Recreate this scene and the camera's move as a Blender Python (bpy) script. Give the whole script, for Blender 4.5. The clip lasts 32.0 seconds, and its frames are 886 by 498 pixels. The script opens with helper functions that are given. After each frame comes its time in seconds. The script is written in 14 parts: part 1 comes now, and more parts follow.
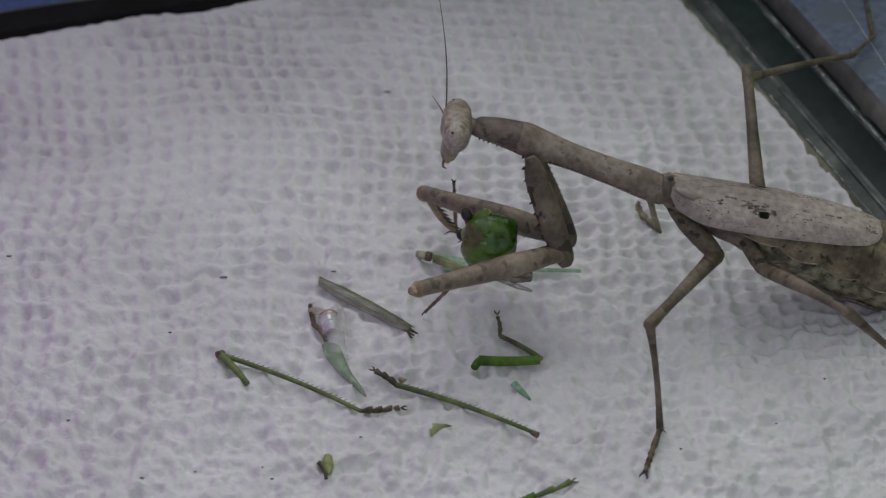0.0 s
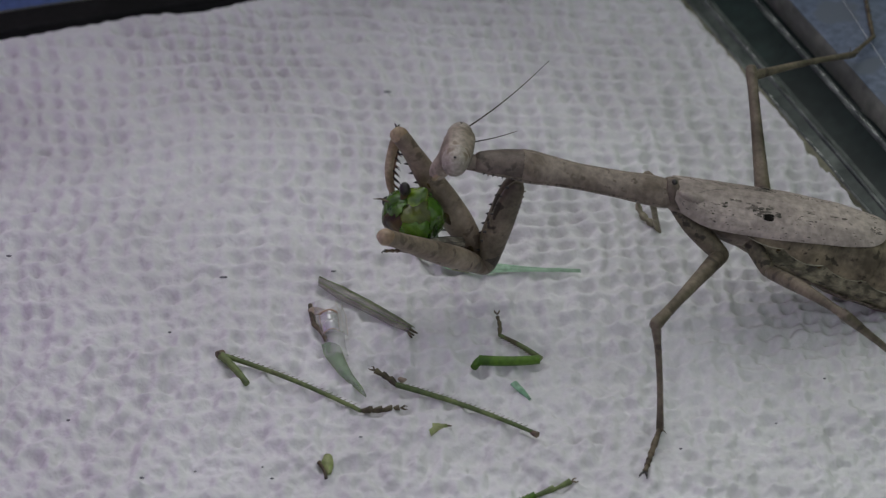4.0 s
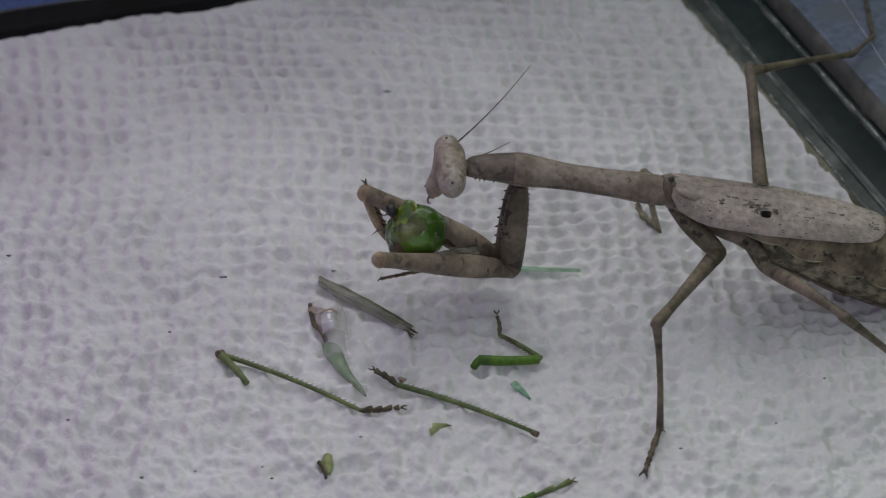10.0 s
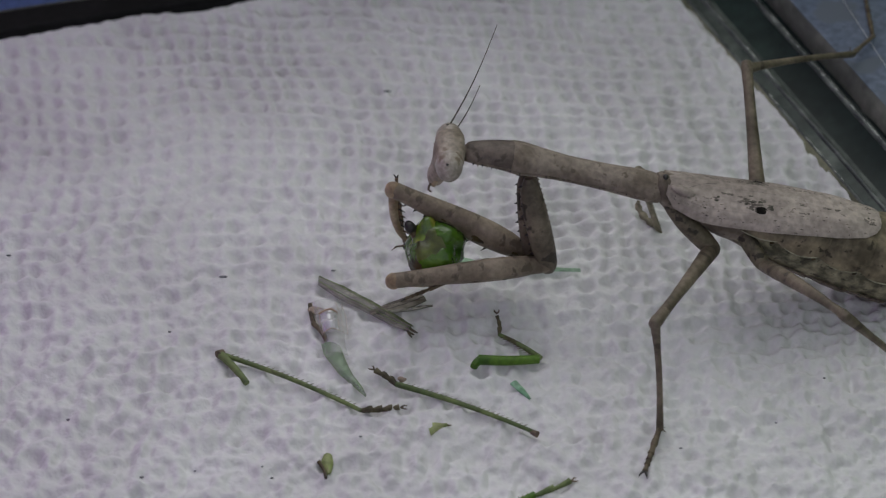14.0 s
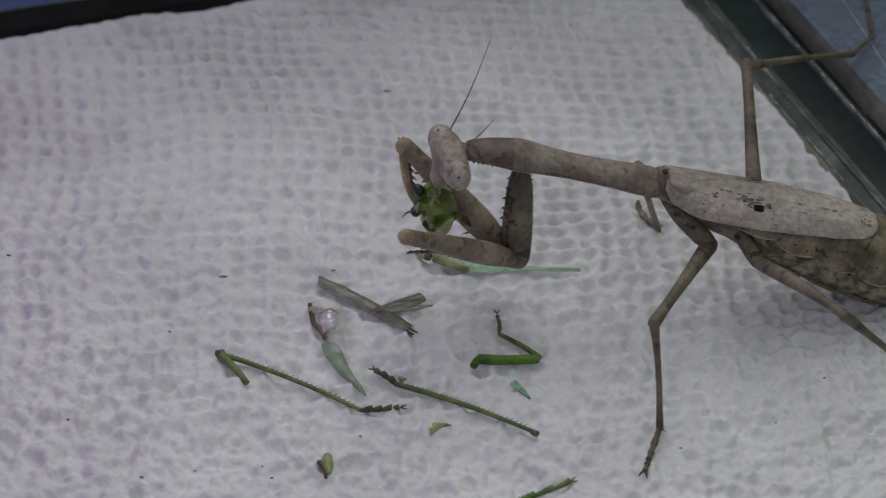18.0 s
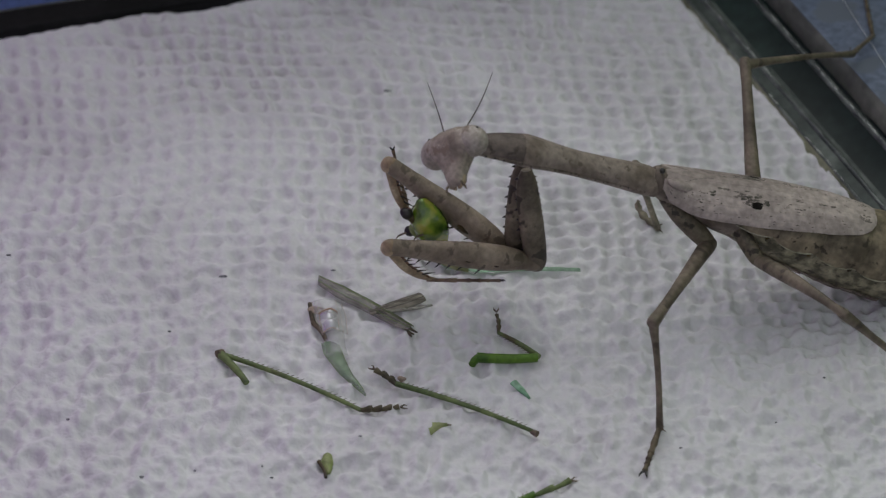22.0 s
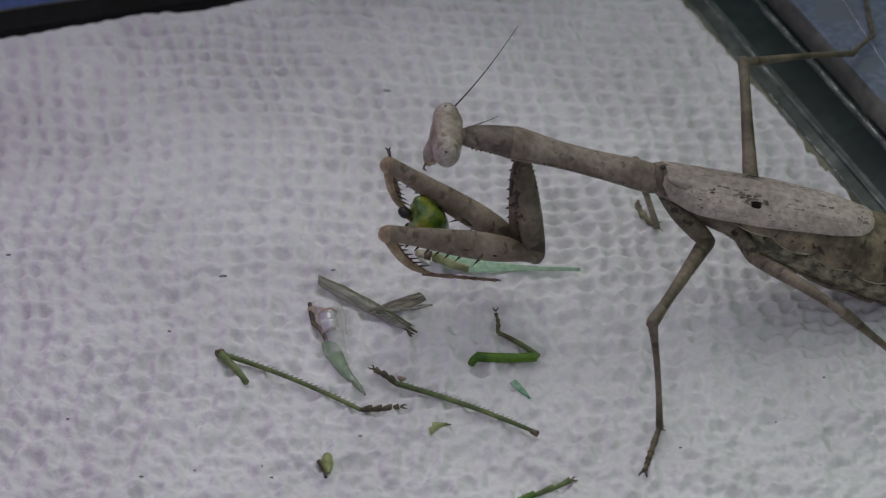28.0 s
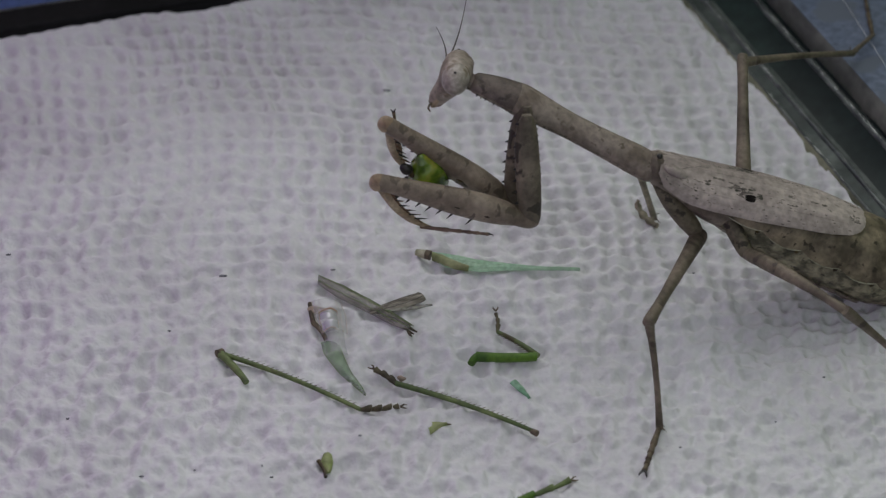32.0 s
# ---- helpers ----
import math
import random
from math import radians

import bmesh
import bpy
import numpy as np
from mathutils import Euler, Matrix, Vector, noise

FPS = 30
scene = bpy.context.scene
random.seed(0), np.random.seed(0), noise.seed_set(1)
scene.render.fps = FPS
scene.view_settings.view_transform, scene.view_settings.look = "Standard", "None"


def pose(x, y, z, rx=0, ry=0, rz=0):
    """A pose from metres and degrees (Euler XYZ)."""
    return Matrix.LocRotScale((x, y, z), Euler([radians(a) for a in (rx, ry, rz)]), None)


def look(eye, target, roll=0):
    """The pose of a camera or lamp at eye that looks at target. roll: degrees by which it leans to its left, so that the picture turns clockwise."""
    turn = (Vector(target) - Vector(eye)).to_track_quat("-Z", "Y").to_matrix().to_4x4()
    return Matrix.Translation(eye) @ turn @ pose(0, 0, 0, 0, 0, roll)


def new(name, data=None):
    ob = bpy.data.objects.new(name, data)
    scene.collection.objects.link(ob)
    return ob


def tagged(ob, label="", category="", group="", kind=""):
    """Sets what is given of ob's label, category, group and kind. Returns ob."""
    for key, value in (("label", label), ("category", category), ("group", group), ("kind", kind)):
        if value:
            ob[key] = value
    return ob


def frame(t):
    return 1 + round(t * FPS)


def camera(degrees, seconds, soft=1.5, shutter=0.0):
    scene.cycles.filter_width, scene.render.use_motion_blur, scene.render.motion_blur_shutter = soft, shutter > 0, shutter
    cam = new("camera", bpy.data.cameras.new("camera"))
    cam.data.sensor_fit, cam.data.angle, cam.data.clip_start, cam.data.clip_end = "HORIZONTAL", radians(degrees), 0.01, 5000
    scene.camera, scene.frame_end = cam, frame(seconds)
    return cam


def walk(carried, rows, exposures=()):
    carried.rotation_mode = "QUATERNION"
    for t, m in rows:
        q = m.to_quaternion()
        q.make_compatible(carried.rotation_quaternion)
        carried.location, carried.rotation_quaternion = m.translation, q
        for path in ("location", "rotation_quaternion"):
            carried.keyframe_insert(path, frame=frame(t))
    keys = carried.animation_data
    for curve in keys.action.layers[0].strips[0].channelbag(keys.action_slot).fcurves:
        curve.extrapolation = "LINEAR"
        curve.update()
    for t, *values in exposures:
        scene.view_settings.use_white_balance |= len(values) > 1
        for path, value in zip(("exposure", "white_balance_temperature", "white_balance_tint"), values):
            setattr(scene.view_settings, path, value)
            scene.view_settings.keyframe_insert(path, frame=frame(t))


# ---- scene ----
cam = camera(16.0, 32.0, soft=1.25)
EYE = (0, -0.211500, 0.190435)
walk(cam, [(0, look(EYE, (0, 0, 0))), (32, look(EYE, (0.00005, -0.00021, 0)))], exposures=[(0, -0.14, 6450, 9), (32, -0.14, 6450, 9)])

cam.data.dof.use_dof, cam.data.dof.focus_distance, cam.data.dof.aperture_fstop = True, 0.274, 46

# ---- light: a soft overcast daylight from behind and above ----
world = bpy.data.worlds.new("world")
scene.world = world
world.use_nodes = True
wn = world.node_tree
sky = wn.nodes.new("ShaderNodeTexSky")
sky.sky_type, sky.sun_disc = "NISHITA", False
sky.sun_elevation, sky.sun_rotation = radians(60), radians(8)
cloud = wn.nodes.new("ShaderNodeHueSaturation")
cloud.inputs["Saturation"].default_value = 0.22
wn.links.new(sky.outputs["Color"], cloud.inputs["Color"])
wn.links.new(cloud.outputs["Color"], wn.nodes["Background"].inputs["Color"])
wn.nodes["Background"].inputs["Strength"].default_value = 0.15
sun = new("sun", bpy.data.lights.new("sun", "SUN"))
sun.data.energy, sun.data.angle, sun.data.color = 0.52, radians(74), (0.98, 0.97, 0.93)
sun.matrix_basis = look((-0.13, 0.42, 0.62), (0, 0, 0))

# ---- helpers of this scene; lengths in millimetres ----
MM = 0.001


def V(x, y, z):
    return Vector((x, y, z)) * MM


def part(name, bm, material, parent=None, label="", flat=False):
    bmesh.ops.recalc_face_normals(bm, faces=bm.faces)
    if not flat:
        for e in bm.edges:
            if len(e.link_faces) == 2 and e.calc_face_angle(0) > 0.95:
                e.smooth = False
    me = bpy.data.meshes.new(name)
    bm.to_mesh(me)
    bm.free()
    if not flat:
        for p in me.polygons:
            p.use_smooth = True
    me.materials.append(material)
    ob = new(name, me)
    ob.parent = parent
    if label:
        ob["label"] = label
    return ob


def thing(name, at, label, category, group="", kind=""):
    ob = new(name)
    ob.location = V(*at)
    ob.empty_display_size = 0.002
    return tagged(ob, label, category, group, kind)


def loft(bm, rows, n=14, power=2.0, jitter=0.0, seed=0):
    """A tube along x through rows of (x, y, z, half width, half height)."""
    rnd = random.Random(seed)
    rings = []
    for x, cy, cz, ry, rz in rows:
        ring = []
        for i in range(n):
            a = 2 * math.pi * i / n
            c, s = math.cos(a), math.sin(a)
            k = 1 + rnd.uniform(-jitter, jitter)
            ring.append(bm.verts.new(V(x, cy + ry * k * math.copysign(abs(c) ** (2 / power), c), cz + rz * k * math.copysign(abs(s) ** (2 / power), s))))
        rings.append(ring)
    for a, b in zip(rings, rings[1:]):
        for i in range(n):
            bm.faces.new((a[i], a[(i + 1) % n], b[(i + 1) % n], b[i]))
    bm.faces.new(rings[0])
    bm.faces.new(rings[-1])
    return bm


def smooth_rows(rows, k=4):
    """More rows between those given, on a gliding curve."""
    pts = np.array(rows, float)
    out = []
    for i in range(len(pts) - 1):
        p0, p1, p2, p3 = pts[max(i - 1, 0)], pts[i], pts[i + 1], pts[min(i + 2, len(pts) - 1)]
        for j in range(k):
            u = j / k
            out.append(tuple(0.5 * (2 * p1 + (p2 - p0) * u + (2 * p0 - 5 * p1 + 4 * p2 - p3) * u * u + (3 * p1 - p0 - 3 * p2 + p3) * u ** 3)))
    out.append(tuple(pts[-1]))
    return out


def pipe(bm, points, radii, n=8, flat=1.0):
    """A tube through points in space, with a radius at each; flat squeezes it in height."""
    pts = [Vector(p) for p in points]
    rings = []
    for i, p in enumerate(pts):
        d = (pts[min(i + 1, len(pts) - 1)] - pts[max(i - 1, 0)]).normalized()
        s = d.cross(Vector((0, 0, 1)))
        if s.length < 0.05:
            s = d.cross(Vector((0, 1, 0)))
        s.normalize()
        u = s.cross(d)
        rings.append([bm.verts.new(MM * (p + radii[i] * (math.cos(a) * s + flat * math.sin(a) * u))) for a in (2 * math.pi * j / n for j in range(n))])
    for a, b in zip(rings, rings[1:]):
        for i in range(n):
            bm.faces.new((a[i], a[(i + 1) % n], b[(i + 1) % n], b[i]))
    bm.faces.new(rings[0])
    bm.faces.new(rings[-1])
    return bm


def spike(bm, base, way, length, r, n=6, bend=(0, 0, 0)):
    base, way = Vector(base), Vector(way).normalized()
    tip = base + way * length + Vector(bend)
    mid = base + way * length * 0.55 + Vector(bend) * 0.25
    pipe(bm, [base - way * r, base + way * length * 0.15, mid, tip], [r, r * 0.9, r * 0.55, r * 0.08], n)
    return bm


def ball(bm, c, r, seg=20, rings=14, rough=0.0, freq=1.5, seed=0.0):
    """An egg of half axes r about c, uneven by rough."""
    m = Matrix.LocRotScale(V(*c), None, Vector(r) * MM)
    made = bmesh.ops.create_uvsphere(bm, u_segments=seg, v_segments=rings, radius=1.0, matrix=m)["verts"]
    if rough:
        for v in made:
            d = v.co - V(*c)
            v.co += d * rough * noise.noise(d / MM * freq + Vector((seed, seed * 2, 7)))
    return bm


# ---- materials ----
def nodes(name):
    m = bpy.data.materials.new(name)
    m.use_nodes = True
    return m, m.node_tree.nodes, m.node_tree.links, m.node_tree.nodes["Principled BSDF"]


def surface(name, dark, light, rough=0.6, scale=500, fine=2600, bump=0.25, spec=0.4, contrast=(0.40, 0.60), coat=0.0, alpha=1.0, blotch=None, blotch_scale=900, blotch_at=0.55, stretch=(1, 1, 1), depth=0.00008, trans=0.0, rand=0.0, grainy=(0.72, 1.2), rest_space=False):
    """A mottled surface: broad patches from dark to light, fine grain over them, and blotches of a third colour."""
    m, n, l, b = nodes(name)
    co = n.new("ShaderNodeTexCoord")
    mp = n.new("ShaderNodeMapping")
    mp.inputs["Scale"].default_value = stretch
    place = co.outputs["Object"]
    if rest_space:
        whole = n.new("ShaderNodeAttribute")
        whole.attribute_name = "whole"
        place = whole.outputs["Vector"]
    l.new(place, mp.inputs["Vector"])
    broad = n.new("ShaderNodeTexNoise")
    broad.inputs["Scale"].default_value, broad.inputs["Detail"].default_value = scale, 5
    l.new(mp.outputs["Vector"], broad.inputs["Vector"])
    ramp = n.new("ShaderNodeValToRGB")
    ramp.color_ramp.elements[0].position, ramp.color_ramp.elements[1].position = contrast
    ramp.color_ramp.elements[0].color, ramp.color_ramp.elements[1].color = (*dark, 1), (*light, 1)
    l.new(broad.outputs["Fac"], ramp.inputs["Fac"])
    grain = n.new("ShaderNodeTexNoise")
    grain.inputs["Scale"].default_value, grain.inputs["Detail"].default_value = fine, 4
    l.new(place, grain.inputs["Vector"])
    lift = n.new("ShaderNodeMapRange")
    lift.inputs["From Min"].default_value, lift.inputs["From Max"].default_value = 0.3, 0.7
    lift.inputs["To Min"].default_value, lift.inputs["To Max"].default_value = grainy
    l.new(grain.outputs["Fac"], lift.inputs["Value"])
    mul = n.new("ShaderNodeMix")
    mul.data_type, mul.blend_type = "RGBA", "MULTIPLY"
    mul.inputs["Factor"].default_value = 1.0
    l.new(ramp.outputs["Color"], mul.inputs["A"])
    l.new(lift.outputs["Result"], mul.inputs["B"])
    colour = mul.outputs["Result"]
    if blotch:
        bn = n.new("ShaderNodeTexNoise")
        bn.inputs["Scale"].default_value, bn.inputs["Detail"].default_value = blotch_scale, 3
        l.new(mp.outputs["Vector"], bn.inputs["Vector"])
        br = n.new("ShaderNodeValToRGB")
        br.color_ramp.elements[0].position, br.color_ramp.elements[1].position = blotch_at, blotch_at + 0.06
        l.new(bn.outputs["Fac"], br.inputs["Fac"])
        mx = n.new("ShaderNodeMix")
        mx.data_type = "RGBA"
        l.new(br.outputs["Color"], mx.inputs["Factor"])
        l.new(colour, mx.inputs["A"])
        mx.inputs["B"].default_value = (*blotch, 1)
        colour = mx.outputs["Result"]
    if rand:
        info = n.new("ShaderNodeObjectInfo")
        rr = n.new("ShaderNodeMapRange")
        rr.inputs["To Min"].default_value, rr.inputs["To Max"].default_value = 1 - rand, 1 + rand
        l.new(info.outputs["Random"], rr.inputs["Value"])
        mr = n.new("ShaderNodeMix")
        mr.data_type, mr.blend_type = "RGBA", "MULTIPLY"
        mr.inputs["Factor"].default_value = 1.0
        l.new(colour, mr.inputs["A"])
        l.new(rr.outputs["Result"], mr.inputs["B"])
        colour = mr.outputs["Result"]
    l.new(colour, b.inputs["Base Color"])
    b.inputs["Roughness"].default_value = rough
    b.inputs["Specular IOR Level"].default_value = spec
    b.inputs["Coat Weight"].default_value = coat
    b.inputs["Coat Roughness"].default_value = 0.12
    b.inputs["Alpha"].default_value = alpha
    b.inputs["Transmission Weight"].default_value = trans
    if bump:
        bp = n.new("ShaderNodeBump")
        bp.inputs["Strength"].default_value, bp.inputs["Distance"].default_value = bump, depth
        l.new(grain.outputs["Fac"], bp.inputs["Height"])
        l.new(bp.outputs["Normal"], b.inputs["Normal"])
    return m


PAPER = surface("paper", (0.715, 0.70, 0.70), (0.80, 0.79, 0.785), 0.95, 60, 1700, 0.7, 0.1, depth=0.00026, grainy=(0.95, 1.035))
SHELL = surface("grey_brown_shell", (0.166, 0.127, 0.098), (0.301, 0.244, 0.201), 0.55, 320, 1900, 0.8, 0.35, blotch=(0.13, 0.10, 0.075), blotch_scale=1500, blotch_at=0.61, depth=0.00014)
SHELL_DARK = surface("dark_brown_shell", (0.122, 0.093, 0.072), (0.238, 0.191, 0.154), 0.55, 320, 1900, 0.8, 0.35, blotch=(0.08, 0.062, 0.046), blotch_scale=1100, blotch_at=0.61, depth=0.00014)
SHIELD = surface("dusky_shield", (0.103, 0.079, 0.064), (0.211, 0.165, 0.140), 0.55, 320, 1900, 0.8, 0.35, blotch=(0.07, 0.054, 0.043), blotch_scale=1100, blotch_at=0.6, depth=0.00014)
# leg bases under the body: its shade is put into this darker brown
COXA = surface("shaded_leg_base", (0.068, 0.056, 0.039), (0.156, 0.127, 0.087), 0.55, 320, 2600, 0.35, 0.35, blotch=(0.045, 0.036, 0.027), blotch_scale=900, blotch_at=0.6)
LEG = surface("mottled_leg", (0.098, 0.078, 0.055), (0.222, 0.177, 0.130), 0.55, 260, 1900, 0.8, 0.35, contrast=(0.38, 0.62), blotch=(0.085, 0.066, 0.05), blotch_scale=800, blotch_at=0.64, stretch=(1.0, 0.7, 0.7), depth=0.00014)
FORECOXA = surface("dark_fore_coxa", (0.097, 0.078, 0.055), (0.228, 0.186, 0.135), 0.55, 300, 2000, 0.7, 0.35, contrast=(0.38, 0.64), blotch=(0.05, 0.040, 0.030), blotch_scale=600, blotch_at=0.58, depth=0.00014)
FORE = surface("foreleg_shell", (0.147, 0.111, 0.079), (0.346, 0.276, 0.207), 0.5, 260, 2000, 0.7, 0.4, contrast=(0.38, 0.66), blotch=(0.12, 0.092, 0.066), blotch_scale=800, blotch_at=0.585, stretch=(1.3, 0.8, 0.8), grainy=(0.78, 1.16), depth=0.00012)
TAWNY = surface("tawny_shell", (0.265, 0.185, 0.111), (0.445, 0.345, 0.228), 0.45, 500, 2600, 0.25, 0.45)
RUSSET = surface("russet_shell", (0.10, 0.05, 0.03), (0.20, 0.11, 0.065), 0.45, 500, 2600, 0.25, 0.4)
PALELEG = surface("pale_tan_leg", (0.17, 0.15, 0.10), (0.34, 0.30, 0.21), 0.5, 500, 2600, 0.3, 0.4)
TARSUS = surface("reddish_brown_foot", (0.11, 0.075, 0.05), (0.23, 0.165, 0.11), 0.5, 500, 2600, 0.3, 0.4)
FEELER = surface("dark_feeler", (0.045, 0.035, 0.026), (0.10, 0.08, 0.06), 0.5, 900, 2600, 0.1, 0.3)
BLACK = surface("black_horn", (0.012, 0.010, 0.009), (0.03, 0.025, 0.022), 0.35, 900, 3000, 0.1, 0.5)
HEADM = surface("pale_head", (0.219, 0.174, 0.134), (0.393, 0.329, 0.270), 0.5, 420, 2600, 0.3, 0.4, blotch=(0.24, 0.185, 0.135), blotch_scale=900, blotch_at=0.6)
EYEM = surface("grey_eye", (0.234, 0.194, 0.153), (0.381, 0.329, 0.279), 0.32, 420, 3200, 0.08, 0.5, blotch=(0.22, 0.165, 0.12), blotch_scale=700, blotch_at=0.62)
WING = surface("pale_wing", (0.315, 0.260, 0.231), (0.483, 0.405, 0.363), 0.55, 200, 1800, 0.4, 0.3, blotch=(0.17, 0.14, 0.125), blotch_scale=1900, blotch_at=0.665, stretch=(0.8, 1.2, 1.2))
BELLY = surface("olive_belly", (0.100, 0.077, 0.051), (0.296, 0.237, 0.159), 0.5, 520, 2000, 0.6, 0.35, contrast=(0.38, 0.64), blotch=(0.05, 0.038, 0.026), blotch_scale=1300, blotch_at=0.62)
PLEURA = surface("pale_green_flank", (0.099, 0.088, 0.058), (0.360, 0.319, 0.217), 0.5, 900, 2400, 0.6, 0.35, contrast=(0.4, 0.62), blotch=(0.055, 0.048, 0.033), blotch_scale=1100, blotch_at=0.60)
HEMM = surface("cream_hem", (0.25, 0.235, 0.155), (0.44, 0.41, 0.30), 0.45, 600, 2400, 0.3, 0.4)
WINGSPOT = surface("sooty_spot", (0.012, 0.010, 0.009), (0.03, 0.025, 0.022), 0.9, 900, 3000, 0.1, 0.1)
SMUDGE = surface("grey_brown_smudge", (0.12, 0.10, 0.088), (0.24, 0.205, 0.178), 0.75, 900, 2600, 0.3, 0.3)
GREEN = surface("wet_green_flesh", (0.050, 0.120, 0.008), (0.215, 0.315, 0.026), 0.22, 500, 1100, 0.55, 0.6, contrast=(0.38, 0.62), coat=0.5, blotch=(0.34, 0.34, 0.05), blotch_scale=300, blotch_at=0.49, depth=0.0002)
SKIN = surface("wet_green_skin", (0.026, 0.085, 0.006), (0.105, 0.215, 0.016), 0.22, 300, 1500, 0.7, 0.5, contrast=(0.36, 0.64), coat=0.35, blotch=(0.055, 0.048, 0.012), blotch_scale=200, blotch_at=0.59, depth=0.00022, rest_space=True)
FLESH = surface("torn_olive_flesh", (0.045, 0.040, 0.010), (0.13, 0.165, 0.022), 0.3, 260, 1500, 0.7, 0.5, contrast=(0.40, 0.62), coat=0.35, blotch=(0.06, 0.040, 0.014), blotch_scale=200, blotch_at=0.56, depth=0.00022, rest_space=True)
GORE = surface("dark_brown_flesh", (0.026, 0.015, 0.006), (0.08, 0.055, 0.016), 0.4, 600, 1500, 0.6, 0.35, coat=0.1, depth=0.0002)
LEAFGREEN = surface("green_leg", (0.045, 0.115, 0.007), (0.105, 0.215, 0.016), 0.4, 400, 2200, 0.3, 0.4, stretch=(1, 1, 1))
OLIVE = surface("olive_leg", (0.085, 0.125, 0.04), (0.17, 0.215, 0.075), 0.45, 400, 2200, 0.3, 0.4, blotch=(0.08, 0.07, 0.03), blotch_scale=500, blotch_at=0.62)
BROWN = surface("brown_joint", (0.08, 0.06, 0.04), (0.19, 0.15, 0.10), 0.55, 600, 2600, 0.3, 0.3)
FOOTM = surface("olive_brown_foot", (0.055, 0.048, 0.026), (0.145, 0.125, 0.068), 0.5, 500, 2600, 0.3, 0.35)
LIME = surface("lime_flake", (0.190, 0.250, 0.070), (0.320, 0.350, 0.150), 0.5, 500, 2200, 0.3, 0.4)
MINT = surface("mint_flake", (0.19, 0.38, 0.23), (0.32, 0.50, 0.35), 0.45, 500, 2200, 0.3, 0.4)
MINT_WING = surface("pale_green_membrane", (0.288, 0.575, 0.360), (0.504, 0.736, 0.504), 0.35, 300, 2200, 0.3, 0.4, alpha=0.6, stretch=(0.4, 2.0, 1))
PISTACHIO = surface("cream_green_base", (0.218, 0.241, 0.098), (0.380, 0.392, 0.196), 0.45, 400, 2200, 0.3, 0.4, alpha=0.85)
CREAM = surface("cream_stub", (0.34, 0.33, 0.20), (0.48, 0.46, 0.32), 0.5, 500, 2200, 0.3, 0.4)
TIPGREEN = surface("thin_green_membrane", (0.10, 0.22, 0.09), (0.34, 0.46, 0.28), 0.4, 200, 2200, 0.3, 0.4, contrast=(0.35, 0.6), alpha=0.42, coat=0.15)
SMOKY = surface("smoky_membrane", (0.22, 0.22, 0.17), (0.55, 0.53, 0.45), 0.4, 300, 2200, 0.3, 0.4, alpha=0.42, stretch=(0.5, 2.5, 1))
CLEAR = surface("clear_membrane", (0.62, 0.62, 0.60), (0.72, 0.72, 0.70), 0.08, 300, 2200, 0.2, 0.6, alpha=0.22, coat=1.0)
# glossy film whose white base colour also paints in the glint
GLASSY = surface("glint_white_film", (0.80, 0.80, 0.80), (0.90, 0.90, 0.90), 0.05, 300, 500, 0.6, 1.0, alpha=0.45, coat=1.0, depth=0.0003)
GLASSY.node_tree.nodes["Principled BSDF"].inputs["IOR"].default_value = 2.1
GLASSY.node_tree.nodes["Principled BSDF"].inputs["Coat IOR"].default_value = 2.0
FRAY = surface("frayed_brown_membrane", (0.16, 0.14, 0.105), (0.40, 0.36, 0.29), 0.6, 900, 2400, 0.4, 0.3, alpha=0.8, stretch=(0.5, 2.5, 1))
VEIN = surface("dark_vein", (0.05, 0.045, 0.035), (0.11, 0.10, 0.075), 0.5, 900, 2600, 0.2, 0.3)
AMBER = surface("pale_amber_vein", (0.36, 0.28, 0.21), (0.50, 0.42, 0.34), 0.5, 800, 2600, 0.2, 0.4)
RUST = surface("rust_crumb", (0.36, 0.22, 0.14), (0.48, 0.33, 0.24), 0.7, 800, 2600, 0.3, 0.3)
GRIT = surface("grey_grit", (0.16, 0.16, 0.17), (0.3, 0.3, 0.31), 0.8, 800, 2600, 0.3, 0.3)
BLUE = surface("blue_plastic", (0.115, 0.18, 0.40), (0.155, 0.23, 0.48), 0.5, 80, 1200, 0.2, 0.4)
SLATE = surface("slate_blue_plastic", (0.15, 0.18, 0.25), (0.21, 0.24, 0.31), 0.2, 90, 1200, 0.25, 0.4, blotch=(0.16, 0.18, 0.22), blotch_scale=160, blotch_at=0.6)
PLASTIC = surface("black_plastic", (0.006, 0.006, 0.006), (0.014, 0.013, 0.014), 0.6, 120, 1500, 0.2, 0.2)
BOTTLE = surface("dark_green_glass", (0.007, 0.015, 0.013), (0.020, 0.036, 0.031), 0.4, 120, 900, 0.35, 0.25, coat=0.0)
RIMGLASS = surface("grey_green_glass", (0.041, 0.055, 0.048), (0.118, 0.137, 0.119), 0.4, 200, 1100, 0.5, 0.3, coat=0.08, depth=0.0002)
RIMBEAD = surface("flecked_glass_bead", (0.05, 0.062, 0.057), (0.17, 0.19, 0.17), 0.3, 300, 1000, 1.0, 0.5, coat=0.4, depth=0.0004)
TAUPE = surface("brown_grey_screen", (0.09, 0.08, 0.07), (0.17, 0.15, 0.13), 0.4, 150, 900, 0.3, 0.4)
RIMSAND = surface("sandy_green_glass", (0.155, 0.161, 0.099), (0.311, 0.314, 0.202), 0.35, 200, 1100, 0.6, 0.5, coat=0.2, depth=0.0002)
LIPGREY = surface("brown_grey_lip", (0.101, 0.105, 0.093), (0.193, 0.194, 0.169), 0.35, 150, 900, 0.3, 0.4)
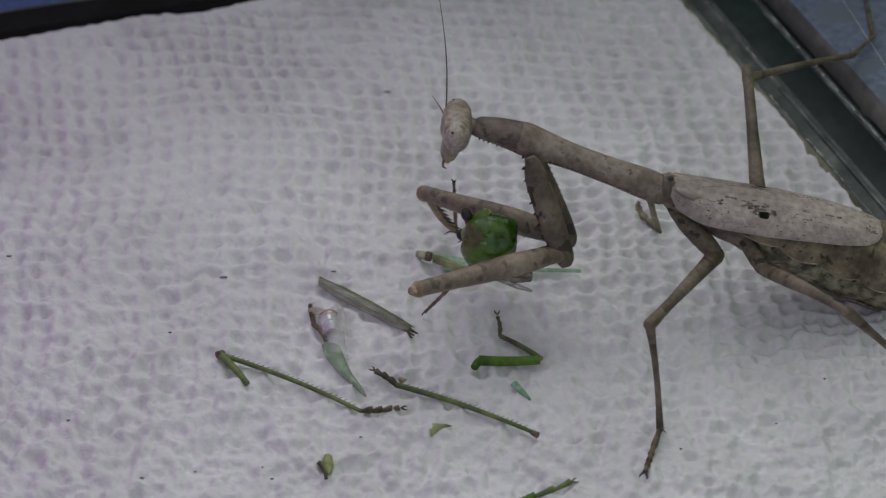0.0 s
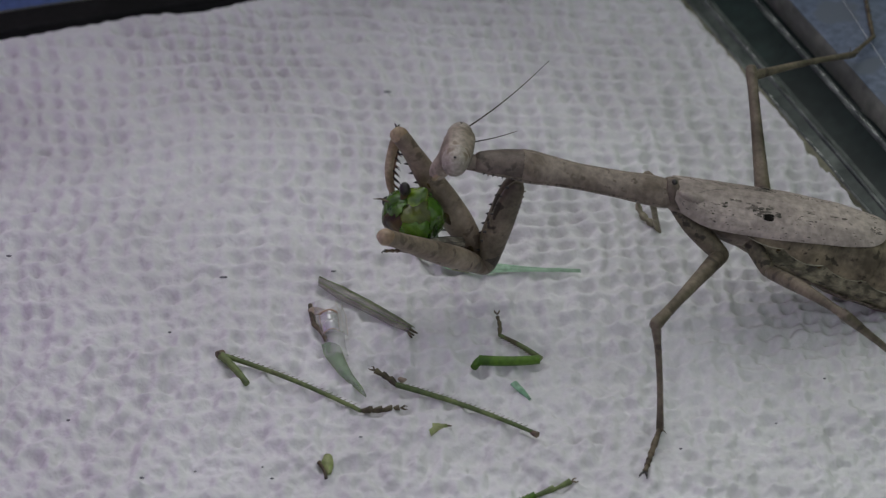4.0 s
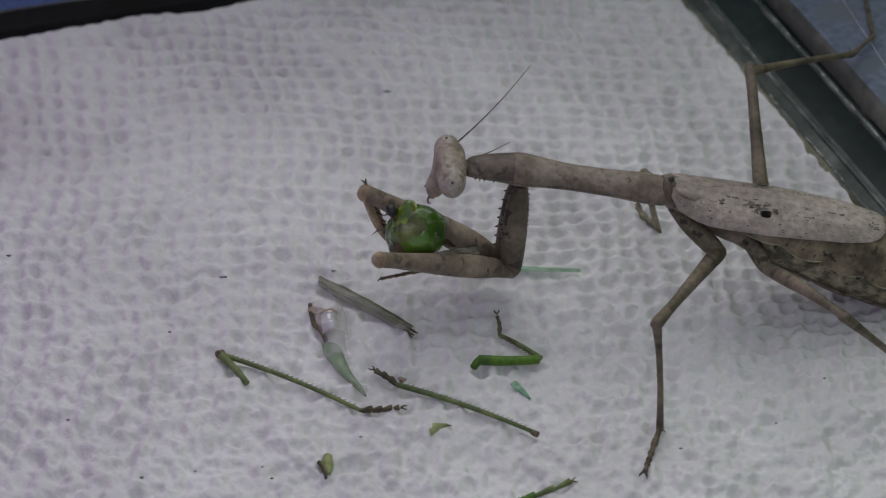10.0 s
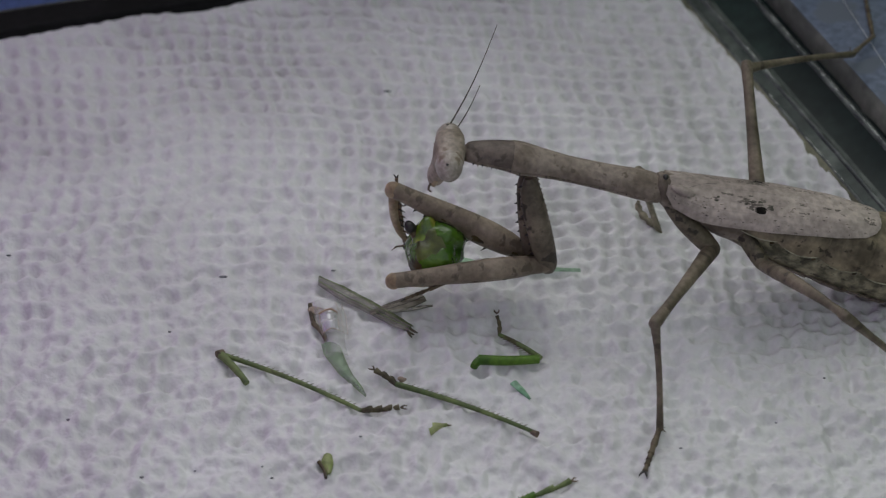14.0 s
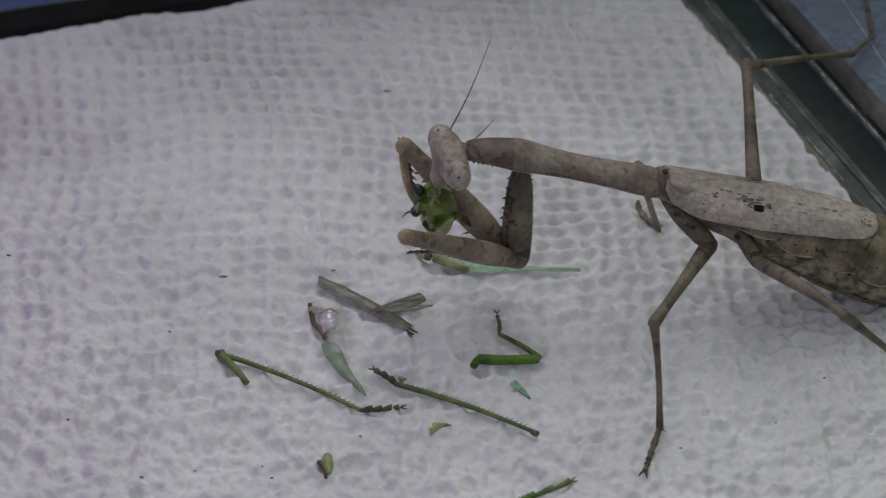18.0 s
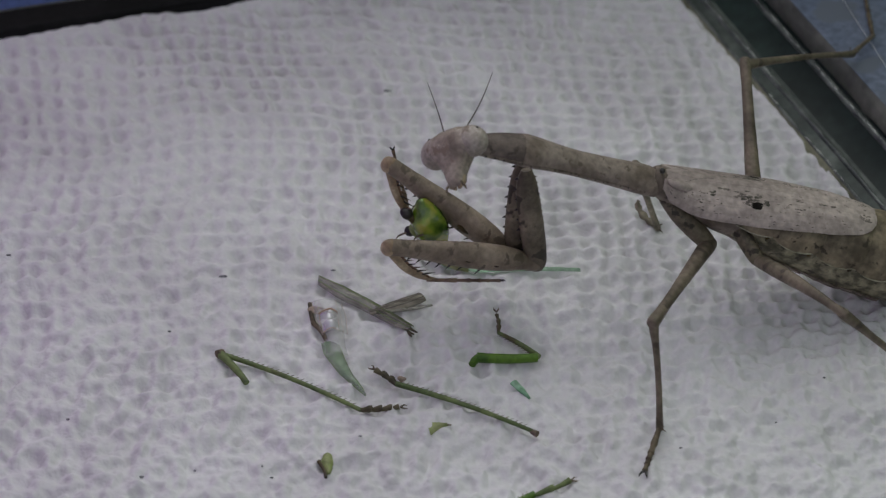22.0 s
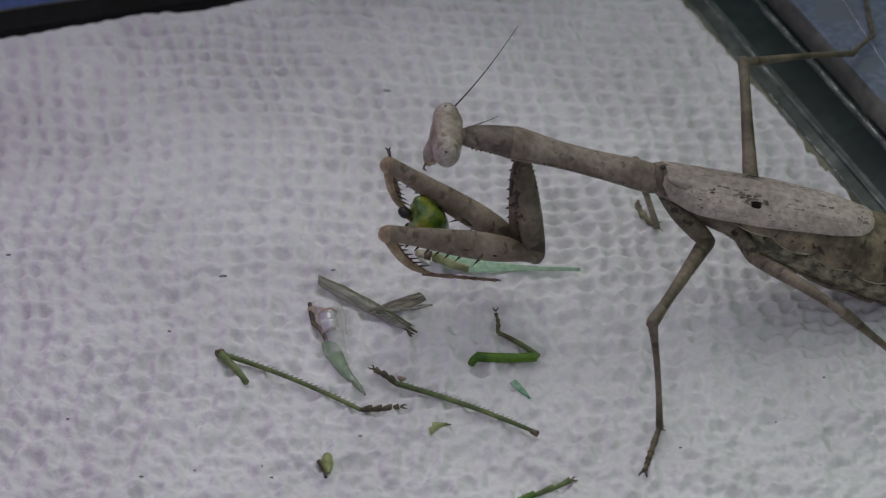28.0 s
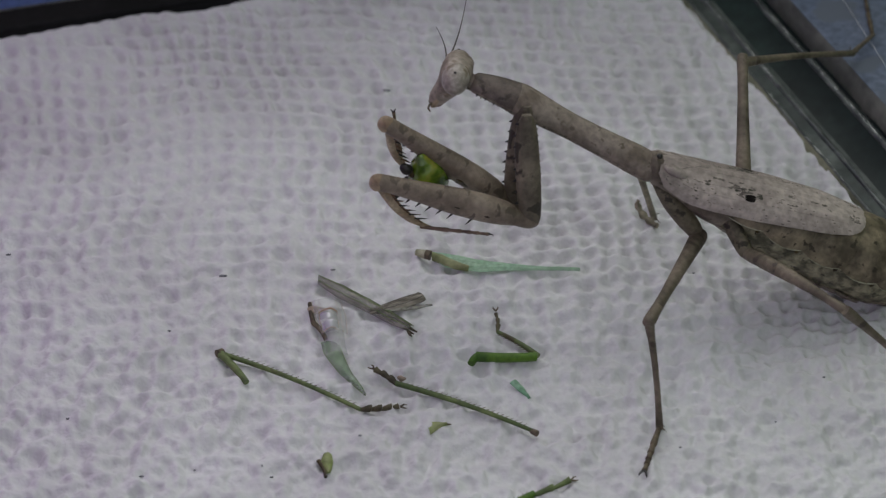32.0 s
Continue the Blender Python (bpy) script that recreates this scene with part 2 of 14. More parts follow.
# near-white colour for painted highlights on the glass rim
GLINT = surface("pale_glint", (0.62, 0.65, 0.58), (0.85, 0.87, 0.8), 0.2, 300, 900, 0.0, 0.6)
# mauve chosen for the tint it bounces onto the towel's left
MAUVE = surface("mauve_bounce", (0.61, 0.27, 0.74), (0.70, 0.34, 0.83), 0.8, 60, 900, 0.1, 0.2)
# yellow-green chosen for its bounce onto the right side
SAGE = surface("sage_bounce", (0.26, 0.52, 0.17), (0.33, 0.60, 0.22), 0.8, 60, 900, 0.1, 0.2)
SILK = surface("white_silk", (0.7, 0.7, 0.72), (0.8, 0.8, 0.82), 0.4, 300, 900, 0.0, 0.5)


# ---- the ground: a dimpled paper towel on a blue surface between two rims ----
def lattice(x, y, size, seed):
    """Smooth random heights between -1 and 1 with features of that size, on arrays."""
    table = np.random.RandomState(seed).uniform(-1, 1, (257, 257))
    u, v = x / size + 100, y / size + 100
    i, j = np.floor(u).astype(int), np.floor(v).astype(int)
    fu, fv = u - i, v - j
    fu, fv = fu * fu * (3 - 2 * fu), fv * fv * (3 - 2 * fv)
    i, j = i % 256, j % 256
    return (table[i, j] * (1 - fu) + table[i + 1, j] * fu) * (1 - fv) + (table[i, j + 1] * (1 - fu) + table[i + 1, j + 1] * fu) * fv


def towel_swell(x, y):
    return 0.40 * lattice(x, y, 16, 7) + 0.17 * lattice(x, y, 6.3, 8)


def towel_height(x, y):
    wx = x + 1.0 * lattice(x, y, 15, 1) + 0.44 * lattice(x, y, 4.6, 2) + 0.34 * lattice(x, y, 1.7, 12) + 0.003 * y * (y + 10)
    wy = y + 1.2 * lattice(x, y, 17, 3) + 0.40 * lattice(x, y, 4.1, 4) + 0.28 * lattice(x, y, 1.8, 13) + x * (0.0042 * y - 0.055)
    u, v = wx * 2 * math.pi / 1.92, wy * 2 * math.pi / 1.92
    deep = np.clip(1.0 + np.where(y < 0, 0.016, 0.009) * y + 0.18 * lattice(x, y, 9, 5) + 0.10 * lattice(x, y, 27, 17) + 0.32 * lattice(x, y, 2.2, 6), 0.35, 1.5)
    across = (0.5 - 0.5 * np.cos(u)) ** 1.2
    along = (0.5 - 0.5 * np.cos(v)) ** 1.05
    pit = 0.60 * across * along + (0.24 + 0.10 * lattice(x, y, 5.2, 11)) * np.clip(1 + 0.025 * y, 0.3, 1) * along + (0.09 + 0.08 * lattice(x, y, 6.1, 18)) * across
    crumple = np.clip(0.95 - 0.022 * y, 0.5, 1.6)
    h = -0.98 * deep * pit + 0.28
    h += towel_swell(x, y) + crumple * (0.16 * lattice(x, y, 2.6, 9) + 0.29 * lattice(x, y, 1.1, 10) + 0.13 * lattice(x, y, 0.55, 14))
    return h - 0.15


def build_towel():
    nx, ny = 900, 520
    xs = np.linspace(-54, 47, nx)
    back = np.minimum(np.minimum(30.5 + (xs + 43.15) * 0.257, 27.75 - (xs - 27.635) * 2.1306), 40.0)
    z0 = np.zeros(nx)
    back = back + 0.07 * lattice(xs, z0, 1.3, 21) + 0.09 * lattice(xs, z0, 0.5, 22) + 0.5 * lattice(xs, z0, 6, 23)
    ragged = np.clip((xs - 21.5) / 2, 0, 1) * (0.9 * lattice(xs, z0, 0.9, 24) + 0.45 * lattice(xs, z0, 0.4, 25))
    s = np.linspace(0, 1, ny)
    X = np.repeat(xs[:, None], ny, 1)
    Y = -44 + (back[:, None] + 44) * s[None, :] + ragged[:, None] * np.clip((s[None, :] - 0.965) / 0.035, 0, 1) ** 2
    fade = np.clip((back[:, None] - Y) / 1.6, 0, 1)
    Z = towel_height(X, Y) * (0.12 + 0.88 * fade)
    top = np.stack([X, Y, Z], -1).reshape(-1, 3)
    idx = np.arange(nx * ny).reshape(nx, ny)
    quads = np.stack([idx[:-1, :-1], idx[1:, :-1], idx[1:, 1:], idx[:-1, 1:]], -1).reshape(-1, 4)
    rim = np.concatenate([idx[:, 0], idx[-1, 1:], idx[-2::-1, -1], idx[0, -2:0:-1]])
    low = top[rim].copy()
    low[:, 2] -= 0.35
    base = len(top) + np.arange(len(rim))
    nxt = np.roll(np.arange(len(rim)), -1)
    walls = np.stack([rim[nxt], rim, base, base[nxt]], -1)
    verts = np.concatenate([top, low]) * MM
    faces = np.concatenate([quads, walls])
    me = bpy.data.meshes.new("paper_towel")
    me.from_pydata(verts.tolist(), [], faces.tolist())
    me.polygons.foreach_set("use_smooth", [True] * len(faces))
    me.materials.append(PAPER)
    return tagged(new("paper_towel", me), "white dimpled absorbent paper towel spread flat under the insect", "paper towel", kind="structure")


towel = build_towel()


def slab(name, corners, z0, z1, material, label, category="", bevel=0.0, kind="structure"):
    bm = bmesh.new()
    low = [bm.verts.new(V(x, y, z0)) for x, y in corners]
    top = [bm.verts.new(V(x, y, z1)) for x, y in corners]
    bm.faces.new(low)
    bm.faces.new(top)
    for i in range(len(corners)):
        j = (i + 1) % len(corners)
        bm.faces.new((low[i], low[j], top[j], top[i]))
    if bevel:
        bmesh.ops.bevel(bm, geom=bm.edges[:], offset=bevel * MM, segments=2, affect="EDGES")
    return tagged(part(name, bm, material, None, "", flat=True), label, category, kind=kind)


slab("ground", [(-900, -900), (900, -900), (900, 900), (-900, 900)], -12, -1.9, BLUE, "smooth blue plastic surface beneath the paper towel", "table top")

RIM_A, RIM_D, RIM_N = Vector((23.386, 36.564, 0)), Vector((0.4249, -0.9053, 0)), Vector((0.9053, 0.4249, 0))


def rim_strip(name, profile, material, parent, label="", s0=-60, s1=110, k=60, wave=0.05, seed=3):
    """A long moulding beside the towel: profile of (distance outwards, height) swept along its edge."""
    bm = bmesh.new()
    rnd = random.Random(seed)
    rows = []
    for i in range(k + 1):
        s = s0 + (s1 - s0) * i / k
        rows.append([bm.verts.new(MM * (RIM_A + RIM_D * s + RIM_N * (d + rnd.uniform(-wave, wave)) + Vector((0, 0, z + rnd.uniform(-wave, wave))))) for d, z in profile])
    m = len(profile)
    for a, b in zip(rows, rows[1:]):
        for i in range(m):
            bm.faces.new((a[i], b[i], b[(i + 1) % m], a[(i + 1) % m]))
    bm.faces.new(rows[0])
    bm.faces.new(rows[-1])
    return part(name, bm, material, parent, label)


def arc(c, r, a0, a1, n=7):
    return [(c[0] + r * math.cos(radians(a0 + (a1 - a0) * i / (n - 1))), c[1] + r * math.sin(radians(a0 + (a1 - a0) * i / (n - 1)))) for i in range(n)]


# Added out of view: blocks sky and sun so the far towel darkens.
slab("wall_back", [(-420, 55), (260, 55), (260, 65), (-420, 65)], -1.9, 42, TAUPE, "unseen dark screen added to dim the far towel", "wall")
# Reflector added out of view; its mauve bounce tints the left side.
slab("wall_side", [(-74, -120), (-58, -120), (-58, 55), (-74, 55)], -1.9, 62, MAUVE, "unseen mauve board added to tint light on the left", "wall")

# Low blocker added out of view, keeps front sky light off the flanks.
slab("wall_front", [(-420, -85), (24, -85), (24, -77), (-420, -77)], -1.9, 16, TAUPE, "unseen dark screen added to darken sides that face the camera", "wall")
# Taller blocker, also added unseen, takes sky light from the near right.
slab("wall_corner", [(24, -85), (260, -85), (260, -77), (24, -77)], -1.9, 28, TAUPE, "unseen dark screen added to darken the near right corner", "wall")

# Green reflector added beyond the view to tint the right half.
slab("wall_right", [tuple((RIM_A + RIM_D * s + RIM_N * d)[:2]) for s, d in ((-60, 42), (150, 42), (150, 48), (-60, 48))], -1.9, 80, SAGE, "unseen sage green board added to tint light on the right", "wall")

rim = thing("glass_rim", (0, 0, 0), "dark green glass rim with glossy rounded mouldings beside the towel", "glass rim", kind="structure")
rim_strip("inner_lip", [(-1.0, -1.9), (-1.0, -1.6), (-0.4, -1.3), (0.1, -0.5), (0.42, 0.28), (0.42, -1.9)], RIMSAND, rim, "sandy green glass lip beside the towel", wave=0.05)
rim_strip("inner_bead", [(0.42, -1.9)] + arc((0.54, 0.34), 0.12, 175, 5) + [(0.66, -1.9)], RIMBEAD, rim, "thin bright glass bead", wave=0.03)
rim_strip("slope", [(0.66, -1.9), (0.66, 0.3), (1.1, 0.34), (1.62, 0.55), (1.62, -1.9)], RIMGLASS, rim, "grey-green glass slope", wave=0.02)
rim_strip("bead", [(1.62, -1.9)] + arc((1.86, 0.62), 0.24, 175, 5) + [(2.1, -1.9)], RIMBEAD, rim, "narrow bright glass bead", wave=0.05)
rim_strip("shoulder", [(2.1, -1.9), (2.1, 0.5), (2.35, 0.52), (2.6, 0.6), (2.6, -1.9)], RIMGLASS, rim, "", wave=0.02)
rim_strip("channel", [(2.6, -1.9), (2.6, 0.6), (3.2, 0.75), (4.2, 1.3), (5.1, 2.1), (5.1, -1.9)], BOTTLE, rim, "near-black green glass channel", wave=0.03)
rim_strip("outer_bead", [(5.1, -1.9), (5.1, 2.1), (5.2, 2.3), (5.4, 2.42), (5.6, 2.4), (5.75, 2.25), (5.75, -1.9)], RIMBEAD, rim, "grey glass bead", wave=0.05)
rim_strip("outer_channel", [(5.75, -1.9), (5.75, 2.2), (5.95, 2.3), (6.0, 2.5), (6.0, -1.9)], BOTTLE, rim, "", wave=0.02)
rim_strip("outer_lip", [(6.0, -1.9), (6.0, 2.5), (6.02, 3.1), (6.08, 3.9), (6.2, 4.6), (6.45, 4.93), (6.45, -1.9)], LIPGREY, rim, "brown-grey outer lip", wave=0.04)
slab("outer_tray", [tuple((RIM_A + RIM_D * s + RIM_N * d)[:2]) for s, d in ((-60, 6.45), (110, 6.45), (110, 90), (-60, 90))], -1.9, 4.95, SLATE, "slate-blue plastic tray beyond the glass rim", "tray")


def rim_glints():
    """Pale specks that stand in for broken highlights along the glass beads."""
    rnd = random.Random(31)
    for d, z, s0, s1, n in ((1.86, 0.85, 4, 6, 3), (1.86, 0.85, 8.5, 11.5, 9), (1.86, 0.85, 13, 15.5, 6), (0.54, 0.45, 16.5, 20.5, 9), (0.54, 0.45, 24, 31, 16), (5.42, 2.42, 8, 30, 34)):
        for k in range(n):
            bm = bmesh.new()
            ball(bm, (0, 0, 0), (0.06 + 0.5 * rnd.random() ** 2, rnd.uniform(0.025, 0.055), 0.035), 8, 6)
            ob = part("fleck", bm, GLINT, rim)
            ob.location = MM * (RIM_A + RIM_D * rnd.uniform(s0, s1) + RIM_N * (d + rnd.gauss(0, 0.06)) + Vector((0, 0, z)))
            ob.rotation_euler = (0, 0, math.atan2(RIM_D.y, RIM_D.x) + rnd.gauss(0, 0.1))


rim_glints()

bar = thing("black_rim", (0, 0, 0), "black plastic rim along the torn towel edge", "plastic rim", kind="structure")


def rim_bar(name, y0, y1, z0, z1, material, label=""):
    bm = bmesh.new()
    rows = []
    for x in np.linspace(-75, 20, 40):
        y = 30.3 + (x + 43.15) * 0.257
        b = 0.25
        rows.append([(x, y + y0, -1.9), (x, y + y0, z0 - b), (x, y + y0 + b, z0), (x, y + y1 - b, z1), (x, y + y1, z1 - b), (x, y + y1, -1.9)])
    rings = [[bm.verts.new(V(*p)) for p in r] for r in rows]
    for a, c in zip(rings, rings[1:]):
        for i in range(6):
            bm.faces.new((a[i], c[i], c[(i + 1) % 6], a[(i + 1) % 6]))
    bm.faces.new(rings[0])
    bm.faces.new(rings[-1])
    return part(name, bm, material, bar, label, flat=True)


rim_bar("front_edge", 0.3, 1.5, -1.2, -0.25, PLASTIC)
rim_bar("back_edge", 4.5, 5.8, 0.05, -0.5, LIPGREY, "grey back edge")
rim_bar("top_edge", 1.5, 4.5, -0.05, 0.2, PLASTIC, "grey-black top edge")

silk = bmesh.new()
pipe(silk, [(34.5, 42.0, 5.2), (38.75, 29.04, 5.3), (41.6, 19.33, 5.4), (45, 8, 5.2)], [0.022] * 4, 6)
tagged(part("silk_thread", silk, SILK), "thin white silk thread stretched over the blue tray", "thread")

# ---- the praying mantis ----
mantis = thing("praying_mantis", (22, -6, 0), "grey-brown praying mantis with short mottled wings feeding on green prey", "praying mantis")


def build_pronotum():
    bm = bmesh.new()
    rows = [(-0.5, 0, -0.25, 1.1, 0.9), (0.0, 0, -0.15, 1.45, 1.15), (1.5, 0, -0.05, 1.55, 1.2), (4.5, 0, 0.05, 1.35, 1.1), (8.0, 0, 0.18, 1.3, 1.05), (10.5, 0, 0.32, 1.5, 1.15), (12.3, 0, 0.38, 1.72, 1.25), (13.2, 0, 0.38, 1.62, 1.25)]
    loft(bm, smooth_rows(rows), 20)
    for v in bm.verts:
        if v.co.z > 0.0004:
            v.co.z += 0.00014 * max(0, 1 - abs(v.co.y) / 0.00035)
    pro = part("pronotum", bm, SHELL, mantis, "long narrow grey-brown neck shield")
    bm = bmesh.new()
    rows = [(13.1, 0, 0.38, 1.60, 1.24), (13.6, 0, 0.37, 1.52, 1.2), (14.8, 0, 0.30, 1.36, 1.1), (16.0, 0, 0.15, 1.16, 0.98), (16.9, 0, 0.02, 0.92, 0.84), (17.2, 0, -0.05, 0.6, 0.55)]
    loft(bm, smooth_rows(rows), 20)
    part("front_shield", bm, SHIELD, pro, "darker rounded front of the neck shield")
    bm = bmesh.new()
    loft(bm, smooth_rows([(16.2, 0, -0.2, 0.72, 0.68), (17.2, 0, -0.15, 0.74, 0.7), (18.6, 0, -0.1, 0.7, 0.72)]), 14)
    part("neck", bm, SHELL_DARK, pro, "soft brown neck membrane")
    for side in (-1, 1):
        bm = bmesh.new()
        xs = np.linspace(0.6, 16.6, 28)
        pipe(bm, [(x, side * 0.97 * np.interp(x, (0, 4.5, 8, 12.3, 14.8, 17), (1.5, 1.34, 1.29, 1.7, 1.36, 0.9)), -0.22 + np.interp(x, (0, 5, 11, 13, 17), (0, 0.07, 0.34, 0.38, 0))) for x in xs], [0.10] * 28, 8)
        part("margin", bm, SHELL_DARK, pro, "toothed brown margin")
        for i in range(40):
            x = 0.8 + i * 0.40
            w = np.interp(x, (0, 4.5, 8, 12.3, 17), (1.5, 1.33, 1.28, 1.7, 1.2))
            bm = bmesh.new()
            spike(bm, (x, side * w * 0.98, -0.25 + np.interp(x, (0, 5, 11, 13, 17), (0, 0.07, 0.34, 0.38, 0))), (0.2, side, -0.25), 0.15 + 0.06 * (i % 3), 0.09, 5)
            part("denticle", bm, BLACK if i % 2 else SHELL_DARK, pro)
    return pro


pronotum = build_pronotum()


def build_thorax():
    bm = bmesh.new()
    rows = [(0.6, 0, -0.7, 0.9, 0.8), (0, 0, -0.9, 1.35, 1.2), (-1.5, 0, -1.2, 1.6, 1.6), (-4.2, 0, -1.3, 2.0, 1.9), (-7, 0, -1.2, 2.5, 2.3), (-8.5, 0, -1.1, 2.3, 2.1)]
    loft(bm, smooth_rows(rows), 20, jitter=0.01)
    body = part("thorax", bm, SHELL_DARK, mantis, "mottled brown middle body")
    bm = bmesh.new()
    ball(bm, (0.25, 0.55, 0.55), (0.26, 0.28, 0.24))
    part("wing_joint", bm, BLACK, body)
    return body


thorax = build_thorax()


def belly_size(x):
    """Radius and height of the abdomen's middle at x."""
    at_x = (6, 9, 12.7, 18.5, 22.5, 26, 28.6)
    return np.interp(-x, at_x, (2.1, 2.7, 3.4, 3.85, 3.8, 2.7, 0.5)), np.interp(-x, at_x, (-1.3, -1.15, -1.1, -0.95, -0.85, -1.0, -1.2))


def belly_plate(x0, x1, a0, a1, lift, seed, slant=0):
    """A curved horny plate from angle a0 to a1 round the abdomen, its rear margin a little proud."""
    bm = bmesh.new()
    nu, na = 12, 36
    layers = []
    for inner in (0, 1):
        g = []
        for i in range(nu + 1):
            u = i / nu
            x = x0 + (x1 - x0) * u
            r, cz = belly_size(x)
            row = []
            for k in range(na + 1):
                w = abs(2 * k / na - 1)
                lobe = math.sin(math.pi * (0.12 + 0.78 * u)) ** 0.6
                b0, b1 = a0 + 6 - (slant + 6) * lobe, a1 - 6 + (slant + 6) * lobe
                a = radians(b0 + (b1 - b0) * k / na)
                rr = r * (0.965 + lift * math.sin(math.pi * (0.02 + 0.66 * u)) ** 0.8) - (0.16 if inner else 0)
                p = Vector((x - 0.25 * u * (1 - w ** 4) + 0.35 * (1 - u) * w ** 6, rr * math.cos(a), cz + rr * 0.97 * math.sin(a)))
                rr2 = 0.10 * noise.noise(p * 0.9 + Vector((seed, 0, 0))) + 0.05 * noise.noise(p * 2.3)
                row.append(bm.verts.new((p + Vector((0, math.cos(a), math.sin(a))) * rr2) * MM))
            g.append(row)
        layers.append(g)
        for i in range(nu):
            for k in range(na):
                bm.faces.new((g[i][k], g[i + 1][k], g[i + 1][k + 1], g[i][k + 1]))
    a, b = layers
    for i in range(nu):
        for k in (0, na):
            bm.faces.new((a[i][k], a[i + 1][k], b[i + 1][k], b[i][k]))
    for k in range(na):
        for i in (0, nu):
            bm.faces.new((a[i][k], a[i][k + 1], b[i][k + 1], b[i][k]))
    return bm


def build_abdomen():
    bm = bmesh.new()
    rows = []
    for k in range(60):
        x = -6.2 - 22.4 * k / 59
        r, cz = belly_size(x)
        rows.append((x, 0, cz, r * 0.95, r * 0.95))
    loft(bm, rows, 32, jitter=0.02, seed=4)
    first = part("abdomen", bm, PLEURA, mantis, "swollen abdomen with pale greenish flanks")
    ends = [-6.6, -10.6, -14.5, -18.4, -22.2, -25.6, -28.3]
    for i, (x0, x1) in enumerate(zip(ends, ends[1:])):
        part("back_plate", belly_plate(x0, x1 - 0.45, 24, 156, 0.115, i, 17), BELLY, first, "mottled olive-brown back plate")
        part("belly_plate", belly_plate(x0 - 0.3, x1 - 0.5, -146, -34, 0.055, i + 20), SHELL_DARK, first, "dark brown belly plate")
        for side in (-1, 1):
            bm = bmesh.new()
            pts = []
            for k in range(14):
                u = 0.25 + 0.68 * k / 13
                x = x0 + (x1 - 0.45 - x0) * u
                r, cz = belly_size(x)
                a = radians(30 - 23 * math.sin(math.pi * (0.12 + 0.78 * u)) ** 0.6)
                pts.append((x + 0.3 * (1 - u), side * r * 1.07 * math.cos(a), cz + r * 1.04 * math.sin(a)))
            pipe(bm, pts, [0.018 + 0.052 * abs(math.sin(math.pi * (k / 13) ** 1.6)) ** 0.6 for k in range(14)], 7)
            part("flank_hem", bm, HEMM, first, "pale rolled hem of a back plate")
            for n in range(1):
                bm = bmesh.new()
                r, cz = belly_size(x1 + 0.2)
                a = radians(9 + 7 * n)
                ball(bm, (x1 + 0.25 + 0.1 * math.sin(n * 2.1), side * r * 1.035 * math.cos(a), cz + r * 1.035 * 0.97 * math.sin(a)), (0.22 - 0.02 * n, 0.10, 0.26), 10, 6, 0.4, 2, n)
                part("dark_patch", bm, GORE if n < 1 else SHELL_DARK, first)
    return first


abdomen = build_abdomen()


def wing_point(side, u, w):
    """On a folded fore wing: u from root to tip, w from the ridge over the back to the outer margin."""
    x = -0.2 - 19.0 * u
    cz = np.interp(u, (0, 0.2, 0.35, 0.6, 0.85, 1), (-1.35, -1.2, -0.75, 0.0, 0.75, 1.1))
    r = np.interp(u, (0, 0.06, 0.2, 0.5, 0.8, 1), (1.5, 1.75, 2.1, 2.45, 2.5, 2.2))
    outer = np.interp(u, (0, 0.05, 0.15, 0.3, 0.6, 0.85, 0.94, 0.98, 1), (55, 86, 96, 89, 71, 58, 50, 39, 24))
    inner = np.interp(u, (0, 0.85, 0.95, 1), (-14, -14, -9, 4))
    a = radians(inner + (outer - inner) * w)
    flare = 1.30 if a > 0 else 1.1
    y = r * flare * math.sin(a)
    z = cz + r * math.cos(a) + (0.10 if side > 0 else 0.0)
    z += 0.05 * math.sin(w * 9 + u * 3) + 0.05 * noise.noise(Vector((u * 9, w * 4, side)))
    return Vector((x, side * y, z))


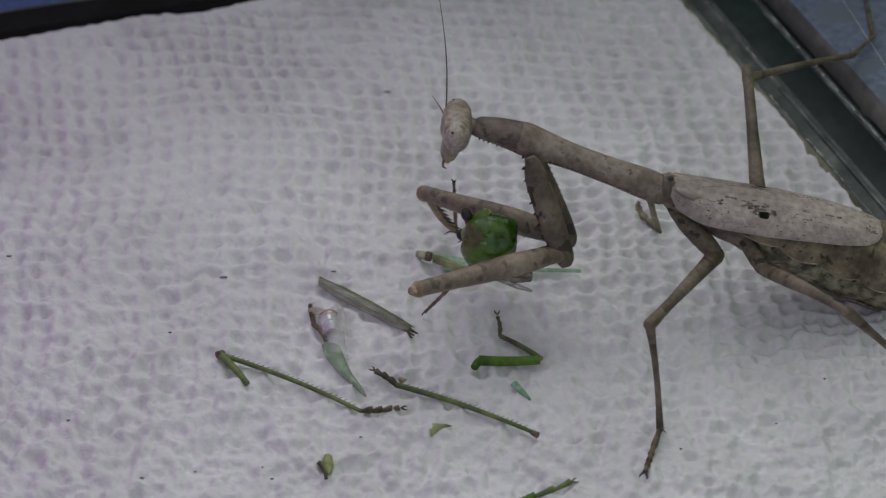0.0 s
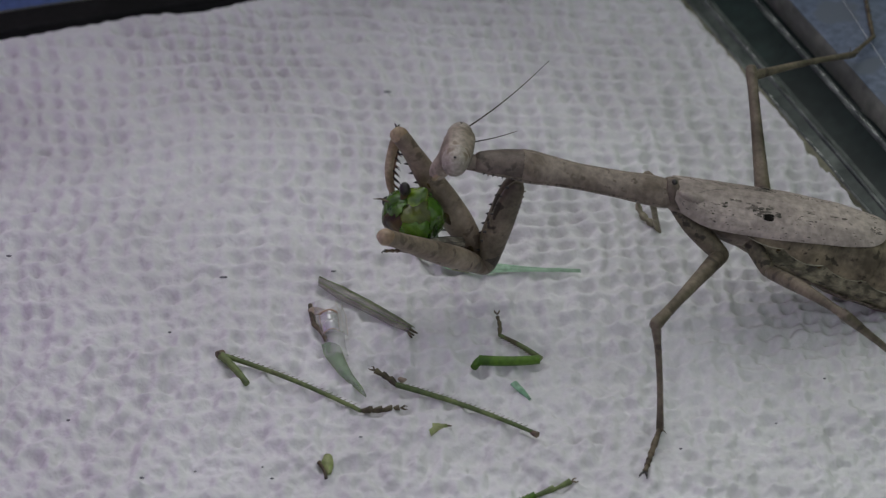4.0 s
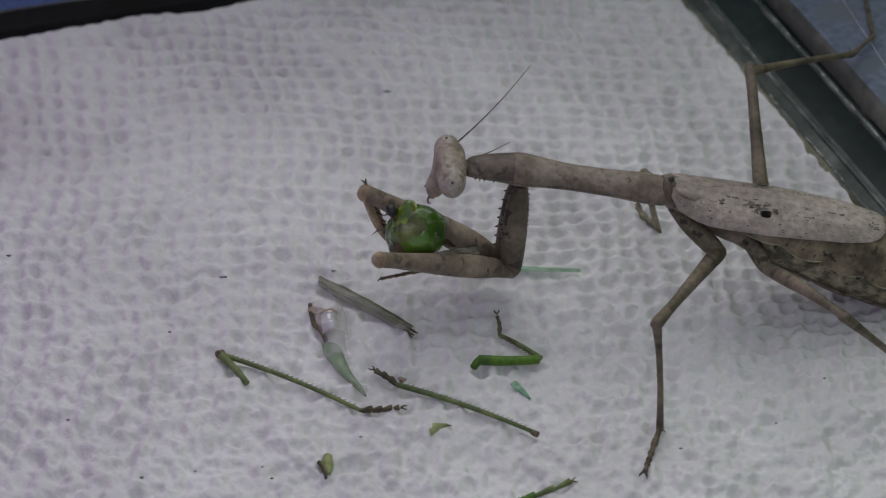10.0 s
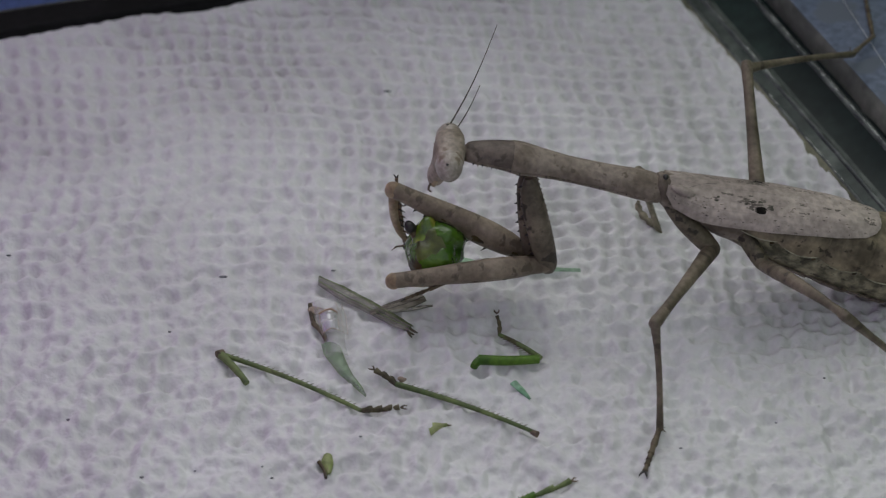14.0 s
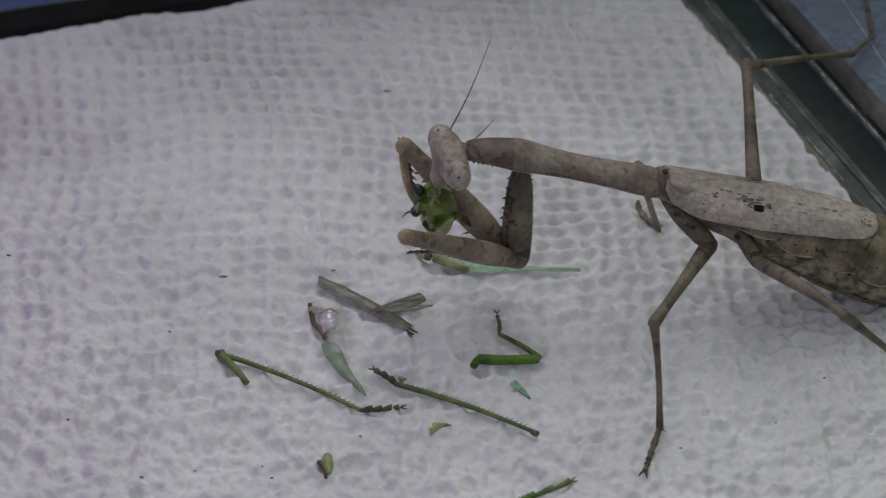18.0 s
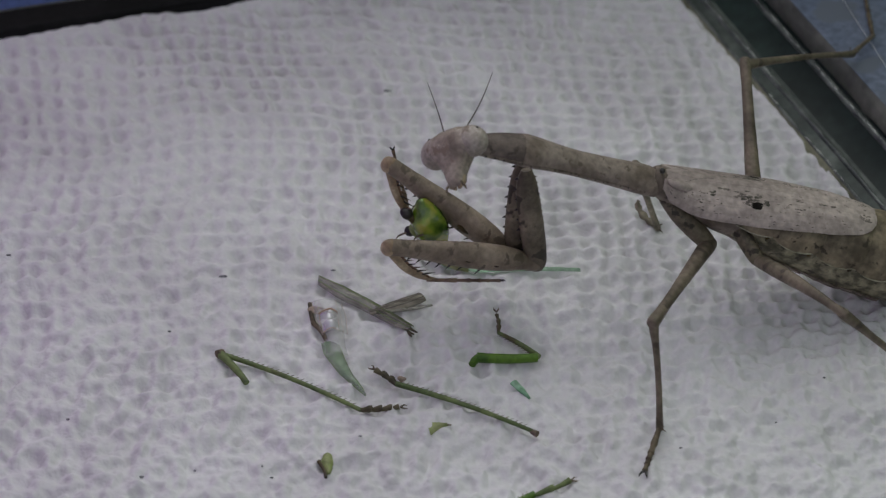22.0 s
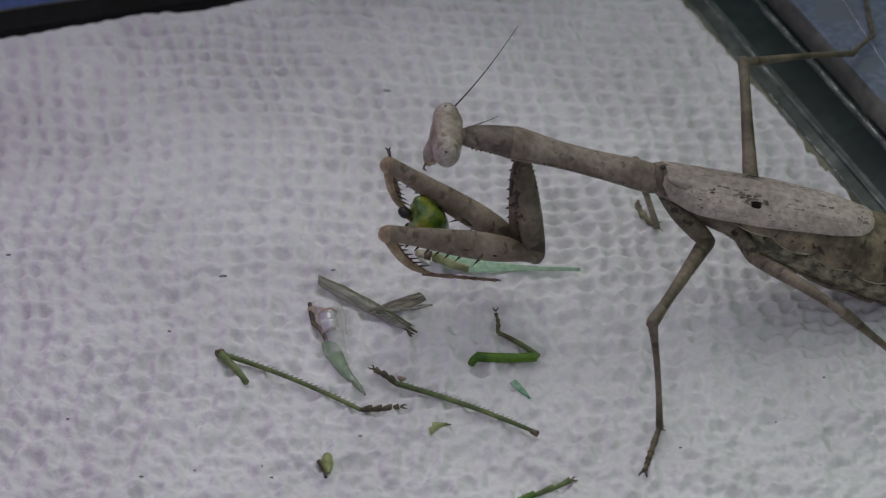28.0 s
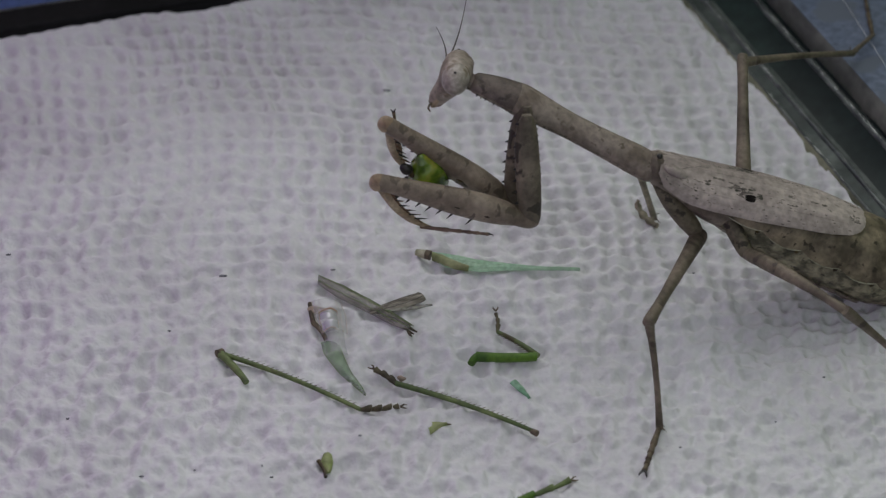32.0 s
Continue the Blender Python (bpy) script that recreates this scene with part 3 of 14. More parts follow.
def build_wing(side, name, label):
    bm = bmesh.new()
    nu, nw = 60, 26
    grids = []
    for lift in (0.0, -0.09):
        g = []
        for i in range(nu + 1):
            row = []
            for j in range(nw + 1):
                p = wing_point(side, i / nu, j / nw)
                n = Vector((0, p.y, p.z + 2.0)).normalized()
                row.append(bm.verts.new((p + n * lift) * MM))
            g.append(row)
        grids.append(g)
        for i in range(nu):
            for j in range(nw):
                bm.faces.new((g[i][j], g[i + 1][j], g[i + 1][j + 1], g[i][j + 1]))
    a, b = grids
    for i in range(nu):
        for j in (0, nw):
            bm.faces.new((a[i][j], a[i + 1][j], b[i + 1][j], b[i][j]))
    for j in range(nw):
        for i in (0, nu):
            bm.faces.new((a[i][j], a[i][j + 1], b[i][j + 1], b[i][j]))
    wing = part(name, bm, WING, mantis, label)
    for w0, w1, u1 in ((0.97, 0.985, 0.97), (0.62, 0.66, 0.95), (0.45, 0.40, 0.93), (0.20, 0.16, 0.9), (0.78, 0.86, 0.8)):
        bm = bmesh.new()
        pts = []
        for k in range(22):
            u = 0.03 + (u1 - 0.03) * k / 21
            pts.append(wing_point(side, u, w0 + (w1 - w0) * k / 21))
        pipe(bm, pts, [(0.034 if w0 == 0.62 else 0.018) * (1 - 0.6 * k / 21) + 0.008 for k in range(22)], 6)
        part("wing_vein", bm, WING, wing)
    bm = bmesh.new()
    if side > 0:
        ball(bm, wing_point(side, 0.07, 0.46), (1.2, 0.5, 0.40), 20, 12, 0.1, 0.8)
        part("wing_root", bm, WING, wing, "pale swollen wing root")
        bm = bmesh.new()
    pts = [wing_point(side, 0.02 + 0.2 * k / 15, 0.62 - 0.5 * math.sin(0.5 * math.pi * k / 15)) for k in range(16)]
    pipe(bm, pts, [0.022] * 16, 6)
    part("wing_fold", bm, SMUDGE, wing)
    rnd = random.Random(7 if side > 0 else 8)
    spots = [(0.43, 0.56, 0.46, 0.37), (0.42, 0.56, 0.30, 0.30), (0.44, 0.57, 0.3, 0.26)]
    clusters = ((0.36, 0.40, 0.018, 0.04, 15, 0.30), (0.41, 0.42, 0.018, 0.05, 17, 0.30), (0.39, 0.52, 0.02, 0.04, 14, 0.24), (0.46, 0.48, 0.012, 0.04, 7, 0.24), (0.21, 0.40, 0.015, 0.04, 5, 0.24), (0.29, 0.28, 0.02, 0.03, 5, 0.3),
                (0.18, 0.60, 0.05, 0.06, 8, 0.18), (0.60, 0.50, 0.035, 0.03, 11, 0.17), (0.68, 0.54, 0.03, 0.05, 5, 0.16), (0.74, 0.32, 0.02, 0.02, 5, 0.3), (0.62, 0.30, 0.02, 0.04, 4, 0.2), (0.93, 0.40, 0.012, 0.05, 5, 0.2), (0.945, 0.52, 0.012, 0.07, 9, 0.2),
                (0.2, 0.80, 0.09, 0.08, 16, 0.13), (0.45, 0.82, 0.1, 0.08, 10, 0.13), (0.7, 0.80, 0.1, 0.1, 7, 0.13), (0.55, 0.66, 0.2, 0.08, 5, 0.15))
    for cu, cw, su, sw, count, size in clusters:
        for k in range(count):
            spots.append((min(0.97, max(0.04, rnd.gauss(cu, su))), min(0.95, max(0.06, rnd.gauss(cw, sw))), size * rnd.uniform(0.25, 1.0), size * rnd.uniform(0.18, 0.46)))
    for u, w, lx, ly in spots:
        bm = bmesh.new()
        p = wing_point(side, u, w)
        q1, q2 = wing_point(side, u + 0.01, w), wing_point(side, u, w + 0.02)
        ex, ey = (q1 - p).normalized(), (q2 - p).normalized()
        nn = ex.cross(ey).normalized()
        if nn.dot(Vector((0, p.y, p.z + 2))) < 0:
            nn = -nn
        ring = []
        for k in range(14):
            a = 2 * math.pi * k / 14
            rr = 1 + (0.25 if ly > 0.19 else 0.75) * noise.noise(Vector((u * 50 + math.cos(a), w * 50 + math.sin(a), 0)))
            ring.append(bm.verts.new((p + nn * 0.012 + ex * lx * rr * math.cos(a) + ey * ly * rr * math.sin(a)) * MM))
        mid = bm.verts.new((p + nn * 0.03) * MM)
        for k in range(14):
            bm.faces.new((ring[k], ring[(k + 1) % 14], mid))
        part("wing_spot", bm, WINGSPOT if ly > 0.19 else (SMUDGE if rnd.random() < 0.75 else VEIN), wing)
    return wing


far_wing = build_wing(-1, "right_wing", "pale far fore wing folded over the back")
near_wing = build_wing(1, "left_wing", "pale grey mottled fore wing with one black spot")


def build_head():
    bm = bmesh.new()
    rows = [(-2.95, 0, 1.55, 0.5, 0.40), (-2.75, 0, 1.5, 0.75, 0.6), (-2.2, 0, 1.3, 0.86, 0.82), (-1.5, 0, 0.95, 1.18, 1.02), (-0.7, 0, 0.55, 1.7, 1.22), (0.3, 0, 0.38, 2.55, 1.38), (1.15, 0, 0.34, 2.3, 1.24), (1.6, 0, 0.36, 1.7, 0.92), (1.88, 0, 0.4, 0.9, 0.4)]
    loft(bm, smooth_rows(rows), 28, power=2.7, jitter=0.006)
    for v in bm.verts:
        x, y, z = v.co
        v.co = Vector((z, y, x))
    for v in bm.verts:
        v.co.x += 0.00012 * noise.noise(v.co / MM * 1.1)
    head_ = part("head", bm, HEADM, mantis, "pale triangular head with bulging eyes")
    for side in (-1, 1):
        bm = bmesh.new()
        ball(bm, (0, 0, 0), (1.18, 1.52, 1.36), 28, 20)
        m = Matrix.Translation(V(0.38, side * 1.82, 0.34)) @ Euler((radians(side * -14), 0, 0)).to_matrix().to_4x4()
        bmesh.ops.transform(bm, matrix=m, verts=bm.verts)
        part("eye", bm, EYEM, head_, "smooth grey bulging compound eye")
        bm = bmesh.new()
        way = Vector((0.16, 0.73, 0.67)) if side > 0 else Vector((0.15, -0.15, 0.97))
        ball(bm, (0.38 + way.x * 1.16, side * 1.82 + way.y * 1.48, 0.34 + way.z * 1.34), (0.13, 0.11, 0.10), 10, 8)
        part("pupil", bm, BLACK, head_)
        bm = bmesh.new()
        pipe(bm, [(1.6, side * 0.4, -2.4), (2.0, side * 0.8, -2.8), (2.05, side * 0.95, -3.1), (1.8, side * 0.9, -3.35)], [0.12, 0.11, 0.10, 0.06], 7)
        part("palp", bm, BROWN, head_, "thin jointed mouth feeler")
        bm = bmesh.new()
        pipe(bm, [(1.4, side * 0.55, -2.2), (1.65, side * 0.5, -2.8), (1.75, side * 0.15, -3.15)], [0.36, 0.32, 0.12], 8)
        part("jaw", bm, TAWNY, head_, "brown biting jaw")
        bm = bmesh.new()
        ball(bm, (1.45, side * 0.55, 0.7), (0.28, 0.24, 0.24), 12, 8)
        part("antenna_socket", bm, HEADM, head_)
    bm = bmesh.new()
    ball(bm, (1.85, 0, -2.35), (0.3, 0.5, 0.6), 16, 10)
    part("upper_lip", bm, TAWNY, head_)
    bm = bmesh.new()
    ball(bm, (1.3, 0, 1.0), (0.13, 0.12, 0.12), 10, 8)
    part("simple_eye", bm, EYEM, head_)
    return head_


head = build_head()


def build_antenna(name, label, length):
    bm = bmesh.new()
    pts, rad = [], []
    for k in range(33):
        u = k / 32
        pts.append((length * u, 0.0, 0.35 * math.sin(math.pi * u)))
        rad.append((0.055 * (1 - u) + 0.024) * (1.12 if k % 2 else 1.0))
    pipe(bm, pts, rad, 6)
    return part(name, bm, FEELER, mantis, label)


far_antenna = build_antenna("right_antenna", "thin dark thread-like feeler", 12.5)
near_antenna = build_antenna("left_antenna", "thin dark thread-like feeler", 11.0)


def build_foreleg(side, s):
    """Coxa, femur, tibia and tarsus of one grasping leg, each along its own x."""
    bm = bmesh.new()
    rows = [(0.3, 0, 0, 0.3, 0.4), (0.8, 0, 0.0, 0.5, 0.66), (1.6, 0, 0.06, 0.66, 0.88), (3.0, 0, 0.08, 0.78, 1.02), (5.5, 0, 0.02, 0.86, 1.08), (7.6, 0, -0.04, 0.88, 1.06), (9.2, 0, -0.1, 0.84, 0.96), (10.1, 0, -0.12, 0.72, 0.82), (10.7, 0, -0.1, 0.45, 0.5)]
    loft(bm, smooth_rows(rows), 16, power=2.4, jitter=0.012, seed=side + 5)
    coxa = part(s + "_fore_coxa", bm, FORECOXA, mantis, "dark mottled upper foreleg edged with black points")
    for i in range(8):
        bm = bmesh.new()
        spike(bm, (1.0 + i * 1.05, 0.15 * side, 0.84 + 0.24 * math.sin(0.4 * i)), (0.3, 0, 1), 0.24 + 0.08 * (i % 2), 0.13, 6)
        part("spine", bm, BLACK, coxa)
    for i in range(14):
        bm = bmesh.new()
        spike(bm, (1.0 + i * 0.6, 0.1 * side, -0.72 - 0.32 * math.sin(0.16 * i + 0.2)), (0.2, 0, -1), 0.11, 0.08, 5)
        part("tubercle", bm, FORECOXA, coxa)
    bm = bmesh.new()
    rows = [(-0.8, 0, 0.05, 0.4, 0.4), (-0.3, 0, 0.02, 0.72, 0.74), (0.5, 0, 0, 0.80, 0.84), (1.2, 0, 0, 0.80, 0.84), (2.6, 0, 0.02, 0.94, 1.22), (4.6, 0, 0.03, 1.0, 1.44), (7, 0, 0.02, 0.94, 1.36), (9.5, 0, 0.03, 0.82, 1.08), (12.0, 0, 0.02, 0.70, 0.82), (13.0, 0, -0.02, 0.68, 0.80), (13.7, 0, -0.06, 0.66, 0.76), (14.1, 0, -0.1, 0.5, 0.58), (14.35, 0, -0.14, 0.24, 0.28)]
    loft(bm, smooth_rows(rows), 18, power=2.2, jitter=0.008, seed=side + 9)
    femur = part(s + "_fore_femur", bm, FORE, mantis, "thick grasping foreleg segment armed with spines")
    bm = bmesh.new()
    ball(bm, (13.75, 0, -0.14), (0.70, 0.75, 0.84), 18, 14, 0.1)
    part("knee", bm, TAWNY, femur, "rounded tawny knee lobe")
    for i, (x, ln) in enumerate(((3.9, 0.8), (4.7, 1.1), (5.6, 1.3), (6.5, 0.95), (7.1, 0.5), (7.6, 0.8), (8.1, 0.45), (8.6, 0.85), (9.1, 0.42), (9.6, 0.7), (10.1, 0.4), (10.6, 0.62), (11.1, 0.36), (11.6, 0.5), (12.1, 0.32))):
        bm = bmesh.new()
        spike(bm, (x, 0.4 * side * (1 if i % 2 else -1), 0.02 - 0.88 * np.interp(x, (3, 4.6, 7, 9.5, 12), (1.26, 1.44, 1.36, 1.08, 0.82))), (0.35, 0.12 * side * (1 if i % 2 else -1), -1), ln, 0.12, 6)
        part("spine", bm, BLACK, femur)
    for x, y, z, rr in ((1.7, -0.82, -0.1, 0.40), (5.3, -0.96, -0.15, 0.42), (8.6, -0.83, 0.1, 0.22), (6.6, 0.93, 0.3, 0.16), (3.9, 0.95, 0.15, 0.14)):
        bm = bmesh.new()
        ball(bm, (x, side * y, z), (rr * 1.5, 0.09, rr * 0.85), 18, 10, 0.9, 2.6, x)
        part("dark_patch", bm, GORE, femur)
    bm = bmesh.new()
    rows = [(-0.35, 0, 0, 0.35, 0.35), (0.1, 0, 0, 0.48, 0.52), (1.2, 0, 0.28, 0.43, 0.47), (3.6, 0, 0.45, 0.39, 0.44), (5.4, 0, 0.22, 0.36, 0.40), (6.3, 0, -0.05, 0.27, 0.30), (7.0, 0, -0.42, 0.18, 0.18), (7.6, 0, -0.95, 0.05, 0.05)]
    loft(bm, smooth_rows(rows), 14, jitter=0.008, seed=side + 3)
    tibia = part(s + "_fore_tibia", bm, TAWNY, mantis, "hooked tawny foreleg tip segment with a comb of spines")
    bm = bmesh.new()
    pipe(bm, [(x, 0, np.interp(x, (0, 1.2, 3.6, 5.4, 6.3, 7), (0, 0.28, 0.45, 0.22, -0.05, -0.42)) - np.interp(x, (0, 3, 7), (0.42, 0.36, 0.14))) for x in np.linspace(0.6, 6.6, 16)], [0.17 - 0.05 * abs(k - 7) / 8 for k in range(16)], 8)
    part("comb_ridge", bm, RUSSET, tibia, "reddish-brown inner ridge")
    for i in range(15):
        x = 0.9 + i * 0.37
        bm = bmesh.new()
        spike(bm, (x, 0.1 * side * (1 if i % 2 else -1), np.interp(x, (0, 1.2, 3.6, 5.4, 6.3, 7), (0, 0.28, 0.45, 0.22, -0.05, -0.42)) - 0.42), (0.55, 0, -1), 0.48 + 0.025 * i, 0.085, 5)
        part("spine", bm, BLACK if i % 3 else RUSSET, tibia)
    tarsus = build_tarsus(s + "_fore_tarsus", 6.9, 0.17, "slender jointed foot folded along the foreleg", TARSUS)
    return coxa, femur, tibia, tarsus


def build_tarsus(name, length, r, label, material=None):
    bm = bmesh.new()
    rows = []
    cuts = [0, 0.42, 0.60, 0.74, 0.85, 1.0]
    for i in range(5):
        a, b = cuts[i] * length, cuts[i + 1] * length
        w = r * (1.0 - 0.05 * i)
        for u, k in ((0.0, 0.82), (0.12, 0.88), (0.55, 0.97), (0.80, 1.16), (0.93, 1.22), (0.99, 1.0)):
            rows.append((a + (b - a) * u, 0, -0.05 * k * w, w * k, w * k))
    loft(bm, rows, 9)
    t = part(name, bm, material or BROWN, mantis, label)
    for sgn in (-1, 1):
        bm = bmesh.new()
        pipe(bm, [(length - 0.1, 0, 0), (length + 0.9 * r, sgn * 0.75 * r, 0.2 * r), (length + 1.8 * r, sgn * 1.2 * r, 0), (length + 2.1 * r, sgn * 1.3 * r, -0.7 * r)], [r * 0.5, r * 0.42, r * 0.3, r * 0.1], 6)
        part("claw", bm, BLACK, t)
    return t


far_coxa, far_femur, far_tibia, far_tarsus = build_foreleg(-1, "right")
near_coxa, near_femur, near_tibia, near_tarsus = build_foreleg(1, "left")


def limb(name, length, radii, label, material=None, sag=0.0, spur=0.0):
    """A walking-leg segment along x with radii at even steps."""
    bm = bmesh.new()
    k = len(radii) - 1
    rows = [(-radii[0] * 0.7, 0, 0, radii[0] * 0.55, radii[0] * 0.55)]
    rows += [(length * i / k, 0, sag * math.sin(math.pi * i / k), r, r) for i, r in enumerate(radii)]
    rows += [(length + radii[-1] * 0.7, 0, 0, radii[-1] * 0.5, radii[-1] * 0.5)]
    loft(bm, smooth_rows(rows), 14, jitter=0.015, seed=len(name))
    ob = part(name, bm, material or LEG, mantis, label)
    if spur:
        for sgn in (-1, 1):
            bm = bmesh.new()
            spike(bm, (length - 0.1, sgn * 0.15, 0.1), (0.5, sgn * 0.6, 0.6), spur, 0.09, 6)
            part("spur", bm, BROWN, ob)
    return ob


near_mid_coxa = limb("left_middle_coxa", 5.79, (0.5, 0.75, 0.9, 0.9, 0.85, 0.7), "stout base of the middle leg, darkened for body shade", COXA)
near_mid_femur = limb("left_middle_femur", 12.9, (0.74, 0.68, 0.6, 0.54, 0.47, 0.48, 0.56), "long mottled middle thigh")
near_mid_tibia = limb("left_middle_tibia", 9.5, (0.44, 0.32, 0.28, 0.27, 0.28, 0.33), "slender brown middle shin", sag=0.15, spur=0.7)
near_mid_tarsus = build_tarsus("left_middle_foot", 5.3, 0.26, "jointed brown foot resting on the towel")
near_hind_coxa = limb("left_hind_coxa", 4.26, (0.5, 0.75, 0.78, 0.74, 0.62), "stout base of the hind leg, darkened for body shade", COXA)
near_hind_femur = limb("left_hind_femur", 12.20, (0.55, 0.63, 0.63, 0.58, 0.50, 0.43, 0.38, 0.44), "thick mottled hind thigh beside the abdomen", sag=0.25)
near_hind_tibia = limb("left_hind_tibia", 13.5, (0.5, 0.34, 0.30, 0.30, 0.34), "slender brown hind shin", spur=0.7)
near_hind_tarsus = build_tarsus("left_hind_foot", 6.0, 0.28, "jointed brown hind foot")
far_hind_femur = limb("right_hind_femur", 15.4, (0.8, 0.78, 0.7, 0.62, 0.55, 0.5, 0.48, 0.5), "long brown hind thigh raised behind the wings")
far_hind_tibia = limb("right_hind_tibia", 17.90, (0.48, 0.36, 0.31, 0.28, 0.28, 0.32), "slender brown hind shin reaching over the glass rim", sag=0.2, spur=0.7)
far_hind_ankle = limb("right_hind_instep", 4.53, (0.26, 0.2, 0.2), "short brown joint of the hind foot", LEG)
far_hind_tarsus = build_tarsus("right_hind_foot", 5.8, 0.21, "jointed brown hind foot on the blue tray")
far_mid_femur = limb("right_middle_femur", 7.0, (0.7, 0.6, 0.5, 0.42), "brown middle thigh behind the body")
far_mid_tibia = limb("right_middle_tibia", 10.2, (0.42, 0.36, 0.3, 0.28, 0.3), "pale greenish middle shin", PALELEG, spur=0.7)
foot_bm = bmesh.new()
pipe(foot_bm, [(-0.1, 0, 0), (0.35, 0.05, 0), (0.8, 0, -0.05), (1.05, 0, -0.03), (1.35, 0, 0.02), (1.7, 0, 0.12), (1.95, 0, 0.22), (2.2, 0, 0.45), (2.45, 0, 0.75), (2.6, 0, 1.1), (2.5, 0, 1.4), (2.2, 0, 1.5)], [0.27, 0.22, 0.36, 0.38, 0.22, 0.38, 0.36, 0.22, 0.34, 0.22, 0.16, 0.05], 10)
far_mid_tarsus = part("right_middle_foot", foot_bm, PALELEG, mantis, "curled jointed foot on the towel")

# ---- the prey: what is left of a green bush cricket ----
prey = thing("cricket_head", (0, 0, 10), "wet green half-eaten bush cricket head gripped by forelegs", "insect prey")


def build_prey():
    bm = bmesh.new()
    loft(bm, smooth_rows([(-2.75, 0.1, 0.3, 0.25, 0.3), (-2.3, 0.1, 0.2, 0.9, 0.95), (-1.2, 0, 0.05, 1.45, 1.4), (0.2, 0, 0, 1.6, 1.5), (1.4, 0, -0.15, 1.25, 1.2), (2.2, 0, -0.4, 0.75, 0.7), (2.6, 0, -0.5, 0.2, 0.2)]), 26, power=1.55)
    for v in bm.verts:
        v.co *= 1.1 + 0.16 * noise.noise(v.co / MM * 0.75) + 0.06 * noise.noise(v.co / MM * 2.1)
    bmesh.ops.transform(bm, matrix=Matrix.Translation(V(0, 0, -0.2)) @ Euler((0, radians(-52), 0)).to_matrix().to_4x4(), verts=bm.verts)
    part("face", bm, GREEN, prey)
    bm = bmesh.new()
    ball(bm, (0.55, 0.6, -0.6), (0.85, 1.0, 0.95), 20, 14, 0.25, 1.3, 5.0)
    part("cheek", bm, LIME, prey, "yellow-green torn cheek")
    for x, y, z, a, b in ((2.3, 0.9, 0.15, 0.6, 0.5), (0.7, 0.6, -2.1, 0.5, 0.45), (-1.5, 0.7, -1.2, 0.55, 0.4)):
        bm = bmesh.new()
        ball(bm, (x, y, z), (a, b, b), 16, 12, 0.12, 2.0, x)
        part("eye" if x > 1 or z < -2 else "jaw", bm, BLACK, prey, "round black eye" if x > 1 or z < -2 else "")
    bm = bmesh.new()
    pipe(bm, [(0.8, 0.7, -0.2), (1.5, 0.85, 0.0), (2.3, 0.9, 0.15)], [0.55, 0.4, 0.34], 10)
    part("eye_stalk", bm, GORE, prey, "dark shred holding the eye")
    bm = bmesh.new()
    ball(bm, (-0.7, 1.0, -1.1), (0.9, 0.6, 0.7), 22, 16, 0.75, 1.5, 9.0)
    part("torn_flesh", bm, GORE, prey, "dark brown torn flesh")
    for k, (x, y, z) in enumerate(((1.2, 1.6, -1.2), (0.2, 1.8, 0.4))):
        bm = bmesh.new()
        pipe(bm, [(x, y, z), (x + 0.3, y + 0.3, z - 0.6), (x + 0.2, y + 0.4, z - 1.3)], [0.1, 0.08, 0.04], 6)
        part("palp", bm, BROWN, prey)


build_prey()
# the bites that are taken from it one by one: plates of an uneven ball round the face
BITES = 13
# Lower plates are coloured dark brown, for torn flesh and shade underneath.
GORY_SHADED, TORN = (5, 7, 10), (3,)


def bite_way(k):
    z = 1 - 2 * (k + 0.5) / BITES
    a = k * 2.39996
    return Vector((z, math.sqrt(1 - z * z) * math.cos(a), math.sqrt(1 - z * z) * math.sin(a)))


def build_morsel(k):
    bm = bmesh.new()
    bmesh.ops.create_icosphere(bm, subdivisions=4, radius=1.0)
    away = [f for f in bm.faces if max(range(BITES), key=lambda i: bite_way(i).dot(f.calc_center_median())) != k]
    bmesh.ops.delete(bm, geom=away, context="FACES")
    made = bmesh.ops.extrude_face_region(bm, geom=bm.faces[:])["geom"]
    inner = {e for e in made if isinstance(e, bmesh.types.BMVert)}
    for v in bm.verts:
        d = v.co.normalized()
        near = sorted((bite_way(i).dot(d) for i in range(BITES)), reverse=True)
        seam = max(0.0, 1 - (near[0] - near[1]) / 0.16)
        r = 2.62 * (1 - 0.02 * seam * seam) * (1 + 0.24 * noise.noise(d * 1.3) + 0.06 * noise.noise(d * 3.2 + Vector((3, 1, 5))) + 0.012 * noise.noise(d * 7))
        v.co = (d * r * 0.97 * (0.62 if v in inner else 1.0) - bite_way(k) * 2.1) * MM
    spots = [v.co + bite_way(k) * 2.1 * MM for v in bm.verts]
    material = GORE if k in GORY_SHADED else FLESH if k in TORN else SKIN
    ob = part("prey_morsel", bm, material)
    ob.data.set_sharp_from_angle(angle=radians(75))
    whole = ob.data.attributes.new("whole", "FLOAT_VECTOR", "POINT")
    whole.data.foreach_set("vector", [c for p in spots for c in p])
    if k == 8:
        bm = bmesh.new()
        ball(bm, ((bite_way(k) + Vector((0.1, 0.05, 0.1))).normalized() * 2.25 - bite_way(k) * 2.1), (0.5, 0.5, 0.4), 16, 12, 0.6, 1.6, 8)
        part("dark_spot", bm, GORE, ob)
    return tagged(ob, "wet morsel of prey flesh, dark brown for gore and underside shade" if material is GORE else "torn brown and olive morsel of prey flesh" if material is FLESH else "wet green morsel of prey flesh", "insect prey", "morsels of prey")


morsels = [build_morsel(k) for k in range(BITES)]

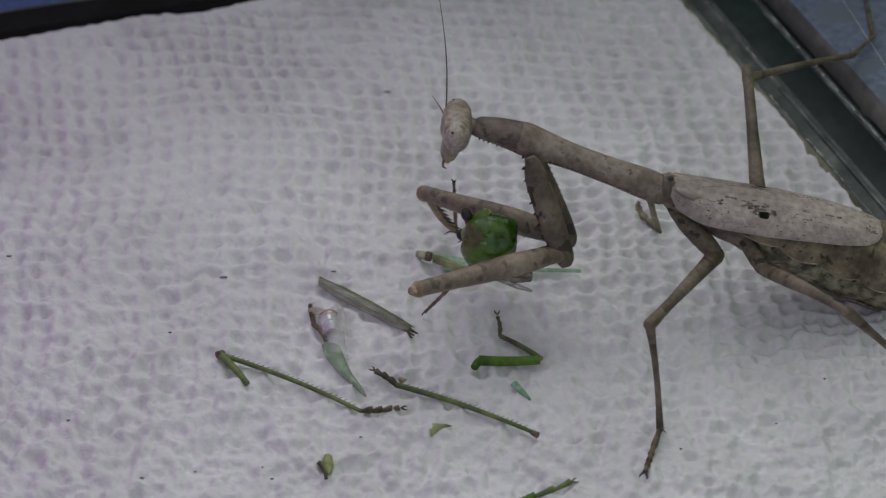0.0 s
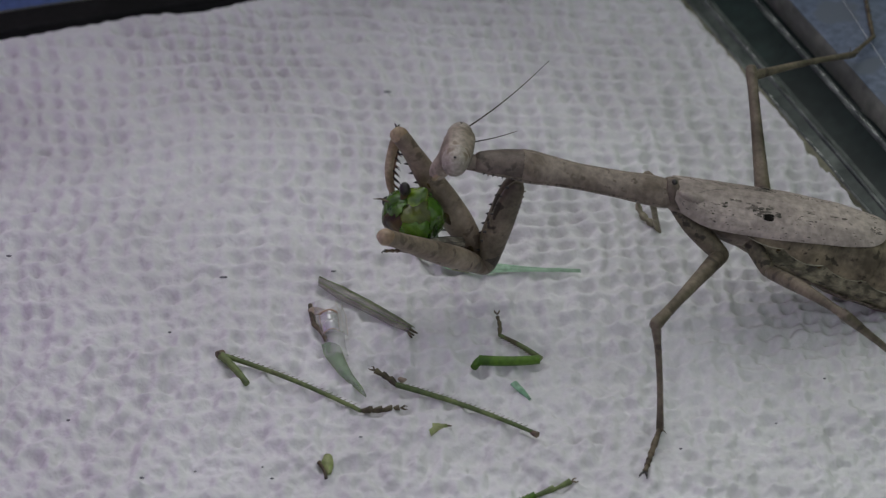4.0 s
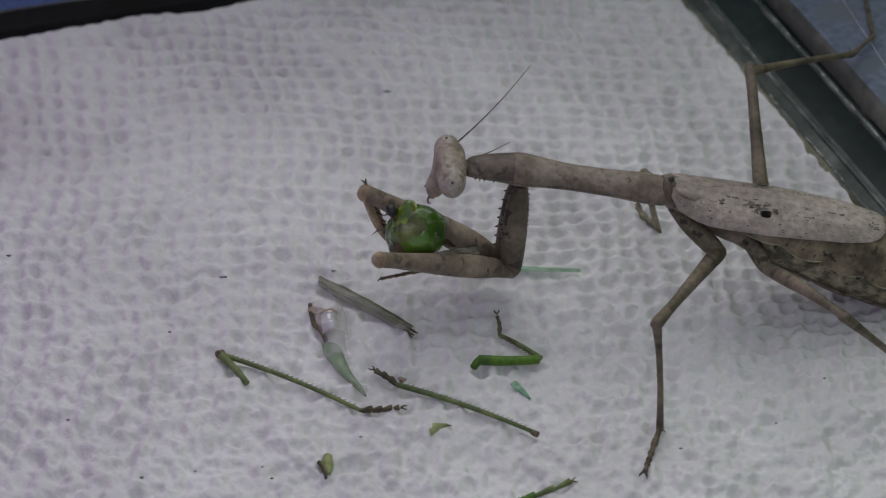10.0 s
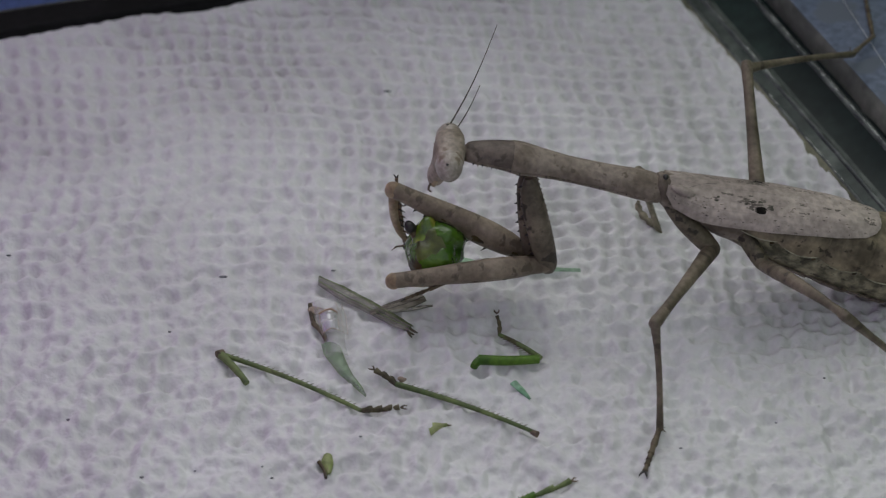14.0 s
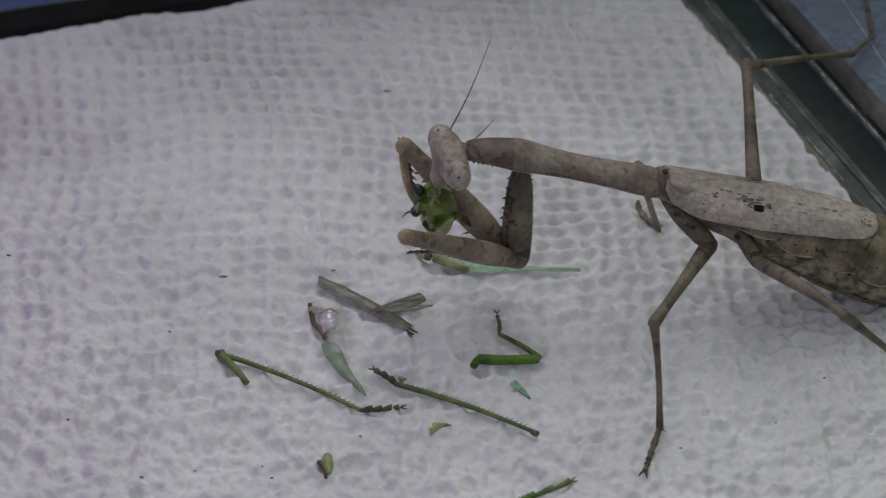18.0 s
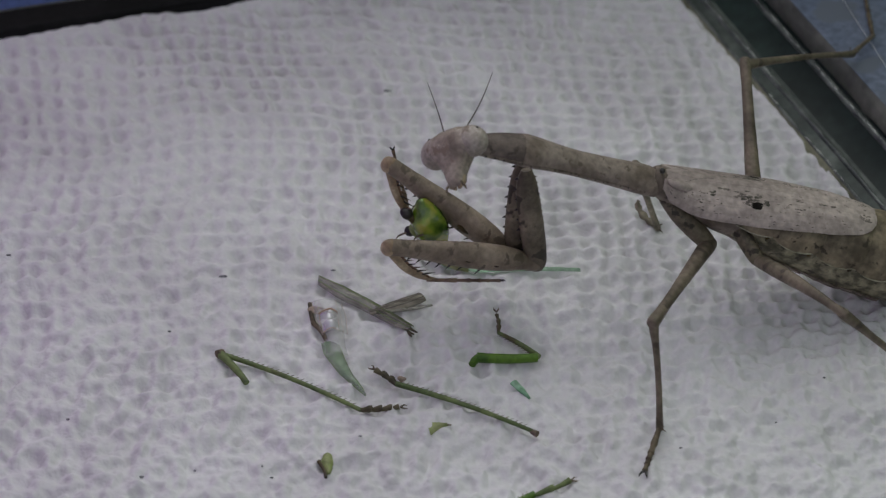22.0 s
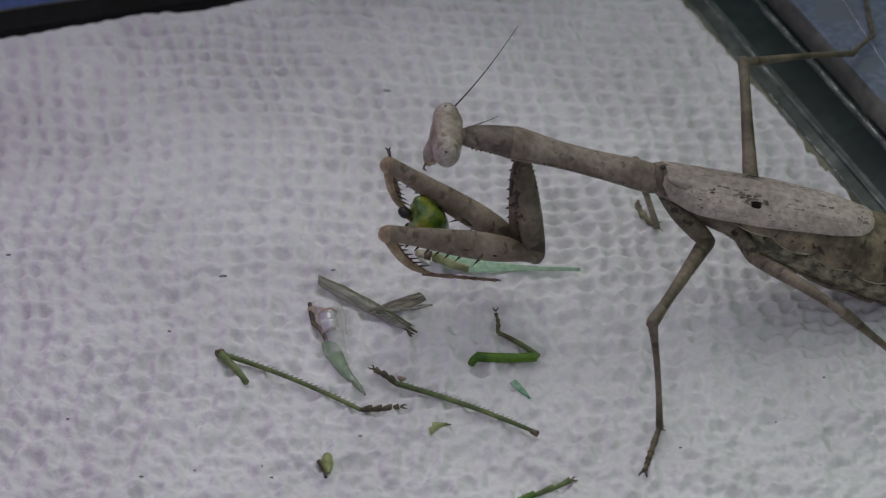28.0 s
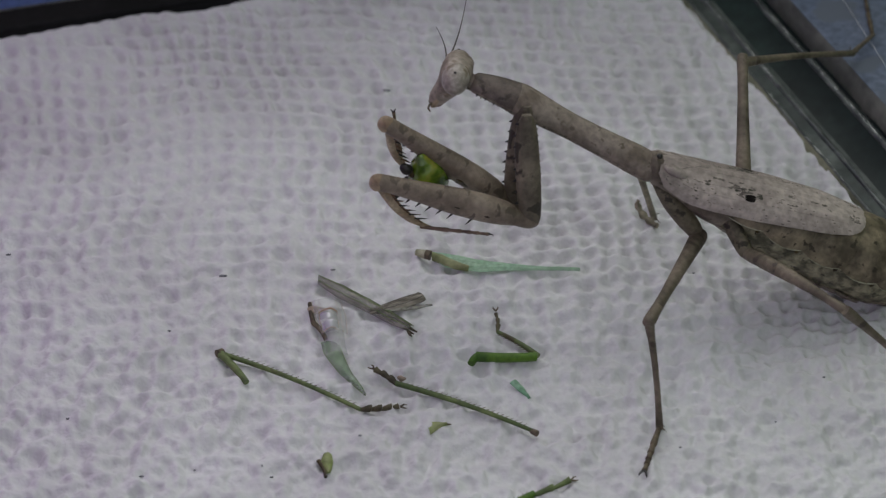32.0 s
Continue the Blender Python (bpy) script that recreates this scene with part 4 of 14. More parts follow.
# ---- torn-off pieces of the prey on the towel ----


def ground(x, y):
    return float(towel_height(np.array([x]), np.array([y]))[0])


def rest(x, y):
    """The level of the towel's ridges, on which things lie."""
    return float(towel_swell(np.array([x]), np.array([y]))[0]) + 0.27


def lying(pts, r):
    """Points of a stiff thing on the towel's ridges, lifted by their radius."""
    a, b = rest(*pts[0]), rest(*pts[-1])
    k = max(1, len(pts) - 1)
    sag = max([rest(x, y) - (a + (b - a) * i / k) for i, (x, y) in enumerate(pts)] + [0]) * 0.7
    return [(x, y, a + (b - a) * i / k + sag + rr * 0.85) for i, ((x, y), rr) in enumerate(zip(pts, r))]


def bend(p, q, n, bow=0.0):
    p, q = Vector((*p, 0)), Vector((*q, 0))
    s = (q - p).cross(Vector((0, 0, 1))).normalized()
    return [tuple((p.lerp(q, i / (n - 1)) + s * bow * math.sin(math.pi * i / (n - 1)))[:2]) for i in range(n)]


def leg_part(owner, name, p, q, r0, r1, material, bow=0.0, n=12, teeth=0, side=1, label="", knobs=0):
    pts = bend(p, q, n, bow)
    rad = [r0 + (r1 - r0) * i / (n - 1) for i in range(n)]
    if knobs:
        rad = [r * (0.72 + 0.75 * (i / (n - 1) * knobs % 1.0) ** 1.4) for i, r in enumerate(rad)]
    line = lying(pts, rad)
    bm = bmesh.new()
    pipe(bm, line, rad, 9)
    ob = part(name, bm, material, owner, label)
    d = (Vector((*q, 0)) - Vector((*p, 0))).normalized()
    s = Vector((-d.y, d.x, 0)) * side
    for k in range(teeth):
        u = 0.06 + 0.9 * k / teeth
        i = int(u * (n - 1))
        base = Vector(line[i]).lerp(Vector(line[min(i + 1, n - 1)]), u * (n - 1) - i)
        bm = bmesh.new()
        spike(bm, base + s * rad[i] * 0.8, s + d * 0.9 + Vector((0, 0, 0.15)), 0.42, 0.055, 5)
        part("bristle", bm, BROWN, ob)
    return ob


def claws(owner, p, q, r, material=None):
    z = lying([p], [r])[0][2]
    d = (Vector((*p, 0)) - Vector((*q, 0))).normalized()
    s = Vector((-d.y, d.x, 0))
    for sgn in (-1, 1):
        bm = bmesh.new()
        a = Vector((*p, z))
        pipe(bm, [a, a + d * 0.35 + s * 0.22 * sgn, a + d * 0.6 + s * 0.2 * sgn + Vector((0, 0, -0.05))], [0.09, 0.07, 0.02], 6)
        part("claw", bm, material or BROWN, owner)


leg_a = thing("severed_leg", (0, 0, 0), "long bent green cricket leg with bristles and foot on paper", "insect leg", "severed cricket legs")
leg_part(leg_a, "femur", (-16.87, -17.66), (-19.25, -14.3), 0.29, 0.36, OLIVE, 0.1)
leg_part(leg_a, "knee", (-19.5, -14.35), (-19.1, -13.9), 0.42, 0.3, BROWN, 0, 5)
leg_part(leg_a, "tibia", (-19.3, -14.05), (-6.94, -21.1), 0.23, 0.19, OLIVE, -0.35, 20, 26, 1)
leg_part(leg_a, "foot", (-6.9, -21.1), (-3.7, -20.85), 0.28, 0.2, FOOTM, 0.1, 31, 0, 1, "brown knobbly foot", 3.9)
claws(leg_a, (-3.6, -20.85), (-6.9, -21.1), 0.2)

leg_b = thing("severed_leg", (0, 0, 0), "straight green cricket shin with bristles and hooked foot", "insect leg", "severed cricket legs")
leg_part(leg_b, "tibia", (-4.0, -18.2), (7.6, -23.75), 0.26, 0.18, OLIVE, -0.3, 20, 26, 1)
leg_part(leg_b, "foot", (-3.9, -18.2), (-5.8, -16.4), 0.27, 0.22, FOOTM, 0.1, 27, 0, 1, "brown knobbly foot", 2.9)
leg_part(leg_b, "joint", (7.5, -23.7), (8.0, -24.1), 0.22, 0.30, BROWN, 0, 5)
claws(leg_b, (-5.9, -16.3), (-4, -18.2), 0.25)

leg_c = thing("severed_leg", (8.38, -14.87, 0), "bright green folded cricket leg with thick thigh", "insect leg", "severed cricket legs")


def leg_c_parts():
    for ob in (leg_part(leg_c, "femur", (3.1, -15.35), (8.35, -15.0), 0.46, 0.40, LEAFGREEN, 0.15),
               leg_part(leg_c, "hip", (3.35, -15.25), (2.7, -16.15), 0.40, 0.34, LEAFGREEN, 0.1, 8, 0, 1, "torn wet green hip end"),
               leg_part(leg_c, "tibia", (8.5, -14.8), (4.94, -11.85), 0.27, 0.18, OLIVE, 0.15, 14, 12, 1),
               leg_part(leg_c, "foot", (4.94, -11.8), (4.8, -9.6), 0.19, 0.13, FOOTM, 0.12, 27, 0, 1, "brown knobbly foot", 2.9)):
        ob.location = V(-8.38, 14.87, 0)
    for ob in leg_c.children:
        ob.location = V(-8.38, 14.87, 0)


claws(leg_c, (4.78, -9.3), (4.94, -11.8), 0.2)
leg_c_parts()

leg_d = thing("severed_leg", (0, 0, 0), "green cricket leg end with pale jointed foot", "insect leg", "severed cricket legs")
leg_part(leg_d, "tibia", (4.6, -33.2), (7.6, -31.0), 0.36, 0.32, LEAFGREEN, -0.1, 12, 8, 1)
leg_part(leg_d, "foot", (7.5, -31.05), (10.6, -29.55), 0.26, 0.21, OLIVE, 0.1, 31, 0, 1, "olive knobbly foot", 1.95)
claws(leg_d, (10.7, -29.5), (7.5, -31.0), 0.2)


def sheet(owner, name, outline, material, label="", lift=0.12, thick=0.05, curl=0.0, n=10, rough=0.06, flat_z=None):
    """A thin flake: outline of left and right margins (pairs along its length), curved across by curl."""
    bm = bmesh.new()
    layers = []
    pts = np.array(outline, float)
    k = 26
    idx = np.linspace(0, len(pts) - 1, k)
    A = [tuple(np.interp(idx, range(len(pts)), pts[:, c])) for c in range(4)]
    tops = []
    for i in range(k):
        row = []
        for j in range(n + 1):
            w = j / n
            x, y = A[0][i] + (A[2][i] - A[0][i]) * w, A[1][i] + (A[3][i] - A[1][i]) * w
            g = rest(x, y) if flat_z is None else flat_z
            row.append([x, y, g + lift + curl * math.sin(math.pi * w) + rough * noise.noise(Vector((x * 1.3, y * 1.3, 3)))])
        tops.append(row)
    for dz in (0, -thick):
        layers.append([[bm.verts.new(V(p[0], p[1], p[2] + dz)) for p in row] for row in tops])
    for g in layers:
        for i in range(k - 1):
            for j in range(n):
                bm.faces.new((g[i][j], g[i + 1][j], g[i + 1][j + 1], g[i][j + 1]))
    a, b = layers
    for i in range(k - 1):
        for j in (0, n):
            bm.faces.new((a[i][j], a[i + 1][j], b[i + 1][j], b[i][j]))
    for j in range(n):
        for i in (0, k - 1):
            bm.faces.new((a[i][j], a[i][j + 1], b[i][j + 1], b[i][j]))
    ob = part(name, bm, material, owner, label)
    return ob, tops


def veins(owner, tops, fractions, r, material):
    for w0, w1 in fractions:
        pts = []
        for i, row in enumerate(tops):
            w = (w0 + (w1 - w0) * i / (len(tops) - 1)) * (len(row) - 1)
            j = min(int(w), len(row) - 2)
            pts.append(Vector(row[j]).lerp(Vector(row[j + 1]), w - j))
        bm = bmesh.new()
        pipe(bm, pts, [r] * len(pts), 6)
        part("vein", bm, material, owner)


# long folded smoky wing
smoky = thing("torn_wing", (0, 0, 0), "long folded smoky wing strip with dark veins on paper", "insect wing", "torn cricket wings")
ob, tops = sheet(smoky, "membrane", [(-11.0, -4.15, -11.1, -5.2), (-8.8, -5.5, -9.3, -7.0), (-6.3, -7.5, -6.9, -8.9), (-3.8, -9.8, -4.4, -11.0), (-2.5, -11.2, -3.0, -11.8)], SMOKY, "", 0.25, 0.05, 0.35)
veins(smoky, tops, ((0.0, 0.0), (0.3, 0.22), (0.62, 0.6), (1.0, 1.0)), 0.022, VEIN)
veins(smoky, tops, ((0.12, 0.16), (0.2, 0.4), (0.75, 0.7)), 0.05, OLIVE)
veins(smoky, tops, ((0.45, 0.5), (0.85, 0.88)), 0.035, FRAY)
for p, q in (((-2.9, -11.2), (-2.2, -11.75)), ((-3.1, -11.5), (-2.7, -12.3)), ((-3.3, -11.3), (-2.5, -12.0))):
    leg_part(smoky, "torn_root", p, q, 0.14, 0.07, BROWN, 0.05, 6)

# clear wing with a green end
clear = thing("torn_wing", (0, 0, 0), "clear glassy wing piece with green tip and brown edge", "insect wing", "torn cricket wings")
ob, tops = sheet(clear, "membrane", [(-11.6, -7.7, -9.0, -7.9), (-11.2, -9.6, -8.5, -9.8), (-10.5, -12.0, -8.3, -12.2)], CLEAR, "clear shiny membrane", 0.45, 0.06, 0.5)
veins(clear, tops, ((0.0, 0.0), (1.0, 1.0), (0.8, 0.86)), 0.022, AMBER)
ob, tops = sheet(clear, "window_cell", [(-10.85, -9.6, -9.25, -9.4), (-10.75, -10.7, -9.1, -10.7), (-10.45, -11.9, -9.05, -11.8)], GLASSY, "shiny clear wing cell, whitened for its glint", 0.75, 0.06, 0.5, rough=0.3)
veins(clear, tops, ((0.0, 0.0), (1.0, 1.0)), 0.035, AMBER)
pipe_bm = bmesh.new()
pipe(pipe_bm, tops[0], [0.08] * len(tops[0]), 6)
pipe(pipe_bm, tops[-1], [0.03] * len(tops[-1]), 6)
part("vein", pipe_bm, RUST, clear)
ob, tops = sheet(clear, "pale_base", [(-10.4, -11.6, -8.6, -11.5), (-10.2, -12.8, -8.5, -13.0), (-10.1, -14.2, -8.2, -14.6)], CLEAR, "", 0.30, 0.05, 0.4)
ob, tops = sheet(clear, "green_tip", [(-10.55, -12.9, -9.0, -13.2), (-10.3, -14.3, -8.5, -14.9), (-9.0, -16.6, -7.8, -16.8), (-7.2, -18.8, -6.9, -18.4), (-6.6, -19.5, -6.55, -19.4)], TIPGREEN, "pale green wing tip", 0.28, 0.05, 0.3)
veins(clear, tops, ((1.0, 1.0), (0.0, 0.0)), 0.03, OLIVE)
leg_part(clear, "edge", (-11.75, -7.6), (-11.3, -10.3), 0.18, 0.24, BROWN, 0.05, 8, 0, 1, "dark brown thickened edge")
leg_part(clear, "edge", (-11.3, -10.3), (-10.2, -12.4), 0.24, 0.2, BROWN, -0.15, 8)
bm = bmesh.new()
ball(bm, (-11.1, -8.6, rest(-11.1, -8.6) + 0.25), (0.8, 0.5, 0.2), 14, 8, 0.4, 1.5)
part("root", bm, AMBER, clear, "tan torn wing root")

# pale green wing
mint = thing("torn_wing", (0, 0, 0), "pale green translucent wing with cream root on paper", "insect wing", "torn cricket wings")
ob, tops = sheet(mint, "membrane", [(-0.9, -1.55, -0.9, -2.5), (0.8, -1.85, 0.4, -3.55), (3.3, -2.6, 3.3, -4.15), (6.0, -3.1, 6.0, -3.98), (9.0, -3.5, 9.0, -3.98), (12.2, -3.72, 12.3, -4.05)], MINT_WING, "", 0.28, 0.05, 0.2)
veins(mint, tops, ((1.0, 1.0), (0.75, 0.8), (0.4, 0.5)), 0.03, MINT_WING)
ob, tops = sheet(mint, "thick_base", [(-0.95, -1.75, -0.95, -2.55), (0.0, -2.1, -0.1, -3.15), (0.9, -2.7, 0.8, -3.65), (2.4, -3.6, 2.3, -4.05)], PISTACHIO, "cream-green thickened wing base", 0.46, 0.25, 0.25)
leg_part(mint, "root", (-2.35, -1.55), (-1.5, -1.95), 0.30, 0.42, CREAM, 0, 6, 0, 1, "cream wing root")
leg_part(mint, "collar", (-1.5, -1.95), (-1.05, -2.12), 0.45, 0.45, BROWN, 0, 5, 0, 1, "brown collar")

# small flakes
fl = thing("green_flake", (0, 0, 0), "small mint green flake of prey on paper", "insect fragment", "small fragments")
sheet(fl, "blade", [(5.8, -17.9, 6.35, -17.55), (6.5, -18.8, 7.0, -18.5), (7.4, -19.8, 7.55, -19.7)], MINT, "", 0.2, 0.12, 0.12)
fl = thing("green_flake", (0, 0, 0), "small lime green flake with brown point on paper", "insect fragment", "small fragments")
sheet(fl, "blade", [(-1.5, -22.9, -1.0, -24.2), (-0.7, -22.8, -0.55, -23.75), (0.35, -22.9, 0.38, -23.1)], LIME, "", 0.22, 0.14, 0.15)
leg_part(fl, "point", (0.05, -23.0), (0.75, -22.95), 0.15, 0.05, BROWN, 0, 6, 0, 1, "brown point")
fl = thing("green_flake", (0, 0, 0), "small yellow-green cup-shaped flake with dark edge", "insect fragment", "small fragments")
sheet(fl, "blade", [(-10.0, -26.4, -9.3, -26.5), (-10.2, -27.3, -9.15, -27.4), (-9.8, -28.2, -9.25, -28.1), (-9.6, -28.7, -9.4, -28.6)], LIME, "", 0.3, 0.14, 0.2)
leg_part(fl, "edge", (-10.4, -27.1), (-9.75, -28.9), 0.20, 0.15, GORE, -0.15, 8, 0, 1, "dark brown edge")
bm = bmesh.new()
ball(bm, (-3.5, -17.45, rest(-3.5, -17.45) + 0.08), (0.40, 0.30, 0.24), 14, 10, 0.6, 2.2)
tagged(part("crumb", bm, AMBER), "tiny amber-coloured crumb on the paper towel", "crumb")

# the strip of wing that is dropped
scrap = thing("wing_scrap", (0, 0, 3), "smoky forked wing scrap that drops onto the towel", "insect wing", "torn cricket wings")
ob, tops = sheet(scrap, "membrane", [(0.0, -0.2, 0.0, 0.2), (1.5, -0.45, 1.5, 0.65), (3.0, -0.4, 3.0, 1.0), (4.3, -0.15, 4.2, 1.15), (5.3, 0.2, 5.0, 1.3)], FRAY, "", 0.0, 0.06, 0.25, flat_z=0.0)
veins(scrap, tops, ((0.0, 0.0), (0.3, 0.35), (0.6, 0.7), (1.0, 1.0)), 0.03, VEIN)
ob, tops = sheet(scrap, "green_fork", [(0.0, -0.12, 0.0, 0.1), (2.0, -0.55, 2.0, -0.1), (4.0, -0.75, 4.0, -0.35), (5.6, -0.7, 5.6, -0.55)], SMOKY, "dull grey-green strip", 0.05, 0.06, 0.1, flat_z=0.0)
veins(scrap, tops, ((0.0, 0.0), (1.0, 1.0)), 0.03, VEIN)

# grit on the paper
for k, (x, y, w, h) in enumerate(((-5.3, 22.2, 0.5, 0.22), (-39.1, -1.1, 0.3, 0.12), (-24.0, -10.4, 0.28, 0.12), (-31.9, -21.6, 0.25, 0.15), (-9.8, -3.2, 0.28, 0.1), (-19.6, -4.1, 0.45, 0.16), (-15.1, -27.6, 0.12, 0.1), (-20.8, -27.3, 0.14, 0.1), (-14.3, -28.6, 0.2, 0.1), (22.5, -3.4, 0.16, 0.1), (20.0, -25.6, 0.2, 0.08), (32.9, -17.0, 0.16, 0.1), (-25.2, -28.4, 0.3, 0.14), (28.4, -21.9, 0.18, 0.08), (-6.9, -24.3, 0.2, 0.08))):
    bm = bmesh.new()
    ball(bm, (x, y, ground(x, y) + 0.05), (w * 0.8, h * 0.8, 0.08), 10, 8, 0.5, 2.5, k)
    tagged(part("grit_speck", bm, GRIT), "tiny grey grit speck on the paper towel", "speck", "grit on the towel")

# feet that stay where they stand
near_mid_tarsus.matrix_basis = pose(-0.00366, -0.01766, 0.00088, 0.0, 0.5, -106.6)
near_hind_tarsus.matrix_basis = pose(0.02045, -0.01270, 0.00078, 0.0, 1.2, -21.8)
far_hind_ankle.matrix_basis = pose(0.01633, 0.02614, 0.00630, 0.0, 10.2, 57.3)
far_hind_tarsus.matrix_basis = pose(0.01875, 0.02990, 0.00550, 0.0, 1.5, 90.5)
far_mid_tarsus.matrix_basis = pose(-0.00257, 0.00832, 0.00060, 0.0, 3.9, 130.1)


def motions():
    walk(pronotum, [
        (0, pose(-0.00313, 0.00000, 0.01239, 0.0, -17.0, 171.2)),
        (0.5, pose(-0.00314, 0.00000, 0.01258, -0.0, -18.2, 174.3)),
        (1, pose(-0.00305, 0.00000, 0.01228, -0.0, -14.6, 177.4)),
        (1.5, pose(-0.00305, 0.00000, 0.01228, 0.0, -17.7, -176.4)),
        (2, pose(-0.00305, 0.00000, 0.01228, 0.0, -19.1, -172.8)),
        (2.5, pose(-0.00282, 0.00000, 0.01217, 0.0, -13.6, -179.1)),
        (3, pose(-0.00289, 0.00000, 0.01217, -0.0, -12.0, -176.6)),
        (3.5, pose(-0.00273, 0.00000, 0.01197, -0.0, -13.9, -176.4)),
        (5.5, pose(-0.00283, 0.00000, 0.01245, 0.0, -15.4, -177.7)),
        (6, pose(-0.00314, 0.00000, 0.01274, 0.0, -14.7, 179.5)),
        (7, pose(-0.00314, 0.00000, 0.01274, 0.0, -12.6, 178.1)),
        (7.5, pose(-0.00314, 0.00000, 0.01284, 0.0, -16.3, -177.7)),
        (8, pose(-0.00306, 0.00000, 0.01263, -0.0, -9.8, 178.9)),
        (8.5, pose(-0.00305, 0.00000, 0.01254, 0.0, -18.5, -172.3)),
        (9, pose(-0.00304, 0.00000, 0.01224, -0.0, -12.9, -176.4)),
        (9.5, pose(-0.00303, 0.00000, 0.01223, -0.0, -11.1, -178.6)),
        (10, pose(-0.00303, 0.00000, 0.01223, 0.0, -9.4, -179.3)),
        (10.5, pose(-0.00303, 0.00000, 0.01223, 0.0, -11.7, -177.6)),
        (11, pose(-0.00280, -0.00000, 0.01212, -0.0, -14.6, -175.3)),
        (11.5, pose(-0.00296, 0.00000, 0.01222, 0.0, -14.1, -177.5)),
        (12, pose(-0.00287, 0.00000, 0.01211, 0.0, -15.3, -174.5)),
        (12.5, pose(-0.00302, 0.00000, 0.01201, -0.0, -15.8, -174.1)),
        (13, pose(-0.00302, 0.00000, 0.01201, 0.0, -15.3, -174.4)),
        (13.5, pose(-0.00326, 0.00000, 0.01231, 0.0, -18.1, -171.0)),
        (14, pose(-0.00349, 0.00000, 0.01250, 0.0, -14.4, -179.1)),
        (14.5, pose(-0.00350, 0.00000, 0.01280, 0.0, -18.4, -175.6)),
        (16.5, pose(-0.00337, 0.00000, 0.01327, 0.0, -23.5, -170.7)),
        (17, pose(-0.00344, 0.00000, 0.01327, -0.0, -16.0, -173.5)),
        (17.5, pose(-0.00358, 0.00000, 0.01297, 0.0, -19.1, -172.2)),
        (18, pose(-0.00358, 0.00000, 0.01307, 0.0, -15.2, -176.5)),
        (18.5, pose(-0.00358, 0.00000, 0.01307, 0.0, -20.7, -172.8)),
        (19, pose(-0.00358, 0.00000, 0.01296, 0.0, -17.7, -173.9)),
        (19.5, pose(-0.00357, 0.00000, 0.01286, 0.0, -18.3, -173.0)),
        (20, pose(-0.00357, 0.00000, 0.01295, 0.0, -13.0, -179.5)),
        (20.5, pose(-0.00357, -0.00000, 0.01295, 0.0, -10.7, 178.5)),
        (21, pose(-0.00357, 0.00000, 0.01295, -0.0, -6.5, 174.1)),
        (21.5, pose(-0.00357, 0.00000, 0.01295, -0.0, -6.5, 174.1)),
        (21.8, pose(-0.00357, 0.00000, 0.01295, -0.0, -6.5, 174.1)),
        (21.9, pose(-0.00380, 0.00000, 0.01314, 0.0, -23.4, -168.5)),
        (22, pose(-0.00380, 0.00000, 0.01314, 0.0, -23.4, -168.5)),
        (22.1, pose(-0.00380, 0.00000, 0.01304, -0.0, -17.0, -178.2)),
        (22.5, pose(-0.00380, 0.00000, 0.01304, -0.0, -17.0, -178.2)),
        (23, pose(-0.00380, 0.00000, 0.01304, 0.0, -17.0, -178.2)),
        (24, pose(-0.00380, 0.00000, 0.01323, -0.0, -17.1, -178.8)),
        (25, pose(-0.00380, 0.00000, 0.01322, -0.0, -17.1, -178.8)),
        (25.5, pose(-0.00373, 0.00000, 0.01322, 0.0, -15.2, 179.9)),
        (27.5, pose(-0.00381, 0.00000, 0.01350, 0.0, -17.7, -177.7)),
        (28, pose(-0.00381, -0.00000, 0.01350, -0.0, -17.2, -178.5)),
        (28.5, pose(-0.00374, 0.00000, 0.01349, -0.0, -15.3, 179.3)),
        (29, pose(-0.00381, 0.00000, 0.01359, 0.0, -16.2, 178.6)),
        (29.5, pose(-0.00374, 0.00000, 0.01369, 0.0, -13.8, 176.5)),
        (30, pose(-0.00374, 0.00000, 0.01368, 0.0, -13.1, 176.1)),
        (30.5, pose(-0.00366, 0.00000, 0.01358, 0.0, -20.2, -175.8)),
        (31, pose(-0.00374, 0.00000, 0.01377, 0.0, -19.0, -177.7)),
        (31.5, pose(-0.00338, -0.00000, 0.01407, 0.0, -25.6, 169.6)),
        (32, pose(-0.00415, 0.00000, 0.01475, 0.0, -25.0, 170.1)),
    ])
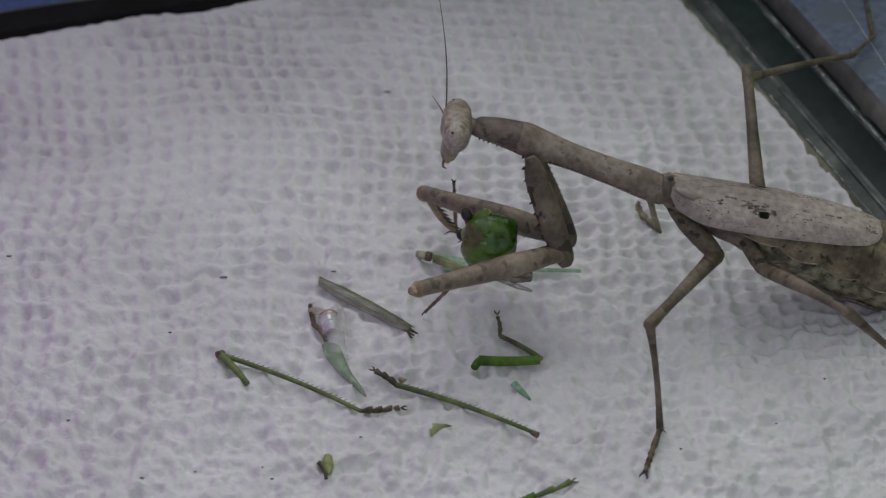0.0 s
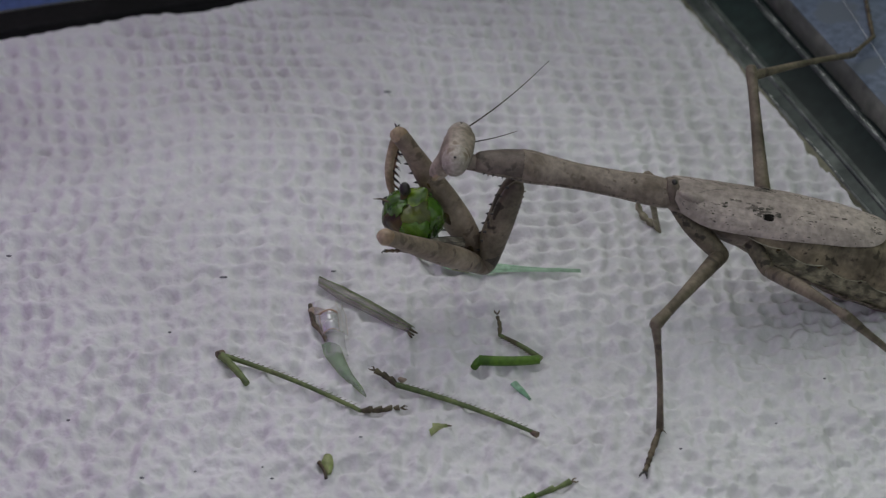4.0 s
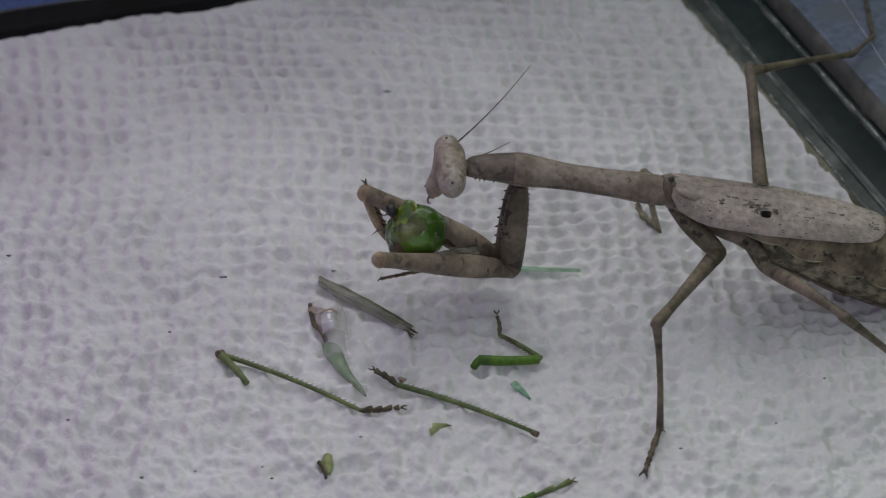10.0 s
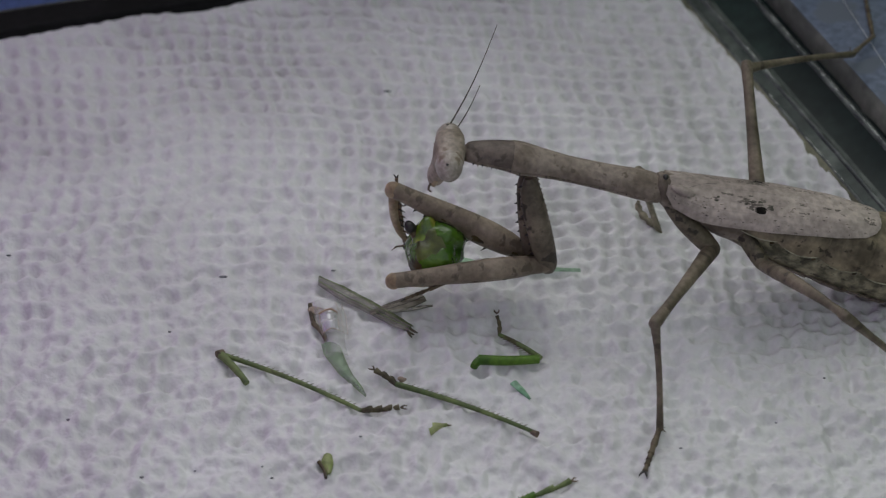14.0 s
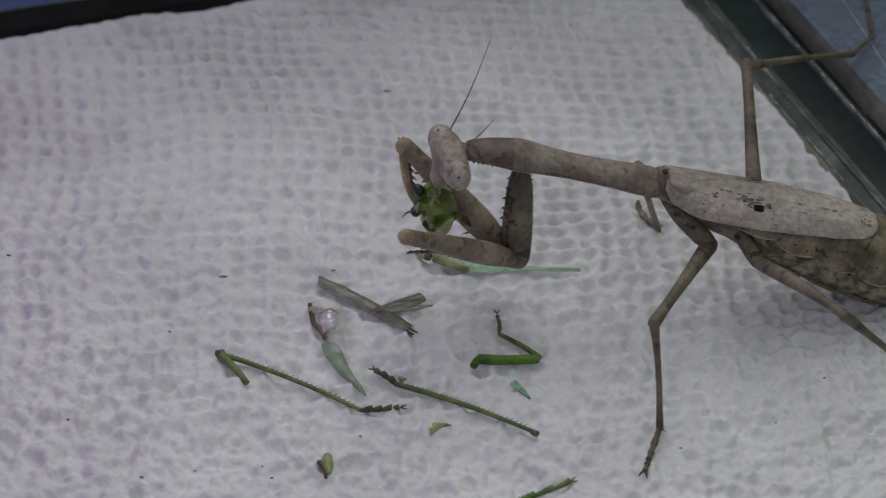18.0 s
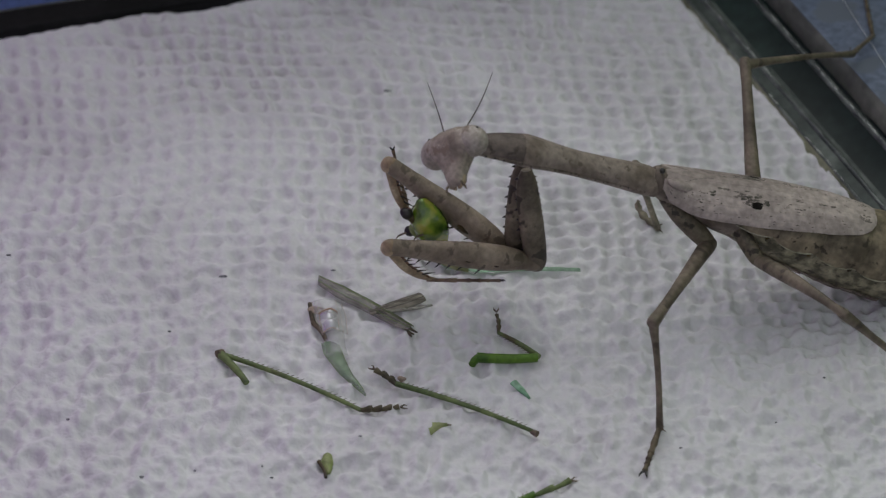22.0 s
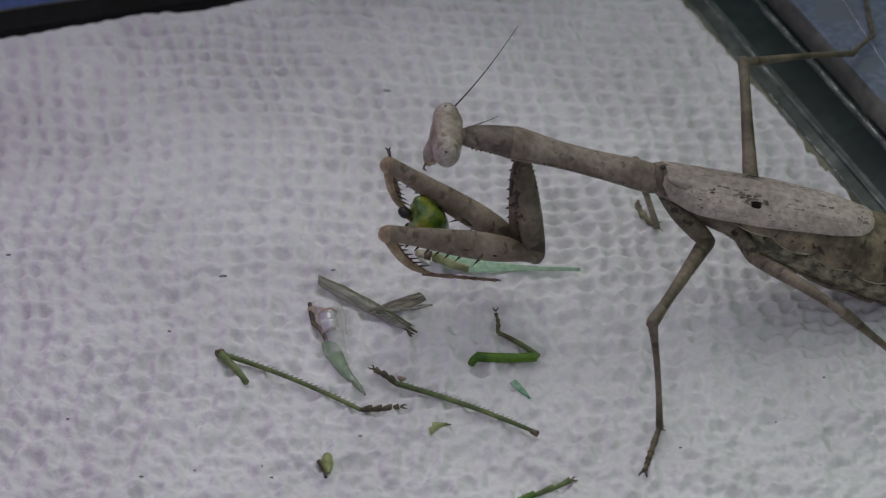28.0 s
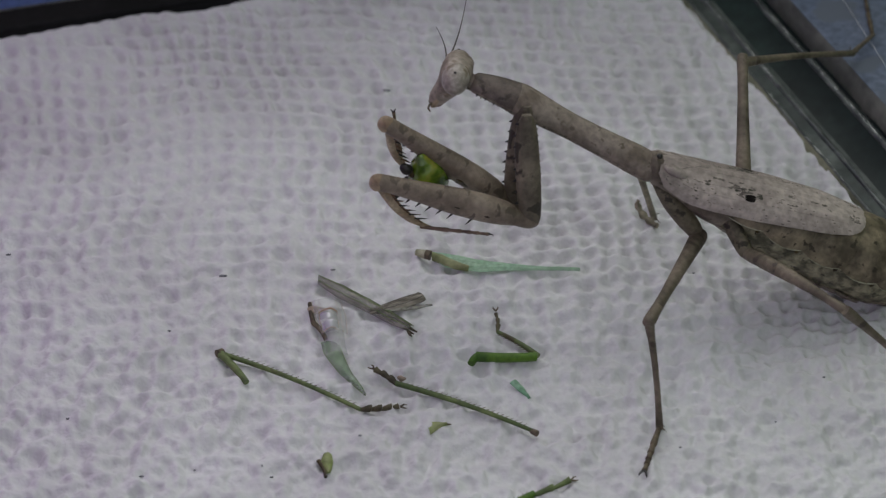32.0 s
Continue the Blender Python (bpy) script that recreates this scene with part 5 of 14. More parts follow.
    walk(thorax, [
        (0, pose(-0.00250, 0.00000, 0.01342, 0.0, -25.8, 180.0)),
        (0.5, pose(-0.00251, 0.00000, 0.01361, 0.0, -24.5, 180.0)),
        (1, pose(-0.00242, 0.00000, 0.01331, 0.0, -25.5, 180.0)),
        (2, pose(-0.00242, 0.00000, 0.01331, 0.0, -25.5, 180.0)),
        (2.5, pose(-0.00219, 0.00000, 0.01320, 0.0, -24.9, 180.0)),
        (3, pose(-0.00226, 0.00000, 0.01320, 0.0, -25.5, 180.0)),
        (3.5, pose(-0.00210, 0.00000, 0.01300, 0.0, -24.9, 180.0)),
        (5.5, pose(-0.00220, 0.00000, 0.01348, 0.0, -25.4, 180.0)),
        (6, pose(-0.00250, 0.00000, 0.01377, 0.0, -25.4, 180.0)),
        (7, pose(-0.00250, 0.00000, 0.01376, 0.0, -25.4, 180.0)),
        (7.5, pose(-0.00251, 0.00000, 0.01386, 0.0, -24.9, 180.0)),
        (8, pose(-0.00242, 0.00000, 0.01366, 0.0, -24.9, 180.0)),
        (8.5, pose(-0.00242, 0.00000, 0.01356, 0.0, -24.7, 180.0)),
        (9, pose(-0.00240, 0.00000, 0.01327, 0.0, -24.2, 180.0)),
        (9.5, pose(-0.00240, 0.00000, 0.01326, 0.0, -24.7, 180.0)),
        (10, pose(-0.00240, -0.00000, 0.01326, 0.0, -24.2, 180.0)),
        (10.5, pose(-0.00240, 0.00000, 0.01326, 0.0, -24.0, 180.0)),
        (11, pose(-0.00217, 0.00000, 0.01315, 0.0, -24.1, 180.0)),
        (11.5, pose(-0.00233, 0.00000, 0.01325, 0.0, -24.1, 180.0)),
        (12, pose(-0.00224, 0.00000, 0.01314, 0.0, -23.6, 180.0)),
        (12.5, pose(-0.00239, 0.00000, 0.01305, 0.0, -23.9, 180.0)),
        (13, pose(-0.00239, 0.00000, 0.01304, 0.0, -23.9, 180.0)),
        (13.5, pose(-0.00262, -0.00000, 0.01333, 0.0, -23.6, 180.0)),
        (14, pose(-0.00286, 0.00000, 0.01353, 0.0, -23.4, 180.0)),
        (14.5, pose(-0.00287, -0.00000, 0.01382, 0.0, -24.0, 180.0)),
        (16.5, pose(-0.00274, 0.00000, 0.01430, 0.0, -25.1, 180.0)),
        (17, pose(-0.00281, 0.00000, 0.01429, 0.0, -25.1, 180.0)),
        (17.5, pose(-0.00294, -0.00000, 0.01400, 0.0, -24.5, 180.0)),
        (18, pose(-0.00295, 0.00000, 0.01410, 0.0, -25.8, 180.0)),
        (18.5, pose(-0.00295, 0.00000, 0.01409, 0.0, -25.7, 180.0)),
        (19, pose(-0.00294, 0.00000, 0.01399, 0.0, -25.1, 180.0)),
        (19.5, pose(-0.00294, 0.00000, 0.01389, 0.0, -25.1, 180.0)),
        (20, pose(-0.00294, 0.00000, 0.01398, 0.0, -25.1, 180.0)),
        (21.5, pose(-0.00294, 0.00000, 0.01397, 0.0, -25.3, 180.0)),
        (22, pose(-0.00317, 0.00000, 0.01417, 0.0, -24.5, 180.0)),
        (22.5, pose(-0.00316, 0.00000, 0.01407, 0.0, -24.7, 180.0)),
        (23, pose(-0.00316, 0.00000, 0.01407, 0.0, -24.7, 180.0)),
        (24, pose(-0.00317, 0.00000, 0.01425, 0.0, -25.2, 180.0)),
        (25, pose(-0.00317, 0.00000, 0.01424, 0.0, -25.8, 180.0)),
        (25.5, pose(-0.00309, 0.00000, 0.01424, 0.0, -25.8, 180.0)),
        (27.5, pose(-0.00318, -0.00000, 0.01452, 0.0, -26.3, 180.0)),
        (28, pose(-0.00318, 0.00000, 0.01452, 0.0, -26.3, 180.0)),
        (28.5, pose(-0.00310, 0.00000, 0.01452, 0.0, -25.8, 180.0)),
        (29, pose(-0.00318, 0.00000, 0.01461, 0.0, -25.6, 180.0)),
        (29.5, pose(-0.00311, 0.00000, 0.01471, 0.0, -26.0, 180.0)),
        (30, pose(-0.00311, 0.00000, 0.01471, 0.0, -26.0, 180.0)),
        (30.5, pose(-0.00303, -0.00000, 0.01460, 0.0, -25.8, 180.0)),
        (31, pose(-0.00311, 0.00000, 0.01480, 0.0, -26.9, 180.0)),
        (31.5, pose(-0.00275, 0.00000, 0.01509, 0.0, -28.9, 180.0)),
        (32, pose(-0.00352, 0.00000, 0.01576, 0.0, -30.2, 180.0)),
    ])
    walk(abdomen, [
        (0, pose(-0.00250, 0.00000, 0.01342, 0.0, -25.8, 180.0)),
        (0.5, pose(-0.00251, 0.00000, 0.01361, 0.0, -24.5, 180.0)),
        (1, pose(-0.00242, 0.00000, 0.01331, 0.0, -25.5, 180.0)),
        (2, pose(-0.00242, 0.00000, 0.01331, 0.0, -25.5, 180.0)),
        (2.5, pose(-0.00219, 0.00000, 0.01320, 0.0, -24.9, 180.0)),
        (3, pose(-0.00226, 0.00000, 0.01320, 0.0, -25.5, 180.0)),
        (3.5, pose(-0.00210, 0.00000, 0.01300, 0.0, -24.9, 180.0)),
        (5.5, pose(-0.00220, 0.00000, 0.01348, 0.0, -25.4, 180.0)),
        (6, pose(-0.00250, 0.00000, 0.01377, 0.0, -25.4, 180.0)),
        (7, pose(-0.00250, 0.00000, 0.01376, 0.0, -25.4, 180.0)),
        (7.5, pose(-0.00251, 0.00000, 0.01386, 0.0, -24.9, 180.0)),
        (8, pose(-0.00242, 0.00000, 0.01366, 0.0, -24.9, 180.0)),
        (8.5, pose(-0.00242, 0.00000, 0.01356, 0.0, -24.7, 180.0)),
        (9, pose(-0.00240, 0.00000, 0.01327, 0.0, -24.2, 180.0)),
        (9.5, pose(-0.00240, 0.00000, 0.01326, 0.0, -24.7, 180.0)),
        (10, pose(-0.00240, -0.00000, 0.01326, 0.0, -24.2, 180.0)),
        (10.5, pose(-0.00240, 0.00000, 0.01326, 0.0, -24.0, 180.0)),
        (11, pose(-0.00217, 0.00000, 0.01315, 0.0, -24.1, 180.0)),
        (11.5, pose(-0.00233, 0.00000, 0.01325, 0.0, -24.1, 180.0)),
        (12, pose(-0.00224, 0.00000, 0.01314, 0.0, -23.6, 180.0)),
        (12.5, pose(-0.00239, 0.00000, 0.01305, 0.0, -23.9, 180.0)),
        (13, pose(-0.00239, 0.00000, 0.01304, 0.0, -23.9, 180.0)),
        (13.5, pose(-0.00262, -0.00000, 0.01333, 0.0, -23.6, 180.0)),
        (14, pose(-0.00286, 0.00000, 0.01353, 0.0, -23.4, 180.0)),
        (14.5, pose(-0.00287, -0.00000, 0.01382, 0.0, -24.0, 180.0)),
        (16.5, pose(-0.00274, 0.00000, 0.01430, 0.0, -25.1, 180.0)),
        (17, pose(-0.00281, 0.00000, 0.01429, 0.0, -25.1, 180.0)),
        (17.5, pose(-0.00294, -0.00000, 0.01400, 0.0, -24.5, 180.0)),
        (18, pose(-0.00295, 0.00000, 0.01410, 0.0, -25.8, 180.0)),
        (18.5, pose(-0.00295, 0.00000, 0.01409, 0.0, -25.7, 180.0)),
        (19, pose(-0.00294, 0.00000, 0.01399, 0.0, -25.1, 180.0)),
        (19.5, pose(-0.00294, 0.00000, 0.01389, 0.0, -25.1, 180.0)),
        (20, pose(-0.00294, 0.00000, 0.01398, 0.0, -25.1, 180.0)),
        (21.5, pose(-0.00294, 0.00000, 0.01397, 0.0, -25.3, 180.0)),
        (22, pose(-0.00317, 0.00000, 0.01417, 0.0, -24.5, 180.0)),
        (22.5, pose(-0.00316, 0.00000, 0.01407, 0.0, -24.7, 180.0)),
        (23, pose(-0.00316, 0.00000, 0.01407, 0.0, -24.7, 180.0)),
        (24, pose(-0.00317, 0.00000, 0.01425, 0.0, -25.2, 180.0)),
        (25, pose(-0.00317, 0.00000, 0.01424, 0.0, -25.8, 180.0)),
        (25.5, pose(-0.00309, 0.00000, 0.01424, 0.0, -25.8, 180.0)),
        (27.5, pose(-0.00318, -0.00000, 0.01452, 0.0, -26.3, 180.0)),
        (28, pose(-0.00318, 0.00000, 0.01452, 0.0, -26.3, 180.0)),
        (28.5, pose(-0.00310, 0.00000, 0.01452, 0.0, -25.8, 180.0)),
        (29, pose(-0.00318, 0.00000, 0.01461, 0.0, -25.6, 180.0)),
        (29.5, pose(-0.00311, 0.00000, 0.01471, 0.0, -26.0, 180.0)),
        (30, pose(-0.00311, 0.00000, 0.01471, 0.0, -26.0, 180.0)),
        (30.5, pose(-0.00303, -0.00000, 0.01460, 0.0, -25.8, 180.0)),
        (31, pose(-0.00311, 0.00000, 0.01480, 0.0, -26.9, 180.0)),
        (31.5, pose(-0.00275, 0.00000, 0.01509, 0.0, -28.9, 180.0)),
        (32, pose(-0.00352, 0.00000, 0.01576, 0.0, -30.2, 180.0)),
    ])
    walk(far_wing, [
        (0, pose(-0.00250, 0.00000, 0.01342, 0.0, -25.8, 180.0)),
        (0.5, pose(-0.00251, 0.00000, 0.01361, 0.0, -24.5, 180.0)),
        (1, pose(-0.00242, 0.00000, 0.01331, 0.0, -25.5, 180.0)),
        (2, pose(-0.00242, 0.00000, 0.01331, 0.0, -25.5, 180.0)),
        (2.5, pose(-0.00219, 0.00000, 0.01320, 0.0, -24.9, 180.0)),
        (3, pose(-0.00226, 0.00000, 0.01320, 0.0, -25.5, 180.0)),
        (3.5, pose(-0.00210, 0.00000, 0.01300, 0.0, -24.9, 180.0)),
        (5.5, pose(-0.00220, 0.00000, 0.01348, 0.0, -25.4, 180.0)),
        (6, pose(-0.00250, 0.00000, 0.01377, 0.0, -25.4, 180.0)),
        (7, pose(-0.00250, 0.00000, 0.01376, 0.0, -25.4, 180.0)),
        (7.5, pose(-0.00251, 0.00000, 0.01386, 0.0, -24.9, 180.0)),
        (8, pose(-0.00242, 0.00000, 0.01366, 0.0, -24.9, 180.0)),
        (8.5, pose(-0.00242, 0.00000, 0.01356, 0.0, -24.7, 180.0)),
        (9, pose(-0.00240, 0.00000, 0.01327, 0.0, -24.2, 180.0)),
        (9.5, pose(-0.00240, 0.00000, 0.01326, 0.0, -24.7, 180.0)),
        (10, pose(-0.00240, -0.00000, 0.01326, 0.0, -24.2, 180.0)),
        (10.5, pose(-0.00240, 0.00000, 0.01326, 0.0, -24.0, 180.0)),
        (11, pose(-0.00217, 0.00000, 0.01315, 0.0, -24.1, 180.0)),
        (11.5, pose(-0.00233, 0.00000, 0.01325, 0.0, -24.1, 180.0)),
        (12, pose(-0.00224, 0.00000, 0.01314, 0.0, -23.6, 180.0)),
        (12.5, pose(-0.00239, 0.00000, 0.01305, 0.0, -23.9, 180.0)),
        (13, pose(-0.00239, 0.00000, 0.01304, 0.0, -23.9, 180.0)),
        (13.5, pose(-0.00262, -0.00000, 0.01333, 0.0, -23.6, 180.0)),
        (14, pose(-0.00286, 0.00000, 0.01353, 0.0, -23.4, 180.0)),
        (14.5, pose(-0.00287, -0.00000, 0.01382, 0.0, -24.0, 180.0)),
        (16.5, pose(-0.00274, 0.00000, 0.01430, 0.0, -25.1, 180.0)),
        (17, pose(-0.00281, 0.00000, 0.01429, 0.0, -25.1, 180.0)),
        (17.5, pose(-0.00294, -0.00000, 0.01400, 0.0, -24.5, 180.0)),
        (18, pose(-0.00295, 0.00000, 0.01410, 0.0, -25.8, 180.0)),
        (18.5, pose(-0.00295, 0.00000, 0.01409, 0.0, -25.7, 180.0)),
        (19, pose(-0.00294, 0.00000, 0.01399, 0.0, -25.1, 180.0)),
        (19.5, pose(-0.00294, 0.00000, 0.01389, 0.0, -25.1, 180.0)),
        (20, pose(-0.00294, 0.00000, 0.01398, 0.0, -25.1, 180.0)),
        (21.5, pose(-0.00294, 0.00000, 0.01397, 0.0, -25.3, 180.0)),
        (22, pose(-0.00317, 0.00000, 0.01417, 0.0, -24.5, 180.0)),
        (22.5, pose(-0.00316, 0.00000, 0.01407, 0.0, -24.7, 180.0)),
        (23, pose(-0.00316, 0.00000, 0.01407, 0.0, -24.7, 180.0)),
        (24, pose(-0.00317, 0.00000, 0.01425, 0.0, -25.2, 180.0)),
        (25, pose(-0.00317, 0.00000, 0.01424, 0.0, -25.8, 180.0)),
        (25.5, pose(-0.00309, 0.00000, 0.01424, 0.0, -25.8, 180.0)),
        (27.5, pose(-0.00318, -0.00000, 0.01452, 0.0, -26.3, 180.0)),
        (28, pose(-0.00318, 0.00000, 0.01452, 0.0, -26.3, 180.0)),
        (28.5, pose(-0.00310, 0.00000, 0.01452, 0.0, -25.8, 180.0)),
        (29, pose(-0.00318, 0.00000, 0.01461, 0.0, -25.6, 180.0)),
        (29.5, pose(-0.00311, 0.00000, 0.01471, 0.0, -26.0, 180.0)),
        (30, pose(-0.00311, 0.00000, 0.01471, 0.0, -26.0, 180.0)),
        (30.5, pose(-0.00303, -0.00000, 0.01460, 0.0, -25.8, 180.0)),
        (31, pose(-0.00311, 0.00000, 0.01480, 0.0, -26.9, 180.0)),
        (31.5, pose(-0.00275, 0.00000, 0.01509, 0.0, -28.9, 180.0)),
        (32, pose(-0.00352, 0.00000, 0.01576, 0.0, -30.2, 180.0)),
    ])
    walk(near_wing, [
        (0, pose(-0.00250, 0.00000, 0.01342, 0.0, -25.8, 180.0)),
        (0.5, pose(-0.00251, 0.00000, 0.01361, 0.0, -24.5, 180.0)),
        (1, pose(-0.00242, 0.00000, 0.01331, 0.0, -25.5, 180.0)),
        (2, pose(-0.00242, 0.00000, 0.01331, 0.0, -25.5, 180.0)),
        (2.5, pose(-0.00219, 0.00000, 0.01320, 0.0, -24.9, 180.0)),
        (3, pose(-0.00226, 0.00000, 0.01320, 0.0, -25.5, 180.0)),
        (3.5, pose(-0.00210, 0.00000, 0.01300, 0.0, -24.9, 180.0)),
        (5.5, pose(-0.00220, 0.00000, 0.01348, 0.0, -25.4, 180.0)),
        (6, pose(-0.00250, 0.00000, 0.01377, 0.0, -25.4, 180.0)),
        (7, pose(-0.00250, 0.00000, 0.01376, 0.0, -25.4, 180.0)),
        (7.5, pose(-0.00251, 0.00000, 0.01386, 0.0, -24.9, 180.0)),
        (8, pose(-0.00242, 0.00000, 0.01366, 0.0, -24.9, 180.0)),
        (8.5, pose(-0.00242, 0.00000, 0.01356, 0.0, -24.7, 180.0)),
        (9, pose(-0.00240, 0.00000, 0.01327, 0.0, -24.2, 180.0)),
        (9.5, pose(-0.00240, 0.00000, 0.01326, 0.0, -24.7, 180.0)),
        (10, pose(-0.00240, -0.00000, 0.01326, 0.0, -24.2, 180.0)),
        (10.5, pose(-0.00240, 0.00000, 0.01326, 0.0, -24.0, 180.0)),
        (11, pose(-0.00217, 0.00000, 0.01315, 0.0, -24.1, 180.0)),
        (11.5, pose(-0.00233, 0.00000, 0.01325, 0.0, -24.1, 180.0)),
        (12, pose(-0.00224, 0.00000, 0.01314, 0.0, -23.6, 180.0)),
        (12.5, pose(-0.00239, 0.00000, 0.01305, 0.0, -23.9, 180.0)),
        (13, pose(-0.00239, 0.00000, 0.01304, 0.0, -23.9, 180.0)),
        (13.5, pose(-0.00262, -0.00000, 0.01333, 0.0, -23.6, 180.0)),
        (14, pose(-0.00286, 0.00000, 0.01353, 0.0, -23.4, 180.0)),
        (14.5, pose(-0.00287, -0.00000, 0.01382, 0.0, -24.0, 180.0)),
        (16.5, pose(-0.00274, 0.00000, 0.01430, 0.0, -25.1, 180.0)),
        (17, pose(-0.00281, 0.00000, 0.01429, 0.0, -25.1, 180.0)),
        (17.5, pose(-0.00294, -0.00000, 0.01400, 0.0, -24.5, 180.0)),
        (18, pose(-0.00295, 0.00000, 0.01410, 0.0, -25.8, 180.0)),
        (18.5, pose(-0.00295, 0.00000, 0.01409, 0.0, -25.7, 180.0)),
        (19, pose(-0.00294, 0.00000, 0.01399, 0.0, -25.1, 180.0)),
        (19.5, pose(-0.00294, 0.00000, 0.01389, 0.0, -25.1, 180.0)),
        (20, pose(-0.00294, 0.00000, 0.01398, 0.0, -25.1, 180.0)),
        (21.5, pose(-0.00294, 0.00000, 0.01397, 0.0, -25.3, 180.0)),
        (22, pose(-0.00317, 0.00000, 0.01417, 0.0, -24.5, 180.0)),
        (22.5, pose(-0.00316, 0.00000, 0.01407, 0.0, -24.7, 180.0)),
        (23, pose(-0.00316, 0.00000, 0.01407, 0.0, -24.7, 180.0)),
        (24, pose(-0.00317, 0.00000, 0.01425, 0.0, -25.2, 180.0)),
        (25, pose(-0.00317, 0.00000, 0.01424, 0.0, -25.8, 180.0)),
        (25.5, pose(-0.00309, 0.00000, 0.01424, 0.0, -25.8, 180.0)),
        (27.5, pose(-0.00318, -0.00000, 0.01452, 0.0, -26.3, 180.0)),
        (28, pose(-0.00318, 0.00000, 0.01452, 0.0, -26.3, 180.0)),
        (28.5, pose(-0.00310, 0.00000, 0.01452, 0.0, -25.8, 180.0)),
        (29, pose(-0.00318, 0.00000, 0.01461, 0.0, -25.6, 180.0)),
        (29.5, pose(-0.00311, 0.00000, 0.01471, 0.0, -26.0, 180.0)),
        (30, pose(-0.00311, 0.00000, 0.01471, 0.0, -26.0, 180.0)),
        (30.5, pose(-0.00303, -0.00000, 0.01460, 0.0, -25.8, 180.0)),
        (31, pose(-0.00311, 0.00000, 0.01480, 0.0, -26.9, 180.0)),
        (31.5, pose(-0.00275, 0.00000, 0.01509, 0.0, -28.9, 180.0)),
        (32, pose(-0.00352, 0.00000, 0.01576, 0.0, -30.2, 180.0)),
    ])
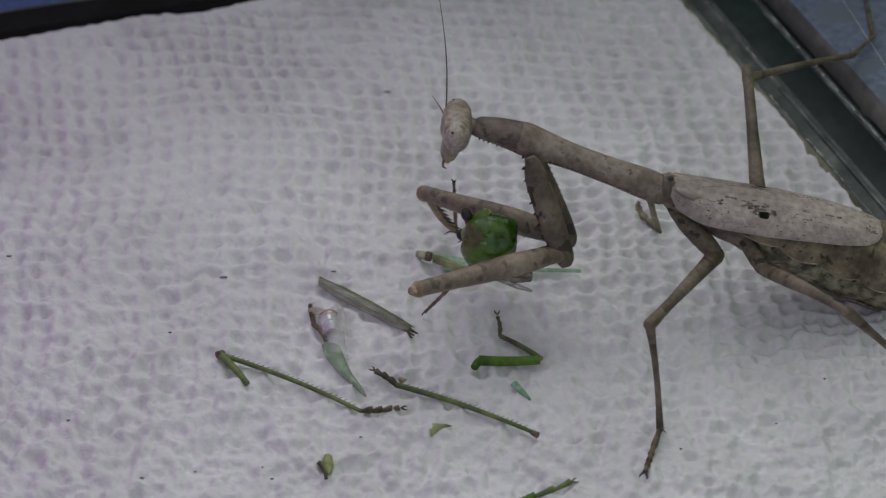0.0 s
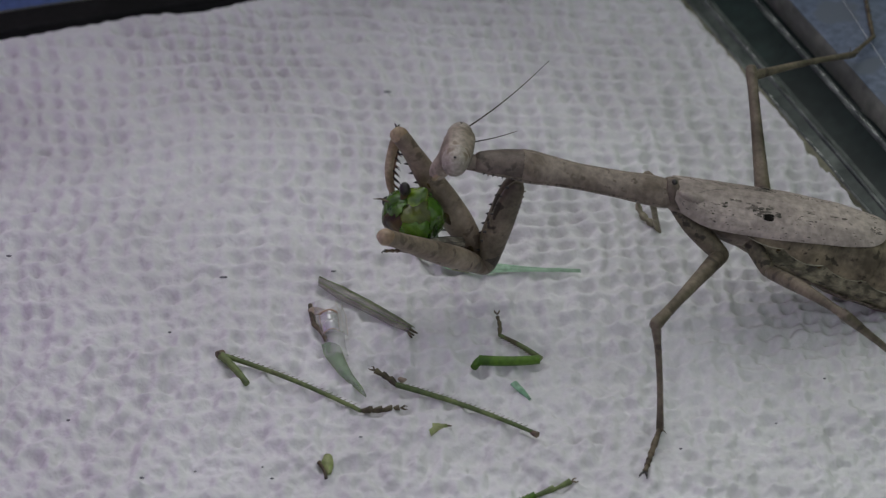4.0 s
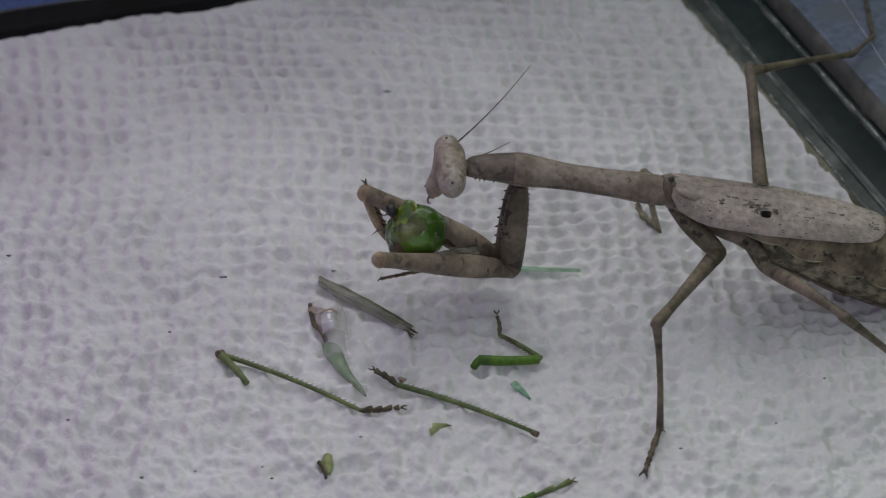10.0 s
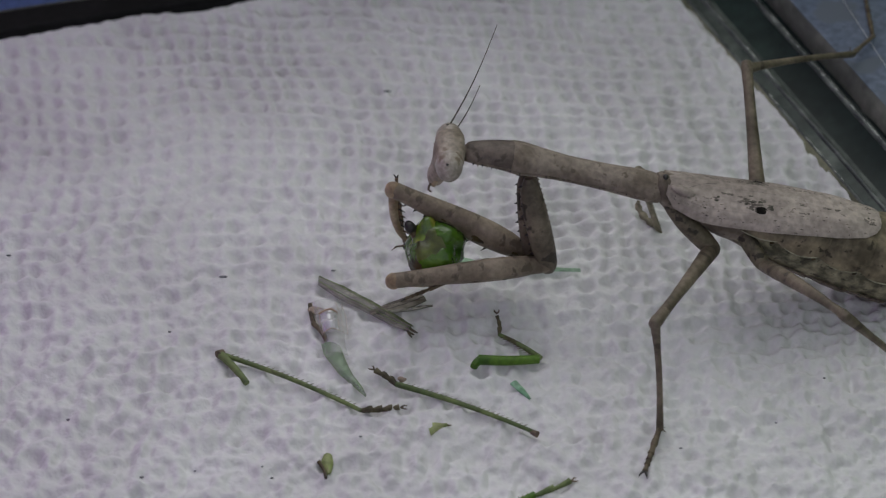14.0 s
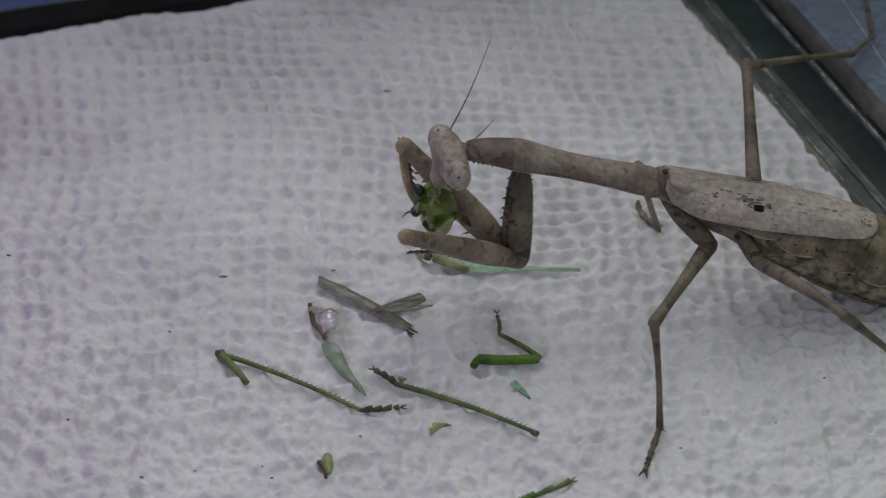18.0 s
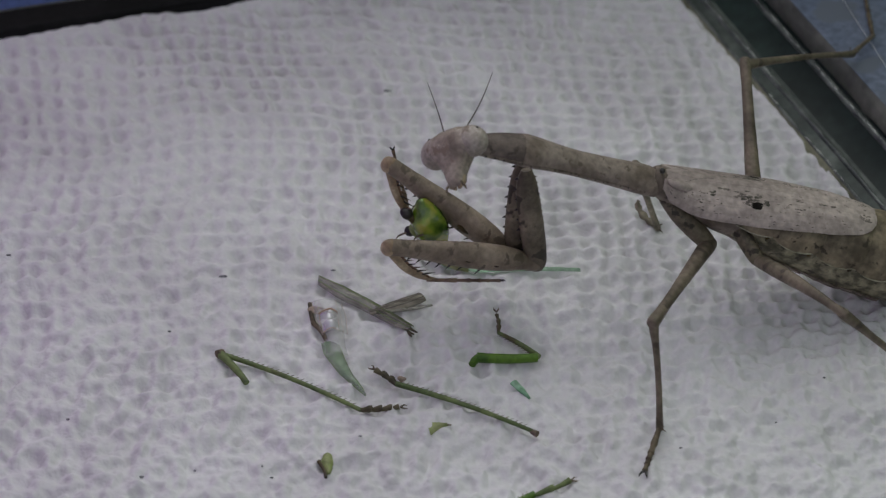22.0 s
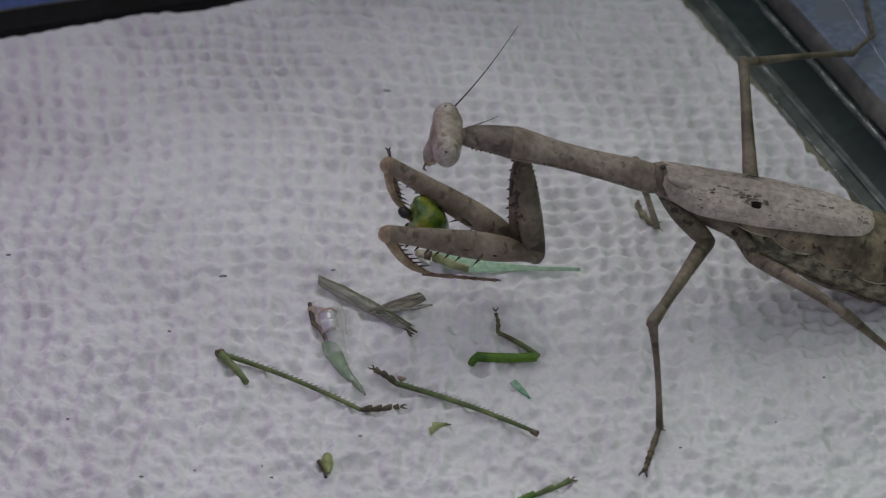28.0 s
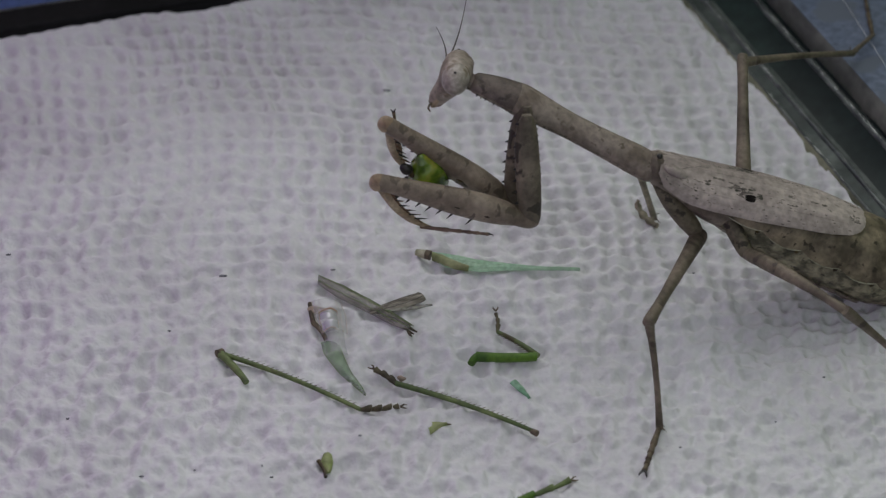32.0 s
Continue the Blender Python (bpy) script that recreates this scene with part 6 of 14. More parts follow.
    walk(head, [
        (0, pose(-0.02037, 0.00268, 0.01701, 9.6, 8.1, 179.3)),
        (0.5, pose(-0.02054, 0.00155, 0.01760, 8.4, 3.7, 178.4)),
        (1, pose(-0.02064, 0.00060, 0.01648, 4.6, -11.8, -178.0)),
        (1.5, pose(-0.02074, -0.00100, 0.01740, 9.3, -10.2, 176.1)),
        (2, pose(-0.02006, -0.00219, 0.01789, 28.8, -15.5, 162.2)),
        (2.5, pose(-0.02079, -0.00020, 0.01607, 2.9, -5.7, -176.5)),
        (3, pose(-0.02085, -0.00113, 0.01563, -5.6, -11.7, -175.5)),
        (3.5, pose(-0.02046, -0.00061, 0.01613, 8.7, -11.9, 172.7)),
        (5.5, pose(-0.02065, 0.00003, 0.01716, 8.6, -16.9, 173.9)),
        (6, pose(-0.02090, 0.00047, 0.01704, 11.0, -8.9, 175.7)),
        (7, pose(-0.02099, 0.00068, 0.01641, 8.1, -11.6, 174.7)),
        (7.5, pose(-0.02069, -0.00172, 0.01731, -8.6, -8.6, -163.7)),
        (8, pose(-0.02098, 0.00029, 0.01532, -15.8, -6.9, -175.6)),
        (8.5, pose(-0.02011, -0.00261, 0.01839, 20.8, -51.9, 148.0)),
        (8.733, pose(-0.02043, -0.00212, 0.01710, -10.3, -31.1, -172.9)),
        (9, pose(-0.02075, -0.00162, 0.01580, -20.8, -1.9, -152.0)),
        (9.5, pose(-0.02091, -0.00068, 0.01527, -5.9, -3.8, -178.8)),
        (10, pose(-0.02107, -0.00024, 0.01483, -5.2, -5.3, -173.4)),
        (10.5, pose(-0.02091, -0.00053, 0.01555, -1.9, -5.4, 178.1)),
        (11, pose(-0.02066, -0.00154, 0.01618, -12.0, -1.3, -163.6)),
        (11.5, pose(-0.02068, -0.00069, 0.01619, -3.5, -2.1, 179.3)),
        (12, pose(-0.02065, -0.00180, 0.01655, -7.2, -12.4, -173.4)),
        (12.5, pose(-0.02074, -0.00165, 0.01666, -4.6, -12.6, -176.4)),
        (13, pose(-0.02076, -0.00156, 0.01654, -5.4, -13.3, -176.1)),
        (13.5, pose(-0.02075, -0.00211, 0.01792, 32.9, -24.8, -161.0)),
        (14, pose(-0.02108, -0.00039, 0.01646, 2.1, -1.8, 179.8)),
        (14.5, pose(-0.02094, -0.00100, 0.01812, -1.7, -4.5, -174.9)),
        (16.5, pose(-0.02007, -0.00307, 0.01992, -48.4, -6.3, -164.8)),
        (17, pose(-0.02091, -0.00217, 0.01764, -42.2, 5.0, -154.9)),
        (17.5, pose(-0.02063, -0.00221, 0.01845, -5.6, -15.6, 178.7)),
        (18, pose(-0.02106, -0.00157, 0.01716, -13.5, 7.9, -161.2)),
        (18.5, pose(-0.02096, -0.00224, 0.01888, -3.1, 0.2, 180.0)),
        (19, pose(-0.02112, -0.00257, 0.01780, -45.5, 4.8, -147.0)),
        (19.5, pose(-0.02108, -0.00222, 0.01796, -10.7, -3.4, -175.7)),
        (20, pose(-0.02121, -0.00029, 0.01652, 1.3, -1.2, -179.1)),
        (20.5, pose(-0.02130, 0.00041, 0.01582, -1.4, 0.2, -179.3)),
        (21, pose(-0.02135, 0.00181, 0.01458, -0.8, 0.9, -179.9)),
        (21.5, pose(-0.02138, 0.00183, 0.01458, -1.0, 1.3, -178.7)),
        (21.8, pose(-0.02138, 0.00183, 0.01458, -1.0, 1.3, -178.7)),
        (21.9, pose(-0.02073, -0.00436, 0.02024, 40.7, -27.6, -128.0)),
        (22, pose(-0.02073, -0.00436, 0.02024, 40.7, -27.6, -128.0)),
        (22.1, pose(-0.02130, -0.00053, 0.01777, -4.6, 1.5, -177.3)),
        (22.5, pose(-0.02130, -0.00053, 0.01777, -4.6, 1.5, -177.3)),
        (23, pose(-0.02130, -0.00053, 0.01777, -4.6, 1.5, -177.3)),
        (24, pose(-0.02130, -0.00037, 0.01800, -4.3, 1.6, -177.3)),
        (25, pose(-0.02130, -0.00037, 0.01799, -4.3, 1.6, -177.3)),
        (25.5, pose(-0.02133, -0.00000, 0.01755, -9.0, -6.4, 179.0)),
        (27.5, pose(-0.02130, -0.00071, 0.01855, -7.0, -4.8, -178.5)),
        (28, pose(-0.02130, -0.00046, 0.01842, -6.7, -5.0, -178.6)),
        (28.5, pose(-0.02120, 0.00048, 0.01787, -16.1, -6.5, 177.5)),
        (29, pose(-0.02111, 0.00040, 0.01817, 4.9, -4.1, -177.9)),
        (29.5, pose(-0.02116, 0.00106, 0.01756, 3.1, -3.2, -177.8)),
        (30, pose(-0.02118, 0.00127, 0.01734, 2.3, -2.9, -178.5)),
        (30.5, pose(-0.02087, -0.00103, 0.01945, -10.0, -6.4, -176.7)),
        (31, pose(-0.02101, -0.00064, 0.01935, -18.9, -11.8, -175.7)),
        (31.27, pose(-0.02019, 0.00087, 0.02091, 23.3, -33.0, -157.5)),
        (31.5, pose(-0.01938, 0.00237, 0.02246, 77.2, -59.6, -163.7)),
        (31.73, pose(-0.01994, 0.00280, 0.02225, 47.6, -32.6, -169.6)),
        (32, pose(-0.02050, 0.00323, 0.02203, 20.4, -10.7, 172.9)),
    ])
    walk(far_antenna, [
        (0, pose(-0.02178, 0.00336, 0.01741, 105.3, -17.4, 92.5)),
        (0.5, pose(-0.02191, 0.00223, 0.01812, 105.2, -20.0, 92.6)),
        (1, pose(-0.02185, 0.00116, 0.01740, 118.0, -20.2, 63.1)),
        (1.5, pose(-0.02191, -0.00026, 0.01823, 117.4, -14.9, 65.2)),
        (2, pose(-0.02095, -0.00104, 0.01859, 117.8, 1.1, 50.5)),
        (2.5, pose(-0.02210, 0.00030, 0.01688, 115.8, -15.1, 56.6)),
        (3, pose(-0.02206, -0.00074, 0.01664, 116.3, -12.5, 54.2)),
        (3.5, pose(-0.02156, 0.00018, 0.01701, 117.2, -6.0, 47.0)),
        (5.5, pose(-0.02169, 0.00080, 0.01813, 117.9, -10.0, 43.0)),
        (6, pose(-0.02209, 0.00123, 0.01783, 117.7, -9.8, 44.1)),
        (7, pose(-0.02213, 0.00143, 0.01728, 117.4, -8.9, 46.1)),
        (7.5, pose(-0.02199, -0.00164, 0.01828, 117.4, -7.3, 46.2)),
        (8, pose(-0.02224, 0.00053, 0.01630, 114.3, -16.0, 59.9)),
        (8.5, pose(-0.02011, -0.00171, 0.01973, 110.1, 12.2, 39.4)),
        (9, pose(-0.02205, -0.00201, 0.01670, 103.6, -15.0, 67.8)),
        (9.5, pose(-0.02222, -0.00023, 0.01611, 104.8, -9.6, 61.0)),
        (10, pose(-0.02239, 0.00009, 0.01570, 108.1, -13.8, 48.3)),
        (10.5, pose(-0.02216, 0.00004, 0.01639, 108.0, -11.1, 48.7)),
        (11, pose(-0.02204, -0.00154, 0.01701, 107.8, -14.6, 49.7)),
        (11.5, pose(-0.02199, -0.00016, 0.01698, 109.6, -9.8, 40.5)),
        (12, pose(-0.02185, -0.00148, 0.01758, 109.6, -9.7, 40.2)),
        (12.5, pose(-0.02193, -0.00124, 0.01768, 109.4, -8.3, 41.4)),
        (13, pose(-0.02193, -0.00116, 0.01758, 109.3, -8.1, 42.1)),
        (13.5, pose(-0.02207, -0.00167, 0.01875, 122.8, 12.0, 87.0)),
        (14, pose(-0.02241, 0.00020, 0.01718, 125.3, -22.8, 63.6)),
        (14.5, pose(-0.02227, -0.00059, 0.01894, 131.1, -16.0, 47.8)),
        (16.5, pose(-0.02123, -0.00355, 0.02094, 129.5, 1.2, 51.4)),
        (17, pose(-0.02217, -0.00283, 0.01841, 128.9, -11.5, 51.2)),
        (17.5, pose(-0.02172, -0.00170, 0.01953, 128.0, 1.1, 56.5)),
        (18, pose(-0.02255, -0.00169, 0.01777, 125.1, -16.7, 66.9)),
        (18.5, pose(-0.02231, -0.00173, 0.01960, 130.5, -6.4, 45.5)),
        (19, pose(-0.02225, -0.00344, 0.01857, 129.6, -13.7, 49.3)),
        (19.5, pose(-0.02241, -0.00191, 0.01883, 129.6, -8.4, 48.8)),
        (20, pose(-0.02256, 0.00025, 0.01723, 130.1, -10.9, 46.2)),
        (20.5, pose(-0.02266, 0.00093, 0.01653, 130.0, -11.1, 46.3)),
        (21, pose(-0.02271, 0.00235, 0.01527, 130.1, -11.8, 46.2)),
        (21.5, pose(-0.02276, 0.00233, 0.01526, 130.0, -11.7, 46.5)),
        (21.8, pose(-0.02276, 0.00233, 0.01526, 130.0, -11.7, 46.5)),
        (21.9, pose(-0.02159, -0.00486, 0.02085, 142.0, 12.5, 98.1)),
        (22, pose(-0.02159, -0.00486, 0.02085, 142.0, 12.5, 98.1)),
        (22.1, pose(-0.02270, -0.00010, 0.01848, 141.1, -22.2, 62.9)),
        (22.5, pose(-0.02270, -0.00010, 0.01848, 141.1, -22.2, 62.9)),
        (23, pose(-0.02269, -0.00010, 0.01847, 141.1, -22.2, 62.9)),
        (24, pose(-0.02270, 0.00006, 0.01870, 140.8, -21.9, 63.8)),
        (25, pose(-0.02269, 0.00006, 0.01869, 140.5, -22.9, 64.4)),
        (25.5, pose(-0.02257, 0.00046, 0.01847, 145.3, -15.4, 51.7)),
        (27.5, pose(-0.02259, -0.00029, 0.01942, 144.8, -14.9, 53.9)),
        (28, pose(-0.02259, -0.00002, 0.01930, 144.8, -14.4, 53.9)),
        (28.5, pose(-0.02244, 0.00087, 0.01884, 147.0, -11.1, 45.1)),
        (29, pose(-0.02243, 0.00096, 0.01892, 144.0, -22.3, 57.1)),
        (29.5, pose(-0.02249, 0.00160, 0.01831, 144.0, -24.0, 57.1)),
        (30, pose(-0.02251, 0.00181, 0.01808, 143.9, -24.1, 57.5)),
        (30.5, pose(-0.02215, -0.00068, 0.02038, 150.3, -7.9, 39.1)),
        (31, pose(-0.02217, -0.00043, 0.02045, 150.1, -9.1, 40.4)),
        (31.5, pose(-0.02058, 0.00286, 0.02344, 152.9, 15.7, 84.0)),
        (32, pose(-0.02164, 0.00414, 0.02274, 152.3, 11.7, 81.8)),
    ])
    walk(near_antenna, [
        (0, pose(-0.02182, 0.00227, 0.01759, 107.9, 25.7, 96.6)),
        (0.5, pose(-0.02195, 0.00114, 0.01828, 107.9, 25.5, 96.6)),
        (1, pose(-0.02179, 0.00007, 0.01749, 96.5, 20.9, 60.4)),
        (1.5, pose(-0.02196, -0.00135, 0.01840, 96.4, 18.8, 60.0)),
        (2, pose(-0.02112, -0.00200, 0.01910, 97.1, 14.8, 63.0)),
        (2.5, pose(-0.02203, -0.00079, 0.01693, 94.3, 27.5, 57.0)),
        (3, pose(-0.02199, -0.00184, 0.01653, 93.7, 27.1, 55.7)),
        (3.5, pose(-0.02167, -0.00090, 0.01717, 91.9, 26.8, 51.7)),
        (5.5, pose(-0.02176, -0.00029, 0.01829, 92.0, 23.6, 52.0)),
        (6, pose(-0.02214, 0.00015, 0.01803, 93.1, 19.6, 55.2)),
        (7, pose(-0.02219, 0.00034, 0.01743, 93.4, 20.1, 56.3)),
        (7.5, pose(-0.02171, -0.00269, 0.01812, 91.4, 22.1, 51.0)),
        (8, pose(-0.02220, -0.00053, 0.01600, 95.5, 24.3, 60.7)),
        (8.5, pose(-0.02040, -0.00275, 0.01998, 92.8, 30.9, 55.5)),
        (9, pose(-0.02157, -0.00292, 0.01631, 93.4, 16.9, 58.0)),
        (9.5, pose(-0.02220, -0.00132, 0.01600, 91.7, 21.1, 53.3)),
        (10, pose(-0.02227, -0.00100, 0.01560, 91.6, 21.6, 52.9)),
        (10.5, pose(-0.02221, -0.00106, 0.01635, 91.3, 22.4, 52.2)),
        (11, pose(-0.02174, -0.00258, 0.01678, 92.1, 14.1, 55.3)),
        (11.5, pose(-0.02201, -0.00126, 0.01691, 88.5, 23.0, 46.2)),
        (12, pose(-0.02175, -0.00256, 0.01745, 88.4, 21.8, 45.9)),
        (12.5, pose(-0.02188, -0.00233, 0.01759, 88.5, 23.2, 46.2)),
        (13, pose(-0.02188, -0.00225, 0.01748, 88.9, 23.2, 47.3)),
        (13.5, pose(-0.02154, -0.00246, 0.01929, 90.7, 8.1, 59.7)),
        (14, pose(-0.02241, -0.00090, 0.01722, 91.7, 5.1, 70.3)),
        (14.5, pose(-0.02218, -0.00168, 0.01891, 89.9, 26.1, 66.4)),
        (16.5, pose(-0.02112, -0.00427, 0.02012, 86.0, 13.9, 50.9)),
        (17, pose(-0.02176, -0.00354, 0.01767, 86.1, 14.3, 51.0)),
        (17.5, pose(-0.02177, -0.00280, 0.01943, 85.6, 24.5, 49.7)),
        (18, pose(-0.02218, -0.00269, 0.01752, 89.5, 16.1, 63.6)),
        (18.5, pose(-0.02231, -0.00283, 0.01955, 85.2, 24.1, 53.4)),
        (19, pose(-0.02177, -0.00405, 0.01779, 84.4, 12.6, 49.0)),
        (19.5, pose(-0.02234, -0.00299, 0.01863, 84.5, 18.6, 49.3)),
        (20, pose(-0.02254, -0.00085, 0.01726, 86.8, 18.6, 56.7)),
        (20.5, pose(-0.02265, -0.00017, 0.01650, 86.8, 18.2, 56.5)),
        (21, pose(-0.02271, 0.00125, 0.01526, 86.7, 17.9, 56.3)),
        (21.5, pose(-0.02273, 0.00123, 0.01524, 86.7, 17.8, 56.5)),
        (21.8, pose(-0.02273, 0.00123, 0.01524, 86.7, 17.8, 56.5)),
        (21.9, pose(-0.02126, -0.00525, 0.02132, 88.3, 1.7, 71.2)),
        (22, pose(-0.02126, -0.00525, 0.02132, 88.3, 1.7, 71.2)),
        (22.1, pose(-0.02264, -0.00120, 0.01839, 83.8, 24.1, 62.1)),
        (22.5, pose(-0.02264, -0.00120, 0.01839, 83.8, 24.1, 62.1)),
        (23, pose(-0.02264, -0.00120, 0.01839, 83.8, 24.1, 62.1)),
        (24, pose(-0.02264, -0.00104, 0.01862, 83.4, 24.0, 61.2)),
        (25, pose(-0.02264, -0.00104, 0.01861, 82.9, 24.2, 59.9)),
        (25.5, pose(-0.02261, -0.00063, 0.01830, 80.4, 24.2, 53.9)),
        (27.5, pose(-0.02257, -0.00138, 0.01929, 81.6, 25.2, 56.8)),
        (28, pose(-0.02258, -0.00111, 0.01917, 81.5, 25.6, 56.6)),
        (28.5, pose(-0.02252, -0.00019, 0.01854, 82.0, 24.9, 57.7)),
        (29, pose(-0.02238, -0.00013, 0.01901, 86.8, 22.6, 70.4)),
        (29.5, pose(-0.02245, 0.00050, 0.01837, 87.0, 21.9, 70.9)),
        (30, pose(-0.02248, 0.00071, 0.01813, 87.0, 22.5, 70.9)),
        (30.5, pose(-0.02211, -0.00176, 0.02019, 79.5, 25.2, 53.9)),
        (31, pose(-0.02217, -0.00147, 0.02010, 76.5, 28.2, 47.8)),
        (31.5, pose(-0.01962, 0.00288, 0.02398, 98.5, 25.8, 97.5)),
        (32, pose(-0.02170, 0.00311, 0.02312, 97.5, 19.8, 94.7)),
    ])
    walk(far_coxa, [
        (0, pose(-0.01464, 0.00060, 0.01682, 146.8, 67.6, -27.5)),
        (0.5, pose(-0.01482, 0.00060, 0.01650, 175.8, 75.5, -3.7)),
        (1, pose(-0.01495, 0.00060, 0.01568, 27.8, 72.4, -150.8)),
        (1.5, pose(-0.01519, 0.00060, 0.01523, 17.2, 70.5, -162.0)),
        (2, pose(-0.01518, 0.00060, 0.01491, 13.7, 70.0, -165.7)),
        (2.5, pose(-0.01526, 0.00060, 0.01427, 5.2, 68.5, -174.6)),
        (3, pose(-0.01540, 0.00060, 0.01382, 2.9, 76.7, -177.0)),
        (3.5, pose(-0.01540, 0.00060, 0.01369, 14.7, 70.6, -164.6)),
        (5.5, pose(-0.01532, 0.00060, 0.01521, 21.2, 74.2, -157.8)),
        (6, pose(-0.01557, 0.00060, 0.01539, 24.7, 83.8, -154.7)),
        (7, pose(-0.01527, 0.00060, 0.01507, 64.9, 80.2, -112.8)),
        (7.5, pose(-0.01557, 0.00060, 0.01551, 24.2, 78.4, -154.8)),
        (8, pose(-0.01551, 0.00060, 0.01475, 16.2, 76.5, -163.1)),
        (8.5, pose(-0.01575, 0.00060, 0.01468, -4.4, 71.8, 175.4)),
        (9, pose(-0.01524, 0.00060, 0.01359, -33.8, 86.5, 145.7)),
        (9.5, pose(-0.01524, 0.00060, 0.01359, -7.7, 82.1, 172.0)),
        (10, pose(-0.01524, 0.00060, 0.01339, -0.2, 81.8, 179.8)),
        (10.5, pose(-0.01524, 0.00060, 0.01339, -3.5, 81.6, 176.4)),
        (11, pose(-0.01505, 0.00060, 0.01358, -18.1, 84.8, 161.5)),
        (11.5, pose(-0.01490, 0.00060, 0.01358, 77.1, 89.2, -102.7)),
        (12, pose(-0.01490, 0.00060, 0.01357, 21.4, 79.7, -157.8)),
        (12.5, pose(-0.01489, 0.00060, 0.01338, 92.2, 87.6, -87.1)),
        (13, pose(-0.01489, 0.00060, 0.01325, 123.5, 86.1, -55.4)),
        (13.5, pose(-0.01490, 0.00060, 0.01388, 133.7, 85.4, -45.2)),
        (14, pose(-0.01467, 0.00060, 0.01439, 144.4, 86.1, -34.8)),
        (14.5, pose(-0.01492, 0.00060, 0.01483, 31.6, 85.9, -147.8)),
        (16.5, pose(-0.01639, 0.00060, 0.01641, 1.7, 49.7, -178.4)),
        (17, pose(-0.01613, 0.00060, 0.01501, -4.7, 62.9, 175.1)),
        (17.5, pose(-0.01588, 0.00060, 0.01482, 7.4, 68.8, -172.3)),
        (18, pose(-0.01506, 0.00060, 0.01500, 44.4, 81.6, -134.2)),
        (18.5, pose(-0.01525, 0.00060, 0.01500, 33.0, 77.6, -145.6)),
        (19, pose(-0.01588, 0.00060, 0.01500, -0.6, 66.3, 179.4)),
        (19.5, pose(-0.01573, 0.00060, 0.01500, 2.0, 67.5, -177.9)),
        (20, pose(-0.01506, 0.00060, 0.01512, 22.8, 76.0, -156.2)),
        (20.5, pose(-0.01501, 0.00060, 0.01499, 41.4, 78.8, -137.0)),
        (21, pose(-0.01501, 0.00060, 0.01492, 42.8, 81.1, -135.8)),
        (21.5, pose(-0.01500, 0.00060, 0.01492, 50.9, 81.6, -127.5)),
        (22, pose(-0.01491, 0.00060, 0.01524, 54.0, 80.9, -124.2)),
        (22.5, pose(-0.01477, 0.00060, 0.01523, 74.6, 84.7, -103.9)),
        (23, pose(-0.01477, 0.00060, 0.01523, 86.0, 84.3, -92.3)),
        (24, pose(-0.01477, 0.00060, 0.01554, 84.8, 84.1, -93.4)),
        (25, pose(-0.01477, 0.00060, 0.01554, 83.5, 83.6, -94.7)),
        (25.5, pose(-0.01540, 0.00060, 0.01585, 24.8, 85.4, -154.6)),
        (27.5, pose(-0.01506, 0.00060, 0.01584, 49.4, 87.2, -130.0)),
        (28, pose(-0.01506, 0.00060, 0.01583, 61.6, 87.8, -117.8)),
        (28.5, pose(-0.01540, 0.00060, 0.01602, 15.3, 72.3, -164.0)),
        (29, pose(-0.01516, 0.00060, 0.01646, 27.6, 74.9, -151.2)),
        (29.5, pose(-0.01512, 0.00060, 0.01665, 39.4, 77.8, -138.9)),
        (30, pose(-0.01507, 0.00060, 0.01671, 49.8, 81.5, -128.6)),
        (30.5, pose(-0.01526, 0.00060, 0.01645, 9.6, 73.6, -170.0)),
        (31, pose(-0.01516, 0.00060, 0.01645, 10.9, 79.6, -168.7)),
        (31.5, pose(-0.01483, 0.00060, 0.01946, -14.6, 86.0, 165.2)),
        (32, pose(-0.01491, 0.00060, 0.02131, 43.9, 82.0, -134.7)),
    ])
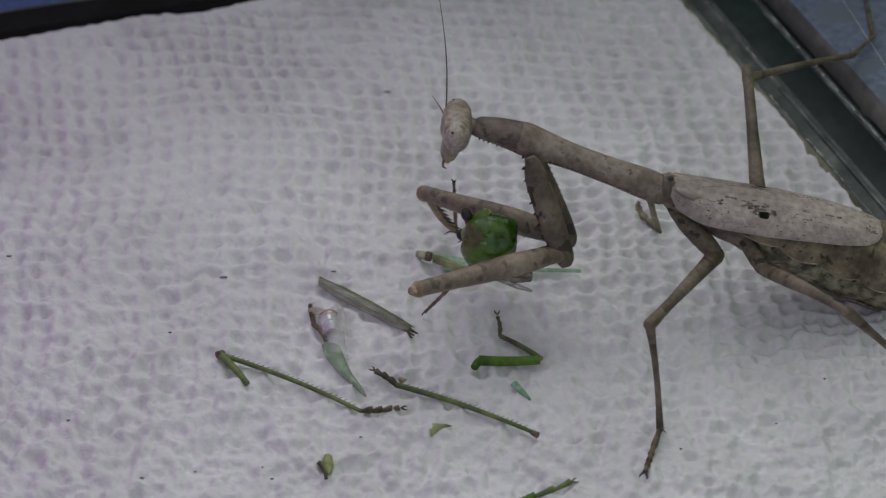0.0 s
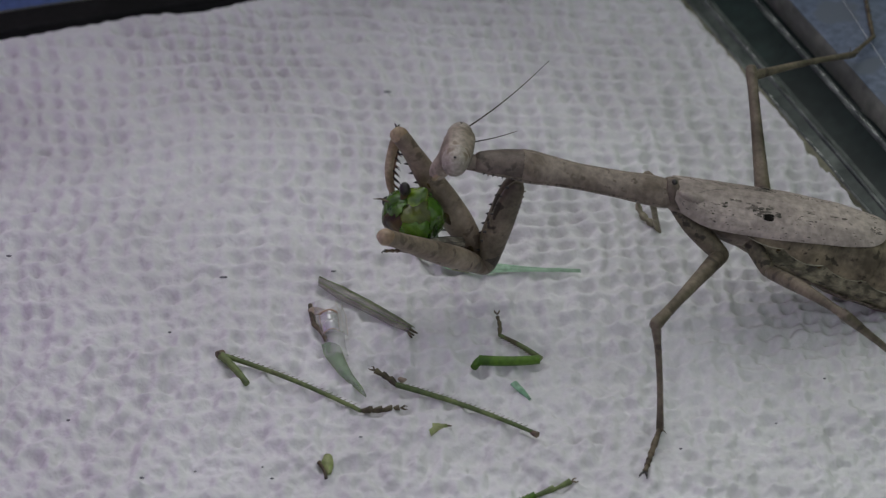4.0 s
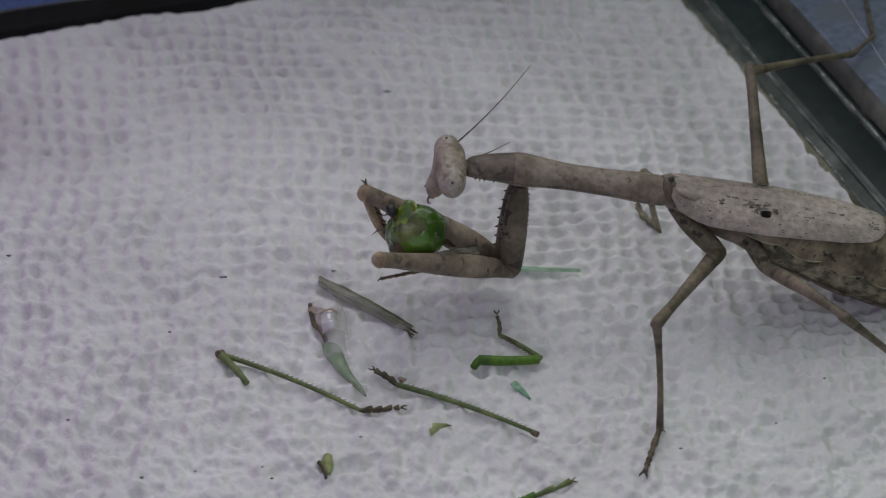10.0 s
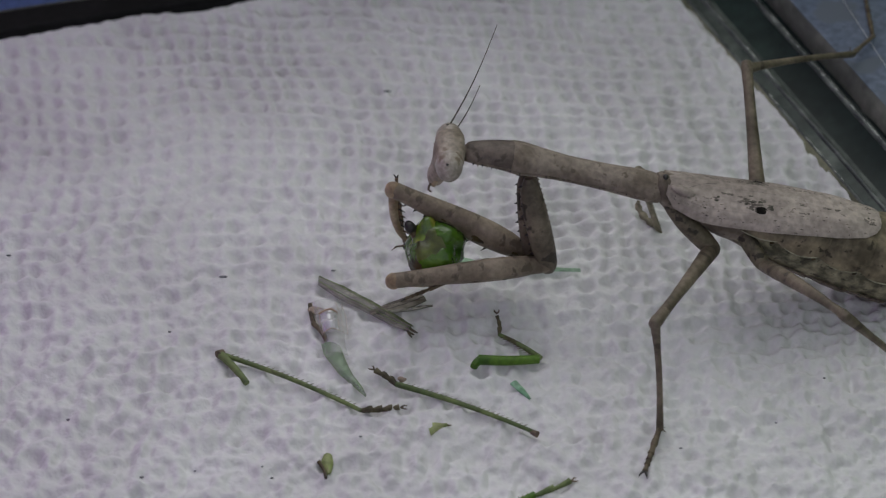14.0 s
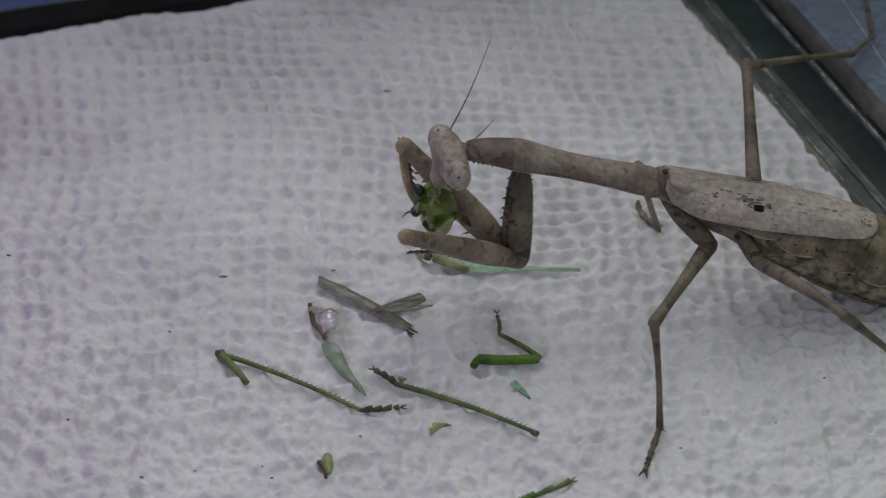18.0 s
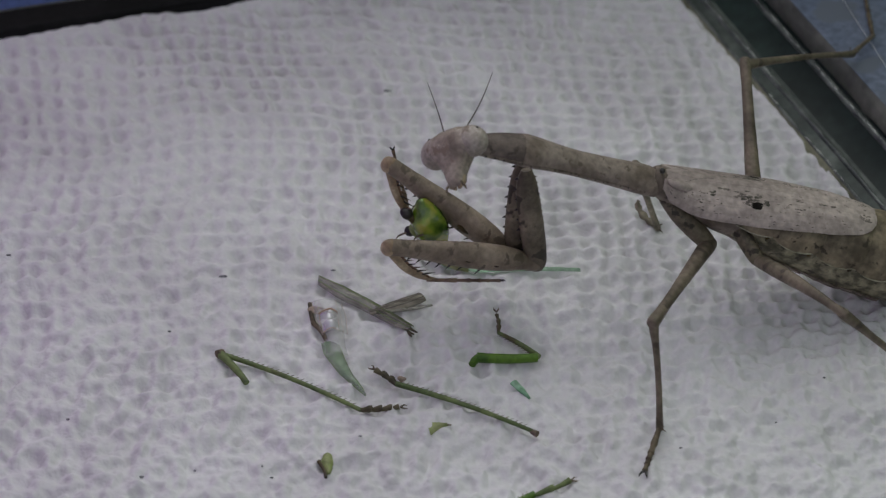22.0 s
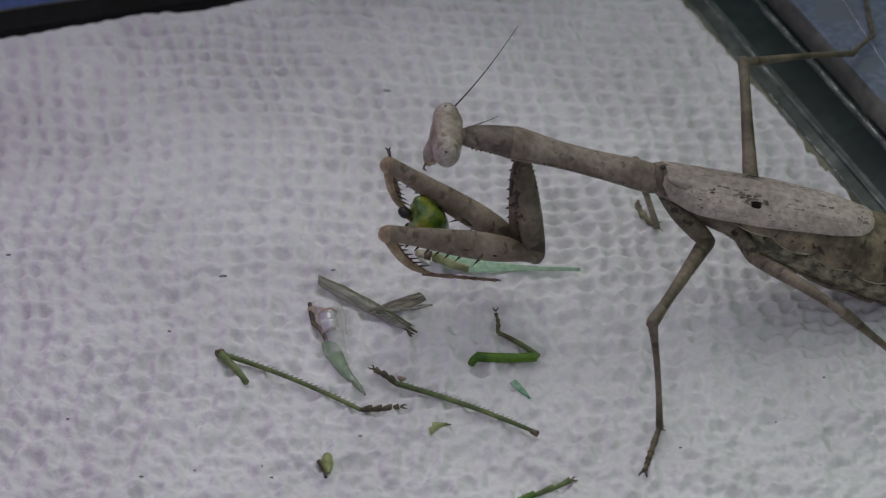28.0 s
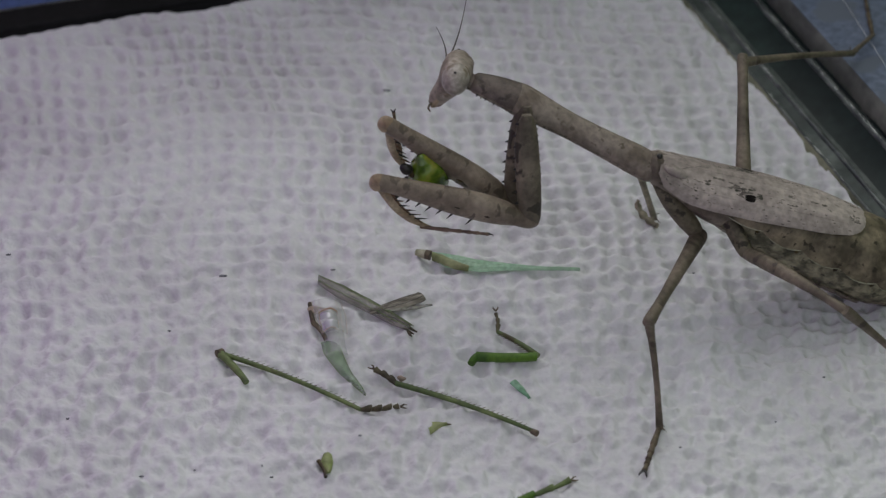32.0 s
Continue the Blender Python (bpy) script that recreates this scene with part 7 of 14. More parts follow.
    walk(far_femur, [
        (0, pose(-0.01135, -0.00111, 0.00782, -23.4, 0.7, 153.9)),
        (0.5, pose(-0.01224, 0.00043, 0.00654, -22.4, -30.3, 177.4)),
        (1, pose(-0.01762, -0.00089, 0.00602, -18.1, -45.7, 159.5)),
        (1.5, pose(-0.01841, -0.00045, 0.00563, -15.1, -50.0, 163.3)),
        (2, pose(-0.01852, -0.00025, 0.00543, -8.6, -47.3, 160.4)),
        (2.5, pose(-0.01890, 0.00026, 0.00502, -1.3, -48.7, 159.3)),
        (3, pose(-0.01771, 0.00048, 0.00400, -0.5, -42.2, 168.6)),
        (3.5, pose(-0.01860, -0.00028, 0.00424, 9.4, -55.9, 153.1)),
        (5.5, pose(-0.01787, -0.00044, 0.00547, -5.7, -38.9, 163.3)),
        (6, pose(-0.01655, 0.00014, 0.00537, -11.1, -29.5, 168.6)),
        (7, pose(-0.01593, -0.00097, 0.00519, -8.9, -14.8, 159.7)),
        (7.5, pose(-0.01741, -0.00027, 0.00558, 4.0, -58.9, 157.1)),
        (8, pose(-0.01776, -0.00009, 0.00492, -23.2, -44.5, 169.0)),
        (8.5, pose(-0.01885, 0.00085, 0.00523, 12.8, -48.3, 164.2)),
        (9, pose(-0.01575, 0.00095, 0.00369, -13.7, -38.6, 168.2)),
        (9.5, pose(-0.01659, 0.00079, 0.00375, -1.7, -40.8, 165.5)),
        (10, pose(-0.01667, 0.00061, 0.00346, -4.8, -27.1, 170.9)),
        (10.5, pose(-0.01670, 0.00069, 0.00349, -9.4, -30.6, 170.3)),
        (11, pose(-0.01591, 0.00089, 0.00367, 22.7, -50.7, 163.4)),
        (11.5, pose(-0.01493, 0.00046, 0.00361, -6.4, -39.8, 165.9)),
        (12, pose(-0.01657, -0.00008, 0.00370, -2.4, -41.0, 163.3)),
        (12.5, pose(-0.01487, 0.00017, 0.00333, -5.2, -30.2, 168.1)),
        (13, pose(-0.01450, 0.00003, 0.00320, -4.7, -28.6, 167.8)),
        (13.5, pose(-0.01433, 0.00002, 0.00384, -4.0, -26.2, 168.2)),
        (14, pose(-0.01411, 0.00021, 0.00435, -9.7, -25.7, 170.4)),
        (14.5, pose(-0.01552, 0.00022, 0.00482, -11.1, -34.1, 168.2)),
        (15.5, pose(-0.01917, 0.00032, 0.00682, 21.3, -60.3, 162.1)),
        (16.5, pose(-0.02282, 0.00041, 0.00882, 107.8, -71.6, 99.1)),
        (17, pose(-0.02059, 0.00098, 0.00624, 34.1, -62.1, 149.0)),
        (17.5, pose(-0.01946, 0.00012, 0.00552, 15.8, -51.4, 155.7)),
        (18, pose(-0.01609, -0.00046, 0.00503, 2.8, -44.1, 158.8)),
        (18.5, pose(-0.01704, -0.00063, 0.00517, 10.5, -49.2, 154.5)),
        (19, pose(-0.01989, 0.00064, 0.00586, 30.2, -67.7, 146.4)),
        (19.5, pose(-0.01956, 0.00046, 0.00577, 11.2, -62.1, 154.3)),
        (20, pose(-0.01730, -0.00039, 0.00531, 38.3, -43.3, 157.3)),
        (20.5, pose(-0.01645, -0.00074, 0.00504, 10.0, -38.8, 161.6)),
        (21, pose(-0.01613, -0.00049, 0.00494, 3.2, -37.5, 164.2)),
        (21.5, pose(-0.01591, -0.00058, 0.00491, -0.5, -36.2, 164.6)),
        (22, pose(-0.01581, -0.00072, 0.00523, -12.1, -35.8, 165.3)),
        (22.5, pose(-0.01499, -0.00030, 0.00518, -16.9, -33.5, 167.8)),
        (23, pose(-0.01481, -0.00039, 0.00517, -17.9, -32.7, 167.9)),
        (24, pose(-0.01483, -0.00044, 0.00547, -17.7, -31.5, 168.0)),
        (25, pose(-0.01486, -0.00052, 0.00546, -18.6, -30.2, 168.0)),
        (25.5, pose(-0.01613, 0.00025, 0.00589, -12.6, -39.0, 167.9)),
        (27.5, pose(-0.01537, 0.00023, 0.00581, -18.3, -33.4, 170.0)),
        (28, pose(-0.01524, 0.00025, 0.00580, -18.4, -32.5, 170.6)),
        (28.5, pose(-0.01831, -0.00023, 0.00656, 15.4, -60.0, 144.5)),
        (29, pose(-0.01748, -0.00068, 0.00668, -8.0, -42.5, 161.6)),
        (29.5, pose(-0.01674, -0.00081, 0.00671, -15.1, -37.1, 164.2)),
        (30, pose(-0.01601, -0.00057, 0.00667, -18.6, -32.3, 167.4)),
        (30.5, pose(-0.01803, 0.00011, 0.00689, -4.3, -48.8, 160.1)),
        (31, pose(-0.01693, 0.00025, 0.00660, -15.9, -37.9, 168.7)),
        (31.5, pose(-0.01550, 0.00078, 0.00947, -19.4, -38.1, 173.4)),
        (32, pose(-0.01593, -0.00043, 0.01098, -27.0, -38.2, 177.5)),
    ])
    walk(far_tibia, [
        (0, pose(-0.02323, 0.00470, 0.00766, -115.7, 63.8, 36.0)),
        (0.5, pose(-0.02362, 0.00095, 0.01318, -119.5, 67.8, 44.3)),
        (1, pose(-0.02658, 0.00246, 0.01584, -84.4, 77.4, 62.1)),
        (1.5, pose(-0.02677, 0.00206, 0.01605, -106.3, 80.0, 45.1)),
        (2, pose(-0.02727, 0.00287, 0.01549, -148.5, 78.8, 5.1)),
        (2.5, pose(-0.02746, 0.00349, 0.01545, -175.2, 79.6, -17.0)),
        (3, pose(-0.02760, 0.00247, 0.01314, -178.3, 77.3, -10.1)),
        (3.5, pose(-0.02550, 0.00323, 0.01568, 35.6, 81.0, -163.9)),
        (5.5, pose(-0.02802, 0.00260, 0.01403, -156.7, 78.8, 2.7)),
        (6, pose(-0.02811, 0.00246, 0.01204, -141.5, 74.3, 20.5)),
        (7, pose(-0.02809, 0.00354, 0.00863, -151.1, 72.1, 5.1)),
        (7.5, pose(-0.02389, 0.00247, 0.01725, 28.8, 85.7, -170.7)),
        (8, pose(-0.02731, 0.00177, 0.01447, -92.7, 73.7, 59.5)),
        (8.5, pose(-0.02770, 0.00335, 0.01554, 138.5, 77.1, -46.9)),
        (9, pose(-0.02636, 0.00317, 0.01236, -116.8, 78.0, 42.2)),
        (9.5, pose(-0.02675, 0.00341, 0.01279, -170.3, 82.4, -6.0)),
        (10, pose(-0.02863, 0.00252, 0.00967, -167.7, 69.7, 0.2)),
        (10.5, pose(-0.02831, 0.00268, 0.01044, -154.3, 71.2, 10.0)),
        (11, pose(-0.02428, 0.00339, 0.01435, 92.5, 75.8, -86.1)),
        (11.5, pose(-0.02522, 0.00304, 0.01245, -100.7, 85.0, 61.2)),
        (12, pose(-0.02650, 0.00290, 0.01271, -157.5, 85.2, 4.2)),
        (12.5, pose(-0.02639, 0.00260, 0.01018, -136.7, 83.5, 28.6)),
        (13, pose(-0.02615, 0.00256, 0.00969, -131.2, 84.5, 34.1)),
        (13.5, pose(-0.02621, 0.00251, 0.00980, -139.8, 84.4, 26.5)),
        (14, pose(-0.02615, 0.00224, 0.01023, -113.5, 80.5, 52.4)),
        (14.5, pose(-0.02660, 0.00254, 0.01249, -111.9, 80.1, 49.7)),
        (16.5, pose(-0.02351, 0.00475, 0.02198, 25.7, 46.0, -133.1)),
        (17, pose(-0.02619, 0.00434, 0.01858, 64.5, 73.1, -116.6)),
        (17.5, pose(-0.02733, 0.00367, 0.01636, 129.2, 77.4, -61.9)),
        (18, pose(-0.02526, 0.00309, 0.01456, 168.9, 79.5, -30.1)),
        (18.5, pose(-0.02515, 0.00325, 0.01557, 133.3, 80.6, -63.8)),
        (19, pose(-0.02425, 0.00354, 0.01860, 50.0, 75.5, -136.2)),
        (19.5, pose(-0.02537, 0.00325, 0.01796, 82.7, 84.8, -113.1)),
        (20, pose(-0.02643, 0.00343, 0.01464, 110.9, 61.2, -60.7)),
        (20.5, pose(-0.02649, 0.00260, 0.01357, 153.6, 72.4, -37.4)),
        (21, pose(-0.02654, 0.00245, 0.01324, 169.9, 75.2, -23.6)),
        (21.5, pose(-0.02649, 0.00233, 0.01295, -178.5, 75.6, -14.2)),
        (22, pose(-0.02649, 0.00207, 0.01317, -138.2, 75.2, 19.0)),
        (22.5, pose(-0.02610, 0.00209, 0.01270, -121.0, 73.6, 36.3)),
        (23, pose(-0.02600, 0.00200, 0.01252, -118.1, 73.0, 38.8)),
        (24, pose(-0.02615, 0.00195, 0.01256, -119.6, 72.7, 37.8)),
        (25, pose(-0.02630, 0.00191, 0.01227, -118.1, 71.8, 39.1)),
        (25.5, pose(-0.02660, 0.00249, 0.01457, -120.3, 78.7, 39.1)),
        (27.5, pose(-0.02662, 0.00220, 0.01334, -107.0, 74.1, 52.1)),
        (28, pose(-0.02662, 0.00213, 0.01315, -105.5, 74.0, 54.4)),
        (28.5, pose(-0.02399, 0.00382, 0.01862, 71.6, 82.0, -130.7)),
        (29, pose(-0.02703, 0.00251, 0.01589, -145.8, 79.4, 9.9)),
        (29.5, pose(-0.02714, 0.00213, 0.01487, -123.9, 75.5, 30.2)),
        (30, pose(-0.02716, 0.00192, 0.01390, -117.9, 72.3, 38.2)),
        (30.5, pose(-0.02661, 0.00322, 0.01729, -162.1, 80.8, -5.5)),
        (31, pose(-0.02756, 0.00237, 0.01503, -117.7, 75.9, 40.4)),
        (31.5, pose(-0.02622, 0.00202, 0.01792, -106.4, 74.2, 54.2)),
        (32, pose(-0.02632, 0.00003, 0.01917, -90.4, 69.1, 69.6)),
    ])
    walk(far_tarsus, [
        (0, pose(-0.02081, 0.00826, -0.00002, -0.0, -82.3, -103.8)),
        (0.5, pose(-0.02170, 0.00282, 0.00661, 25.1, -74.9, -128.9)),
        (1, pose(-0.02587, 0.00380, 0.00903, 0.2, -87.6, -103.2)),
        (1.5, pose(-0.02591, 0.00293, 0.00914, 116.9, -84.4, 139.7)),
        (2, pose(-0.02591, 0.00299, 0.00863, 122.3, -81.1, 134.3)),
        (2.5, pose(-0.02626, 0.00312, 0.00864, 135.2, -74.2, 120.8)),
        (3, pose(-0.02608, 0.00220, 0.00629, 130.4, -72.0, 125.8)),
        (3.5, pose(-0.02655, 0.00292, 0.00881, -169.9, -75.2, 64.5)),
        (5.5, pose(-0.02666, 0.00267, 0.00718, 123.8, -73.3, 133.7)),
        (6, pose(-0.02634, 0.00312, 0.00530, 93.5, -71.4, 165.7)),
        (7, pose(-0.02597, 0.00373, 0.00205, 103.1, -69.6, 155.6)),
        (7.5, pose(-0.02440, 0.00238, 0.01025, 173.1, -79.1, 84.7)),
        (8, pose(-0.02631, 0.00346, 0.00778, 90.3, -79.6, 169.4)),
        (8.5, pose(-0.02664, 0.00222, 0.00877, 137.6, -63.7, 119.1)),
        (9, pose(-0.02529, 0.00413, 0.00558, 80.8, -77.7, 177.2)),
        (9.5, pose(-0.02583, 0.00331, 0.00591, 121.8, -76.4, 135.2)),
        (10, pose(-0.02620, 0.00253, 0.00314, 113.0, -61.8, 144.1)),
        (10.5, pose(-0.02610, 0.00307, 0.00385, 101.9, -68.8, 155.9)),
        (11, pose(-0.02417, 0.00170, 0.00761, 152.1, -60.4, 102.8)),
        (11.5, pose(-0.02493, 0.00357, 0.00553, 122.5, -82.2, 131.9)),
        (12, pose(-0.02593, 0.00294, 0.00576, 128.7, -75.9, 125.4)),
        (12.5, pose(-0.02570, 0.00298, 0.00324, 121.4, -78.5, 132.9)),
        (13, pose(-0.02560, 0.00294, 0.00274, 123.1, -78.6, 131.2)),
        (13.5, pose(-0.02560, 0.00281, 0.00285, 136.7, -78.6, 117.3)),
        (14, pose(-0.02544, 0.00315, 0.00334, 126.2, -81.5, 127.9)),
        (14.5, pose(-0.02583, 0.00345, 0.00562, 101.5, -83.4, 152.9)),
        (16.5, pose(-0.02678, 0.00125, 0.01703, -151.3, -50.3, 51.0)),
        (17, pose(-0.02708, 0.00256, 0.01201, -177.2, -65.7, 83.1)),
        (17.5, pose(-0.02662, 0.00233, 0.00960, 157.2, -65.4, 111.3)),
        (18, pose(-0.02416, 0.00245, 0.00769, 141.0, -70.6, 128.9)),
        (18.5, pose(-0.02464, 0.00222, 0.00869, 156.8, -68.9, 112.3)),
        (19, pose(-0.02551, 0.00234, 0.01185, -171.1, -72.2, 78.2)),
        (19.5, pose(-0.02562, 0.00267, 0.01104, 170.0, -74.1, 98.1)),
        (20, pose(-0.02477, 0.00045, 0.00844, 150.4, -51.0, 116.7)),
        (20.5, pose(-0.02481, 0.00131, 0.00690, 148.1, -55.7, 119.5)),
        (21, pose(-0.02491, 0.00174, 0.00650, 149.9, -59.9, 117.4)),
        (21.5, pose(-0.02481, 0.00191, 0.00620, 147.9, -62.0, 119.6)),
        (22, pose(-0.02481, 0.00265, 0.00643, 137.3, -70.4, 131.0)),
        (22.5, pose(-0.02451, 0.00326, 0.00601, 116.6, -75.2, 152.7)),
        (23, pose(-0.02441, 0.00329, 0.00585, 114.4, -75.0, 155.0)),
        (24, pose(-0.02451, 0.00323, 0.00590, 114.4, -75.0, 154.9)),
        (25, pose(-0.02461, 0.00328, 0.00564, 110.5, -75.5, 159.0)),
        (25.5, pose(-0.02554, 0.00335, 0.00777, 138.8, -76.2, 130.0)),
        (27.5, pose(-0.02545, 0.00370, 0.00665, 101.7, -80.2, 168.0)),
        (28, pose(-0.02550, 0.00369, 0.00645, 101.8, -79.8, 167.8)),
        (28.5, pose(-0.02462, 0.00309, 0.01179, -177.0, -73.6, 86.6)),
        (29, pose(-0.02577, 0.00273, 0.00903, 140.8, -73.5, 130.8)),
        (29.5, pose(-0.02563, 0.00301, 0.00811, 120.4, -75.7, 152.0)),
        (30, pose(-0.02549, 0.00324, 0.00724, 109.8, -74.8, 163.0)),
        (30.5, pose(-0.02551, 0.00311, 0.01045, 142.1, -73.2, 129.8)),
        (31, pose(-0.02627, 0.00347, 0.00829, 128.1, -76.9, 144.2)),
        (31.5, pose(-0.02511, 0.00355, 0.01123, 136.7, -82.8, 135.4)),
        (32, pose(-0.02543, 0.00240, 0.01254, 50.9, -81.8, -138.1)),
    ])
    walk(near_coxa, [
        (0, pose(-0.01464, -0.00060, 0.01682, 120.6, 62.8, -48.9)),
        (0.5, pose(-0.01482, -0.00060, 0.01650, 163.8, 75.1, -14.5)),
        (1, pose(-0.01495, -0.00060, 0.01568, 11.1, 74.1, -168.4)),
        (1.5, pose(-0.01519, -0.00060, 0.01523, 5.3, 72.8, -174.5)),
        (2, pose(-0.01518, -0.00060, 0.01491, -2.0, 71.9, 178.0)),
        (2.5, pose(-0.01526, -0.00060, 0.01427, 3.0, 73.0, -176.9)),
        (3, pose(-0.01540, -0.00060, 0.01382, -11.9, 76.9, 167.6)),
        (3.5, pose(-0.01540, -0.00060, 0.01369, -2.7, 72.2, 177.1)),
        (5.5, pose(-0.01532, -0.00060, 0.01521, 30.7, 78.8, -148.1)),
        (6, pose(-0.01557, -0.00060, 0.01539, 67.2, 86.7, -111.9)),
        (7, pose(-0.01527, -0.00060, 0.01507, 78.0, 85.5, -100.7)),
        (7.5, pose(-0.01557, -0.00060, 0.01551, 24.1, 80.6, -155.1)),
        (8, pose(-0.01551, -0.00060, 0.01475, 15.9, 78.2, -163.4)),
        (8.5, pose(-0.01575, -0.00060, 0.01468, 8.2, 73.4, -171.4)),
        (9, pose(-0.01524, -0.00060, 0.01359, -118.2, 87.3, 61.0)),
        (9.5, pose(-0.01524, -0.00060, 0.01359, -18.9, 86.2, 160.8)),
        (10, pose(-0.01524, -0.00060, 0.01339, -4.2, 84.8, 175.7)),
        (10.5, pose(-0.01524, -0.00060, 0.01339, -5.6, 85.7, 174.3)),
        (11, pose(-0.01505, -0.00060, 0.01358, 6.4, 86.7, -173.5)),
        (11.5, pose(-0.01490, -0.00060, 0.01358, 176.1, 83.5, -3.7)),
        (12, pose(-0.01490, -0.00060, 0.01357, 31.0, 84.1, -148.2)),
        (12.5, pose(-0.01489, -0.00060, 0.01338, 152.2, 82.7, -26.6)),
        (13, pose(-0.01489, -0.00060, 0.01325, 154.3, 80.7, -24.2)),
        (13.5, pose(-0.01490, -0.00060, 0.01388, 151.2, 78.9, -26.8)),
        (14, pose(-0.01467, -0.00060, 0.01439, 158.8, 79.4, -19.7)),
        (14.5, pose(-0.01492, -0.00060, 0.01483, 141.3, 84.7, -37.6)),
        (16.5, pose(-0.01639, -0.00060, 0.01641, -1.0, 47.7, 179.1)),
        (17, pose(-0.01613, -0.00060, 0.01501, -1.4, 61.9, 178.6)),
        (17.5, pose(-0.01588, -0.00060, 0.01482, 0.4, 69.2, -179.5)),
        (18, pose(-0.01506, -0.00060, 0.01500, 46.8, 87.1, -132.6)),
        (18.5, pose(-0.01525, -0.00060, 0.01500, 9.8, 84.2, -170.0)),
        (19, pose(-0.01588, -0.00060, 0.01500, 1.8, 67.8, -178.1)),
        (19.5, pose(-0.01573, -0.00060, 0.01500, 3.1, 68.7, -176.8)),
        (20, pose(-0.01506, -0.00060, 0.01512, 77.9, 83.0, -100.1)),
        (20.5, pose(-0.01501, -0.00060, 0.01499, 96.9, 82.3, -80.7)),
        (21, pose(-0.01501, -0.00060, 0.01492, 106.7, 82.0, -70.8)),
        (21.5, pose(-0.01500, -0.00060, 0.01492, 111.8, 81.6, -65.6)),
        (22, pose(-0.01491, -0.00060, 0.01524, 126.1, 80.8, -51.3)),
        (22.5, pose(-0.01477, -0.00060, 0.01523, 139.2, 78.3, -37.9)),
        (23, pose(-0.01477, -0.00060, 0.01523, 140.0, 77.7, -37.0)),
        (24, pose(-0.01477, -0.00060, 0.01554, 136.6, 77.2, -40.0)),
        (25, pose(-0.01477, -0.00060, 0.01554, 134.5, 76.9, -41.9)),
        (25.5, pose(-0.01540, -0.00060, 0.01585, 76.0, 83.7, -102.3)),
        (27.5, pose(-0.01506, -0.00060, 0.01584, 133.6, 82.7, -44.5)),
        (28, pose(-0.01506, -0.00060, 0.01583, 136.9, 82.0, -41.1)),
        (28.5, pose(-0.01540, -0.00060, 0.01602, 77.5, 81.5, -100.1)),
        (29, pose(-0.01516, -0.00060, 0.01646, 64.6, 80.9, -113.2)),
        (29.5, pose(-0.01512, -0.00060, 0.01665, 85.8, 79.6, -91.2)),
        (30, pose(-0.01507, -0.00060, 0.01671, 102.0, 79.2, -74.6)),
        (30.5, pose(-0.01526, -0.00060, 0.01645, 38.9, 77.7, -139.5)),
        (31, pose(-0.01516, -0.00060, 0.01645, 53.1, 79.8, -124.8)),
        (31.5, pose(-0.01483, -0.00060, 0.01946, 97.7, 83.2, -80.3)),
        (32, pose(-0.01491, -0.00060, 0.02131, 92.4, 74.5, -82.8)),
    ])
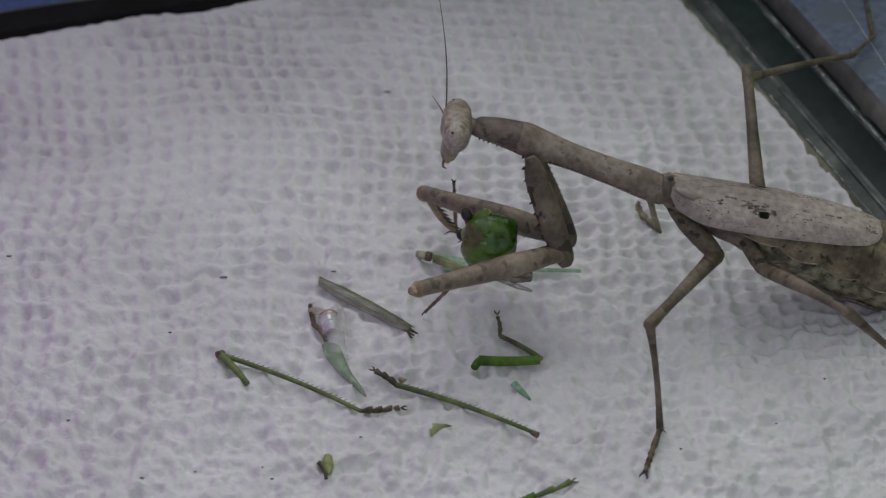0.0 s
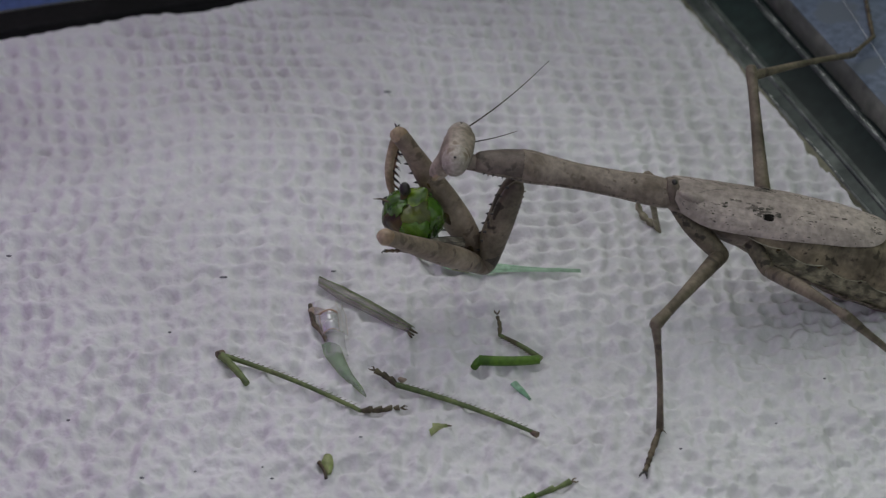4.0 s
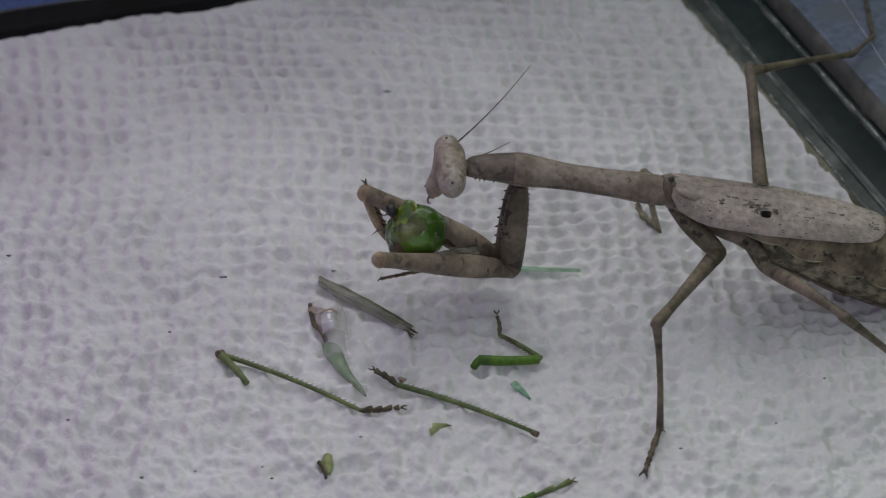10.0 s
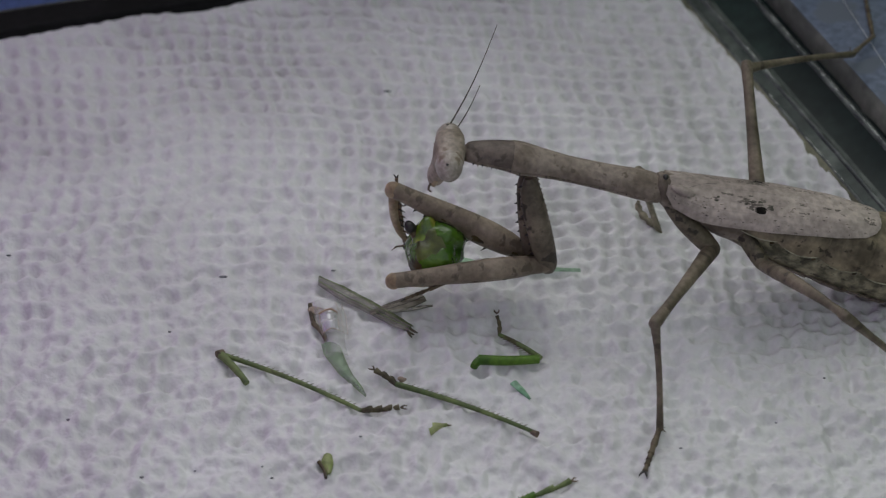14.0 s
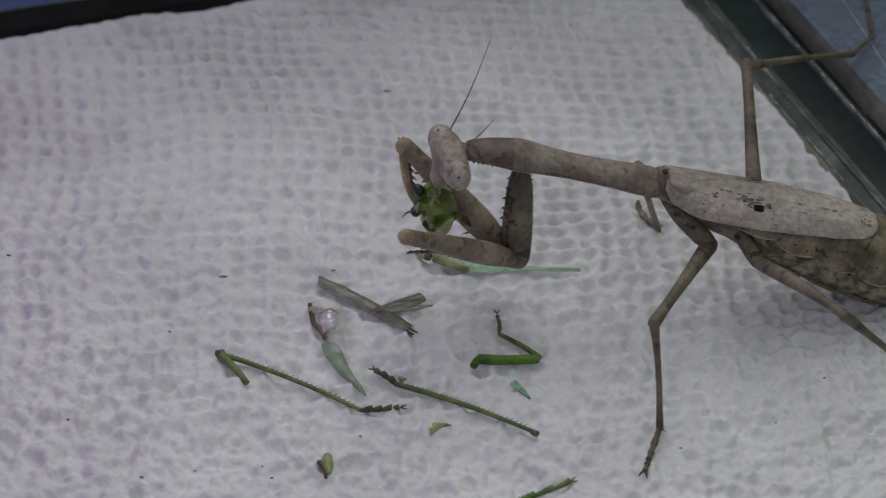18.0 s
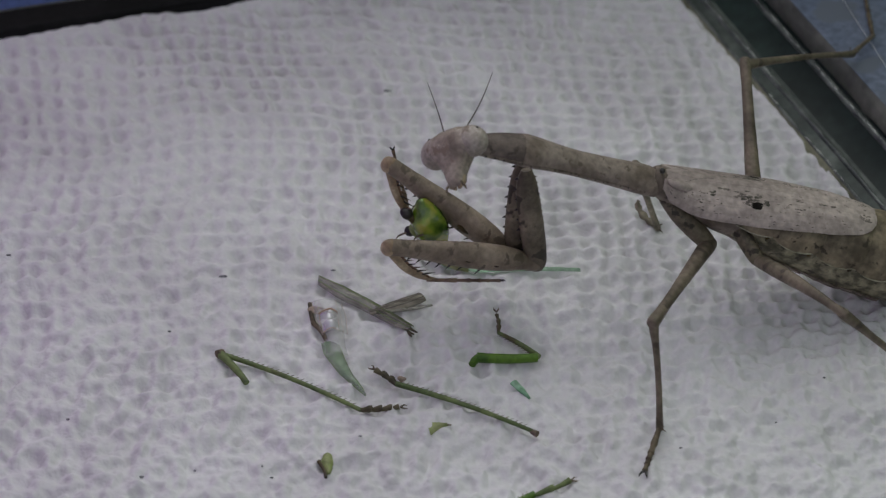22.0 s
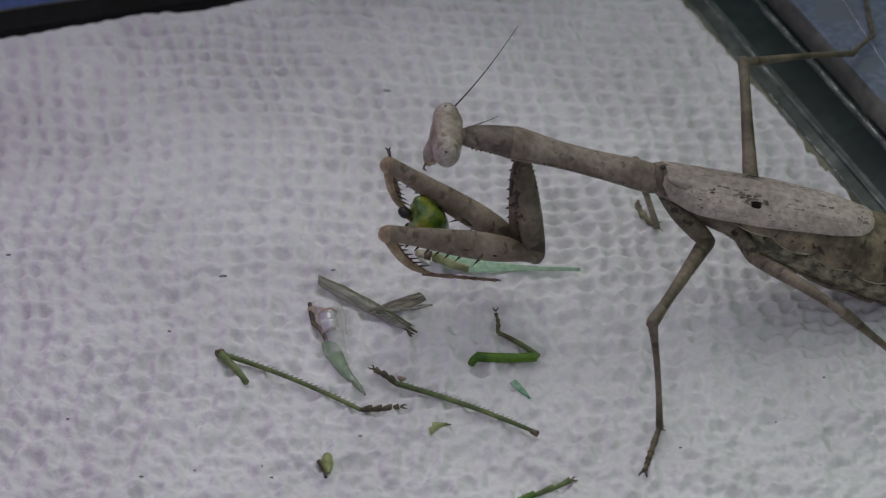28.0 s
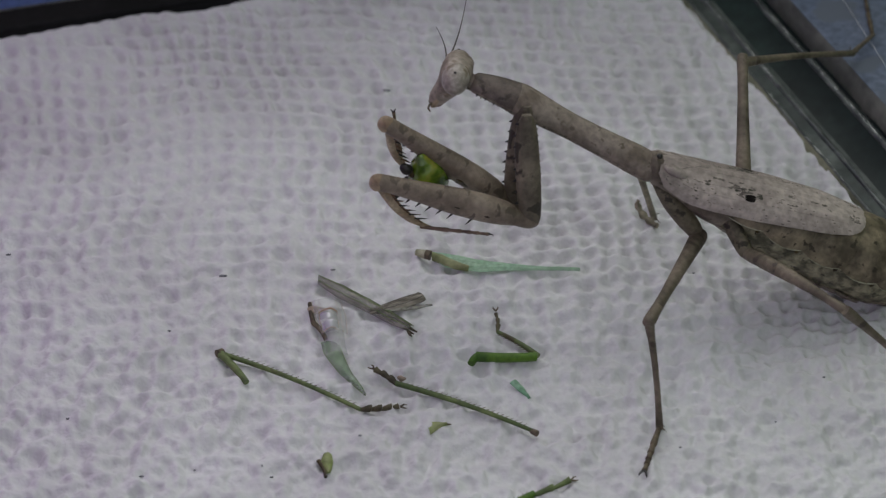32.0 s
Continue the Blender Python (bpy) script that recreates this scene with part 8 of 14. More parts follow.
    walk(near_femur, [
        (0, pose(-0.01181, -0.00385, 0.00845, -43.2, -5.9, -153.2)),
        (0.5, pose(-0.01243, -0.00122, 0.00724, -44.8, -12.1, -152.5)),
        (1, pose(-0.01764, -0.00115, 0.00604, -38.6, -50.3, -152.4)),
        (1.5, pose(-0.01813, -0.00089, 0.00566, -48.7, -50.6, -148.6)),
        (2, pose(-0.01827, -0.00049, 0.00543, -53.2, -50.5, -146.5)),
        (2.5, pose(-0.01813, -0.00076, 0.00486, -57.3, -42.9, -158.9)),
        (3, pose(-0.01761, -0.00012, 0.00414, -52.7, -36.8, -151.5)),
        (3.5, pose(-0.01849, -0.00045, 0.00405, -60.4, -42.8, -141.2)),
        (5.5, pose(-0.01701, -0.00165, 0.00516, -45.0, -25.6, -154.6)),
        (6, pose(-0.01578, -0.00114, 0.00534, -39.1, -21.7, -157.5)),
        (7, pose(-0.01542, -0.00139, 0.00492, -36.8, -18.1, -155.6)),
        (7.5, pose(-0.01704, -0.00129, 0.00565, -45.1, -51.1, -154.6)),
        (8, pose(-0.01744, -0.00117, 0.00507, -50.7, -44.8, -160.3)),
        (8.5, pose(-0.01853, -0.00102, 0.00526, -37.5, -60.6, -161.2)),
        (9, pose(-0.01502, -0.00020, 0.00377, -39.5, -37.7, -157.2)),
        (9.5, pose(-0.01586, -0.00039, 0.00368, -49.3, -36.1, -154.0)),
        (10, pose(-0.01614, -0.00053, 0.00341, -43.9, -25.9, -154.4)),
        (10.5, pose(-0.01599, -0.00052, 0.00340, -45.6, -27.4, -153.8)),
        (11, pose(-0.01561, -0.00066, 0.00365, -51.1, -36.1, -155.7)),
        (11.5, pose(-0.01377, -0.00067, 0.00373, -43.6, -18.4, -160.0)),
        (12, pose(-0.01576, -0.00114, 0.00368, -45.5, -23.1, -162.4)),
        (12.5, pose(-0.01377, -0.00116, 0.00350, -41.9, -10.9, -163.3)),
        (13, pose(-0.01343, -0.00126, 0.00345, -43.4, -8.7, -164.4)),
        (13.5, pose(-0.01319, -0.00146, 0.00411, -41.4, -6.3, -164.9)),
        (14, pose(-0.01296, -0.00121, 0.00467, -38.1, -4.1, -166.2)),
        (14.5, pose(-0.01420, -0.00116, 0.00495, -39.8, -13.2, -164.7)),
        (15.5, pose(-0.01865, -0.00082, 0.00700, -56.8, -48.8, -153.0)),
        (16.5, pose(-0.02310, -0.00049, 0.00904, -126.8, -70.9, -87.1)),
        (17, pose(-0.02083, -0.00048, 0.00619, -76.9, -60.5, -132.0)),
        (17.5, pose(-0.01947, -0.00063, 0.00534, -64.4, -50.1, -135.9)),
        (18, pose(-0.01541, -0.00098, 0.00486, -49.0, -35.5, -148.5)),
        (18.5, pose(-0.01625, -0.00078, 0.00493, -53.2, -40.4, -145.8)),
        (19, pose(-0.01968, -0.00073, 0.00568, -65.3, -58.4, -130.3)),
        (19.5, pose(-0.01938, -0.00080, 0.00561, -69.4, -52.3, -139.5)),
        (20, pose(-0.01528, -0.00181, 0.00507, -24.9, -26.9, -161.9)),
        (20.5, pose(-0.01479, -0.00193, 0.00504, -15.9, -24.2, -166.8)),
        (21, pose(-0.01455, -0.00192, 0.00502, -14.4, -23.0, -167.6)),
        (21.5, pose(-0.01440, -0.00194, 0.00503, -16.2, -21.8, -167.4)),
        (22, pose(-0.01391, -0.00185, 0.00541, -17.8, -18.9, -166.9)),
        (22.5, pose(-0.01318, -0.00183, 0.00552, -17.2, -17.2, -168.3)),
        (23, pose(-0.01308, -0.00187, 0.00555, -17.3, -16.1, -168.6)),
        (24, pose(-0.01309, -0.00201, 0.00587, -16.8, -14.6, -169.7)),
        (25, pose(-0.01310, -0.00210, 0.00588, -18.2, -13.4, -169.9)),
        (25.5, pose(-0.01563, -0.00168, 0.00590, -24.2, -31.8, -168.0)),
        (27.5, pose(-0.01416, -0.00148, 0.00603, -10.0, -20.4, -169.5)),
        (28, pose(-0.01402, -0.00151, 0.00605, -10.8, -19.3, -169.5)),
        (28.5, pose(-0.01566, -0.00204, 0.00620, -33.6, -48.0, -157.1)),
        (29, pose(-0.01579, -0.00206, 0.00656, -17.0, -27.5, -169.7)),
        (29.5, pose(-0.01516, -0.00241, 0.00675, -12.0, -22.2, -172.3)),
        (30, pose(-0.01457, -0.00241, 0.00687, -8.3, -16.8, -174.1)),
        (30.5, pose(-0.01691, -0.00201, 0.00652, -28.5, -41.4, -164.4)),
        (31, pose(-0.01618, -0.00206, 0.00655, -21.1, -31.6, -169.9)),
        (31.5, pose(-0.01463, -0.00175, 0.00967, -13.8, -23.2, -176.7)),
        (32, pose(-0.01457, -0.00327, 0.01157, -12.4, -20.1, -177.8)),
    ])
    walk(near_tibia, [
        (0, pose(-0.02450, -0.01027, 0.00993, -129.5, 28.1, 51.1)),
        (0.5, pose(-0.02467, -0.00759, 0.01019, -125.9, 31.8, 51.9)),
        (1, pose(-0.02538, -0.00520, 0.01654, -124.6, 61.0, 47.7)),
        (1.5, pose(-0.02552, -0.00540, 0.01622, -113.5, 58.7, 53.1)),
        (2, pose(-0.02552, -0.00528, 0.01598, -109.6, 57.3, 54.6)),
        (2.5, pose(-0.02756, -0.00440, 0.01425, -105.2, 50.3, 44.9)),
        (3, pose(-0.02724, -0.00534, 0.01233, -114.6, 45.5, 47.6)),
        (3.5, pose(-0.02625, -0.00667, 0.01327, -111.1, 46.8, 50.7)),
        (5.5, pose(-0.02797, -0.00685, 0.01097, -125.3, 38.6, 43.4)),
        (6, pose(-0.02741, -0.00596, 0.01035, -130.2, 39.8, 42.9)),
        (7, pose(-0.02704, -0.00667, 0.00910, -134.1, 37.5, 43.5)),
        (7.5, pose(-0.02480, -0.00497, 0.01630, -113.2, 61.1, 51.4)),
        (8, pose(-0.02663, -0.00446, 0.01478, -107.9, 54.8, 47.4)),
        (8.5, pose(-0.02495, -0.00321, 0.01729, -94.7, 72.6, 70.1)),
        (9, pose(-0.02507, -0.00443, 0.01219, -125.7, 51.7, 43.7)),
        (9.5, pose(-0.02579, -0.00524, 0.01175, -119.4, 45.3, 43.1)),
        (10, pose(-0.02717, -0.00581, 0.00935, -128.0, 37.6, 40.8)),
        (10.5, pose(-0.02683, -0.00587, 0.00965, -125.3, 38.9, 42.6)),
        (11, pose(-0.02570, -0.00522, 0.01172, -115.7, 45.8, 44.3)),
        (11.5, pose(-0.02598, -0.00512, 0.00805, -125.1, 36.9, 43.8)),
        (12, pose(-0.02776, -0.00493, 0.00906, -123.7, 37.9, 38.4)),
        (12.5, pose(-0.02659, -0.00500, 0.00609, -128.0, 33.8, 42.5)),
        (13, pose(-0.02644, -0.00489, 0.00551, -126.2, 32.6, 43.8)),
        (13.5, pose(-0.02625, -0.00499, 0.00560, -129.1, 32.1, 42.7)),
        (14, pose(-0.02625, -0.00448, 0.00566, -133.5, 32.0, 39.8)),
        (14.5, pose(-0.02705, -0.00466, 0.00807, -129.6, 35.9, 39.8)),
        (15.5, pose(-0.02496, -0.00482, 0.01503, -83.4, 56.6, 76.1)),
        (16.5, pose(-0.02287, -0.00498, 0.02199, -22.9, 47.5, 127.3)),
        (17, pose(-0.02534, -0.00549, 0.01809, -53.9, 53.5, 105.1)),
        (17.5, pose(-0.02573, -0.00670, 0.01575, -100.2, 54.0, 63.6)),
        (18, pose(-0.02481, -0.00673, 0.01272, -120.0, 44.8, 48.3)),
        (18.5, pose(-0.02480, -0.00657, 0.01373, -115.9, 47.3, 49.8)),
        (19, pose(-0.02430, -0.00617, 0.01729, -88.2, 61.6, 80.1)),
        (19.5, pose(-0.02572, -0.00622, 0.01639, -90.7, 55.0, 65.0)),
        (20, pose(-0.02676, -0.00556, 0.01120, -137.2, 56.5, 43.9)),
        (20.5, pose(-0.02687, -0.00477, 0.01061, -148.5, 61.4, 34.8)),
        (21, pose(-0.02682, -0.00461, 0.01034, -149.7, 63.1, 34.2)),
        (21.5, pose(-0.02677, -0.00470, 0.01009, -148.2, 60.6, 34.8)),
        (22, pose(-0.02653, -0.00479, 0.00984, -148.2, 56.9, 34.7)),
        (22.5, pose(-0.02604, -0.00450, 0.00958, -151.4, 53.9, 30.2)),
        (23, pose(-0.02604, -0.00448, 0.00936, -151.4, 53.3, 30.0)),
        (24, pose(-0.02619, -0.00440, 0.00935, -152.7, 52.4, 28.2)),
        (25, pose(-0.02629, -0.00445, 0.00906, -151.0, 51.3, 29.2)),
        (25.5, pose(-0.02698, -0.00409, 0.01307, -139.0, 58.0, 35.1)),
        (27.5, pose(-0.02685, -0.00383, 0.01083, -160.6, 60.6, 24.0)),
        (28, pose(-0.02680, -0.00388, 0.01061, -158.5, 61.1, 25.9)),
        (28.5, pose(-0.02414, -0.00563, 0.01644, -42.5, 56.9, 139.1)),
        (29, pose(-0.02769, -0.00422, 0.01285, -151.5, 57.1, 26.8)),
        (29.5, pose(-0.02762, -0.00409, 0.01189, -160.8, 54.1, 18.8)),
        (30, pose(-0.02754, -0.00374, 0.01080, -167.2, 51.8, 13.6)),
        (30.5, pose(-0.02669, -0.00475, 0.01547, -134.1, 60.2, 37.8)),
        (31, pose(-0.02759, -0.00410, 0.01369, -139.5, 61.9, 35.7)),
        (31.5, pose(-0.02733, -0.00248, 0.01513, -157.9, 54.5, 16.0)),
        (32, pose(-0.02732, -0.00376, 0.01624, -156.7, 59.3, 18.2)),
    ])
    walk(near_tarsus, [
        (0, pose(-0.02087, -0.00577, 0.00685, 0.0, 58.3, 138.5)),
        (0.5, pose(-0.02114, -0.00310, 0.00665, 2.5, 52.2, 141.4)),
        (0.7333, pose(-0.02211, -0.00287, 0.00849, 56.8, 8.9, -155.7)),
        (1, pose(-0.02307, -0.00265, 0.01034, 61.0, -52.6, -126.0)),
        (1.5, pose(-0.02331, -0.00246, 0.01016, 57.2, -49.0, -121.0)),
        (2, pose(-0.02331, -0.00217, 0.01003, 56.0, -46.3, -119.3)),
        (2.5, pose(-0.02439, -0.00124, 0.00886, 64.5, -41.7, -132.1)),
        (3, pose(-0.02391, -0.00169, 0.00730, 63.5, -32.7, -129.9)),
        (3.5, pose(-0.02317, -0.00290, 0.00807, 62.8, -35.3, -128.6)),
        (5.5, pose(-0.02391, -0.00301, 0.00651, 64.1, -28.4, -130.8)),
        (6, pose(-0.02342, -0.00224, 0.00580, 63.4, -29.9, -129.4)),
        (7, pose(-0.02293, -0.00278, 0.00475, 63.6, -29.1, -129.9)),
        (7.5, pose(-0.02267, -0.00230, 0.01011, 57.9, -49.2, -120.0)),
        (8, pose(-0.02389, -0.00149, 0.00905, 65.5, -44.2, -130.9)),
        (8.5, pose(-0.02423, -0.00123, 0.01058, 49.3, -45.8, -109.5)),
        (9, pose(-0.02193, -0.00144, 0.00669, 66.9, -40.6, -137.8)),
        (9.5, pose(-0.02218, -0.00185, 0.00674, 66.7, -33.8, -137.1)),
        (10, pose(-0.02292, -0.00214, 0.00501, 65.3, -25.1, -133.7)),
        (10.5, pose(-0.02277, -0.00213, 0.00520, 65.3, -26.0, -133.5)),
        (11, pose(-0.02217, -0.00178, 0.00667, 65.7, -33.9, -134.0)),
        (11.5, pose(-0.02192, -0.00123, 0.00383, 65.5, -25.5, -133.0)),
        (12, pose(-0.02341, -0.00148, 0.00473, 66.5, -25.2, -135.3)),
        (12.5, pose(-0.02228, -0.00105, 0.00217, 60.1, -26.9, -122.1)),
        (13, pose(-0.02217, -0.00079, 0.00173, 60.1, -26.9, -122.2)),
        (13.5, pose(-0.02187, -0.00094, 0.00186, 60.7, -26.4, -123.6)),
        (14, pose(-0.02167, -0.00067, 0.00195, 61.3, -24.2, -124.9)),
        (14.5, pose(-0.02267, -0.00101, 0.00395, 61.5, -26.7, -125.3)),
        (16.5, pose(-0.02576, -0.00118, 0.01678, 43.3, -33.2, -95.5)),
        (17, pose(-0.02644, -0.00144, 0.01241, 39.9, -36.6, -89.8)),
        (17.5, pose(-0.02387, -0.00294, 0.00998, 57.0, -43.9, -118.4)),
        (18, pose(-0.02144, -0.00295, 0.00769, 61.9, -35.4, -126.3)),
        (18.5, pose(-0.02168, -0.00288, 0.00849, 62.2, -36.6, -126.8)),
        (19, pose(-0.02372, -0.00285, 0.01105, 50.8, -55.5, -110.9)),
        (19.5, pose(-0.02401, -0.00254, 0.01058, 56.9, -47.6, -118.6)),
        (19.73, pose(-0.02397, -0.00269, 0.00792, 1.5, -43.6, -63.7)),
        (20, pose(-0.02393, -0.00284, 0.00527, -27.9, -19.9, -34.9)),
        (20.5, pose(-0.02408, -0.00283, 0.00440, -29.7, -14.6, -26.7)),
        (21, pose(-0.02418, -0.00281, 0.00404, -30.5, -10.1, -21.2)),
        (21.5, pose(-0.02392, -0.00272, 0.00394, -30.5, -12.6, -21.1)),
        (22, pose(-0.02337, -0.00260, 0.00396, -31.0, -14.7, -17.1)),
        (22.5, pose(-0.02247, -0.00241, 0.00391, -31.2, -17.3, -16.6)),
        (23, pose(-0.02242, -0.00238, 0.00374, -31.3, -17.0, -15.7)),
        (24, pose(-0.02242, -0.00238, 0.00380, -31.3, -19.9, -16.2)),
        (25, pose(-0.02246, -0.00231, 0.00360, -31.4, -20.6, -15.9)),
        (25.5, pose(-0.02390, -0.00192, 0.00705, -10.3, -35.2, -63.7)),
        (27.5, pose(-0.02370, -0.00243, 0.00470, -31.3, -12.2, -20.8)),
        (28, pose(-0.02375, -0.00240, 0.00447, -31.8, -10.4, -18.6)),
        (28.5, pose(-0.02702, -0.00313, 0.01061, -38.7, 36.9, 5.7)),
        (29, pose(-0.02425, -0.00249, 0.00689, -51.7, -9.3, -31.8)),
        (29.5, pose(-0.02367, -0.00274, 0.00613, -52.0, -12.2, -30.4)),
        (30, pose(-0.02327, -0.00271, 0.00523, -52.8, -13.5, -26.8)),
        (30.5, pose(-0.02388, -0.00257, 0.00926, -27.0, -33.2, -73.8)),
        (31, pose(-0.02486, -0.00214, 0.00742, -29.2, -38.4, -70.0)),
        (31.5, pose(-0.02338, -0.00134, 0.00938, -27.6, -40.4, -72.5)),
        (32, pose(-0.02388, -0.00263, 0.01015, -47.4, -16.6, -28.4)),
    ])
    walk(near_mid_coxa, [
        (0, pose(-0.00233, -0.00080, 0.01123, 0.0, 39.1, -29.5)),
        (0.5, pose(-0.00229, -0.00080, 0.01143, 0.0, 39.5, -28.8)),
        (1, pose(-0.00224, -0.00080, 0.01113, 0.0, 40.3, -27.4)),
        (1.5, pose(-0.00224, -0.00080, 0.01112, 0.0, 40.2, -27.5)),
        (2, pose(-0.00224, -0.00080, 0.01112, -0.0, 38.2, -29.2)),
        (2.5, pose(-0.00199, -0.00080, 0.01102, 0.0, 38.2, -30.4)),
        (3, pose(-0.00208, -0.00080, 0.01101, 0.0, 37.0, -29.6)),
        (3.5, pose(-0.00190, -0.00080, 0.01082, 0.0, 35.7, -30.6)),
        (5.5, pose(-0.00202, -0.00080, 0.01129, 0.0, 38.4, -29.7)),
        (6, pose(-0.00233, -0.00080, 0.01158, 0.0, 41.8, -26.1)),
        (7, pose(-0.00233, -0.00080, 0.01158, -0.0, 41.5, -26.5)),
        (7.5, pose(-0.00231, -0.00080, 0.01168, -0.0, 39.5, -25.8)),
        (8, pose(-0.00223, -0.00080, 0.01148, 0.0, 39.1, -26.3)),
        (8.5, pose(-0.00221, -0.00080, 0.01138, 0.0, 38.2, -26.6)),
        (9, pose(-0.00218, -0.00080, 0.01108, 0.0, 37.5, -26.9)),
        (9.5, pose(-0.00220, -0.00080, 0.01108, 0.0, 38.7, -27.1)),
        (10, pose(-0.00218, -0.00080, 0.01108, 0.0, 38.0, -27.2)),
        (10.5, pose(-0.00217, -0.00080, 0.01107, 0.0, 38.0, -27.3)),
        (11, pose(-0.00194, -0.00080, 0.01097, 0.0, 37.4, -28.0)),
        (11.5, pose(-0.00210, -0.00080, 0.01107, -0.0, 38.3, -27.8)),
        (12, pose(-0.00199, -0.00080, 0.01096, 0.0, 37.5, -28.2)),
        (12.5, pose(-0.00215, -0.00080, 0.01086, 0.0, 37.4, -28.2)),
        (13, pose(-0.00215, -0.00080, 0.01086, -0.0, 37.3, -28.2)),
        (13.5, pose(-0.00237, -0.00080, 0.01115, 0.0, 38.5, -26.9)),
        (14, pose(-0.00260, -0.00080, 0.01135, 0.0, 39.7, -25.4)),
        (14.5, pose(-0.00263, -0.00080, 0.01164, 0.0, 39.3, -24.5)),
        (16.5, pose(-0.00255, -0.00080, 0.01211, 0.0, 43.4, -22.1)),
        (17, pose(-0.00262, -0.00080, 0.01211, -0.0, 43.4, -22.1)),
        (17.5, pose(-0.00273, -0.00080, 0.01181, 0.0, 41.6, -22.0)),
        (18, pose(-0.00279, -0.00080, 0.01191, 0.0, 43.0, -22.2)),
        (18.5, pose(-0.00278, -0.00080, 0.01190, 0.0, 42.3, -22.3)),
        (19, pose(-0.00275, -0.00080, 0.01180, 0.0, 41.7, -22.5)),
        (19.5, pose(-0.00275, -0.00080, 0.01170, 0.0, 40.9, -22.8)),
        (20, pose(-0.00275, -0.00080, 0.01179, 0.0, 42.2, -22.8)),
        (21.5, pose(-0.00275, -0.00080, 0.01178, 0.0, 42.0, -23.0)),
        (22, pose(-0.00296, -0.00080, 0.01198, 0.0, 42.3, -22.0)),
        (22.5, pose(-0.00296, -0.00080, 0.01188, 0.0, 42.8, -22.2)),
        (23, pose(-0.00296, -0.00080, 0.01188, 0.0, 42.8, -22.3)),
        (24, pose(-0.00299, -0.00080, 0.01206, -0.0, 42.7, -22.0)),
        (25, pose(-0.00301, -0.00080, 0.01206, -0.0, 44.3, -22.3)),
        (25.5, pose(-0.00293, -0.00080, 0.01205, 0.0, 43.3, -22.8)),
        (27.5, pose(-0.00303, -0.00080, 0.01233, -0.0, 44.6, -22.4)),
        (28, pose(-0.00303, -0.00080, 0.01233, -0.0, 43.5, -22.2)),
        (28.5, pose(-0.00294, -0.00080, 0.01233, 0.0, 43.4, -22.5)),
        (29, pose(-0.00301, -0.00080, 0.01242, -0.0, 43.6, -22.3)),
        (29.5, pose(-0.00295, -0.00080, 0.01252, 0.0, 44.8, -22.5)),
        (30, pose(-0.00295, -0.00080, 0.01252, 0.0, 44.7, -22.6)),
        (30.5, pose(-0.00286, -0.00080, 0.01241, 0.0, 44.0, -22.9)),
        (31, pose(-0.00299, -0.00080, 0.01260, 0.0, 45.3, -22.0)),
        (31.5, pose(-0.00271, -0.00080, 0.01289, 0.0, 45.9, -23.1)),
        (32, pose(-0.00353, -0.00080, 0.01357, 0.0, 51.9, -17.8)),
    ])
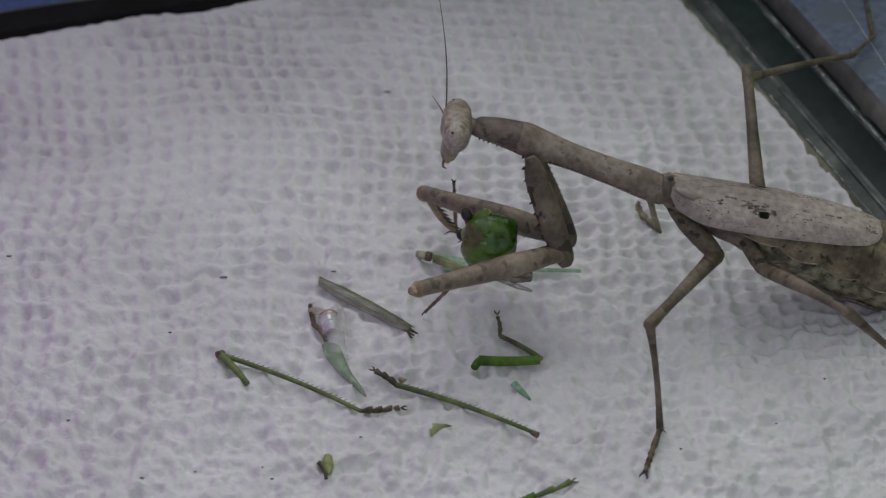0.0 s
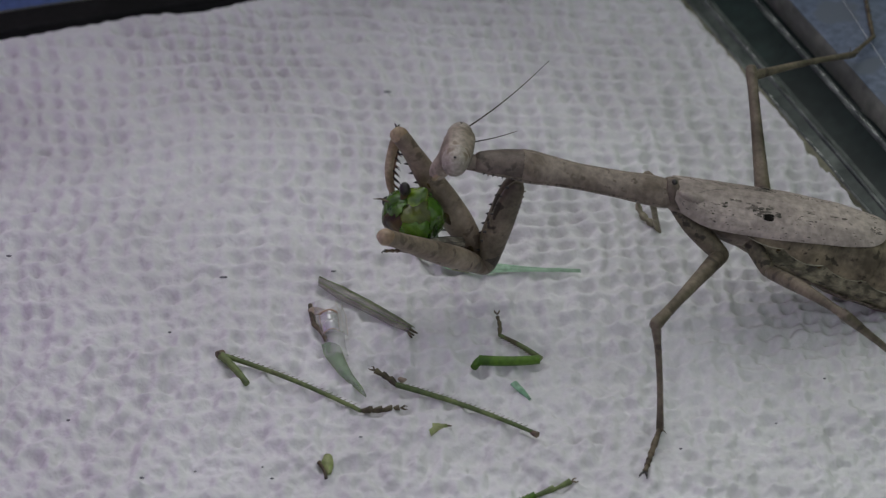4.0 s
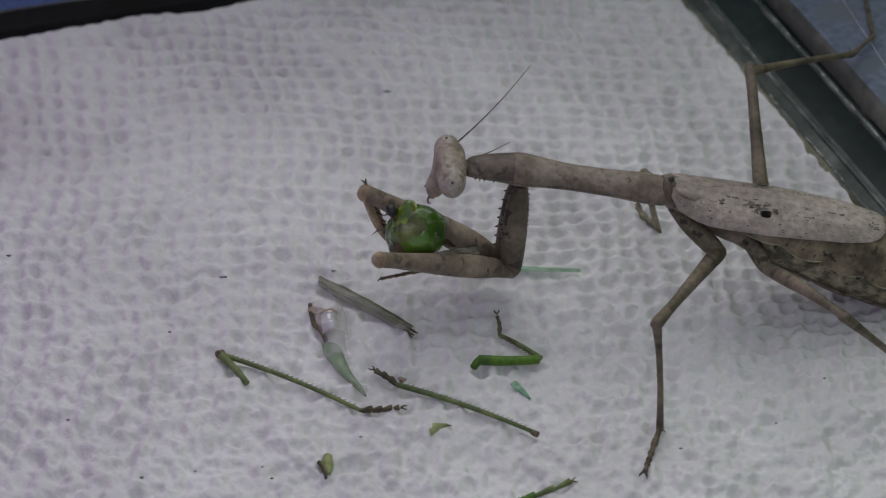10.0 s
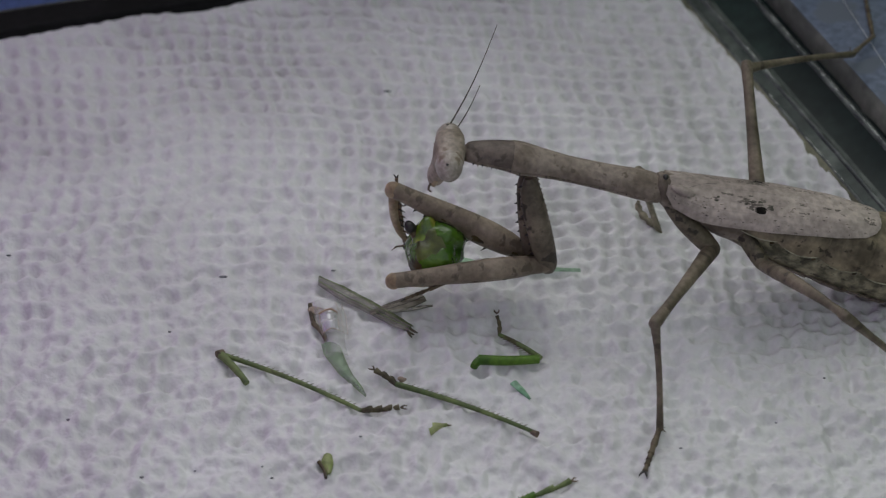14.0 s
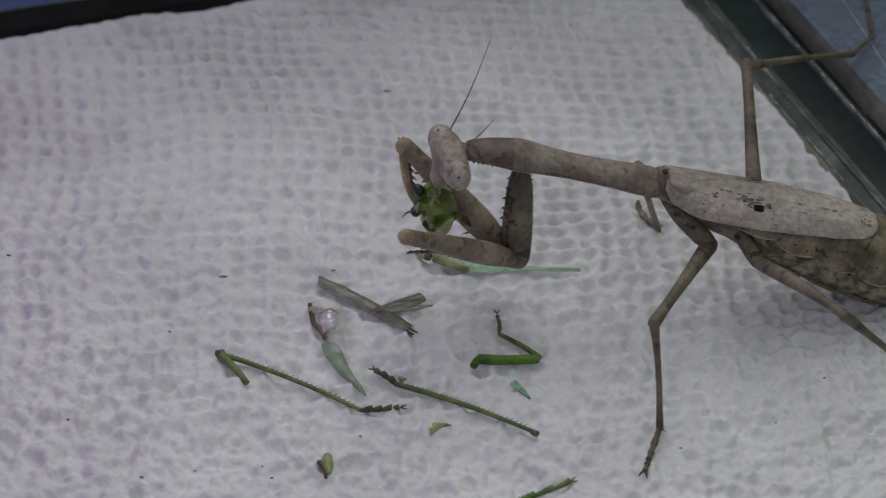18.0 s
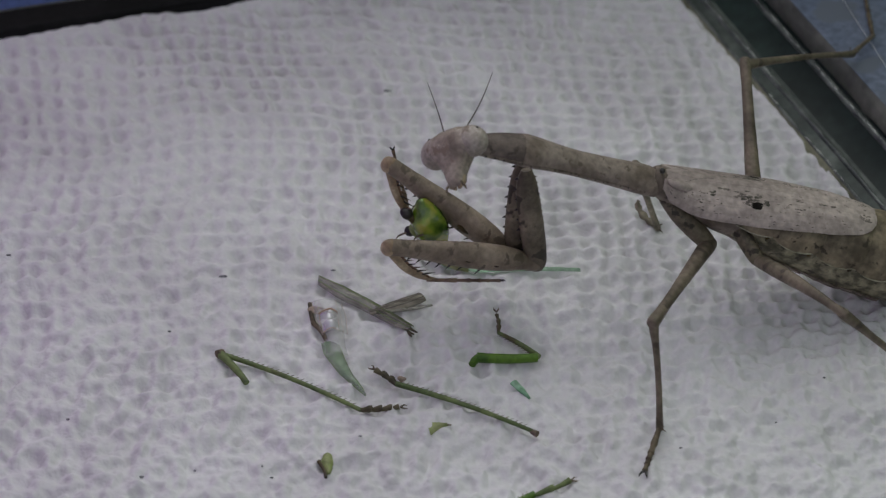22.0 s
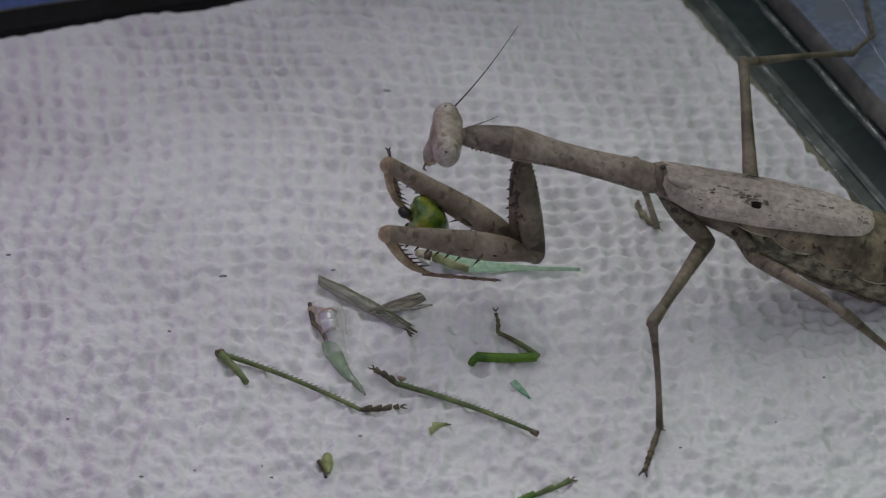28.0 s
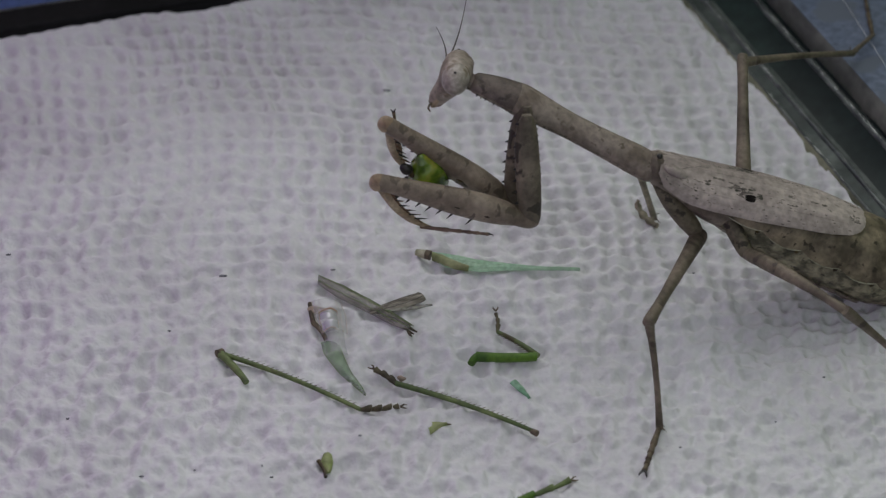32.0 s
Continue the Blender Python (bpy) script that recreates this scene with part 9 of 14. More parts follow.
    walk(near_mid_femur, [
        (0, pose(0.00167, -0.00307, 0.00748, 0.0, -9.4, -120.2)),
        (0.5, pose(0.00174, -0.00302, 0.00763, -0.0, -8.9, -119.4)),
        (1, pose(0.00170, -0.00285, 0.00737, 0.0, -9.8, -119.2)),
        (1.5, pose(0.00170, -0.00285, 0.00737, -0.0, -9.8, -119.2)),
        (2, pose(0.00175, -0.00303, 0.00753, 0.0, -9.5, -119.1)),
        (2.5, pose(0.00190, -0.00308, 0.00747, 0.0, -9.8, -119.2)),
        (3, pose(0.00190, -0.00307, 0.00755, -0.0, -9.5, -119.1)),
        (3.5, pose(0.00205, -0.00314, 0.00751, 0.0, -9.7, -119.6)),
        (5.5, pose(0.00190, -0.00303, 0.00771, -0.0, -8.8, -118.7)),
        (6, pose(0.00162, -0.00274, 0.00765, 0.0, -8.8, -117.6)),
        (7, pose(0.00162, -0.00277, 0.00767, -0.0, -8.7, -117.9)),
        (7.5, pose(0.00168, -0.00272, 0.00803, 0.0, -7.1, -117.7)),
        (8, pose(0.00176, -0.00277, 0.00786, 0.0, -7.9, -117.8)),
        (8.5, pose(0.00184, -0.00283, 0.00781, 0.0, -8.2, -118.3)),
        (9, pose(0.00185, -0.00284, 0.00762, -0.0, -9.1, -118.0)),
        (9.5, pose(0.00178, -0.00283, 0.00750, 0.0, -9.6, -117.7)),
        (10, pose(0.00185, -0.00287, 0.00754, 0.0, -9.4, -118.1)),
        (10.5, pose(0.00185, -0.00288, 0.00754, 0.0, -9.4, -118.1)),
        (11, pose(0.00200, -0.00290, 0.00755, 0.0, -9.4, -118.1)),
        (11.5, pose(0.00185, -0.00289, 0.00754, 0.0, -9.5, -118.1)),
        (12, pose(0.00193, -0.00290, 0.00755, -0.0, -9.4, -118.1)),
        (12.5, pose(0.00178, -0.00291, 0.00745, 0.0, -9.8, -118.1)),
        (13, pose(0.00178, -0.00291, 0.00746, 0.0, -9.8, -118.1)),
        (13.5, pose(0.00155, -0.00279, 0.00765, 0.0, -9.0, -117.2)),
        (14, pose(0.00133, -0.00267, 0.00773, -0.0, -8.6, -116.1)),
        (14.5, pose(0.00140, -0.00264, 0.00801, 0.0, -7.4, -116.0)),
        (16.5, pose(0.00133, -0.00238, 0.00816, -0.0, -6.5, -115.1)),
        (17, pose(0.00126, -0.00237, 0.00815, -0.0, -6.4, -115.1)),
        (17.5, pose(0.00119, -0.00238, 0.00806, 0.0, -6.8, -115.2)),
        (18, pose(0.00112, -0.00239, 0.00797, 0.0, -7.2, -115.2)),
        (18.5, pose(0.00119, -0.00243, 0.00799, 0.0, -7.1, -115.5)),
        (19, pose(0.00119, -0.00243, 0.00800, -0.0, -7.1, -115.5)),
        (19.5, pose(0.00127, -0.00248, 0.00793, 0.0, -7.4, -115.9)),
        (20, pose(0.00120, -0.00246, 0.00791, 0.0, -7.5, -115.6)),
        (21.5, pose(0.00120, -0.00248, 0.00792, 0.0, -7.5, -115.6)),
        (22, pose(0.00104, -0.00241, 0.00806, 0.0, -6.9, -115.2)),
        (22.5, pose(0.00098, -0.00240, 0.00795, 0.0, -7.4, -114.9)),
        (23, pose(0.00098, -0.00241, 0.00795, 0.0, -7.4, -114.9)),
        (24, pose(0.00097, -0.00239, 0.00813, 0.0, -6.6, -114.8)),
        (25, pose(0.00091, -0.00240, 0.00793, 0.0, -7.5, -114.5)),
        (25.5, pose(0.00097, -0.00244, 0.00806, -0.0, -6.9, -115.1)),
        (27.5, pose(0.00090, -0.00242, 0.00813, -0.0, -6.6, -114.8)),
        (28, pose(0.00089, -0.00240, 0.00831, 0.0, -5.8, -114.7)),
        (28.5, pose(0.00096, -0.00242, 0.00833, -0.0, -5.8, -114.7)),
        (29, pose(0.00096, -0.00243, 0.00833, 0.0, -5.8, -114.7)),
        (29.5, pose(0.00089, -0.00239, 0.00839, 0.0, -5.5, -114.3)),
        (30, pose(0.00089, -0.00240, 0.00839, 0.0, -5.5, -114.3)),
        (30.5, pose(0.00096, -0.00241, 0.00841, 0.0, -5.5, -114.3)),
        (31, pose(0.00089, -0.00237, 0.00837, 0.0, -5.8, -113.6)),
        (31.5, pose(0.00110, -0.00242, 0.00861, -0.0, -4.7, -114.3)),
        (32, pose(0.00023, -0.00200, 0.00854, -0.0, -4.3, -112.7)),
    ])
    walk(near_mid_tibia, [
        (0, pose(-0.00473, -0.01408, 0.00959, -74.5, 67.0, -73.3)),
        (0.5, pose(-0.00452, -0.01413, 0.00964, -77.3, 67.6, -76.3)),
        (1, pose(-0.00451, -0.01396, 0.00956, -78.1, 66.5, -77.1)),
        (1.5, pose(-0.00451, -0.01396, 0.00957, -78.1, 66.6, -77.1)),
        (2, pose(-0.00445, -0.01416, 0.00965, -78.2, 67.9, -77.3)),
        (2.5, pose(-0.00430, -0.01419, 0.00968, -80.2, 68.3, -79.5)),
        (3, pose(-0.00430, -0.01419, 0.00968, -80.2, 68.3, -79.4)),
        (3.5, pose(-0.00423, -0.01421, 0.00969, -81.2, 68.5, -80.5)),
        (5.5, pose(-0.00423, -0.01423, 0.00970, -81.1, 68.6, -80.5)),
        (6, pose(-0.00429, -0.01405, 0.00962, -80.8, 67.4, -80.1)),
        (7, pose(-0.00436, -0.01405, 0.00962, -79.8, 67.3, -79.0)),
        (7.5, pose(-0.00429, -0.01407, 0.00963, -80.8, 67.5, -80.0)),
        (8, pose(-0.00422, -0.01408, 0.00964, -81.8, 67.7, -81.1)),
        (8.5, pose(-0.00422, -0.01409, 0.00964, -81.7, 67.7, -81.1)),
        (9, pose(-0.00414, -0.01410, 0.00965, -82.8, 67.9, -82.2)),
        (10.5, pose(-0.00414, -0.01412, 0.00966, -82.8, 68.0, -82.2)),
        (11, pose(-0.00400, -0.01414, 0.00967, -84.8, 68.2, -84.4)),
        (11.5, pose(-0.00414, -0.01413, 0.00966, -82.8, 68.1, -82.2)),
        (12, pose(-0.00407, -0.01414, 0.00967, -83.8, 68.2, -83.3)),
        (12.5, pose(-0.00421, -0.01413, 0.00966, -81.7, 68.0, -81.0)),
        (13, pose(-0.00421, -0.01414, 0.00966, -81.7, 68.1, -81.0)),
        (13.5, pose(-0.00428, -0.01413, 0.00966, -80.6, 68.0, -79.9)),
        (14, pose(-0.00428, -0.01414, 0.00966, -80.6, 68.0, -79.9)),
        (14.5, pose(-0.00421, -0.01415, 0.00967, -81.6, 68.2, -81.0)),
        (16.5, pose(-0.00412, -0.01399, 0.00961, -83.3, 67.2, -82.7)),
        (17, pose(-0.00420, -0.01399, 0.00960, -82.3, 67.1, -81.6)),
        (17.5, pose(-0.00427, -0.01399, 0.00960, -81.3, 67.1, -80.6)),
        (18, pose(-0.00434, -0.01398, 0.00959, -80.3, 66.9, -79.5)),
        (21.5, pose(-0.00433, -0.01403, 0.00961, -80.2, 67.2, -79.4)),
        (22, pose(-0.00441, -0.01402, 0.00960, -79.2, 67.1, -78.3)),
        (25, pose(-0.00441, -0.01405, 0.00961, -79.1, 67.3, -78.2)),
        (25.5, pose(-0.00448, -0.01405, 0.00961, -78.2, 67.2, -77.2)),
        (28, pose(-0.00447, -0.01408, 0.00962, -78.1, 67.4, -77.1)),
        (28.5, pose(-0.00440, -0.01409, 0.00963, -79.0, 67.6, -78.2)),
        (30, pose(-0.00440, -0.01411, 0.00964, -79.0, 67.7, -78.1)),
        (30.5, pose(-0.00433, -0.01413, 0.00965, -80.0, 67.9, -79.2)),
        (31, pose(-0.00426, -0.01414, 0.00966, -81.0, 68.0, -80.3)),
        (31.5, pose(-0.00419, -0.01416, 0.00967, -82.0, 68.2, -81.4)),
        (32, pose(-0.00474, -0.01388, 0.00951, -75.3, 65.7, -74.0)),
    ])
    walk(near_hind_coxa, [
        (0, pose(0.00373, -0.00100, 0.00884, 0.0, 28.4, -58.5)),
        (0.5, pose(0.00383, -0.00100, 0.00919, 0.0, 27.6, -57.9)),
        (1, pose(0.00384, -0.00100, 0.00878, 0.0, 28.2, -58.3)),
        (2, pose(0.00384, -0.00100, 0.00878, -0.0, 28.2, -58.3)),
        (2.5, pose(0.00412, -0.00100, 0.00874, -0.0, 27.8, -58.1)),
        (3, pose(0.00400, -0.00100, 0.00867, 0.0, 28.2, -58.3)),
        (3.5, pose(0.00420, -0.00100, 0.00853, 0.0, 27.9, -58.1)),
        (5.5, pose(0.00407, -0.00100, 0.00895, -0.0, 28.1, -58.3)),
        (6, pose(0.00376, -0.00100, 0.00924, 0.0, 28.1, -58.3)),
        (7, pose(0.00376, -0.00100, 0.00924, -0.0, 28.1, -58.3)),
        (7.5, pose(0.00380, -0.00100, 0.00940, 0.0, 27.8, -58.1)),
        (8, pose(0.00388, -0.00100, 0.00919, -0.0, 27.8, -58.1)),
        (8.5, pose(0.00390, -0.00100, 0.00911, -0.0, 27.8, -58.0)),
        (9, pose(0.00396, -0.00100, 0.00888, 0.0, 27.5, -57.7)),
        (9.5, pose(0.00392, -0.00100, 0.00881, 0.0, 27.8, -58.0)),
        (10, pose(0.00396, -0.00100, 0.00887, 0.0, 27.5, -57.7)),
        (10.5, pose(0.00397, -0.00100, 0.00889, -0.0, 27.4, -57.7)),
        (11, pose(0.00419, -0.00100, 0.00877, 0.0, 27.4, -57.7)),
        (11.5, pose(0.00404, -0.00100, 0.00886, 0.0, 27.5, -57.7)),
        (12, pose(0.00417, -0.00100, 0.00882, -0.0, 27.1, -57.5)),
        (12.5, pose(0.00399, -0.00100, 0.00868, 0.0, 27.4, -57.6)),
        (13, pose(0.00399, -0.00100, 0.00868, 0.0, 27.4, -57.6)),
        (13.5, pose(0.00378, -0.00100, 0.00901, 0.0, 27.1, -57.5)),
        (14, pose(0.00357, -0.00100, 0.00923, 0.0, 27.0, -57.4)),
        (14.5, pose(0.00351, -0.00100, 0.00946, 0.0, 27.4, -57.7)),
        (16.5, pose(0.00355, -0.00100, 0.00981, -0.0, 27.9, -58.1)),
        (17, pose(0.00348, -0.00100, 0.00981, 0.0, 27.9, -58.1)),
        (17.5, pose(0.00339, -0.00100, 0.00957, 0.0, 27.6, -57.9)),
        (18, pose(0.00328, -0.00100, 0.00952, 0.0, 28.4, -58.5)),
        (18.5, pose(0.00330, -0.00100, 0.00954, 0.0, 28.3, -58.4)),
        (19, pose(0.00335, -0.00100, 0.00950, 0.0, 28.0, -58.2)),
        (19.5, pose(0.00335, -0.00100, 0.00940, -0.0, 28.0, -58.2)),
        (20, pose(0.00335, -0.00100, 0.00949, -0.0, 28.0, -58.2)),
        (21.5, pose(0.00334, -0.00100, 0.00946, 0.0, 28.0, -58.2)),
        (22, pose(0.00316, -0.00100, 0.00974, 0.0, 27.7, -57.9)),
        (22.5, pose(0.00316, -0.00100, 0.00962, 0.0, 27.8, -58.0)),
        (23, pose(0.00316, -0.00100, 0.00962, 0.0, 27.8, -58.0)),
        (24, pose(0.00311, -0.00100, 0.00974, 0.0, 28.0, -58.2)),
        (25, pose(0.00306, -0.00100, 0.00968, -0.0, 28.3, -58.5)),
        (25.5, pose(0.00314, -0.00100, 0.00967, 0.0, 28.3, -58.5)),
        (27.5, pose(0.00301, -0.00100, 0.00990, 0.0, 28.6, -58.7)),
        (28, pose(0.00301, -0.00100, 0.00989, 0.0, 28.6, -58.7)),
        (28.5, pose(0.00313, -0.00100, 0.00995, 0.0, 28.3, -58.5)),
        (29, pose(0.00307, -0.00100, 0.01006, 0.0, 28.2, -58.4)),
        (29.5, pose(0.00311, -0.00100, 0.01012, 0.0, 28.4, -58.6)),
        (30, pose(0.00311, -0.00100, 0.01012, 0.0, 28.4, -58.6)),
        (30.5, pose(0.00321, -0.00100, 0.01004, 0.0, 28.3, -58.5)),
        (31, pose(0.00303, -0.00100, 0.01011, 0.0, 28.9, -59.0)),
        (31.5, pose(0.00322, -0.00100, 0.01019, 0.0, 29.9, -60.0)),
        (32, pose(0.00234, -0.00100, 0.01073, -0.0, 30.5, -60.6)),
    ])
    walk(near_hind_femur, [
        (0, pose(0.00569, -0.00420, 0.00682, -0.0, -19.3, -58.2)),
        (0.5, pose(0.00584, -0.00420, 0.00721, 0.0, -17.7, -58.8)),
        (1, pose(0.00582, -0.00420, 0.00677, 0.0, -19.0, -59.5)),
        (2, pose(0.00582, -0.00420, 0.00676, 0.0, -19.0, -59.7)),
        (2.5, pose(0.00612, -0.00420, 0.00674, 0.0, -19.1, -61.2)),
        (3, pose(0.00598, -0.00420, 0.00665, 0.0, -19.2, -60.9)),
        (3.5, pose(0.00620, -0.00420, 0.00654, 0.0, -19.9, -61.9)),
        (5.5, pose(0.00604, -0.00420, 0.00694, 0.0, -18.6, -60.3)),
        (6, pose(0.00573, -0.00420, 0.00723, 0.0, -16.9, -59.1)),
        (7, pose(0.00573, -0.00420, 0.00722, 0.0, -16.9, -59.1)),
        (7.5, pose(0.00579, -0.00420, 0.00741, 0.0, -16.1, -59.4)),
        (8, pose(0.00588, -0.00420, 0.00720, -0.0, -16.8, -60.1)),
        (8.5, pose(0.00590, -0.00420, 0.00713, 0.0, -17.1, -60.3)),
        (9, pose(0.00598, -0.00420, 0.00691, 0.0, -17.5, -61.5)),
        (9.5, pose(0.00592, -0.00420, 0.00683, 0.0, -18.1, -61.0)),
        (10, pose(0.00598, -0.00420, 0.00690, 0.0, -17.7, -61.3)),
        (10.5, pose(0.00600, -0.00420, 0.00693, 0.0, -17.6, -61.4)),
        (11, pose(0.00621, -0.00420, 0.00680, -0.0, -18.8, -61.7)),
        (11.5, pose(0.00606, -0.00420, 0.00690, 0.0, -18.2, -61.1)),
        (12, pose(0.00621, -0.00420, 0.00688, 0.0, -18.4, -61.8)),
        (12.5, pose(0.00602, -0.00420, 0.00672, -0.0, -19.0, -60.9)),
        (13, pose(0.00602, -0.00420, 0.00672, 0.0, -18.9, -61.1)),
        (13.5, pose(0.00582, -0.00420, 0.00707, 0.0, -17.4, -59.9)),
        (14, pose(0.00561, -0.00420, 0.00729, -0.0, -15.9, -59.3)),
        (14.5, pose(0.00553, -0.00420, 0.00750, 0.0, -15.0, -58.9)),
        (16.5, pose(0.00554, -0.00420, 0.00781, 0.0, -14.1, -58.3)),
        (17, pose(0.00547, -0.00420, 0.00781, 0.0, -13.8, -58.3)),
        (17.5, pose(0.00540, -0.00420, 0.00759, 0.0, -14.3, -58.5)),
        (18, pose(0.00524, -0.00420, 0.00750, 0.0, -14.7, -57.8)),
        (18.5, pose(0.00526, -0.00420, 0.00752, -0.0, -14.7, -57.8)),
        (19, pose(0.00534, -0.00420, 0.00750, 0.0, -14.9, -58.1)),
        (19.5, pose(0.00534, -0.00420, 0.00740, 0.0, -15.3, -58.1)),
        (20, pose(0.00534, -0.00420, 0.00749, -0.0, -15.1, -57.9)),
        (21.5, pose(0.00532, -0.00420, 0.00746, -0.0, -15.3, -57.7)),
        (22, pose(0.00517, -0.00420, 0.00776, 0.0, -13.6, -57.3)),
        (22.5, pose(0.00516, -0.00420, 0.00763, -0.0, -14.1, -57.4)),
        (23, pose(0.00516, -0.00420, 0.00763, -0.0, -14.1, -57.4)),
        (24, pose(0.00509, -0.00420, 0.00774, 0.0, -13.7, -56.9)),
        (25, pose(0.00503, -0.00420, 0.00765, -0.0, -14.1, -56.8)),
        (25.5, pose(0.00510, -0.00420, 0.00765, 0.0, -14.1, -57.1)),
        (27.5, pose(0.00496, -0.00420, 0.00785, 0.0, -13.4, -56.1)),
        (28, pose(0.00496, -0.00420, 0.00785, 0.0, -13.2, -56.3)),
        (28.5, pose(0.00509, -0.00420, 0.00793, 0.0, -13.0, -56.8)),
        (29, pose(0.00504, -0.00420, 0.00805, 0.0, -12.7, -56.2)),
        (30, pose(0.00506, -0.00420, 0.00809, 0.0, -12.7, -56.2)),
        (30.5, pose(0.00517, -0.00420, 0.00801, 0.0, -12.9, -56.8)),
        (31, pose(0.00496, -0.00420, 0.00805, 0.0, -12.8, -55.8)),
        (31.5, pose(0.00507, -0.00420, 0.00806, -0.0, -12.8, -56.3)),
        (32, pose(0.00415, -0.00420, 0.00857, 0.0, -10.3, -52.4)),
    ])
    walk(near_hind_tibia, [
        (0, pose(0.01177, -0.01398, 0.01085, 0.0, 49.4, 8.4)),
        (0.5, pose(0.01177, -0.01399, 0.01085, -0.0, 49.4, 8.4)),
        (1, pose(0.01163, -0.01406, 0.01072, -0.0, 48.6, 8.8)),
        (1.5, pose(0.01150, -0.01396, 0.01062, -0.0, 48.0, 8.0)),
        (2, pose(0.01157, -0.01402, 0.01067, 0.0, 48.3, 8.5)),
        (2.5, pose(0.01156, -0.01411, 0.01066, 0.0, 48.2, 9.0)),
        (3, pose(0.01143, -0.01401, 0.01056, 0.0, 47.5, 8.2)),
        (3.5, pose(0.01143, -0.01401, 0.01056, 0.0, 47.5, 8.3)),
        (5.5, pose(0.01164, -0.01401, 0.01074, 0.0, 48.7, 8.5)),
        (6, pose(0.01158, -0.01396, 0.01069, 0.0, 48.4, 8.1)),
        (7.5, pose(0.01158, -0.01397, 0.01069, 0.0, 48.4, 8.2)),
        (8, pose(0.01151, -0.01400, 0.01062, -0.0, 48.0, 8.3)),
        (8.5, pose(0.01157, -0.01415, 0.01065, 0.0, 48.2, 9.3)),
        (9, pose(0.01130, -0.01403, 0.01043, -0.0, 46.8, 8.3)),
        (9.5, pose(0.01143, -0.01414, 0.01054, 0.0, 47.4, 9.1)),
        (10, pose(0.01131, -0.01394, 0.01045, 0.0, 46.9, 7.7)),
        (10.5, pose(0.01131, -0.01394, 0.01045, -0.0, 46.9, 7.8)),
        (11, pose(0.01157, -0.01416, 0.01065, 0.0, 48.2, 9.4)),
        (11.5, pose(0.01145, -0.01397, 0.01057, 0.0, 47.6, 8.1)),
        (12, pose(0.01145, -0.01398, 0.01057, 0.0, 47.6, 8.1)),
        (12.5, pose(0.01157, -0.01417, 0.01065, 0.0, 48.2, 9.4)),
        (13, pose(0.01150, -0.01412, 0.01060, 0.0, 47.8, 9.0)),
        (13.5, pose(0.01146, -0.01390, 0.01059, 0.0, 47.7, 7.6)),
        (14, pose(0.01139, -0.01394, 0.01052, 0.0, 47.3, 7.8)),
        (14.5, pose(0.01145, -0.01399, 0.01057, 0.0, 47.6, 8.2)),
        (16.5, pose(0.01165, -0.01408, 0.01074, 0.0, 48.7, 8.9)),
        (17, pose(0.01152, -0.01398, 0.01064, 0.0, 48.1, 8.1)),
        (17.5, pose(0.01139, -0.01396, 0.01052, 0.0, 47.3, 7.9)),
        (18, pose(0.01139, -0.01396, 0.01052, 0.0, 47.3, 8.0)),
        (18.5, pose(0.01145, -0.01402, 0.01057, -0.0, 47.6, 8.4)),
        (19.5, pose(0.01145, -0.01403, 0.01057, 0.0, 47.6, 8.4)),
        (20, pose(0.01146, -0.01394, 0.01059, -0.0, 47.7, 7.9)),
        (21, pose(0.01146, -0.01395, 0.01059, 0.0, 47.7, 7.9)),
        (21.5, pose(0.01152, -0.01400, 0.01064, 0.0, 48.1, 8.3)),
        (22, pose(0.01140, -0.01390, 0.01054, 0.0, 47.4, 7.6)),
        (22.5, pose(0.01146, -0.01404, 0.01057, 0.0, 47.6, 8.5)),
        (23, pose(0.01146, -0.01405, 0.01057, 0.0, 47.6, 8.5)),
        (24, pose(0.01146, -0.01397, 0.01059, 0.0, 47.7, 8.1)),
        (25, pose(0.01152, -0.01411, 0.01062, -0.0, 47.9, 9.0)),
        (25.5, pose(0.01152, -0.01411, 0.01062, 0.0, 47.9, 9.0)),
        (27.5, pose(0.01160, -0.01410, 0.01069, -0.0, 48.4, 9.0)),
        (28, pose(0.01153, -0.01405, 0.01064, 0.0, 48.1, 8.6)),
        (28.5, pose(0.01153, -0.01405, 0.01064, 0.0, 48.1, 8.6)),
        (29, pose(0.01160, -0.01402, 0.01071, -0.0, 48.5, 8.5)),
        (29.5, pose(0.01167, -0.01407, 0.01075, 0.0, 48.8, 8.9)),
        (30, pose(0.01167, -0.01407, 0.01075, 0.0, 48.8, 8.9)),
        (30.5, pose(0.01160, -0.01403, 0.01071, 0.0, 48.5, 8.5)),
        (31, pose(0.01167, -0.01408, 0.01075, 0.0, 48.8, 8.9)),
        (31.5, pose(0.01167, -0.01408, 0.01075, 0.0, 48.8, 9.0)),
        (32, pose(0.01174, -0.01405, 0.01082, 0.0, 49.2, 8.8)),
    ])
